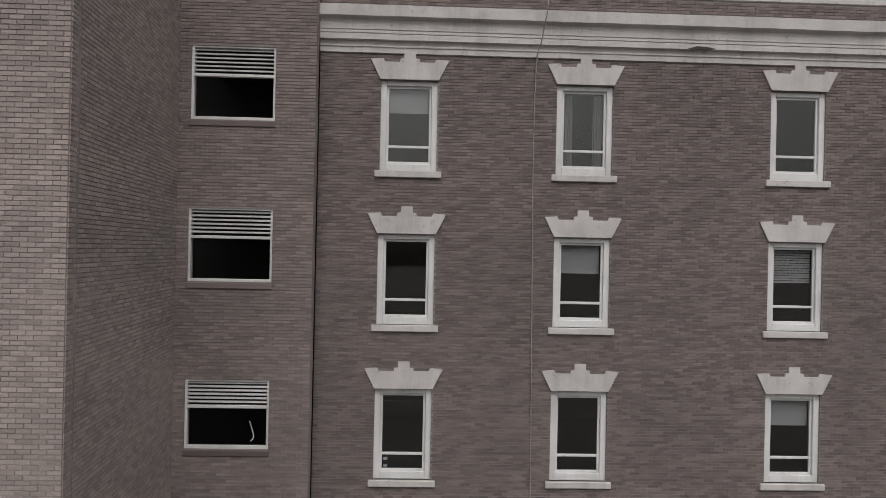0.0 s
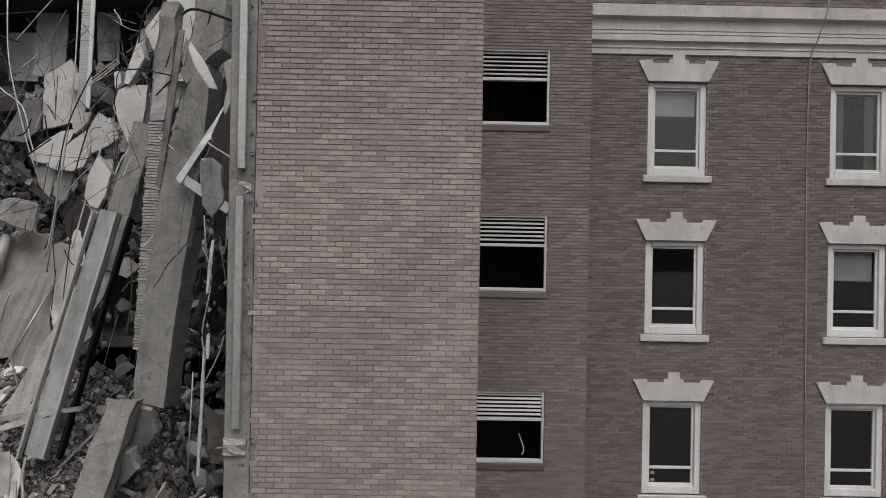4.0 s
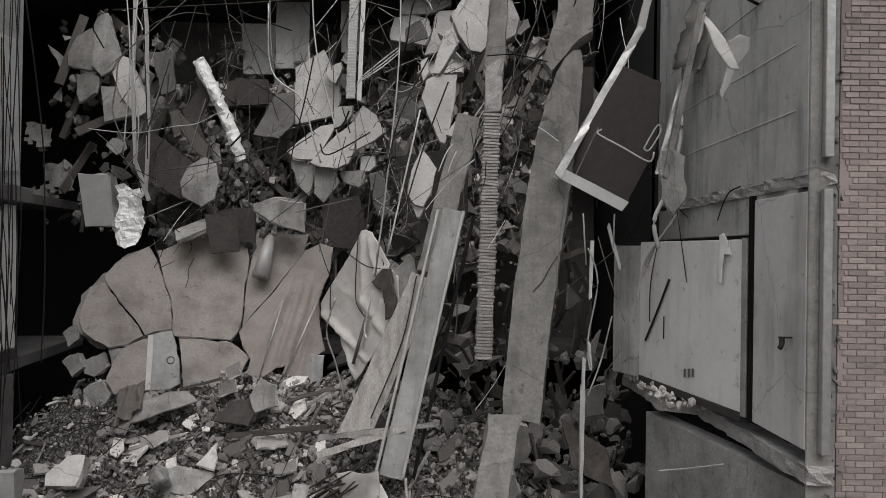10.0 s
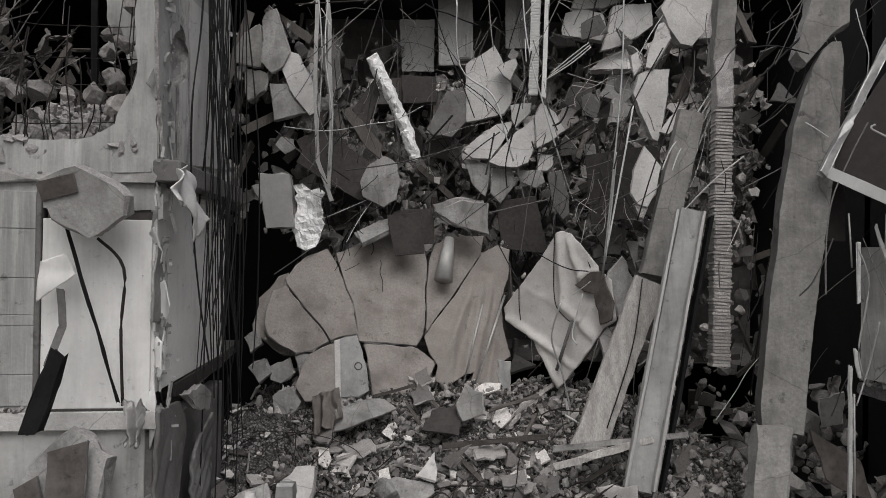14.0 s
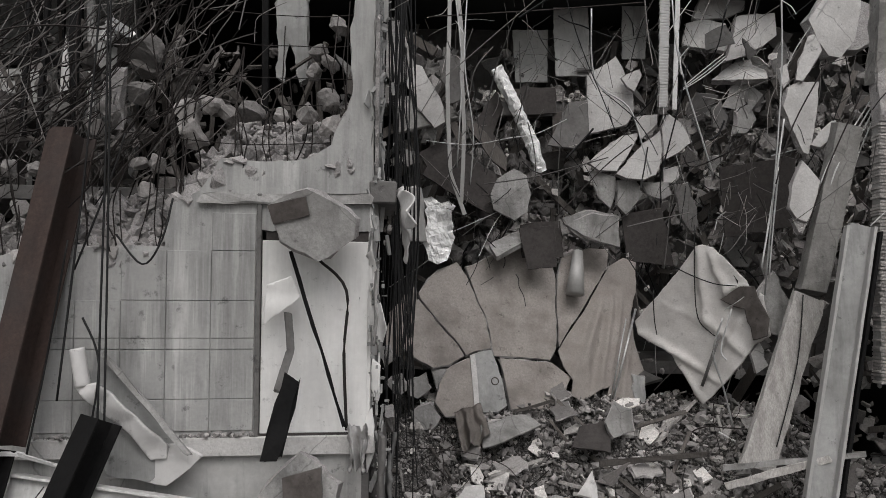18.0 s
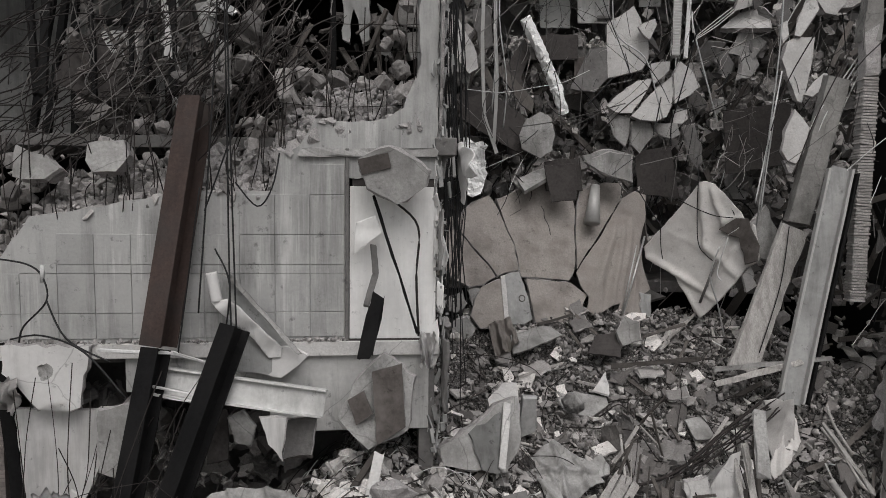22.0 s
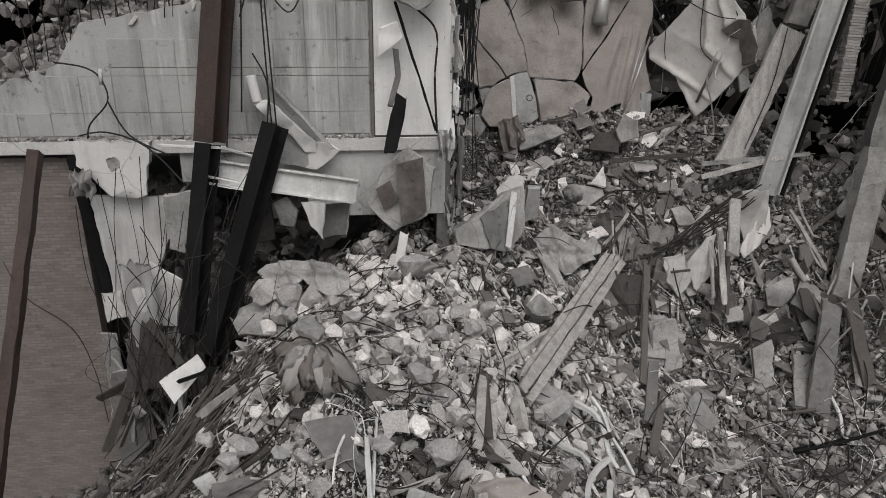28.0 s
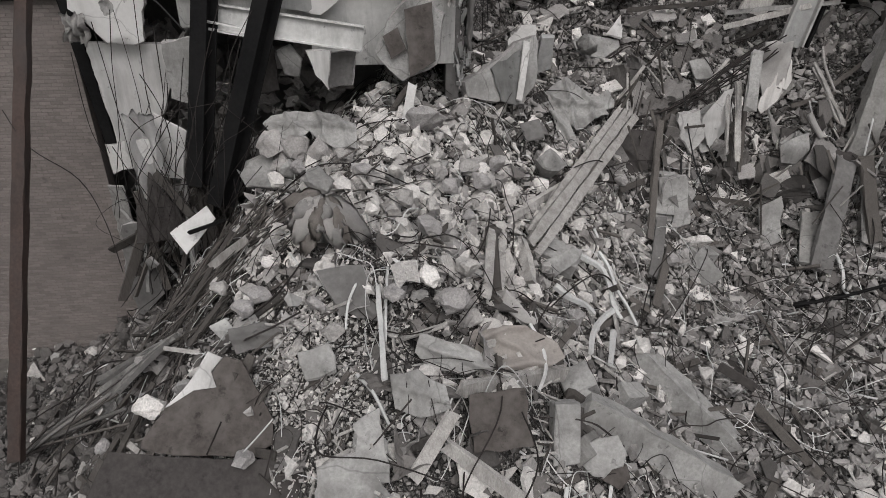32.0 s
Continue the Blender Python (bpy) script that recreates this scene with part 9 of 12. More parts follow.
boulder((-20.87, 8.67, 5.21), (0.34, 0.27, 0.22), 669, mat="broken", rot=(10, 9, 67))
boulder((-21.35, 8.76, 5.35), (0.47, 0.38, 0.31), 670, rot=(4, 21, 77))
boulder((-21.83, 8.89, 5.38), (0.42, 0.33, 0.27), 671, rot=(52, 38, 150))
boulder((-22.21, 8.86, 5.27), (0.47, 0.38, 0.31), 672, mat="broken", rot=(0, 38, 173))
boulder((-21.55, 8.07, 5.28), (0.39, 0.31, 0.26), 673, mat="concrete", rot=(45, 21, 16))
boulder((-22.29, 5.76, 4.58), (0.31, 0.25, 0.2), 674, rot=(19, 22, 78))
boulder((-22.03, 5.64, 4.64), (0.32, 0.25, 0.21), 675, mat="broken", rot=(30, 44, 80))
boulder((-21.89, 5.44, 4.61), (0.27, 0.21, 0.18), 676, mat="broken", rot=(11, 30, 120))
boulder((-22.11, 5.42, 4.52), (0.25, 0.2, 0.17), 677, rot=(45, 11, 14))
boulder((-21.66, 5.17, 4.56), (0.2, 0.16, 0.13), 678, rot=(16, 1, 91))
boulder((-22.94, 6.09, 4.36), (0.4, 0.32, 0.26), 679, mat="broken", rot=(54, 25, 4))
boulder((-23.92, 7.04, 3.83), (0.39, 0.31, 0.26), 680, rot=(35, 50, 107))
boulder((-26.32, 6.83, 1.48), (0.59, 0.47, 0.39), 681, rot=(23, 24, 148))
boulder((-25.39, 5.94, 2.16), (0.58, 0.47, 0.39), 682, mat="broken", rot=(53, 0, 115))
boulder((-26.01, 5.8, 1.59), (0.5, 0.4, 0.33), 683, rot=(2, 45, 46))
boulder((-25.37, 5.3, 1.99), (0.37, 0.3, 0.25), 684, mat="broken", rot=(39, 12, 30))
boulder((-26.24, 5.59, 1.35), (0.45, 0.36, 0.3), 685, mat="broken", rot=(48, 15, 118))
boulder((-23.88, 5.2, 3.26), (0.39, 0.32, 0.26), 686, rot=(22, 32, 90))
boulder((-24.65, 5.58, 2.73), (0.47, 0.38, 0.31), 687, mat="concrete", rot=(57, 33, 64))
boulder((-23.56, 4.6, 3.2), (0.36, 0.29, 0.24), 688, rot=(49, 29, 27))
boulder((-24.19, 4.43, 2.61), (0.31, 0.24, 0.2), 689, mat="broken", rot=(37, 47, 94))
boulder((-22.72, 3.96, 3.39), (0.32, 0.26, 0.21), 690, mat="broken", rot=(55, 18, 9))
boulder((-24.36, 5.78, 3.07), (0.25, 0.2, 0.17), 691, rot=(27, 5, 53))
boulder((-25.18, 6.71, 2.53), (0.33, 0.27, 0.22), 692, mat="concrete", rot=(21, 32, 156))
boulder((-25.82, 7.06, 1.94), (0.39, 0.31, 0.26), 693, mat="concrete", rot=(23, 9, 87))
boulder((-27.9, 8.69, 0.35), (0.46, 0.37, 0.3), 694, mat="concrete", rot=(17, 44, 139))
boulder((-27.78, 9.19, 0.37), (0.43, 0.34, 0.28), 695, rot=(5, 19, 175))
boulder((-28.69, 9.37, 0.01), (0.41, 0.33, 0.27), 696, mat="concrete", rot=(20, 19, 45))
boulder((-28.92, 8.87, -0.03), (0.42, 0.34, 0.28), 697, mat="broken", rot=(51, 5, 160))
boulder((-15.15, 10.09, 2.84), (0.45, 0.36, 0.29), 698, mat="rubble_mid", rot=(44, 19, 123))
boulder((-14.69, 10, 2.65), (0.34, 0.27, 0.22), 699, mat="rubble_mid", rot=(3, 5, 153))
boulder((-15.89, 8.91, 2.58), (0.42, 0.34, 0.28), 700, mat="rubble_mid", rot=(25, 2, 60))
boulder((-15.29, 9.1, 2.46), (0.38, 0.31, 0.25), 701, mat="rubble_mid", rot=(22, 16, 116))
boulder((-14.64, 8.8, 2.19), (0.46, 0.37, 0.31), 702, mat="rubble_mid", rot=(9, 3, 163))
boulder((-14.34, 8.35, 2.04), (0.37, 0.3, 0.25), 703, mat="rubble_mid", rot=(31, 21, 53))
boulder((-14.23, 7.75, 1.91), (0.4, 0.32, 0.26), 704, mat="rubble_mid", rot=(46, 36, 33))
boulder((-13.32, 8.93, 2.15), (0.49, 0.39, 0.32), 705, mat="rubble_mid", rot=(50, 26, 27))
boulder((-13.2, 8.4, 2.05), (0.31, 0.25, 0.2), 706, mat="rubble_mid", rot=(23, 9, 15))
boulder((-14.95, 6.67, 1.74), (0.34, 0.27, 0.22), 707, rot=(18, 9, 116))
boulder((-13.2, 7.63, 1.93), (0.35, 0.28, 0.23), 708, mat="broken", rot=(39, 10, 133))
boulder((-15.57, 8.32, 2.26), (0.31, 0.25, 0.2), 709, mat="rubble_mid", rot=(31, 44, 81))
boulder((-15.6, 6.76, 1.86), (0.28, 0.22, 0.19), 710, mat="rubble_mid", rot=(18, 30, 103))
boulder((-14.7, 6.58, 1.71), (0.33, 0.27, 0.22), 711, mat="concrete", rot=(7, 24, 136))
boulder((-13.96, 7.39, 1.86), (0.29, 0.23, 0.19), 712, mat="broken", rot=(40, 31, 86))

folded_sheet("torn_sheet", (-25.15, 8.4, 4.33), ((-0.51, -0.02), (-0.55, -0.61), (-0.07, -0.5), (0.36, -0.55), (0.53, -0.39), (0, 0.48), (-0.13, 0.66), (-0.32, 0.68)), 0.02, "dark_board", "dark sheeting hanging in a pleated fan", "sheet", [(-0.21, 0.64, -0.36, -0.59, 0.07, 0.1), (-0.16, 0.64, -0.07, -0.53, 0.07, 0.12), (-0.11, 0.62, 0.22, -0.54, 0.07, 0.12), (-0.06, 0.57, 0.45, -0.45, 0.06, 0.1)], tilt=15, seed=720, rough=0.03)
timber("fallen_plank", (-25.14, 8.35, 5.03), (-24.52, 8, 4.46), 0.13, 0.05, "wood_dark", "grey-brown plank leaning by the pleated sheet", "plank", seed=721, wear=0.015)
slab("white_board", (-24.36, 7.61, 4.5), ((-0.12, -0.42), (0.33, 0.16), (0.18, 0.36), (-0.39, -0.09)), 0.03, "plaster", "white board scrap lying before the black column", "board", tilt=30, seed=722, edge="plaster", rough=0.008)
timber("dark_bar", (-24.38, 7.45, 4.51), (-23.76, 7.45, 4.79), 0.06, 0.05, "black_steel", "short black bar across the white board", "bar", seed=723)

folded_sheet("crumpled_sheet", (-22.68, 8.9, 5.68), ((-0.61, -0.09), (-0.36, -0.19), (-0.08, -0.13), (0, -0.02), (0.16, -0.17), (0.46, -0.33), (0.8, -0.3), (0.79, -0.05), (0.77, 0.11), (0.4, 0.28), (0.11, 0.35), (-0.28, 0.34), (-0.46, 0.28), (-0.65, 0.22), (-0.77, 0.06)), 0.02, "concrete", "crumpled grey metal sheet lying on the rubble", "metal sheet", [(-0.72, 0.06, 0.71, 0.05, 0.07, 0.1), (-0.46, 0.28, -0.13, -0.13, 0.06, 0.1), (0.11, 0.32, 0.3, -0.17, 0.06, 0.12), (0.45, 0.25, 0.69, -0.26, 0.06, 0.08)], tilt=48, seed=253, rough=0.03, wave=0.12)
folded_sheet("dark_sheet", (-16.8, 11.36, 4.35), ((-0.49, -0.47), (-0.03, -0.51), (0.49, -0.32), (0.54, 0.46), (-0.01, 0.48), (-0.5, 0.37)), 0.02, "dark_board", "dark brown sheet behind the long timber", "sheet", [(-0.36, 0.25, 0.32, -0.32, 0.1, 0.05)], tilt=40, seed=901, rough=0.03, wave=0.05)
slab("heap_slab", (-15.97, 10.57, 3.71), ((-0.34, -0.38), (-0.15, -0.56), (0.23, -0.2), (0.43, 0.18), (0.08, 0.47), (-0.25, 0.51)), 0.1, "concrete", "smooth grey rounded plate standing in the rubble", "concrete slab", tilt=35, seed=902, rough=0.008)
slab("heap_slab", (-17.19, 14.47, 5.55), ((-0.45, -0.19), (0.13, -0.32), (0.53, -0.02), (0.5, 0.15), (-0.18, 0.28), (-0.54, 0.12)), 0.2, "concrete", "long grey slab lying on the rubble", "concrete slab", tilt=45, seed=903, rough=0.01)
folded_sheet("torn_sheet", (-17.93, 11.84, 5.09), ((-0.24, -0.33), (0.01, -0.58), (0.32, -0.32), (0.69, -0.13), (0.57, 0.21), (0.18, 0.39), (-0.17, 0.65), (-0.58, 0.3), (-0.78, -0.16)), 0.02, "concrete", "crumpled shiny sheet metal on the heap", "metal sheet", [(-0.7, -0.09, 0.52, 0.08, 0.08, 0.14), (-0.23, 0.58, -0.02, -0.52, 0.07, 0.14), (0.18, 0.33, 0.39, -0.25, 0.06, 0.12), (-0.52, 0.17, -0.18, -0.33, 0.06, 0.1)], tilt=48, seed=904, rough=0.05, wave=0.22)
folded_sheet("torn_sheet", (-18.17, 11.19, 4.85), ((-0.15, -0.07), (0.07, -0.39), (0.3, -0.34), (0.13, 0.06), (-0.04, 0.35), (-0.32, 0.4)), 0.02, "concrete", "bent grey strip of sheet metal on the heap", "metal sheet", [(-0.26, 0.34, 0.19, -0.35, 0.06, 0.12)], tilt=40, seed=905, rough=0.03, wave=0.1)
folded_sheet("tarpaulin_scrap", (-12.65, 11.46, 3.98), ((-0.37, -0.17), (-0.3, -0.29), (-0.12, -0.48), (0.07, -0.28), (0.3, -0.15), (0.42, 0.1), (0.53, 0.37), (-0.09, 0.55), (-0.44, 0.34)), 0.02, "dark_board", "dark smooth sheeting caught in the broken front", "sheet", [(-0.33, 0.2, 0.3, -0.02, 0.1, 0.06), (-0.09, 0.5, -0.04, -0.38, 0.1, 0.05)], tilt=30, seed=906, rough=0.03, wave=0.05)
slab("heap_slab", (-13.18, 12.06, 4.26), ((-0.19, -0.35), (0.17, -0.22), (0.34, 0.11), (0.02, 0.36), (-0.34, 0.09)), 0.08, "concrete", "grey rounded plate in the broken front", "concrete slab", tilt=35, seed=907, rough=0.01)
folded_sheet("torn_sheet", (-15.53, 12.05, 4.64), ((-0.19, -0.14), (0.02, -0.38), (0.25, -0.13), (0.16, 0.39), (-0.24, 0.26)), 0.02, "concrete_pale", "white torn sheet hanging in the broken front", "sheet", [(-0.15, 0.28, 0.04, -0.32, 0.06, 0.08)], tilt=30, seed=908, rough=0.03, wave=0.05)
folded_sheet("torn_sheet", (-14.87, 12.3, 4.63), ((-0.29, -0.46), (-0.09, -0.38), (0.11, -0.23), (0.35, 0.37), (0.21, 0.6), (-0.02, 0.36), (-0.27, -0.24)), 0.02, "concrete_pale", "white torn sheet hanging in the broken front", "sheet", [(0.12, 0.52, -0.12, -0.4, 0.05, 0.08)], tilt=28, seed=909, rough=0.03, wave=0.05)
folded_sheet("torn_sheet", (-13.6, 12.93, 5.32), ((-0.26, -0.65), (0.02, -0.4), (0.33, 0.06), (0.31, 0.47), (0.04, 0.83), (-0.09, 0.17), (-0.35, -0.49)), 0.02, "cover", "pale torn sheet hanging from the bent bars", "sheet", [(0.04, 0.77, -0.18, -0.58, 0.05, 0.1), (0.14, 0.41, 0.06, -0.39, 0.05, 0.06)], tilt=25, seed=910, rough=0.03, wave=0.05)
boulder((-18.49, 10.37, 4.57), (0.84, 0.72, 0.61), 931, mat="rubble", rot=(39, 16, 91))
boulder((-22.33, 7.69, 5.25), (0.72, 0.61, 0.52), 932, mat="rubble", rot=(50, 44, 166))
boulder((-25.74, 18.16, 0.63), (0.53, 0.45, 0.39), 933, mat="rubble", rot=(59, 33, 7))
boulder((-18.93, 9.05, 4.29), (0.46, 0.39, 0.33), 934, mat="rubble", rot=(53, 29, 63))
boulder((-19.29, 9.16, 4.56), (0.4, 0.34, 0.29), 935, mat="rubble", rot=(41, 3, 40))
boulder((-15.93, 9.51, 3.02), (0.58, 0.49, 0.42), 936, mat="rubble", rot=(7, 23, 120))
boulder((-15.45, 9.58, 2.87), (0.52, 0.44, 0.37), 937, mat="rubble", rot=(55, 15, 97))
boulder((-19.75, 8.97, 4.81), (0.45, 0.38, 0.32), 938, mat="rubble", rot=(34, 6, 146))
boulder((-20.05, 9.07, 5.03), (0.49, 0.42, 0.35), 939, mat="rubble", rot=(15, 0, 55))
boulder((-20.84, 9.88, 5.56), (0.61, 0.52, 0.44), 940, mat="rubble", rot=(26, 17, 46))
boulder((-21.31, 10.03, 5.65), (0.37, 0.31, 0.27), 941, mat="rubble", rot=(58, 49, 99))
boulder((-21.67, 9.58, 5.61), (0.4, 0.34, 0.29), 942, mat="rubble", rot=(10, 48, 18))
boulder((-21.5, 10.82, 5.67), (0.37, 0.31, 0.26), 943, mat="rubble", rot=(8, 39, 158))
boulder((-21.67, 8.13, 5.45), (0.31, 0.26, 0.22), 944, mat="rubble", rot=(28, 8, 33))
boulder((-21.45, 7.78, 5.38), (0.35, 0.3, 0.25), 945, mat="rubble", rot=(0, 0, 53))
boulder((-20.87, 8.89, 5.41), (0.42, 0.36, 0.3), 946, mat="rubble", rot=(49, 13, 42))
boulder((-20.52, 8.51, 5.19), (0.43, 0.37, 0.31), 947, mat="rubble", rot=(55, 10, 74))
boulder((-20.28, 10, 5.36), (0.45, 0.39, 0.33), 948, mat="rubble", rot=(20, 12, 138))
boulder((-19.75, 10.06, 5.12), (0.42, 0.35, 0.3), 949, mat="rubble", rot=(56, 43, 160))
boulder((-21.77, 8.88, 5.54), (0.34, 0.29, 0.25), 950, mat="rubble", rot=(13, 11, 176))
boulder((-21.15, 8.26, 5.4), (0.36, 0.31, 0.26), 951, mat="rubble", rot=(12, 24, 76))
boulder((-22.1, 8.52, 5.44), (0.33, 0.28, 0.24), 952, mat="rubble", rot=(1, 23, 106))
boulder((-20.91, 7.63, 5.24), (0.44, 0.37, 0.31), 953, mat="rubble", rot=(10, 9, 67))
boulder((-20.56, 7.58, 5.07), (0.38, 0.33, 0.28), 954, mat="rubble", rot=(4, 21, 77))
boulder((-21.13, 7.13, 5.21), (0.34, 0.28, 0.24), 955, mat="rubble", rot=(52, 38, 150))
boulder((-23.28, 8.75, 5.45), (0.57, 0.57, 0.57), 996, mat="rubble_mid", rot=(0, 38, 173))
boulder((-22.9, 8.75, 5.41), (0.63, 0.63, 0.63), 997, mat="rubble_mid", rot=(45, 21, 16))
boulder((-22.52, 8.75, 5.37), (0.57, 0.57, 0.57), 998, mat="rubble_mid", rot=(19, 22, 78))
boulder((-22.15, 8.75, 5.31), (0.53, 0.53, 0.53), 999, mat="rubble_mid", rot=(30, 44, 80))
boulder((-23.12, 8.75, 5.14), (0.57, 0.57, 0.57), 1000, mat="rubble_mid", rot=(11, 30, 120))

timber("standing_board", (-12.49, 11.33, 4.34), (-13.14, 9.81, 2.69), 0.42, 0.1, "concrete_dark", "wide grey weathered board standing in the broken front", "board", seed=941, wear=0.02)
timber("standing_board", (-12.16, 11.33, 4.48), (-12.11, 10.16, 3.22), 0.26, 0.08, "wood_dark", "dark weathered board standing in the broken front", "board", seed=942, wear=0.02)
timber("standing_board", (-16.16, 11.9, 4.86), (-16.6, 9.55, 3.43), 0.12, 0.06, "wood_dark", "dark narrow stud standing in the broken front", "stud", seed=943, wear=0.02)
timber("standing_board", (-16.33, 9.91, 3.59), (-16.59, 8.88, 3.02), 0.2, 0.06, "concrete_dark", "dark flat board standing on the slope", "board", seed=944, wear=0.02)

# upper room of the left block
slab("pipe_lining", (-21.96, 13.45, 13.8), ((-0.25, -0.89), (-0.12, -0.95), (-0.04, -0.31), (0.05, -0.52), (0.13, -0.97), (0.27, -0.89), (0.21, 2.27), (-0.25, 2.27)), 0.2, "plaster_grey", "torn grey lining round a pipe", "torn lining", seed=347, edge="plaster_grey")
timber("dark_post", (-22.43, 13.4, 15.94), (-22.34, 13.4, 10.94), 0.1, 0.06, "black_steel", "dark punched steel post in the upper room", "steel post", seed=348)
boulder((-23.38, 11.3, 12.69), (0.62, 0.5, 0.55), 349, "rubble_mid", rot=(13, 27, 119))
boulder((-23.45, 11.3, 12.51), (0.5, 0.4, 0.4), 350, "rubble_dark", rot=(50, 0, 10))
timber("metal_strip", (-24.11, 11.6, 13.24), (-23.58, 11.2, 12.9), 0.12, 0.04, "galvanised", "bent pale metal strips on the broken floor", "metal strip", seed=351)
timber("metal_strip", (-24.29, 11.7, 13.1), (-24.01, 11.5, 12.96), 0.14, 0.05, "pale_strip", "bent pale metal strips on the broken floor", "metal strip", seed=352)
timber("concrete_strip", (-23.9, 11.1, 11.94), (-23.81, 11.1, 12.43), 0.1, 0.08, "broken", "strip of broken concrete hanging on a bar", "concrete strip", seed=353, wear=0.03)
timber("concrete_strip", (-23.69, 11.1, 12.34), (-23.7, 11.1, 11.63), 0.15, 0.12, "broken", "strip of broken concrete hanging on a bar", "concrete strip", seed=354, wear=0.04)
boulder((-24.4, 10.95, 11.87), (0.3, 0.23, 0.22), 355, "rubble_mid", rot=(55, 15, 5))
boulder((-23.77, 10.95, 11.8), (0.4, 0.32, 0.3), 356, "rubble_mid", rot=(32, 38, 76))
boulder((-23.35, 10.95, 12.07), (0.46, 0.36, 0.34), 357, "rubble_mid", rot=(9, 11, 147))
boulder((-22.72, 10.95, 11.84), (0.52, 0.41, 0.38), 358, "rubble_mid", rot=(46, 34, 38))
boulder((-22.41, 10.95, 11.92), (0.46, 0.36, 0.34), 359, "rubble_mid", rot=(23, 7, 109))
boulder((-22.18, 10.95, 11.81), (0.34, 0.27, 0.26), 360, "rubble_mid", rot=(0, 30, 0))
boulder((-21.87, 10.95, 11.81), (0.48, 0.38, 0.36), 361, "rubble_mid", rot=(37, 3, 71))
boulder((-21.48, 10.95, 11.79), (0.29, 0.23, 0.21), 362, "rubble_mid", rot=(14, 26, 142))
boulder((-21.17, 10.95, 11.82), (0.4, 0.32, 0.3), 363, "rubble_mid", rot=(51, 49, 33))
boulder((-20.87, 10.95, 11.98), (0.46, 0.36, 0.34), 364, "rubble_mid", rot=(28, 22, 104))
boulder((-20.84, 10.95, 11.67), (0.4, 0.32, 0.3), 365, "rubble_mid", rot=(5, 45, 175))
boulder((-25.6, 10.95, 10.65), (0.69, 0.54, 0.51), 366, "rubble_mid", rot=(42, 18, 66))
boulder((-25.05, 10.95, 11.05), (0.34, 0.27, 0.26), 367, "rubble_mid", rot=(19, 41, 137))
boulder((-24.66, 10.95, 11.05), (0.34, 0.27, 0.26), 368, "rubble_mid", rot=(56, 14, 28))
boulder((-24.54, 10.95, 10.51), (0.4, 0.32, 0.3), 369, "rubble_mid", rot=(33, 37, 99))
boulder((-23.33, 10.95, 11.14), (0.29, 0.23, 0.21), 370, "rubble_mid", rot=(10, 10, 170))
boulder((-23.1, 10.95, 11.14), (0.34, 0.27, 0.26), 371, "rubble_mid", rot=(47, 33, 61))
boulder((-23.25, 10.95, 10.8), (0.34, 0.27, 0.26), 372, "rubble_mid", rot=(24, 6, 132))
boulder((-22.64, 10.95, 11.54), (0.57, 0.45, 0.42), 373, "rubble_mid", rot=(1, 29, 23))
boulder((-22.36, 10.95, 10.92), (0.34, 0.27, 0.26), 374, "rubble_mid", rot=(38, 2, 94))
boulder((-21.09, 11.3, 12.72), (0.34, 0.27, 0.26), 375, "rubble_mid", rot=(15, 25, 165))
boulder((-20.92, 11.3, 12.57), (0.34, 0.27, 0.26), 376, "rubble_mid", rot=(52, 48, 56))
boulder((-21.12, 11.3, 12.45), (0.34, 0.27, 0.26), 377, "rubble_mid", rot=(29, 21, 127))
boulder((-20.81, 11.3, 13.09), (0.34, 0.27, 0.26), 378, "rubble_mid", rot=(6, 44, 18))
boulder((-24.89, 10.95, 10.54), (0.34, 0.27, 0.26), 379, "rubble_mid", rot=(43, 17, 89))
boulder((-25.36, 10.95, 10.34), (0.29, 0.23, 0.21), 380, "rubble_mid", rot=(20, 40, 160))
timber("window_bar", (-28.21, 16.3, 13.95), (-27.05, 16.3, 13.87), 0.16, 0.1, "dark_board", "dark window bar in the rear wall", "window bar", seed=381)
timber("window_bar", (-28.65, 16.3, 15.07), (-27.07, 16.3, 14.98), 0.16, 0.1, "dark_board", "dark window bar in the rear wall", "window bar", seed=382)
timber("window_bar", (-28.63, 16.3, 15.07), (-28.61, 16.3, 12.44), 0.16, 0.1, "dark_board", "dark window bar in the rear wall", "window bar", seed=383)
timber("window_bar", (-28.17, 16.3, 15.58), (-28.28, 16.3, 14.61), 0.16, 0.1, "dark_board", "dark window bar in the rear wall", "window bar", seed=384)
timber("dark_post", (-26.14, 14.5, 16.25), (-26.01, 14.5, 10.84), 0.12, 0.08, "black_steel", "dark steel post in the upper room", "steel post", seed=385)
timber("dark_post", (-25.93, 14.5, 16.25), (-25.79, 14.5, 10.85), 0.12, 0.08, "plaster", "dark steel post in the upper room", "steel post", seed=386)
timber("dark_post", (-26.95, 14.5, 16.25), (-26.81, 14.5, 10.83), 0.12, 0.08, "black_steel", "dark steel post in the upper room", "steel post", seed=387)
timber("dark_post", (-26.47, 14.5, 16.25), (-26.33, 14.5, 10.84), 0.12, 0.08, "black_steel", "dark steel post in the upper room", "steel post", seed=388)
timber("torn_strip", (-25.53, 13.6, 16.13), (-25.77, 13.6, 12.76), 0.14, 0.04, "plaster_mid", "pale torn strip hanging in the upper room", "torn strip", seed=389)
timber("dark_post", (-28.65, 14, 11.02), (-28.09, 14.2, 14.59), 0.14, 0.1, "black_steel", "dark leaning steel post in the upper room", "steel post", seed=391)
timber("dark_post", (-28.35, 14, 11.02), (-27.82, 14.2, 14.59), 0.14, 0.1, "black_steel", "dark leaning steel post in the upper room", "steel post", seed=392)
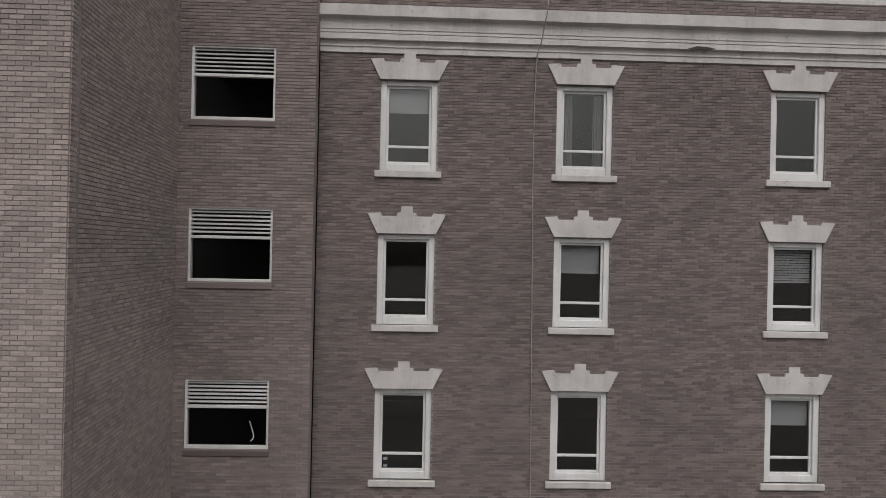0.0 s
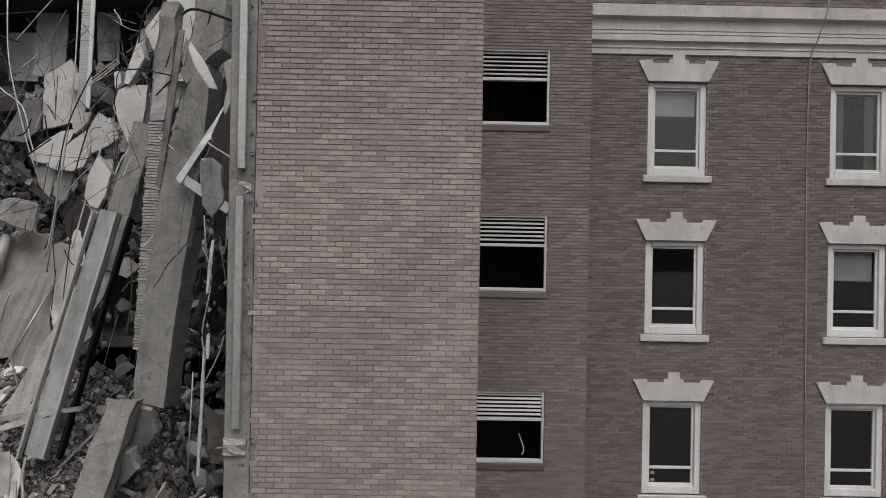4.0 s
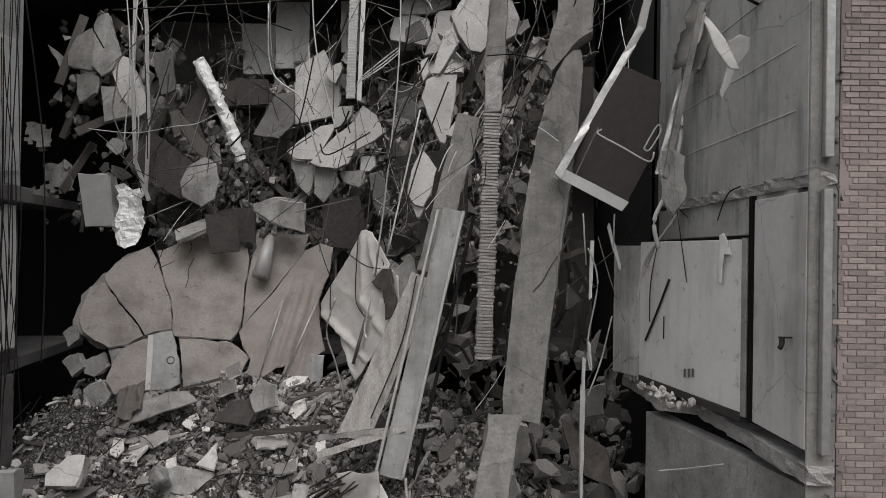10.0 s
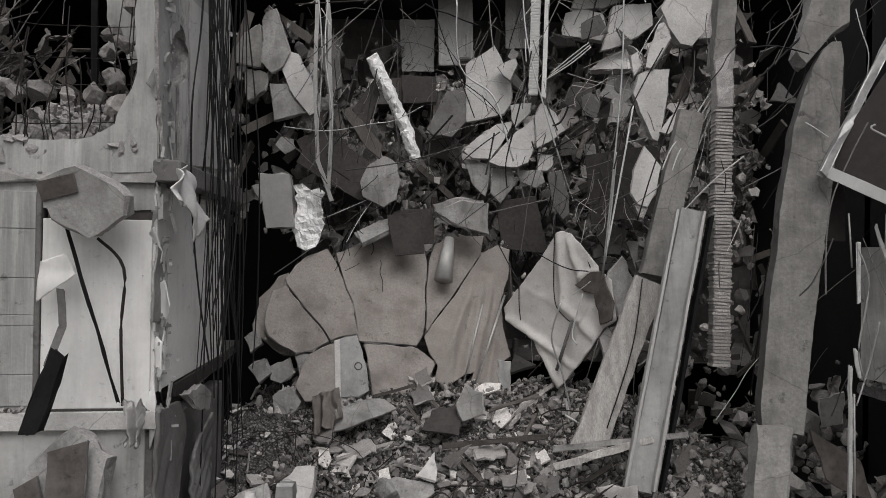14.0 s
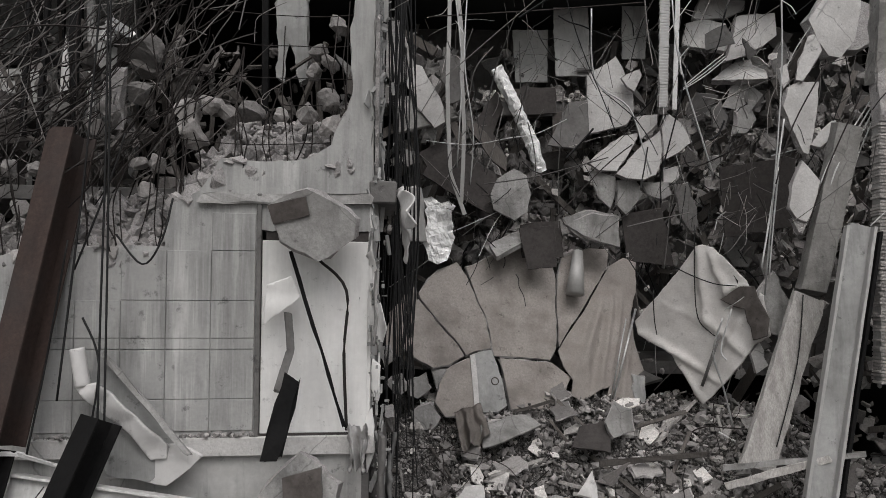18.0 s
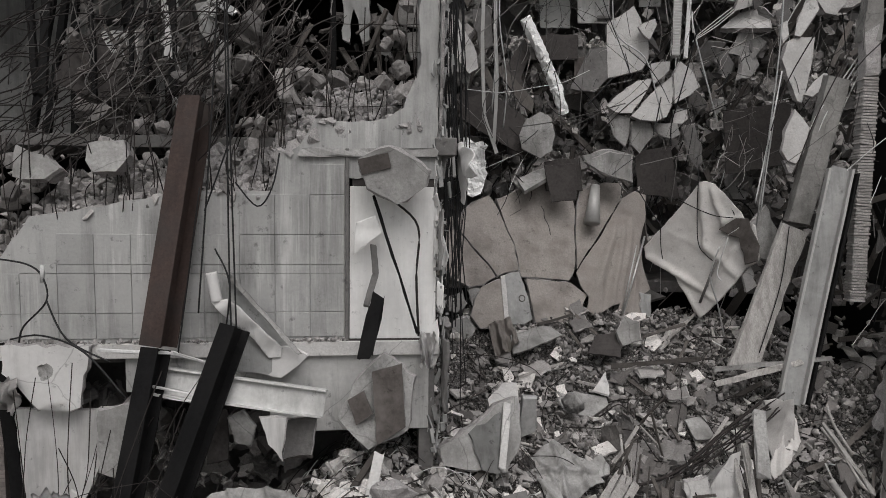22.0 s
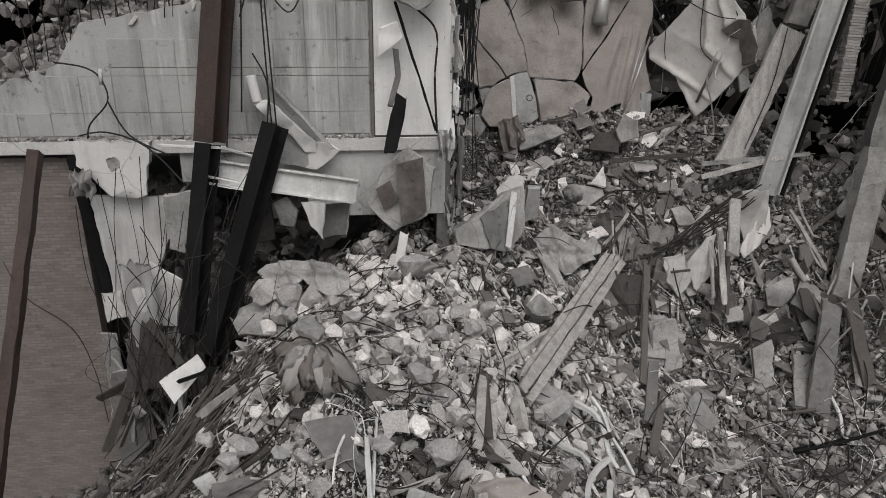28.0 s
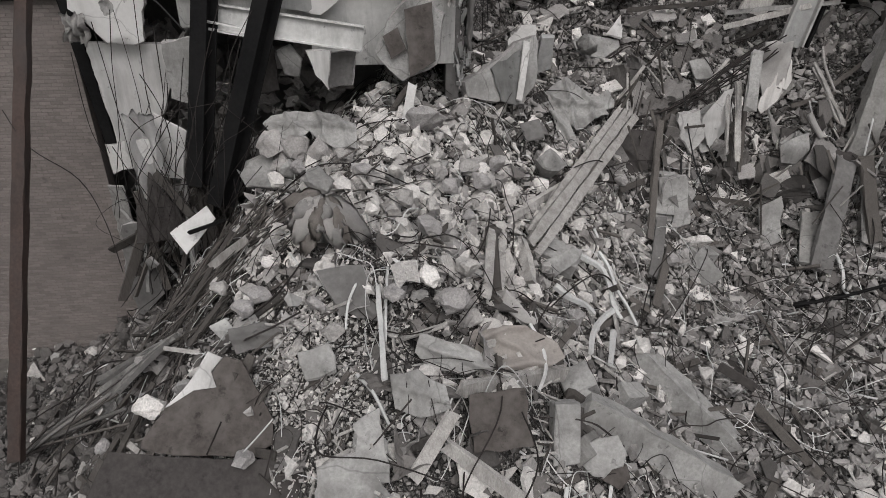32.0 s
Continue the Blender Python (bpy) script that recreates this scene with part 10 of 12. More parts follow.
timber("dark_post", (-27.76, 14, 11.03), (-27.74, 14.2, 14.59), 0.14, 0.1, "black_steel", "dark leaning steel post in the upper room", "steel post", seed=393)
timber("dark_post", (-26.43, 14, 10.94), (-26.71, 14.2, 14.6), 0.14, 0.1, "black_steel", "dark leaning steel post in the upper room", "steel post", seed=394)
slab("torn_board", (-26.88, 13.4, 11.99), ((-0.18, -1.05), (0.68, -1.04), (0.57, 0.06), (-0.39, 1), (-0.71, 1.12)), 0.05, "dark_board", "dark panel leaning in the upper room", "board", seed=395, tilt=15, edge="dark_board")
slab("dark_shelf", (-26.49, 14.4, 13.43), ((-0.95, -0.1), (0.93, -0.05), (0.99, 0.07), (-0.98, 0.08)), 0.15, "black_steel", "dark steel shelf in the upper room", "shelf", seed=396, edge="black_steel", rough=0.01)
slab("bent_sheet", (-24.12, 11.6, 12.89), ((-0.01, -0.4), (0.14, -0.27), (0.1, 0.21), (-0.02, 0.34), (-0.21, 0.12)), 0.03, "plaster_grey", "bent grey sheet on the broken floor", "sheet", seed=397, edge="plaster_grey", warp=0.15)

slab("wall_cabinet", (-26.59, 13.6, 12.72), ((-0.41, -0.22), (0.13, -0.23), (0.36, -0.21), (0.35, 0.34), (-0.43, 0.33)), 0.3, "plaster_mid", "pale steel cabinet under the dark shelf", "cabinet", seed=701, edge="plaster_mid", rough=0.003)
slab("torn_sheet", (-26.67, 12.8, 12.2), ((-0.83, -0.25), (0.09, -0.58), (0.75, -0.48), (0.35, 0.17), (0.1, 0.58), (-0.46, 0.55)), 0.06, "dark_board", "black sheet leaning in the upper room", "sheet", seed=702, edge="dark_board", rough=0.01)
slab("torn_strip", (-25.17, 12.4, 12.69), ((-0.05, 0.01), (-0.09, -0.28), (0.05, -0.33), (0.07, 0.01), (0.02, 0.58)), 0.03, "plaster", "white torn strip hanging in the upper room", "torn strip", seed=703, edge="plaster", rough=0.004, warp=0.08)
slab("torn_board", (-24.21, 11.6, 12.84), ((-0.08, -0.16), (0.06, -0.36), (0.12, -0.11), (0.06, 0.34), (-0.17, 0.29)), 0.05, "concrete", "grey bent board on the broken floor", "board", seed=704, warp=0.1)
slab("bent_sheet", (-23.88, 11.6, 12.82), ((-0.17, -0.02), (0.04, -0.18), (0.24, -0.04), (0.1, 0.07), (-0.2, 0.17)), 0.03, "dark_board", "black plate between the bent strips", "sheet", seed=705, edge="dark_board")
slab("pale_slab", (-25.25, 10.18, 10.55), ((-0.3, -0.06), (-0.18, -0.24), (0.18, -0.22), (0.36, 0.04), (0.25, 0.27), (-0.3, 0.21)), 0.3, "concrete", "broken pale slab end on the torn floor", "concrete slab", tilt=15, seed=706)
slab("pale_slab", (-26.29, 10.11, 10.42), ((-0.33, -0.19), (0.16, -0.22), (0.38, -0.05), (0.11, 0.15), (-0.33, 0.31)), 0.3, "concrete", "broken pale slab end on the torn floor", "concrete slab", tilt=15, seed=707)
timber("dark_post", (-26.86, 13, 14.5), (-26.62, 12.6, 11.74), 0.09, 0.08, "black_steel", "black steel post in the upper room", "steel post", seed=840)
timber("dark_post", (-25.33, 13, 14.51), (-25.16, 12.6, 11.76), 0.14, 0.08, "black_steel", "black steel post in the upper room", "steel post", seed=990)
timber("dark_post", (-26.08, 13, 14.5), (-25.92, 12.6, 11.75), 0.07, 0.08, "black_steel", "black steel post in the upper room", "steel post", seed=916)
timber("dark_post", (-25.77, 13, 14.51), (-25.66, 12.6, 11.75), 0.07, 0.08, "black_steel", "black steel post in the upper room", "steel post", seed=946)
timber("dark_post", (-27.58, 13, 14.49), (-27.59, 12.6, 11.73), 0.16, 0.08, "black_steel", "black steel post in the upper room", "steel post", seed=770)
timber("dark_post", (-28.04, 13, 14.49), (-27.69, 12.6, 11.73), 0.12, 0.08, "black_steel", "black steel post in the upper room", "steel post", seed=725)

# long bars and posts that hang in the gap
rod("hanging_rail", [(-19.05, 16.5, 15.58), (-19.09, 16.3, 13.96), (-18.9, 16.2, 12.52), (-18.95, 16.2, 11.46)], 0.017, "galvanised", "grey metal rail hanging in the gap", "metal rail")
rod("hanging_rail", [(-19.32, 16.4, 15.54), (-19.15, 16.3, 13.84), (-19.22, 16.2, 11.81)], 0.017, "galvanised", "grey metal rail hanging in the gap", "metal rail")
rod("hanging_rail", [(-15.15, 15.5, 15.24), (-15.03, 15.4, 13.87), (-14.61, 15.3, 12.31), (-14.38, 15.3, 11.59)], 0.017, "galvanised", "grey metal rail hanging in the gap", "metal rail")
rod("hanging_rail", [(-13.32, 14.9, 15.03), (-13.36, 14.8, 12.98), (-13.7, 14.6, 9.39)], 0.017, "galvanised", "grey metal rail hanging in the gap", "metal rail")
rod("hanging_rail", [(-14.44, 14.6, 8.96), (-14.6, 14.6, 8.33), (-14.41, 14.6, 7.71), (-14.24, 14.6, 7.04)], 0.017, "galvanised", "grey metal rail hanging in the gap", "metal rail")
rod("hanging_rail", [(-15.78, 16.2, 8.8), (-16.15, 15.8, 7.24)], 0.017, "galvanised", "grey metal rail hanging in the gap", "metal rail")
rod("hanging_rail", [(-13.47, 14.6, 11.68), (-13.56, 14.6, 10.64), (-13.67, 14.5, 9.71)], 0.017, "galvanised", "grey metal rail hanging in the gap", "metal rail")
rod("loose_bar", [(-19.87, 17, 15.13), (-17.76, 17, 15.27), (-16.85, 17.3, 15.44), (-15.3, 17, 15.47)], 0.014, "rebar", "thin dark bar caught in the wreck", "bar")
rod("loose_bar", [(-17.09, 17, 10.88), (-16.07, 17.2, 11.96), (-15.41, 17.4, 12.5)], 0.014, "rebar", "thin dark bar caught in the wreck", "bar")
rod("loose_bar", [(-12.72, 14.4, 13.52), (-13.27, 14.5, 12.4), (-13.52, 14.6, 11.37)], 0.014, "rebar", "thin dark bar caught in the wreck", "bar")
rod("loose_bar", [(-12.38, 13.9, 12.9), (-12.85, 14.1, 11.63), (-13.19, 14.2, 10.43)], 0.014, "rebar", "thin dark bar caught in the wreck", "bar")
rod("loose_bar", [(-13.88, 15, 12.16), (-14.73, 15.3, 11.75), (-14.92, 15.4, 11.98)], 0.014, "rebar", "thin dark bar caught in the wreck", "bar")
rod("hanging_conduit", [(-9.56, 13.2, 8.82), (-9.74, 13.2, 8.05), (-9.97, 13.1, 7.49)], 0.014, "louvre", "grey conduit hanging beside the column", "conduit")
rod("hanging_conduit", [(-10.02, 13, 9.96), (-9.85, 13, 9.4), (-10, 13, 8.45), (-9.94, 13, 7.98)], 0.014, "louvre", "grey conduit hanging beside the column", "conduit")
rod("hanging_conduit", [(-10.12, 12.9, 7.71), (-10.15, 12.8, 5.88)], 0.014, "louvre", "grey conduit hanging beside the column", "conduit")
rod("hanging_conduit", [(-8.58, 12.6, 9.98), (-8.58, 12.7, 9.43)], 0.014, "louvre", "grey conduit hanging beside the column", "conduit")
rod("hanging_conduit", [(-10.07, 13.2, 10.54), (-10.01, 13.2, 9.67)], 0.014, "louvre", "grey conduit hanging beside the column", "conduit")
rod("hanging_conduit", [(-9.59, 13, 10.53), (-9.6, 13, 9.97)], 0.014, "louvre", "grey conduit hanging beside the column", "conduit")

# litter on the ledge before the cracked wall
drape("crumpled_cloth", ((-19.21, 16.2, 6.87), (-18.68, 16.3, 7.03), (-18.48, 15.6, 6.56), (-19.04, 15.5, 6.24)), "cloth_brown", "crumpled brown cloth on the ledge", "cloth", seed=398, folds=2, depth=0.1)
slab("bent_sheet", (-18.17, 15.8, 6.6), ((-0.48, -0.4), (-0.09, -0.32), (0.69, 0.21), (0.43, 0.44), (-0.52, 0.11)), 0.05, "concrete", "bent grey sheet lying on the ledge", "sheet", seed=399, tilt=55, warp=0.15)
slab("torn_board", (-16.53, 15.6, 6.57), ((-0.41, -0.24), (0.29, -0.36), (0.36, 0.39), (-0.23, 0.23)), 0.04, "dark_board", "dark board lying on the ledge", "board", seed=400, tilt=50, edge="dark_board")
slab("flat_stone", (-16.02, 15.6, 6.9), ((-0.13, -0.34), (0.27, -0.19), (0.23, 0.21), (-0.09, 0.35), (-0.28, -0.02)), 0.12, "concrete", "grey flat stone standing on the ledge", "stone", seed=401, tilt=15)
timber("fallen_plank", (-16.55, 14.9, 6.25), (-14.6, 14.9, 6.46), 0.1, 0.06, "wood_dark", "long dark plank lying across the ledge", "plank", seed=402)
timber("fallen_plank", (-14.62, 14, 6.48), (-12.45, 13.6, 6.86), 0.09, 0.05, "concrete", "pale plank lying across the beams", "plank", seed=403)
timber("fallen_plank", (-14.56, 13.9, 6.21), (-13.06, 13.6, 6.77), 0.12, 0.05, "wood", "pale plank lying across the beams", "plank", seed=404)
slab("white_chip", (-16.77, 14.6, 5.9), ((0.13, -0.2), (0.09, 0.32), (-0.22, -0.11)), 0.06, "plaster", "white triangular chip on the ledge", "chip", seed=405, tilt=35, edge="plaster")
slab("concrete_block", (-18.98, 13.6, 5.93), ((-0.26, -0.25), (0.27, -0.24), (0.3, 0.28), (-0.01, 0.27), (-0.3, -0.06)), 0.3, "concrete_pale", "squared concrete block on the heap", "concrete block", seed=406, tilt=30)
slab("flat_chip", (-17, 16.39, 6.88), ((-0.08, -0.25), (0.3, -0.05), (0.04, 0.29), (-0.26, 0.02)), 0.07, "rubble_mid", "flat broken chip on the ledge", "concrete chip", seed=407, yaw=-25, tilt=50, rough=0.05, group="chips on the ledge")
slab("flat_chip", (-16.99, 16.81, 7.2), ((-0.01, -0.3), (0.24, -0.04), (-0.02, 0.28), (-0.22, 0.07)), 0.07, "rubble_mid", "flat broken chip on the ledge", "concrete chip", seed=408, yaw=-25, tilt=50, rough=0.05, group="chips on the ledge")
slab("flat_chip", (-15.67, 14.92, 6.15), ((-0.27, -0.14), (0.29, -0.09), (0.28, 0.16), (-0.29, 0.07)), 0.07, "rubble_mid", "flat broken chip on the ledge", "concrete chip", seed=409, yaw=15, tilt=50, rough=0.05, group="chips on the ledge")
slab("flat_chip", (-18.12, 15.35, 6.06), ((-0.16, -0.25), (0.35, -0.01), (0.14, 0.23), (-0.34, 0.03)), 0.07, "rubble_mid", "flat broken chip on the ledge", "concrete chip", seed=410, yaw=-20, tilt=50, rough=0.05, group="chips on the ledge")
slab("flat_chip", (-15.27, 14.28, 5.87), ((-0.14, -0.19), (0.25, -0.03), (0.13, 0.21), (-0.24, 0.02)), 0.07, "rubble_mid", "flat broken chip on the ledge", "concrete chip", seed=411, yaw=-25, tilt=50, rough=0.05, group="chips on the ledge")
slab("flat_chip", (-18.89, 15.62, 6.26), ((-0.13, -0.16), (0.2, -0.17), (0.15, 0.16), (-0.22, 0.17)), 0.07, "rubble_mid", "flat broken chip on the ledge", "concrete chip", seed=412, yaw=-25, tilt=50, rough=0.05, group="chips on the ledge")
timber("batten", (-17.09, 16.64, 7.05), (-16.6, 16.06, 6.66), 0.06, 0.03, "wood_dark", "splintered batten lying on the ledge", "batten", seed=413, group="battens on the ledge")
timber("batten", (-16.99, 15.81, 6.42), (-17.27, 16.24, 6.72), 0.06, 0.03, "wood_dark", "splintered batten lying on the ledge", "batten", seed=414, group="battens on the ledge")
timber("batten", (-15.62, 15.85, 6.72), (-14.68, 15.95, 7.01), 0.06, 0.03, "wood_dark", "splintered batten lying on the ledge", "batten", seed=415, group="battens on the ledge")
timber("batten", (-17.96, 16.41, 6.85), (-17.15, 16.65, 7.05), 0.06, 0.03, "wood_dark", "splintered batten lying on the ledge", "batten", seed=416, group="battens on the ledge")
timber("batten", (-18.51, 15.13, 5.91), (-17.48, 15.51, 6.15), 0.06, 0.03, "wood", "splintered batten lying on the ledge", "batten", seed=417, group="battens on the ledge")
timber("batten", (-15.11, 15.65, 6.72), (-14.16, 16.47, 7.26), 0.06, 0.03, "wood", "splintered batten lying on the ledge", "batten", seed=418, group="battens on the ledge")
timber("batten", (-17.23, 14.97, 5.88), (-16.56, 14.6, 5.8), 0.06, 0.03, "wood", "splintered batten lying on the ledge", "batten", seed=419, group="battens on the ledge")

# cables over the block wall
rod("hanging_cable", [(-23.42, 10.2, 13.27), (-23.39, 10.15, 11.05), (-23.34, 10, 9.22), (-23.25, 9.8, 7.6)], 0.013, "cable", "black cable hanging before the block wall", "cable", "cables on the block wall")
rod("hanging_cable", [(-23.39, 10.2, 13.27), (-23.32, 10.1, 10.34), (-23.17, 9.8, 7.6)], 0.013, "cable", "black cable hanging before the block wall", "cable", "cables on the block wall")
rod("hanging_cable", [(-23.5, 10.2, 13.27), (-23.63, 10.15, 11.04), (-23.78, 9.9, 8.25)], 0.013, "cable", "black cable hanging before the block wall", "cable", "cables on the block wall")
rod("hanging_cable", [(-23.23, 10.3, 11.43), (-23.38, 10.25, 10.84), (-23.77, 10.2, 9.76)], 0.013, "cable", "black cable hanging before the block wall", "cable", "cables on the block wall")
rod("hanging_cable", [(-23.34, 10.35, 10.2), (-22.99, 10.3, 9.84), (-22.76, 10.3, 10.13), (-22.67, 10.4, 10.65)], 0.013, "cable", "black cable hanging before the block wall", "cable", "cables on the block wall")
rod("hanging_cable", [(-23.55, 10, 9.21), (-23.32, 9.95, 8.67), (-23.42, 9.9, 7.71)], 0.013, "cable", "black cable hanging before the block wall", "cable", "cables on the block wall")
rod("hanging_cable", [(-23.8, 10.1, 10.12), (-23.98, 10, 8.65), (-24.06, 9.8, 7.65)], 0.013, "cable", "black cable hanging before the block wall", "cable", "cables on the block wall")
rod("looped_cable", [(-26.73, 9.7, 9.04), (-26.18, 9.6, 8.98), (-25.92, 9.55, 8.81), (-25.84, 9.5, 8.46), (-26.19, 9.5, 8.08), (-26.27, 9.5, 7.84)], 0.014, "cable", "black cable looping over the wall", "cable")
rod("looped_cable", [(-25.84, 9.5, 8.46), (-25.51, 9.4, 7.93), (-24.85, 9.3, 7.64)], 0.014, "cable", "black cable looping over the wall", "cable")
rod("looped_cable", [(-26.46, 9.6, 7.86), (-25.93, 9.5, 7.95), (-25.21, 9.3, 7.77), (-24.59, 9.2, 7.15)], 0.014, "cable", "black cable looping over the wall", "cable")
rod("cable_connector", [(-25.91, 9.55, 8.97), (-25.92, 9.55, 8.72)], 0.03, "pale_strip", "white connector on the black cable", "connector")

# more on the heap
slab("heap_slab", (-16, 10.35, 3.76), ((-0.25, -0.12), (-0.01, -0.5), (0.32, -0.38), (0.15, 0.55), (-0.21, 0.43)), 0.1, "concrete", "grey flat slab standing in the heap", "concrete slab", seed=420, tilt=20)
slab("torn_board", (-16.59, 12.6, 4.37), ((-0.76, -0.21), (0.81, -0.09), (0.66, 0.2), (-0.72, 0.1)), 0.05, "dark_board", "dark board lying across the broken front", "board", seed=421, tilt=20, edge="dark_board")
timber("dark_board", (-17.6, 13.2, 4.94), (-16.84, 13.4, 5.02), 0.4, 0.1, "wood_dark", "dark boards lying on the heap", "board", seed=422)
timber("fallen_timber", (-17.5, 12.4, 4.29), (-15.84, 12.2, 4.48), 0.14, 0.1, "wood_dark", "dark timber lying across the broken front", "timber", seed=423)
rod("long_bar", [(-17.08, 11.78, 4.82), (-15.79, 12.5, 4.88), (-14.56, 13.2, 5.54), (-13.81, 13.6, 5.92)], 0.03, "rebar", "long dark bar across the broken front", "bar")
rod("long_bar", [(-13.86, 9, 2.42), (-13.05, 9.14, 2.52), (-12.15, 9.27, 2.77)], 0.03, "black_steel", "long dark bar on the slope", "bar")
timber("dark_strip", (-15.67, 7.31, 2.31), (-15.11, 6.99, 2.12), 0.16, 0.03, "dark_board", "dark strip of board on the slope", "board", seed=424)
timber("fallen_timber", (-15.2, 6.67, 2.05), (-14.55, 5.56, 1.77), 0.14, 0.05, "wood_dark", "dark timber sliding down the slope", "timber", seed=425)
timber("dark_strip", (-16.68, 8.19, 2.9), (-16.2, 9.52, 3.25), 0.16, 0.05, "wood_dark", "dark board standing on the slope", "board", seed=426)
timber("fallen_pole", (-20.03, 4.32, 4.41), (-18.66, 5.3, 3.86), 0.2, 0.12, "wood", "thick pale pole lying on the heap", "pole", seed=427)
slab("torn_board", (-19.58, 4.03, 4.21), ((-0.3, -0.36), (0.39, -0.27), (0.28, 0.37), (-0.38, 0.28)), 0.05, "brown_board", "stained brown board lying on the heap", "board", seed=429, tilt=45, edge="brown_board")
slab("torn_board", (-21.56, 5.41, 5.03), ((-0.07, -0.35), (0.31, -0.19), (0.17, 0.32), (-0.41, 0.22)), 0.05, "concrete_dark", "dark board lying on the heap", "board", seed=431, tilt=45)
slab("pale_board", (-21.31, 3.33, 3.88), ((-0.31, -0.3), (0.5, -0.14), (0.15, 0.33), (-0.35, 0.12)), 0.05, "concrete", "grey board half buried in the heap", "board", seed=432, tilt=50)
slab("white_board", (-20.83, 5.63, 5.11), ((-0.11, -0.23), (0.01, -0.05), (0.18, -0.07), (0.12, 0.22), (-0.2, 0.14)), 0.05, "rubble", "pale board scrap on the heap", "board", seed=433, tilt=45, edge="plaster")
slab("flat_chip", (-21.94, 13.64, 5.54), ((-0.05, -0.26), (0.37, -0.08), (0.07, 0.28), (-0.4, 0.06)), 0.06, "concrete", "flat broken scrap lying on the heap", "concrete chip", seed=434, yaw=-30, tilt=35, rough=0.06, group="scraps on the heap", warp=0.1)
slab("flat_chip", (-27.73, 19.92, 0.14), ((-0.19, -0.37), (0.41, -0.23), (0.23, 0.39), (-0.45, 0.21)), 0.06, "rubble", "flat broken scrap lying on the heap", "concrete chip", seed=435, yaw=7, tilt=38, rough=0.06, group="scraps on the heap", warp=0.1)
slab("flat_chip", (-18.86, 10.59, 5.08), ((-0.06, -0.23), (0.25, -0.09), (0.08, 0.24), (-0.28, 0.08)), 0.06, "concrete_dark", "flat broken scrap lying on the heap", "concrete chip", seed=436, yaw=-16, tilt=41, rough=0.06, group="scraps on the heap", warp=0.1)
slab("flat_chip", (-17.4, 12.02, 5.13), ((-0.19, -0.22), (0.24, -0.17), (0.22, 0.23), (-0.27, 0.16)), 0.06, "concrete", "flat broken scrap lying on the heap", "concrete chip", seed=437, yaw=21, tilt=44, rough=0.06, group="scraps on the heap", warp=0.1)
slab("flat_chip", (-15.09, 11.97, 4.37), ((-0.12, -0.25), (0.25, -0.13), (0.15, 0.27), (-0.27, 0.12)), 0.06, "concrete", "flat broken scrap lying on the heap", "concrete chip", seed=438, yaw=-2, tilt=47, rough=0.06, group="scraps on the heap", warp=0.1)
slab("flat_chip", (-13.59, 11.47, 3.76), ((-0.04, -0.27), (0.26, -0.08), (0.06, 0.29), (-0.28, 0.07)), 0.06, "rubble", "flat broken scrap lying on the heap", "concrete chip", seed=439, yaw=-25, tilt=50, rough=0.06, group="scraps on the heap", warp=0.1)
slab("flat_chip", (-12.77, 11.24, 3.79), ((-0.2, -0.23), (0.22, -0.16), (0.23, 0.25), (-0.25, 0.15)), 0.06, "concrete_dark", "flat broken scrap lying on the heap", "concrete chip", seed=440, yaw=12, tilt=53, rough=0.06, group="scraps on the heap", warp=0.1)
slab("flat_chip", (-15.02, 13.52, 5.41), ((-0.1, -0.31), (0.27, -0.14), (0.12, 0.33), (-0.29, 0.13)), 0.06, "concrete", "flat broken scrap lying on the heap", "concrete chip", seed=441, yaw=-11, tilt=56, rough=0.06, group="scraps on the heap", warp=0.1)


# ---- loose rubble, splinters, bars and wires, too many to count ----
def lump_shapes(n, seed, flat=1.0, points=(12, 20)):
    """A few angular lumps as plain vertex and face lists."""
    shapes = []
    rng = Rng(seed)
    for _ in range(n):
        bm = bmesh.new()
        chunk_mesh(bm, (1, 1, flat), rng, rng.randint(*points))
        bm.verts.index_update()
        shapes.append((np.array([v.co[:] for v in bm.verts]), [[v.index for v in f.verts] for f in bm.faces]))
        bm.free()
    return shapes


def cube_shape():
    v = np.array([(x, y, z) for x in (-0.5, 0.5) for y in (-0.5, 0.5) for z in (-0.5, 0.5)])
    return [(v, [[0, 1, 3, 2], [4, 6, 7, 5], [0, 4, 5, 1], [2, 3, 7, 6], [0, 2, 6, 4], [1, 5, 7, 3]])]


LUMPS = lump_shapes(14, 8, 0.8)


def shard_shapes(n, seed, thick):
    """Angular plates with snapped corners and a step or a notch in the edge."""
    shapes = []
    rng = Rng(seed)
    for _ in range(n):
        k = rng.randint(3, 5)
        a0 = rng.uniform(0, 6.28)
        corners = []
        for i in range(k):
            a = a0 + 6.283 * (i + rng.uniform(-0.25, 0.25)) / k
            r = rng.uniform(0.36, 0.62)
            corners.append(Vector((math.cos(a) * r, math.sin(a) * r)))
        pts = ragged(corners, 0.2, 0.035, rng)
        m = len(pts)
        tilt = rng.uniform(-0.12, 0.12)
        v = [(p.x, p.y, thick / 2 + tilt * p.x * thick * 4) for p in pts] + [(p.x * rng.uniform(0.9, 1.06), p.y * rng.uniform(0.9, 1.06), -thick / 2 + tilt * p.x * thick * 4) for p in pts]
        f = [list(range(m)), list(range(2 * m - 1, m - 1, -1))] + [[(i + 1) % m, i, m + i, m + (i + 1) % m] for i in range(m)]
        shapes.append((np.array(v), f))
    return shapes


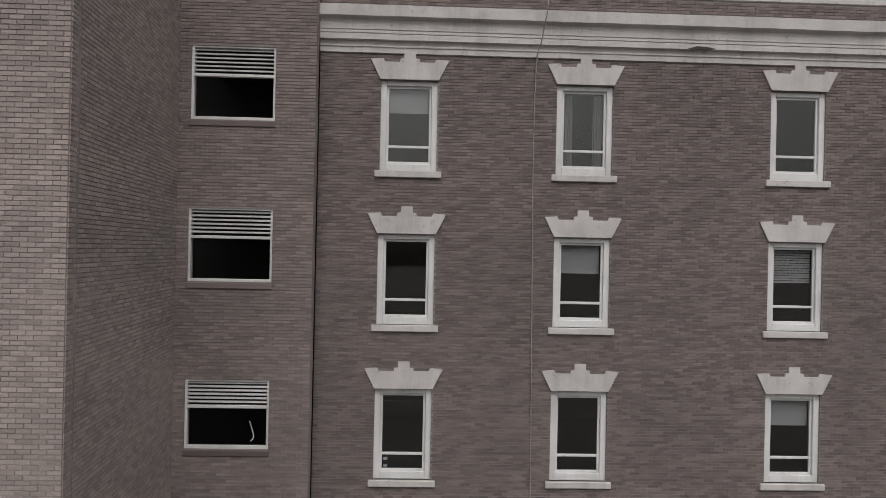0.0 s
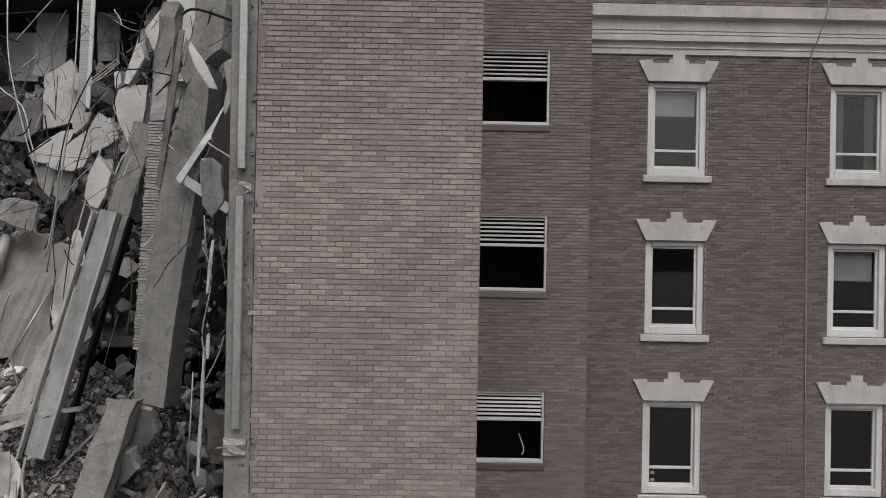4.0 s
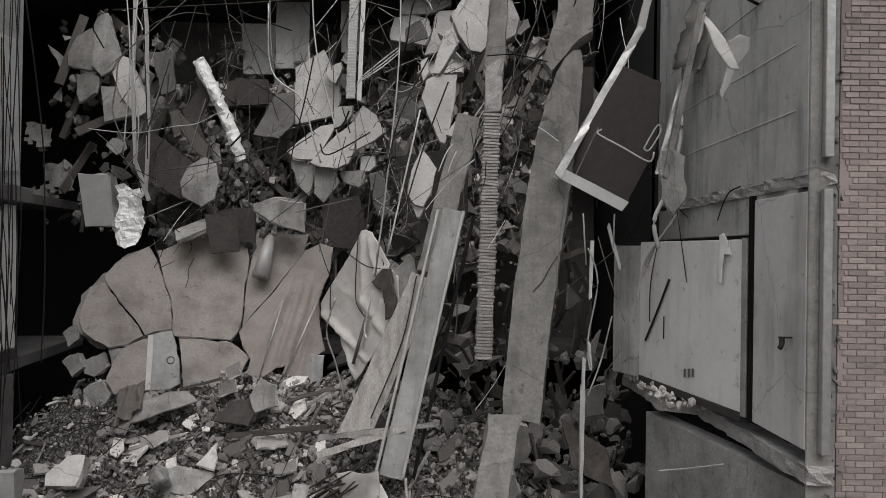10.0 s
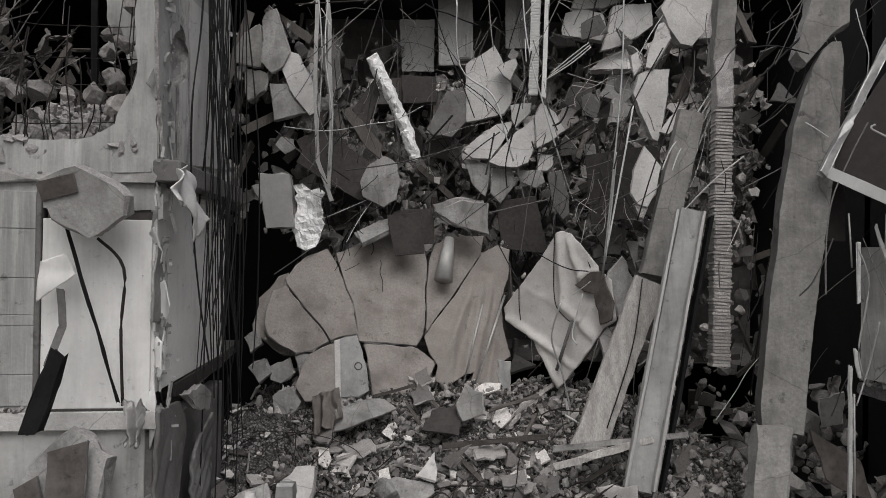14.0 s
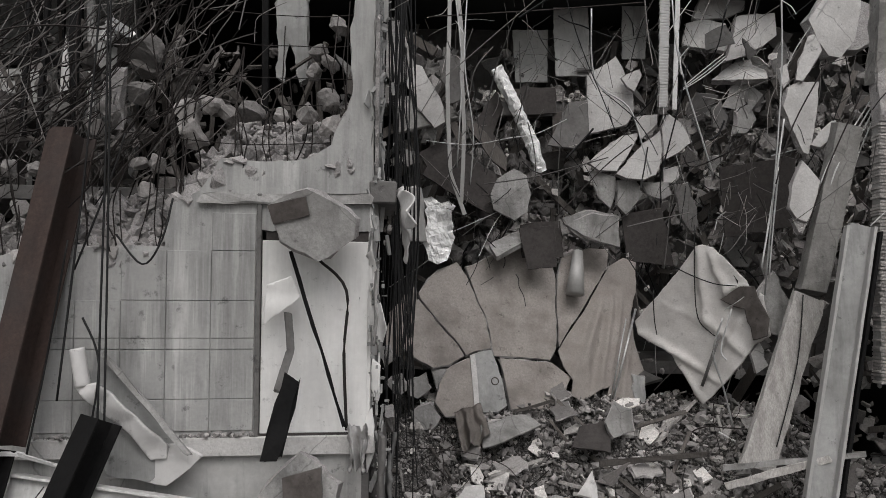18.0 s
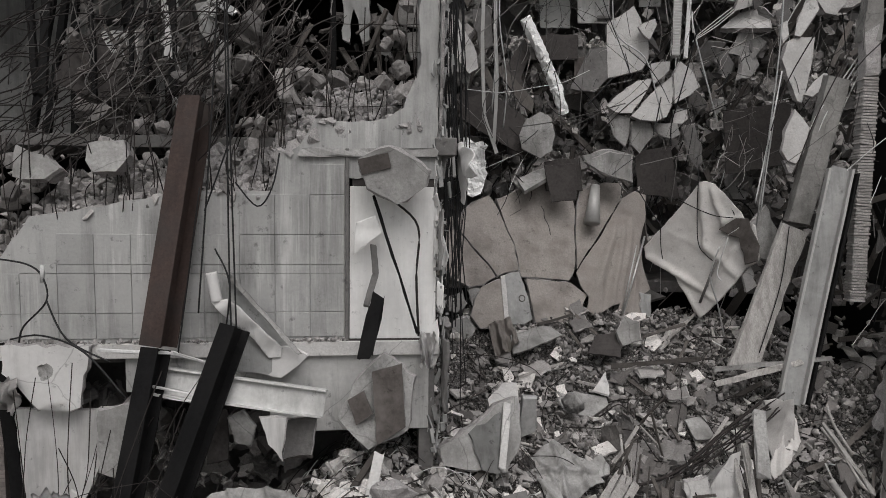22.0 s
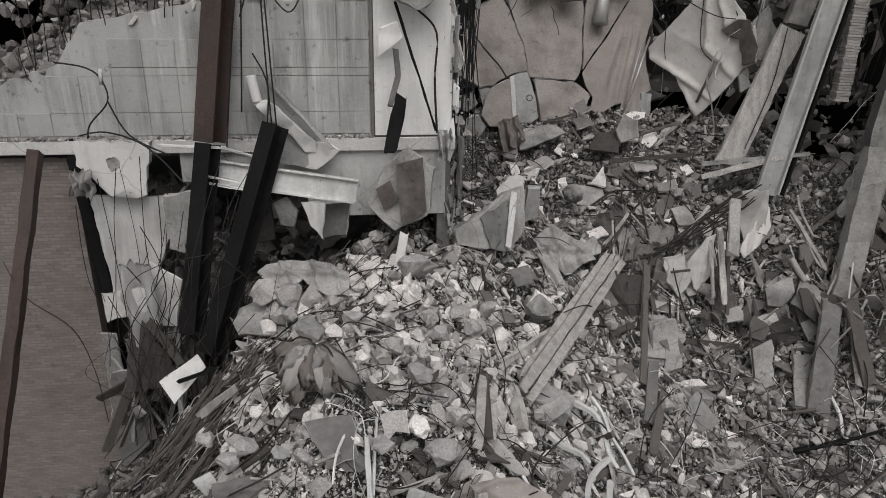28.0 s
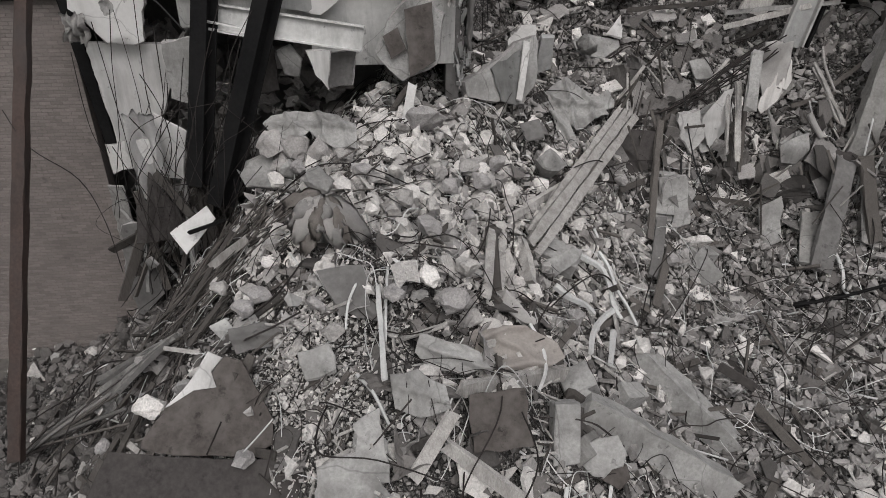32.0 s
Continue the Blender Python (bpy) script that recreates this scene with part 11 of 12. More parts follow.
def scrap_shapes(n, seed):
    """Torn and crumpled sheets with some thickness."""
    shapes = []
    rng = Rng(seed)
    for q in range(n):
        bm = bmesh.new()
        k = 6
        g = {}
        for i in range(k + 1):
            for j in range(k + 1):
                u, v = i / k - 0.5, j / k - 0.5
                z = 0.3 * noise.noise(Vector((u * 2.4, v * 2.4, q * 3.1 + seed))) + 0.16 * abs(noise.noise(Vector((u * 6, v * 6, q + seed)))) + 0.5 * max(0, u - 0.2) * rng.choice((0, 1, -1))
                g[i, j] = bm.verts.new((u + rng.uniform(-0.05, 0.05), v * (0.7 + 0.3 * math.sin(q)) + rng.uniform(-0.05, 0.05), z))
        for i in range(k):
            for j in range(k):
                if (i in (0, k - 1) or j in (0, k - 1)) and rng.random() < 0.3:
                    continue
                bm.faces.new((g[i, j], g[i + 1, j], g[i + 1, j + 1], g[i, j + 1]))
        bmesh.ops.delete(bm, geom=[v for v in bm.verts if not v.link_faces], context="VERTS")
        bmesh.ops.solidify(bm, geom=bm.faces[:], thickness=0.025)
        bm.verts.index_update()
        shapes.append((np.array([v.co[:] for v in bm.verts]), [[v.index for v in f.verts] for f in bm.faces]))
        bm.free()
    return shapes


FLAKES = shard_shapes(16, 9, 0.16)
SCRAPS = scrap_shapes(8, 5)
CUBE = cube_shape()
ROCKS = lump_shapes(24, 77, 0.8, (9, 13))
CRUMBS = lump_shapes(12, 31, 0.8, (7, 9))


class Pieces:
    """Collects small pieces into one mesh."""

    def __init__(self, seed):
        self.v, self.f, self.n, self.rng = [], [], 0, Rng(seed)

    def put(self, shapes, at, size, rot):
        co, faces = self.rng.choice(shapes)
        m = np.array(Euler(rot).to_matrix())
        self.v.append((co * np.array(size)) @ m.T + np.array(at))
        self.f.extend([[i + self.n for i in f] for f in faces])
        self.n += len(co)

    def bar(self, pts, r, sides=4):
        bm = bmesh.new()
        tube(bm, pts, r, sides)
        bm.verts.index_update()
        self.v.append(np.array([v.co[:] for v in bm.verts]))
        self.f.extend([[v.index + self.n for v in f.verts] for f in bm.faces])
        self.n += len(self.v[-1])
        bm.free()

    def each(self, name, mat, label, category, group):
        """Every piece as a thing of its own."""
        k = start = 0
        loose = {"hanging_bar": (141,), "hanging_wire": (40,), "pale_plate": (37, 59)}
        for count, block in enumerate(self.v):
            faces = []
            while k < len(self.f) and self.f[k][0] < start + len(block):
                faces.append([i - start for i in self.f[k]])
                k += 1
            start += len(block)
            if count in loose.get(name, ()):
                continue
            c = block.mean(axis=0)
            ob = bulk(name, (block - c).tolist(), faces, mat, "", "")
            ob.matrix_world = Matrix.Translation(c)
            for key in ("label", "category", "kind", "group"):
                if key in ob:
                    del ob[key]
            tagged(ob, label, category, group)

    def done(self, name, mat, label, category):
        return bulk(name, np.concatenate(self.v).tolist(), self.f, mat, label, category)


def spin3(rng):
    return (rng.uniform(0, 6.3), rng.uniform(0, 6.3), rng.uniform(0, 6.3))


def lie(rng, x, y, loose=0.35):
    """A turn that lays a flat piece roughly on the slope."""
    q = heap_normal(x, y).to_track_quat("Z", "Y")
    e = (q.to_matrix() @ Euler((rng.gauss(0, loose), rng.gauss(0, loose), rng.uniform(0, 6.3))).to_matrix()).to_euler()
    return tuple(e)


def surface(x, y):
    h = heap(x, y)
    return h + min(1, h) * (0.32 * noise.noise(Vector((x * 0.9, y * 0.9, 0))) + 0.16 * noise.noise(Vector((x * 2.6, y * 2.6, 3)))) - 0.42


def spread(seed, n, xs, ys, sizes, shapes, mat, name, label, flat=None, keep=None, sink=0.2, power=2.5):
    P = Pieces(seed)
    rng = P.rng
    for _ in range(n):
        x, y = rng.uniform(*xs), rng.uniform(*ys)
        if heap(x, y) < 0.15 and rng.random() < 0.6:
            continue
        if keep and rng.random() > keep(x, y):
            continue
        s = sizes[0] + (sizes[1] - sizes[0]) * rng.random() ** power
        if flat:
            size = (s * rng.uniform(0.6, 1.3) * flat[0], s * rng.uniform(0.6, 1.2) * flat[1], s * flat[2])
            rot = lie(rng, x, y)
        else:
            size = (s * rng.uniform(0.8, 1.3), s * rng.uniform(0.7, 1.1), s * rng.uniform(0.6, 1.0))
            rot = spin3(rng)
        P.put(shapes, (x, y, surface(x, y) + s * (0.5 - sink) * (flat[2] if flat else 0.8) + rng.uniform(-0.04, 0.16)), size, rot)
    return P.done(name, mat, label, "rubble")


def blob(cx, cy, rx, ry):
    return lambda x, y: math.exp(-((x - cx) / rx) ** 2 - ((y - cy) / ry) ** 2)


def pale_share(x, y):
    """How far the pale crumbs thin out: on the left flank and under the torn right edge."""
    return 0.12 if x < -24.3 + 0.2 * (y - 5) or (x > -13.2 and y > 8.5) else 1.0


spread(11, 6500, (-24.0, -16.5), (4.0, 13.0), (0.08, 0.44), ROCKS, "rubble", "concrete_rubble", "pale angular lumps of crushed concrete", keep=blob(-20.3, 8.8, 2.6, 2.4))
spread(28, 5200, (-23.6, -17.2), (5.0, 12.4), (0.05, 0.17), ROCKS, "rubble", "small_rocks", "small pale angular rocks between the lumps", keep=blob(-20.4, 8.8, 2.5, 2.3), sink=0.05)
# dark gravel, with the shade of the corner put into its colour too
spread(98, 1500, (-29.5, -25.6), (2.0, 5.6), (0.06, 0.3), LUMPS, "rubble_dark", "corner_lumps", "dark gravel lumps by the brick wall, corner shade in their colour", power=1.8)
spread(95, 520, (-19.6, -12.2), (10.6, 16.8), (0.14, 0.5), FLAKES, "rubble_mid", "flat_chunks", "flat grey chunks strewn in the gap", flat=(1.0, 1.0, 0.45), power=2.0)
spread(96, 420, (-19.6, -12.2), (10.6, 16.8), (0.1, 0.36), FLAKES, "rubble_mid", "pale_flat_chunks", "dusty grey chunks strewn in the gap", flat=(1.0, 1.0, 0.5), power=2.2)
spread(97, 3000, (-19.6, -12.2), (10.6, 16.8), (0.03, 0.13), LUMPS, "rubble_mid", "gap_lumps", "grey lumps between the chunks in the gap", power=2.0)
spread(29, 12000, (-23.2, -20.6), (3.4, 6.2), (0.025, 0.1), CRUMBS, "rubble", "open_grit", "open pale grit on the crest of the heap", power=2, sink=-0.3, keep=blob(-21.95, 4.7, 0.85, 0.95))
spread(12, 3000, (-32, -8), (0, 17.5), (0.05, 0.34), LUMPS, "rubble", "scattered_rubble", "scattered broken concrete and masonry lumps", power=4, keep=lambda x, y: pale_share(x, y) * (1 if y < 12.5 else 0.4))
spread(13, 15000, (-30, -8.6), (1.0, 17.8), (0.03, 0.15), CRUMBS, "rubble_mid", "small_rubble", "small dusty crumbs of broken masonry", power=2, keep=lambda x, y: max(0.3, pale_share(x, y)))
spread(14, 9000, (-25, -11), (2.5, 17.5), (0.03, 0.11), CRUMBS, "rubble", "fine_rubble", "fine pale crumbs of concrete", power=2, keep=lambda x, y: pale_share(x, y) * (1 if y < 12.5 else 0.35))
spread(15, 3800, (-18.5, -9), (2.5, 12.5), (0.13, 0.21), CUBE, "rubble_mid", "brick_rubble", "loose whole and broken bricks tumbled down the slope", flat=(1.0, 0.52, 0.32), power=1)
# dark rubble tone here carries the shade of the building above the ledge
spread(25, 15000, (-19.8, -10.5), (11.5, 17.6), (0.03, 0.15), CRUMBS, "rubble_dark", "ledge_crumbs", "crumbs before the cracked wall, darkened for the building's shade", power=2)
spread(16, 2600, (-19.8, -11), (12.5, 17.6), (0.05, 0.24), LUMPS, "rubble_mid", "ledge_rubble", "crumbled masonry before the cracked wall", power=2)
spread(17, 2200, (-30, -9), (1.5, 17.5), (0.15, 0.6), FLAKES, "rubble", "flat_shards", "thin flat shards of broken slab", flat=(1, 0.8, 0.6), power=2.4, keep=pale_share)
spread(18, 1500, (-27, -9), (2, 15), (0.2, 0.7), FLAKES, "rubble_dark", "dark_shards", "thin dark shards of board", flat=(1, 0.7, 0.4), power=2)

def gritty(x, y):
    """Where fine pale grit lies open: in patches on the crest and by the lintels."""
    return min(1.0, blob(-21.95, 4.6, 0.9, 0.9)(x, y) + blob(-17.5, 9.0, 0.9, 1.2)(x, y) + blob(-19.6, 5.6, 0.8, 0.5)(x, y) + blob(-21.0, 9.2, 2.0, 1.6)(x, y) * 0.5 + 0.1)


spread(19, 30000, (-25, -15), (2.4, 12.0), (0.018, 0.06), CRUMBS, "rubble", "crumbs", "fine gravel of crushed plaster and mortar", power=1.5, keep=lambda x, y: pale_share(x, y) * gritty(x, y))
spread(26, 20000, (-17.5, -9.5), (2.4, 11.5), (0.025, 0.11), CRUMBS, "rubble_mid", "slope_gravel", "grey brick and mortar gravel on the slope", power=1.3)
spread(27, 2600, (-17.2, -9.8), (3.0, 11.0), (0.1, 0.28), ROCKS, "rubble_mid", "slope_lumps", "grey broken lumps rolled down the slope", power=1.5)
spread(24, 2600, (-30, -24), (2.5, 10), (0.08, 0.36), LUMPS, "rubble_dark", "flank_lumps", "dark dusty lumps on the left flank", power=2.5)
# dark crumbs stand in for the shade in crevices between the lumps
spread(20, 12000, (-29, -9.5), (2.2, 12.5), (0.02, 0.075), CRUMBS, "rubble_dark", "dark_crumbs", "grit between the lumps, dark for crevice shade", power=1.5, keep=lambda x, y: 1 - 0.95 * gritty(x, y))
for seed, n, mat, name, label, hi in ((31, 260, "rubble_mid", "crumpled_scrap", "grey torn and crumpled scrap of sheet", 0.6), (32, 170, "rubble_dark", "dark_scrap", "dark torn and crumpled scrap of sheet", 0.7), (33, 90, "cloth_pale", "pale_scrap", "pale torn scrap of paper and board", 0.45)):
    P = Pieces(seed)
    rng = P.rng
    for _ in range(n):
        x, y = rng.uniform(-25, -9.5), rng.uniform(2.2, 13.5)
        if rng.random() < blob(-20.3, 9.2, 2.0, 1.8)(x, y) or heap(x, y) < 0.3:
            continue
        s = 0.12 + (hi - 0.12) * rng.random() ** 2
        P.put(SCRAPS, (x, y, surface(x, y) + 0.08 + s * 0.15), (s * rng.uniform(0.6, 1.5), s, s), lie(rng, x, y, 0.7))
    P.each(name, mat, label, "scrap", "scraps on the heap")

for seed, n, mat, name, label, ln, th in ((21, 420, "wood", "pale_splinters", "pale splinters of lath and trim", (0.25, 1.3), 0.035), (22, 380, "wood_dark", "dark_splinters", "dark splinters of wood and metal", (0.3, 1.8), 0.05),
                                         (23, 160, "pale_strip", "white_strips", "thin white strips of trim", (0.2, 0.9), 0.022)):
    P = Pieces(seed)
    rng = P.rng
    for _ in range(n):
        x, y = rng.uniform(-27, -9), rng.uniform(1.5, 16.0)
        if heap(x, y) < 0.3 or (y > 13 and rng.random() < 0.6):
            continue
        L = ln[0] + (ln[1] - ln[0]) * rng.random() ** 2
        e = lie(rng, x, y, 0.45)
        P.put(CUBE, (x, y, surface(x, y) + 0.1 + L * 0.06), (L, th * rng.uniform(0.6, 2.6), th * rng.uniform(0.4, 1)), e)
    P.done(name, mat, label, "splinters")


def springy(rng, a, b, bow, k=4):
    """Points from a to b that bend off the straight line."""
    a, b = Vector(a), Vector(b)
    o = Vector((rng.gauss(0, 1), rng.gauss(0, 1), rng.gauss(0, 1))) * bow
    return [a + (b - a) * (i / k) + o * math.sin(math.pi * i / k) + Vector((rng.gauss(0, 1), rng.gauss(0, 1), rng.gauss(0, 1))) * bow * 0.18 * (0 < i < k) for i in range(k + 1)]


# bars lying in the heap
P = Pieces(41)
rng = P.rng
for _ in range(420):
    x, y = rng.uniform(-27, -9.5), rng.uniform(2, 16)
    if heap(x, y) < 0.5:
        continue
    L, a = rng.uniform(0.6, 2.6), rng.gauss(0.4, 0.9)
    dx, dy = math.cos(a) * L / 2, math.sin(a) * L / 2
    P.bar(springy(rng, (x - dx, y - dy, surface(x - dx, y - dy) + 0.1), (x + dx, y + dy, surface(x + dx, y + dy) + rng.uniform(0.1, 0.6)), 0.16 * L), rng.uniform(0.007, 0.014))
P.done("heap_rebar", "rebar", "bent rusty bars sticking out of the heap", "rebar")
# short sticks, slivers and nails everywhere
for seed, n, mat, name, label, th in ((36, 1500, "wood", "slivers", "short pale slivers of lath and wood", 0.02), (37, 900, "wood_dark", "dark_slivers", "short dark slivers of wood and metal", 0.018), (38, 500, "pale_strip", "white_slivers", "short white slivers of plaster trim", 0.016)):
    P = Pieces(seed)
    rng = P.rng
    for _ in range(n):
        x, y = rng.uniform(-26, -10), rng.uniform(2.2, 13.0)
        if heap(x, y) < 0.3 or rng.random() < 0.7 * blob(-20.3, 9.2, 2.0, 1.8)(x, y):
            continue
        L = 0.08 + 0.5 * rng.random() ** 2.5
        P.put(CUBE, (x, y, surface(x, y) + 0.12 + L * 0.1), (L, th * rng.uniform(0.6, 2.0), th * rng.uniform(0.5, 1)), lie(rng, x, y, 0.5))
    P.done(name, mat, label, "splinters")
# thin curling wires and ribbons over the heap
for seed, n, mat, name, label, rr in ((34, 800, "rebar", "heap_wires", "thin dark wires trailing over the heap", (0.004, 0.008)), (35, 480, "pale_strip", "heap_ribbons", "thin pale wires and ribbons over the heap", (0.004, 0.009))):
    P = Pieces(seed)
    rng = P.rng
    for _ in range(n):
        x, y = rng.uniform(-25.5, -10), rng.uniform(2.4, 12)
        if heap(x, y) < 0.4:
            continue
        a, L = rng.uniform(0, 6.28), rng.uniform(0.15, 0.42)
        pts = []
        lift = rng.uniform(0.02, 0.3)
        turn = rng.gauss(0, 0.5)
        for k in range(rng.randint(3, 7)):
            pts.append((x, y, surface(x, y) + 0.1 + lift * math.sin(k * 0.8) + rng.uniform(-0.03, 0.1)))
            a += turn + rng.gauss(0, 0.35)
            x, y = x + math.cos(a) * L, y + math.sin(a) * L
        P.bar(pts, rng.uniform(*rr), 3)
    P.done(name, mat, label, "wires")
# bundle of bars before the black columns
P = Pieces(42)
rng = P.rng
for _ in range(75):
    x0, y0 = rng.gauss(-25.0, 0.55), rng.uniform(7.6, 9.2)
    L = rng.uniform(1.2, 3.2)
    a = (x0, y0, rng.uniform(2.4, 5.0))
    b = (x0 + rng.gauss(0.7, 0.7), y0 + rng.gauss(0.1, 0.5), a[2] + L)
    P.bar(springy(rng, a, b, rng.choice((0.06, 0.2, 0.4))), rng.uniform(0.005, 0.009))
P.each("bent_bar", "rebar", "thin bent bar in the thicket by the black columns", "rebar", "bars by the black columns")
# mat of bars over the left floor
P = Pieces(43)
rng = P.rng
for _ in range(230):
    u = rng.uniform(-6.2, -0.8)
    p = LEFT @ Vector((u, rng.uniform(-0.25, 1.8), 10.9 + max(0, u + 4.5) * 0.28 + rng.uniform(-0.5, 1.9)))
    L, a = rng.uniform(0.5, 2.4), radians(rng.gauss(31, 13) if u < -2.6 else rng.gauss(62, 20))
    d = Vector((math.cos(a) * L, rng.gauss(0, 0.3), math.sin(a) * L))
    P.bar(springy(rng, p - d / 2, p + d / 2, 0.13), rng.uniform(0.006, 0.012))
P.done("bar_mat", "rebar", "dense mat of bent bars over the broken floor", "rebar")
P = Pieces(94)
rng = P.rng
for _ in range(150):
    u = rng.gauss(-2.4, 1.2)
    p = LEFT @ Vector((u, rng.uniform(-0.2, 1.6), 10.5 + max(0, u + 6.0) * 0.22 + rng.uniform(-0.3, 2.3)))
    L, a = 0.4 + 1.8 * rng.random() ** 1.6, radians(rng.gauss(55, 30))
    d = Vector((math.cos(a) * L, rng.gauss(0, 0.3), math.sin(a) * L))
    P.bar(springy(rng, p - d / 2, p + d / 2, 0.14), rng.uniform(0.005, 0.01), 3)
P.done("dusty_bar_mat", "rebar_dusty", "thicket of dusty bars standing out of the broken floor", "rebar")
# upright bars in the broken edge
P = Pieces(44)
rng = P.rng
for _ in range(64):
    u = rng.uniform(-5.6, 1.2)
    z = wall_top(u) - 0.15
    p = LEFT @ Vector((u, rng.uniform(0.0, 0.22), z))
    P.bar(springy(rng, p, p + Vector((rng.gauss(0, 0.12), rng.gauss(0, 0.1), rng.uniform(0.4, 1.9))), 0.06), 0.009)
for k in range(6):
    z = 11.5 + 0.4 * k
    a, b = LEFT @ Vector((rng.uniform(-2.2, 0.4), 0.12, z + rng.gauss(0, 0.05))), LEFT @ Vector((1.3, 0.12, z + rng.gauss(0, 0.05)))
    P.bar(springy(rng, a, b, 0.07), 0.006)
P.each("wall_bar", "rebar", "thin bar sticking out of the broken wall top", "rebar", "bars in the wall top")
# cables down the end wall
P = Pieces(45)
rng = P.rng
for _ in range(32):
    y = rng.uniform(11.3, 14.6) if rng.random() < 0.35 else rng.gauss(12.9, 0.5)
    x = -20.22 - (y - 10.93) * 0.087 + rng.uniform(0.05, 0.4)
    z0, z1 = rng.uniform(13.2, 16.3), rng.uniform(5.6, 9.0)
    P.bar(springy(rng, (x, y, z0), (x + rng.gauss(0.1, 0.15), y + rng.gauss(0, 0.35), z1), 0.12, 6), rng.uniform(0.008, 0.015))
P.each("wall_cable", "cable", "black cable hanging down the plastered end wall", "cable", "cables on the end wall")
# torn fringe down the broken corner
P = Pieces(46)
rng = P.rng
for _ in range(240):
    z = rng.uniform(5.8, 13.4)
    x, y = -20.22 + rng.gauss(0, 0.07), 10.92 + rng.uniform(-0.06, 0.25)
    P.put(FLAKES if rng.random() < 0.7 else CUBE, (x, y, z), (rng.uniform(0.02, 0.12), rng.uniform(0.01, 0.04), rng.uniform(0.06, 0.34)), (rng.gauss(0, 0.2), rng.gauss(0, 0.2), rng.uniform(0, 3)))
P.done("torn_fringe", "plaster_grey", "torn plaster and lath along the broken corner", "torn plaster")
P = Pieces(47)
rng = P.rng
for _ in range(260):
    z = rng.uniform(3.5, 16.0)
    P.put(CRUMBS, (-8.12 + rng.gauss(0, 0.05), 8.98 + rng.uniform(-0.02, 0.1), z), (rng.uniform(0.04, 0.14), rng.uniform(0.03, 0.07), rng.uniform(0.03, 0.08)), spin3(rng))
P.done("torn_brick_edge", "rubble_dark", "crumbled brick and mortar on the torn edge", "torn brick")
# wires and bars hanging in the gap
for seed, n, mat, name, label, rr in ((48, 142, "rebar_dusty", "hanging_bar", "dusty bent bar hanging in the gap", (0.006, 0.013)), (49, 56, "pale_strip", "hanging_wire", "thin pale strip of conduit hanging in the gap", (0.006, 0.011)),
                                    (50, 60, "cable", "hanging_cable", "black cable loosely hanging in the gap", (0.008, 0.02))):
    P = Pieces(seed)
    rng = P.rng
    for _ in range(n):
        x, y = rng.uniform(-20.0, -8.9), rng.uniform(14.6, 19.5)
        if x > -12.5 and rng.random() < 0.5:
            y = rng.uniform(12.8, 15)
        z = rng.uniform(7.2, 15.6)
        if x < -14.3 and z < 10.6:
            y = rng.uniform(18.6, 20)
        L = 0.4 + 2.6 * rng.random() ** 1.8
        lean = radians(rng.choice((rng.gauss(4, 9), rng.gauss(24, 14), rng.gauss(50, 25), rng.gauss(-25, 25))))
        d = Vector((math.sin(lean) * L, rng.gauss(0, 0.25), math.cos(lean) * L))
        P.bar(springy(rng, Vector((x, y, z)) - d / 2, Vector((x, y, z)) + d / 2, rng.choice((0.01, 0.02, 0.05, 0.11)) * L), rng.uniform(*rr))
    P.each(name, mat, label, "wire", "wires hanging in the gap")
# broken boards and plates jammed in the gap
for seed, n, mat, name, label in ((51, 70, "concrete_dark", "dark_plate", "dark broken plate jammed in the gap"), (52, 45, "concrete", "grey_plate", "grey broken plate jammed in the gap"),
                                  (53, 90, "wood_dark", "jammed_board", "dark splintered board jammed in the gap"), (54, 70, "rubble", "pale_plate", "pale broken plate jammed in the gap")):
    P = Pieces(seed)
    rng = P.rng
    for _ in range(n):
        x, z = rng.uniform(-20.0, -8.8), rng.uniform(7.2, 15.4)
        y = rng.uniform(19.3, 21.0) if z > 10 else rng.uniform(18.2, 20.0)
        if x > -13.5:
            y = rng.uniform(17.9, 20.2)
        s = rng.uniform(0.2, 1.0) if seed < 54 else rng.uniform(0.12, 0.4)
        if seed == 53:
            P.put(CUBE, (x, y, z), (s * 0.2, 0.05, s * 2), (rng.gauss(0, 0.4), rng.gauss(0, 0.5), rng.gauss(0, 0.6)))
        else:
            P.put(FLAKES, (x, y, z), (s, s * rng.uniform(0.6, 1.2), s * 0.5), (1.57 + rng.gauss(0, 0.5), rng.gauss(0, 0.5), rng.gauss(0, 0.5)))
    P.each(name, mat, label, "debris", "plates and boards jammed in the gap")
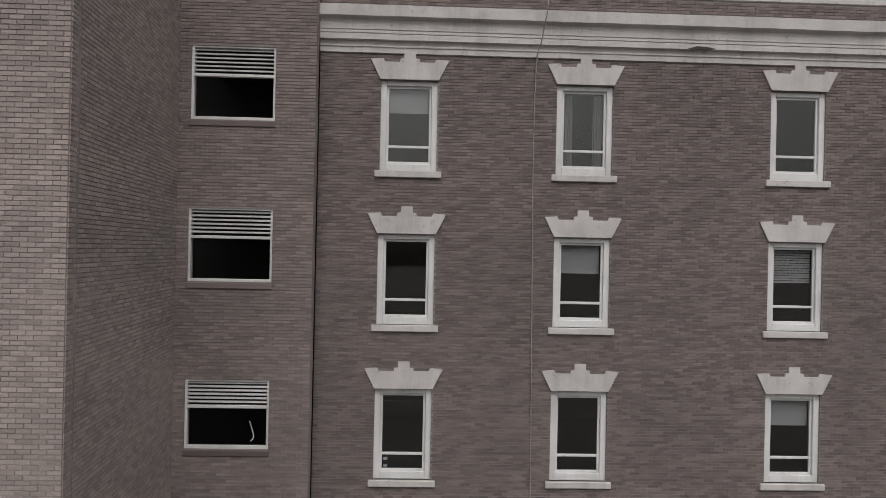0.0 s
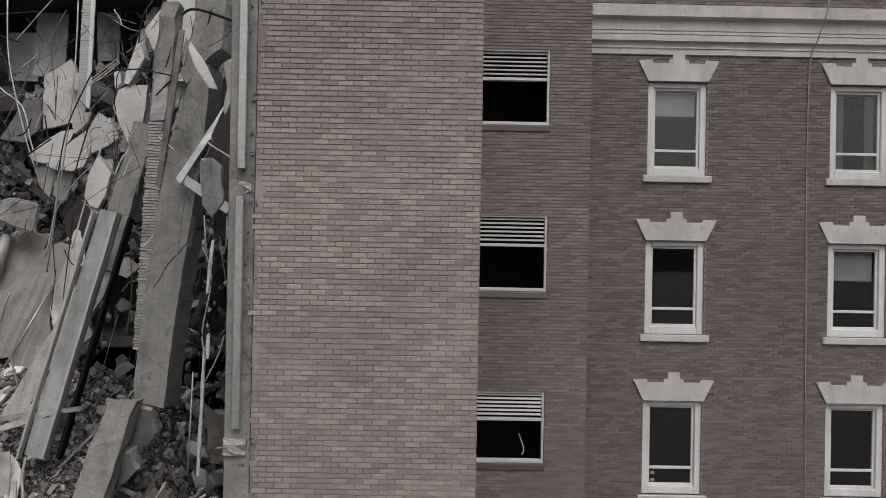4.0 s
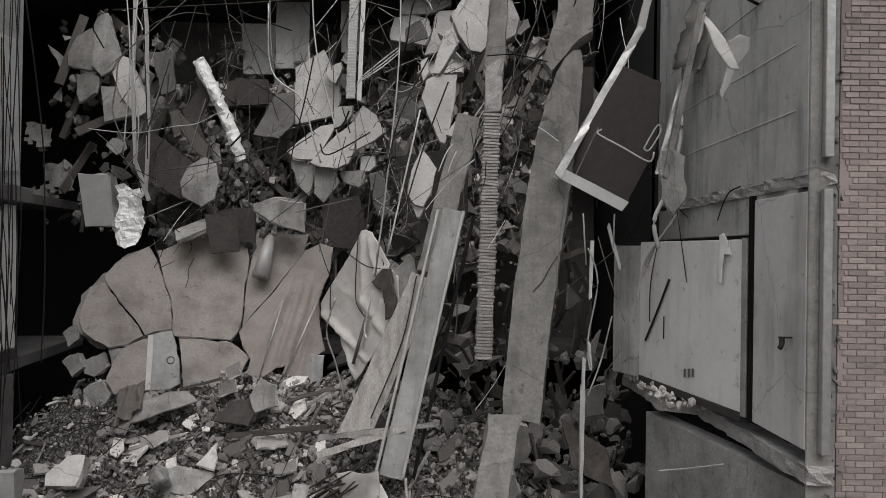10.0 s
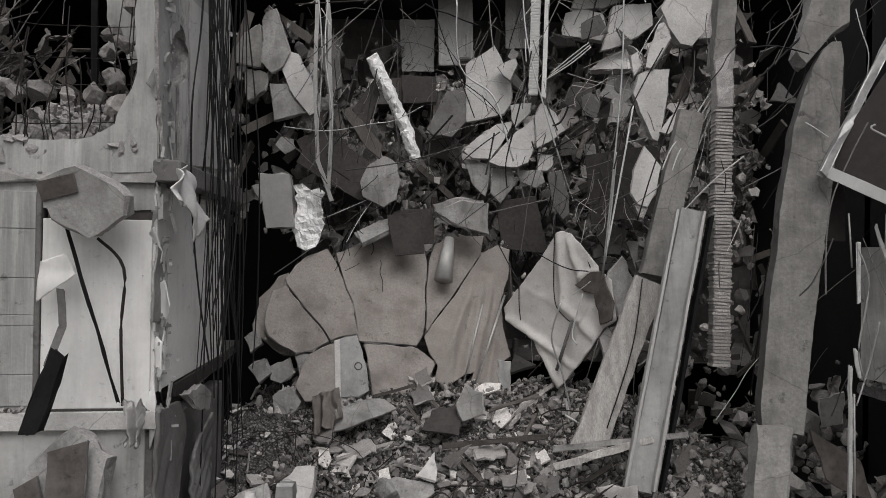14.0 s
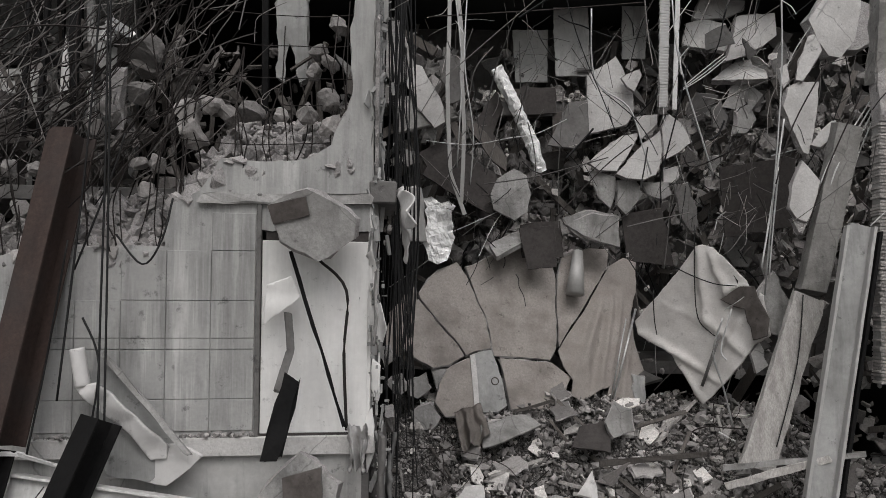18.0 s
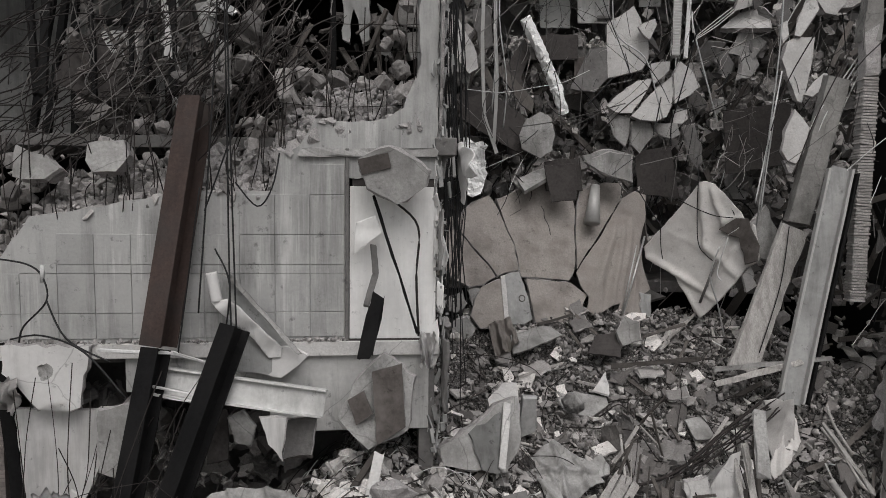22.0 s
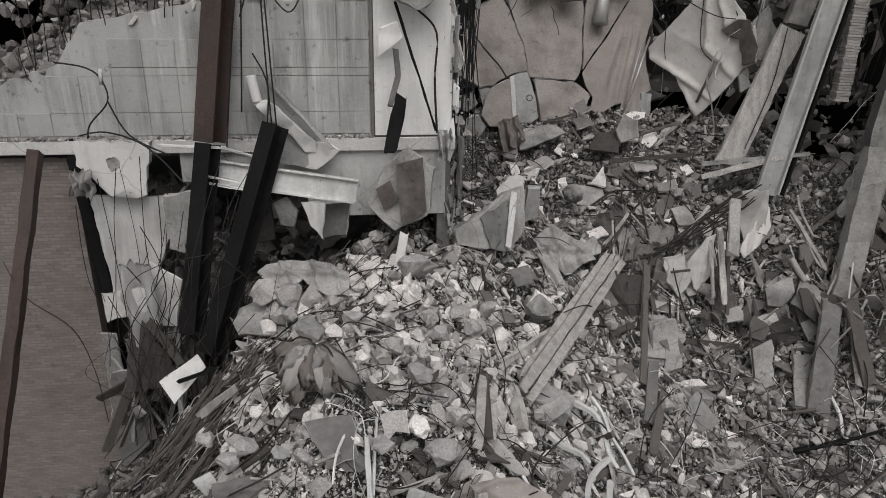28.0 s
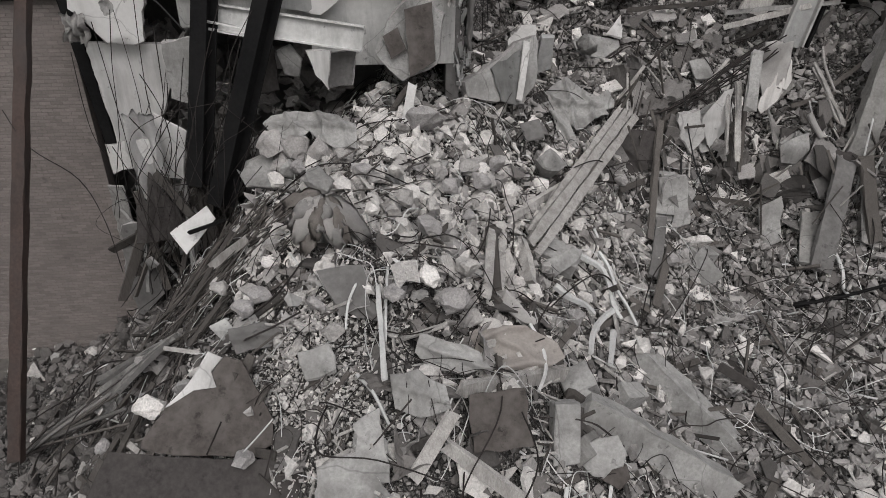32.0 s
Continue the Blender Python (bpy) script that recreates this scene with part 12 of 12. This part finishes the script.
# debris curtain behind the hanging slabs
for seed, n, mat, name, label, shapes in ((55, 1100, "rubble_mid", "wreck_lumps", "grey lumps wedged behind the hanging slabs", LUMPS), (56, 420, "rubble", "wreck_crumbs", "pale lumps wedged behind the hanging slabs", LUMPS),
                                          (57, 560, "rubble_mid", "wreck_shards", "grey shards wedged behind the hanging slabs", FLAKES), (58, 260, "wood_dark", "wreck_boards", "dark boards wedged behind the hanging slabs", CUBE)):
    P = Pieces(seed)
    rng = P.rng
    for _ in range(n):
        x, z = rng.uniform(-19.4, -9.4), rng.uniform(9.6, 13.9) if rng.random() < 0.8 else rng.uniform(7.0, 15.6)
        y = 19.5 + (z - 10) * 0.25 + 0.6 * noise.noise(Vector((x * 0.7, z * 0.7, 2))) + rng.gauss(0, 0.25)
        if x > -14:
            y -= (x + 14) * 0.3
        s = 0.06 + 0.5 * rng.random() ** 2.4 * (0.6 if seed == 56 else 1)
        if shapes is CUBE:
            P.put(CUBE, (x, y, z), (s * 0.45, 0.04, s * 3), (rng.gauss(0, 0.4), rng.gauss(0.3, 0.6), rng.gauss(0, 0.6)))
        elif shapes is FLAKES:
            P.put(FLAKES, (x, y - 0.2, z), (s * 1.6, s * 1.4, s * 0.7), (1.57 + rng.gauss(0, 0.5), rng.gauss(0, 0.6), rng.gauss(0, 0.5)))
        else:
            P.put(LUMPS, (x, y, z), (s * 1.2, s, s), spin3(rng))
    P.done(name, mat, label, "debris")
for seed, n, mat, name, label in ((59, 210, "rubble_mid", "caught_scrap", "torn crumpled sheet caught among the hanging slabs"), (60, 110, "rubble_dark", "caught_rag", "dark rag caught among the hanging slabs")):
    P = Pieces(seed)
    rng = P.rng
    for _ in range(n):
        x, z = rng.uniform(-19.4, -9.2), rng.uniform(9.8, 15.2)
        y = 19.0 + (z - 10) * 0.25 + rng.gauss(0, 0.35) - max(0, x + 14) * 0.3
        s = 0.15 + 0.5 * rng.random() ** 2
        P.put(SCRAPS, (x, y, z), (s * rng.uniform(0.5, 1), s * 1.3, s), (1.57 + rng.gauss(0, 0.4), rng.gauss(0, 0.5), rng.gauss(0, 0.5)))
    P.each(name, mat, label, "debris", "scraps among the hanging slabs")
# dim clutter behind the slabs next to the left block
for seed, n, mat, name, label, shapes in ((101, 22, "wood_dark", "dim_board", "dark board jammed behind the left slabs", CUBE), (102, 45, "concrete", "dim_plate", "grey plate jammed behind the left slabs", FLAKES), (103, 60, "rubble_mid", "dim_lump", "grey lump wedged behind the left slabs", LUMPS), (104, 36, "column", "dim_scrap", "torn sheet caught behind the left slabs", SCRAPS)):
    P = Pieces(seed)
    rng = P.rng
    for _ in range(n):
        x, z = rng.uniform(-22.4, -19.4), rng.uniform(10.2, 15.6)
        y = rng.uniform(18.4, 19.9)
        s = 0.15 + 0.6 * rng.random() ** 1.6
        if shapes is CUBE:
            P.put(CUBE, (x, y, z), (s * 0.3, 0.05, s * 2.6), (rng.gauss(0, 0.35), rng.gauss(0.3, 0.5), rng.gauss(0, 0.5)))
        elif shapes is LUMPS:
            P.put(LUMPS, (x, y, z), (s * 0.8, s * 0.7, s * 0.7), spin3(rng))
        else:
            P.put(shapes, (x, y, z), (s, s * 1.2, s * 0.5), (1.5 + rng.gauss(0, 0.4), rng.gauss(0, 0.5), rng.gauss(0, 0.5)))
    P.done(name + "s", mat, label, "debris")
# tangles of thin wire and lath in the gap, thick in places
for seed, n, mat, name, label, rr in ((91, 230, "rebar_dusty", "wire_tangle", "tangled dusty wire and thin bars in the gap", (0.004, 0.009)), (92, 90, "lath", "lath_tangle", "tangled pale laths and thin strips in the gap", (0.004, 0.01)), (93, 130, "cable", "cable_tangle", "tangled black cables in the gap", (0.005, 0.012))):
    P = Pieces(seed)
    rng = P.rng
    knots = [(rng.uniform(-20.0, -9.3), rng.uniform(10.2, 15.6)) for _ in range(13)]
    for _ in range(n):
        kx, kz = rng.choice(knots)
        x, z = kx + rng.gauss(0, 0.55), kz + rng.gauss(0, 0.6)
        y = 17.3 + (z - 10) * 0.25 + rng.gauss(0, 0.5) - max(0, x + 14.5) * 0.62
        L = 0.2 + 1.1 * rng.random() ** 2.2
        lean = rng.gauss(0.35, 0.8)
        d = Vector((math.sin(lean) * L, rng.gauss(0, 0.25), math.cos(lean) * L))
        P.bar(springy(rng, Vector((x, y, z)) - d / 2, Vector((x, y, z)) + d / 2, rng.choice((0.01, 0.02, 0.05, 0.12)) * L), rng.uniform(*rr), 3)
    P.done(name, mat, label, "wires")
# standing shards along the broken front of the heap
for seed, n, mat, name, label in ((63, 55, "rubble_dark", "standing_shard", "dark shard standing in the broken front"), (64, 26, "wood", "standing_batten", "pale narrow board standing in the broken front"),
                                 (65, 40, "wood_dark", "standing_stud", "dark stud standing in the broken front"), (66, 26, "rubble_mid", "pale_shard", "pale grey shard standing in the broken front")):
    P = Pieces(seed)
    rng = P.rng
    for _ in range(n):
        x = rng.uniform(-17.0, -10.5)
        y = rng.gauss(11.9, 0.75) - (x + 14) * 0.1
        s = rng.uniform(0.25, 1.0)
        z = surface(x, y) + 0.1 + s * 0.3 + rng.random() * 0.5
        if seed in (63, 66):
            P.put(rng.choice((FLAKES, SCRAPS)), (x, y, z - 0.1), (s * 0.6, s * 0.9, s * 0.3), (1.2 + rng.gauss(0, 0.5), rng.gauss(0, 0.5), rng.gauss(0, 0.9)))
        else:
            P.put(CUBE, (x, y, z), (rng.uniform(0.015, 0.07), 0.025, s * 1.3), (rng.gauss(-0.25, 0.4), rng.gauss(0.2, 0.45), rng.gauss(0, 0.8)))
    P.each(name, mat, label, "debris", "pieces in the broken front")
# long dark bars that slide down the left flank
P = Pieces(67)
rng = P.rng
for _ in range(70):
    x, y = rng.uniform(-27.2, -22.6), rng.uniform(3.4, 8.4)
    a, L = radians(rng.gauss(38, 30)), rng.uniform(0.5, 2.4)
    dx, dy = math.cos(a) * L / 2, math.sin(a) * L / 2
    p0, p1 = Vector((x - dx, y - dy, surface(x - dx, y - dy) + rng.uniform(0.05, 0.35))), Vector((x + dx, y + dy, surface(x + dx, y + dy) + rng.uniform(0.05, 0.5)))
    if rng.random() < 0.45:
        d = p1 - p0
        P.put(CUBE, (p0 + p1) / 2, (0.1 * rng.uniform(0.5, 1.6), 0.03, d.length), d.to_track_quat("Z", "Y").to_euler())
    else:
        P.bar(springy(rng, p0, p1, 0.06 * L), rng.uniform(0.01, 0.022))
for _ in range(60):
    k = rng.random()
    x, y = -24.34 + 2.38 * k + rng.gauss(0, 0.5), 7.03 + 1.05 * k + rng.gauss(0, 0.4)
    a, L = 0.42 + rng.gauss(0, 0.2), rng.uniform(0.9, 2.6)
    dx, dy = math.cos(a) * L / 2, math.sin(a) * L / 2
    P.bar(springy(rng, (x - dx, y - dy, surface(x - dx, y - dy) + rng.uniform(0.15, 0.4)), (x + dx, y + dy, surface(x + dx, y + dy) + rng.uniform(0.2, 0.5)), 0.05 * L), rng.uniform(0.007, 0.016))
P.each("flank_bar", "wood_dark", "dark bar sliding down the flank of the heap", "bar", "bars on the flank")
# lumps on the broken floor of the left block and on ledges in the gap
P = Pieces(61)
rng = P.rng
for _ in range(2000):
    u = rng.uniform(-5.6, -1.2) if rng.random() < 0.8 else rng.uniform(-8.0, -5.6)
    v = rng.random()
    d = -0.05 + 2.0 * v
    s = 0.06 + 0.26 * rng.random() ** 2
    z = min(wall_top(u), 11.2) - 0.1 + v * 0.75 + rng.uniform(-0.15, 0.12)
    p = LEFT @ Vector((u, d + 0.1, z))
    P.put(LUMPS, p, (s * 1.15, s, s * 0.85), spin3(rng))
P.done("floor_rubble", "rubble_mid", "concrete lumps piled on the broken floor", "rubble")
P = Pieces(95)
rng = P.rng
for _ in range(1100):
    u = rng.uniform(-2.6, 1.25)
    v = rng.random()
    s = 0.06 + 0.3 * rng.random() ** 2.2
    P.put(ROCKS, LEFT @ Vector((u, 0.02 + 1.7 * v, min(wall_top(u), 11.2) - 0.1 + v * 0.8 + rng.uniform(-0.15, 0.12))), (s * 1.2, s, s * 0.85), spin3(rng))
P.done("floor_lumps", "broken", "pale concrete lumps heaped at the end of the broken floor", "rubble")
P = Pieces(62)
rng = P.rng
for _ in range(420):
    s = 0.05 + 0.2 * rng.random() ** 2
    x = rng.uniform(-20, -13)
    P.put(LUMPS, (-18.6 + (x + 20) * 0.47, rng.uniform(19.5, 20.3), 13.9 + rng.uniform(0, 0.2)), (s * 1.2, s, s), spin3(rng))
for _ in range(200):
    s = 0.04 + 0.13 * rng.random() ** 2
    P.put(LUMPS, (rng.uniform(-9.05, -8.5), rng.uniform(11.6, 14.8), 7.6 + rng.uniform(0, 0.12)), (s * 1.2, s, s), spin3(rng))
P.done("ledge_lumps", "rubble", "crumbled concrete on the broken floor ledges", "rubble")

P = Pieces(71)
rng = P.rng
for _ in range(420):
    u, s = rng.uniform(-6.4, 0.1), 0.02 + 0.09 * rng.random() ** 2
    P.put(CRUMBS, LEFT @ Vector((u, rng.uniform(-0.1, 0.0), 7.7 + s * 0.3)), (s * 1.3, s, s), spin3(rng))
P.done("edge_crumbs", "rubble_mid", "crumbs along the floor edge under the block wall", "rubble")
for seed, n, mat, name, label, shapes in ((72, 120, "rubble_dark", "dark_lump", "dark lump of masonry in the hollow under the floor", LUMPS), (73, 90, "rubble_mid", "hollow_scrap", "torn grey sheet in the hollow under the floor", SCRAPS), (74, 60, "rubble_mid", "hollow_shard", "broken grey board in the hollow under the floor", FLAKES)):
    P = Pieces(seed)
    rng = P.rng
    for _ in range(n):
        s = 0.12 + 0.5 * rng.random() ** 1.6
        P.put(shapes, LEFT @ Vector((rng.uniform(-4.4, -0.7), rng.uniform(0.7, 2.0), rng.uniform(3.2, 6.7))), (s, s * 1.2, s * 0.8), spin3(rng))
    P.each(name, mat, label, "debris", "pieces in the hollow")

for seed, n, mat, name, label in ((75, 44, "wood_dark", "corner_stud", "dark stud standing by the brick wall"), (76, 26, "concrete", "corner_board", "grey board standing by the brick wall")):
    P = Pieces(seed)
    rng = P.rng
    for _ in range(n):
        x, y = rng.uniform(-26.2, -24.4), rng.uniform(8.8, 10.2)
        s = rng.uniform(0.8, 2.2)
        P.put(CUBE, (x, y, 1.7 + (x + 26.8) * 0.75 + s * 0.25 + 0.6 * rng.random()), (rng.uniform(0.05, 0.22), 0.05, s), (rng.gauss(0.1, 0.3), rng.gauss(0.1, 0.35), rng.gauss(0, 0.7)))
    P.each(name, mat, label, "debris", "pieces by the brick wall")

# room_lumps take the dark rubble tone to carry the room's shade
for seed, n, mat, name, label, shapes in ((77, 150, "rubble_dark", "room_lumps", "lumps of masonry tumbled into the upper room, darkened for its shade", LUMPS), (78, 110, "rubble_dark", "room_scraps", "dark torn sheets tumbled into the upper room", SCRAPS), (79, 90, "wood_dark", "room_boards", "dark broken boards tumbled into the upper room", CUBE)):
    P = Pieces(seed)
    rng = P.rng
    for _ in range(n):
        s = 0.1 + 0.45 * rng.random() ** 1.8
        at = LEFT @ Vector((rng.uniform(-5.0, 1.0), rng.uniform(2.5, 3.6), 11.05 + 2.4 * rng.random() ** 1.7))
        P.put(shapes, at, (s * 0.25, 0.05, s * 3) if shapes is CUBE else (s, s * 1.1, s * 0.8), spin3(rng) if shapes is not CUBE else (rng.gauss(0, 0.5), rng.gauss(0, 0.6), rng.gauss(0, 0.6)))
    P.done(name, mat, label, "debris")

for seed, n, mat, name, label in ((81, 260, "rubble_mid", "edge_rubble", "lumps sliding off the broken floor at the far end"), (82, 140, "rubble_dark", "edge_dark_rubble", "dark lumps sliding off the broken floor at the far end")):
    P = Pieces(seed)
    rng = P.rng
    for _ in range(n):
        s = 0.08 + 0.35 * rng.random() ** 2
        P.put(LUMPS, LEFT @ Vector((rng.uniform(-9.5, -4.4), rng.uniform(0.35, 1.6), rng.uniform(8.2, 10.9))), (s * 1.2, s, s), spin3(rng))
    P.done(name, mat, label, "rubble")


# ---- bundle of crumpled sheeting on the heap ----
def petal(parent, at, turn, length, width, lean, seed, mat):
    """One folded flap of the bundle, bent along its middle and sagging at its end."""
    bm = bmesh.new()
    g = {}
    for j in range(9):
        v = j / 8
        w = width * (0.35 + 0.75 * math.sin(0.4 + 2.3 * v)) * (1 + 0.55 * noise.noise(Vector((v * 3.3, seed, 0))))
        for i in range(7):
            u = i / 6 - 0.5
            z = 0.5 * width * abs(u) * -1.2 + 0.16 * math.sin(v * 2.6) - lean * v * v + 0.13 * noise.noise(Vector((u * 2.6, v * 3.4, seed))) + 0.05 * noise.noise(Vector((u * 7, v * 9, seed)))
            g[i, j] = bm.verts.new((u * w + 0.14 * v * noise.noise(Vector((v * 2, seed, 7))), -v * length * (1 + 0.12 * noise.noise(Vector((u * 5, seed, 3)))), z))
    for i in range(6):
        for j in range(8):
            bm.faces.new((g[i, j], g[i, j + 1], g[i + 1, j + 1], g[i + 1, j]))
    bmesh.ops.solidify(bm, geom=bm.faces[:], thickness=0.012)
    ob = make("flap", bm, mat, parent, smooth=True)
    ob.matrix_local = Matrix.Rotation(radians(turn), 4, "Z") @ Matrix.Translation((0, -0.06, 0.1 - abs(turn) * 0.001))
    return ob


bundle = tagged(empty("cloth_bundle", pose(-22.02, 6.74, 5.69, 44, 6, 2)), "crumpled bundle of pale brown torn sheeting on the heap", "torn sheeting")
for k, turn in enumerate((-66, -44, -27, -12, 3, 17, 30, 49, -35, -5, 24)):
    petal(bundle, None, turn, 0.55 + 0.1 * (k * 5 % 4), 0.22 + 0.03 * (k % 3), 0.06 + 0.06 * (k % 4), 3 + k * 1.7, ("cloth_brown", "cloth_pale", "cover")[k % 3])

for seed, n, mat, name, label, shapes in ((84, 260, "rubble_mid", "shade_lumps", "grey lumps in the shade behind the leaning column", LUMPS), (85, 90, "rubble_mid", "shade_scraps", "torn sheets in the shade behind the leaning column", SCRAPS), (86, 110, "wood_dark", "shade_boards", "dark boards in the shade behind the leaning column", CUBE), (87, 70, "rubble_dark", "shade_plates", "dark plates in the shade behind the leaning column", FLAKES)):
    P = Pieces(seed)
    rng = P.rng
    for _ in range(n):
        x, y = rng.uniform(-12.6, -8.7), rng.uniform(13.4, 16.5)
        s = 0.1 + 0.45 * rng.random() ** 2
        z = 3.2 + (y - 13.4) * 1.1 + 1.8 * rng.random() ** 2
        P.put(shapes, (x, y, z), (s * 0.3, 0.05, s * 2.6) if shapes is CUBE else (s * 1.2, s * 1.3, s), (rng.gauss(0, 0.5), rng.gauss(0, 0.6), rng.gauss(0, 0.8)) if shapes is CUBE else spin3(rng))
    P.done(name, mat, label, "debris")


# ---- bricks ----
one_brick = brick_mesh()
one_brick.materials.append(MAT["brick"])
for ob, length, z0, z1, holes, mat, single, seed, torn, proud in late_walls:
    rng = Rng(seed)
    w, h = BRICK
    side = 0.0003 if mat == "brick_dark" else 0.0045
    verts, faces, singles = [], [], []
    for r in range(int((z1 - z0) / h)):
        za = z0 + r * h + 0.005
        zb = za + h - 0.01
        zc = (za + zb) / 2
        left = torn * noise.noise(Vector((seed, r * 0.17, 0))) + torn * 0.5 * rng.random() if torn else 0
        u = -(w / 2 if r % 2 else 0)
        while u < length:
            a, b = max(u + side, left), min(u + w - side, length)
            u += w
            if length - u < 0.06:
                b, u = length, length
            for h0, h1, g0, g1 in holes:
                if g0 - 0.02 < zc < g1 + 0.02 and a < h1 and b > h0:
                    if a < h0:
                        b = h0
                    elif b > h1:
                        a = h1
                    else:
                        b = a
            if b - a < 0.03:
                continue
            if single and single[0] < zc < single[1] and b - a > 0.19 and len(singles) < 300:
                singles.append(((a + b) / 2, zc))
                continue
            o = -proud - rng.uniform(0, 0.004)
            k = len(verts)
            e = 0.003
            verts += [(a, 0, za), (b, 0, za), (b, 0, zb), (a, 0, zb), (a + e, o, za + e), (b - e, o, za + e), (b - e, o, zb - e), (a + e, o, zb - e)]
            faces += [(k + 4, k + 5, k + 6, k + 7), (k, k + 1, k + 5, k + 4), (k + 1, k + 2, k + 6, k + 5), (k + 2, k + 3, k + 7, k + 6), (k + 3, k, k + 4, k + 7)]
    field = bulk("bricks", verts, faces, mat, "", "", parent=ob)
    for u, z in singles:
        b = new("brick", one_brick)
        b.parent = ob
        b.matrix_local = pose(u, -rng.uniform(0, 0.004), z, rng.gauss(0, 0.3), 0, rng.gauss(0, 0.3))
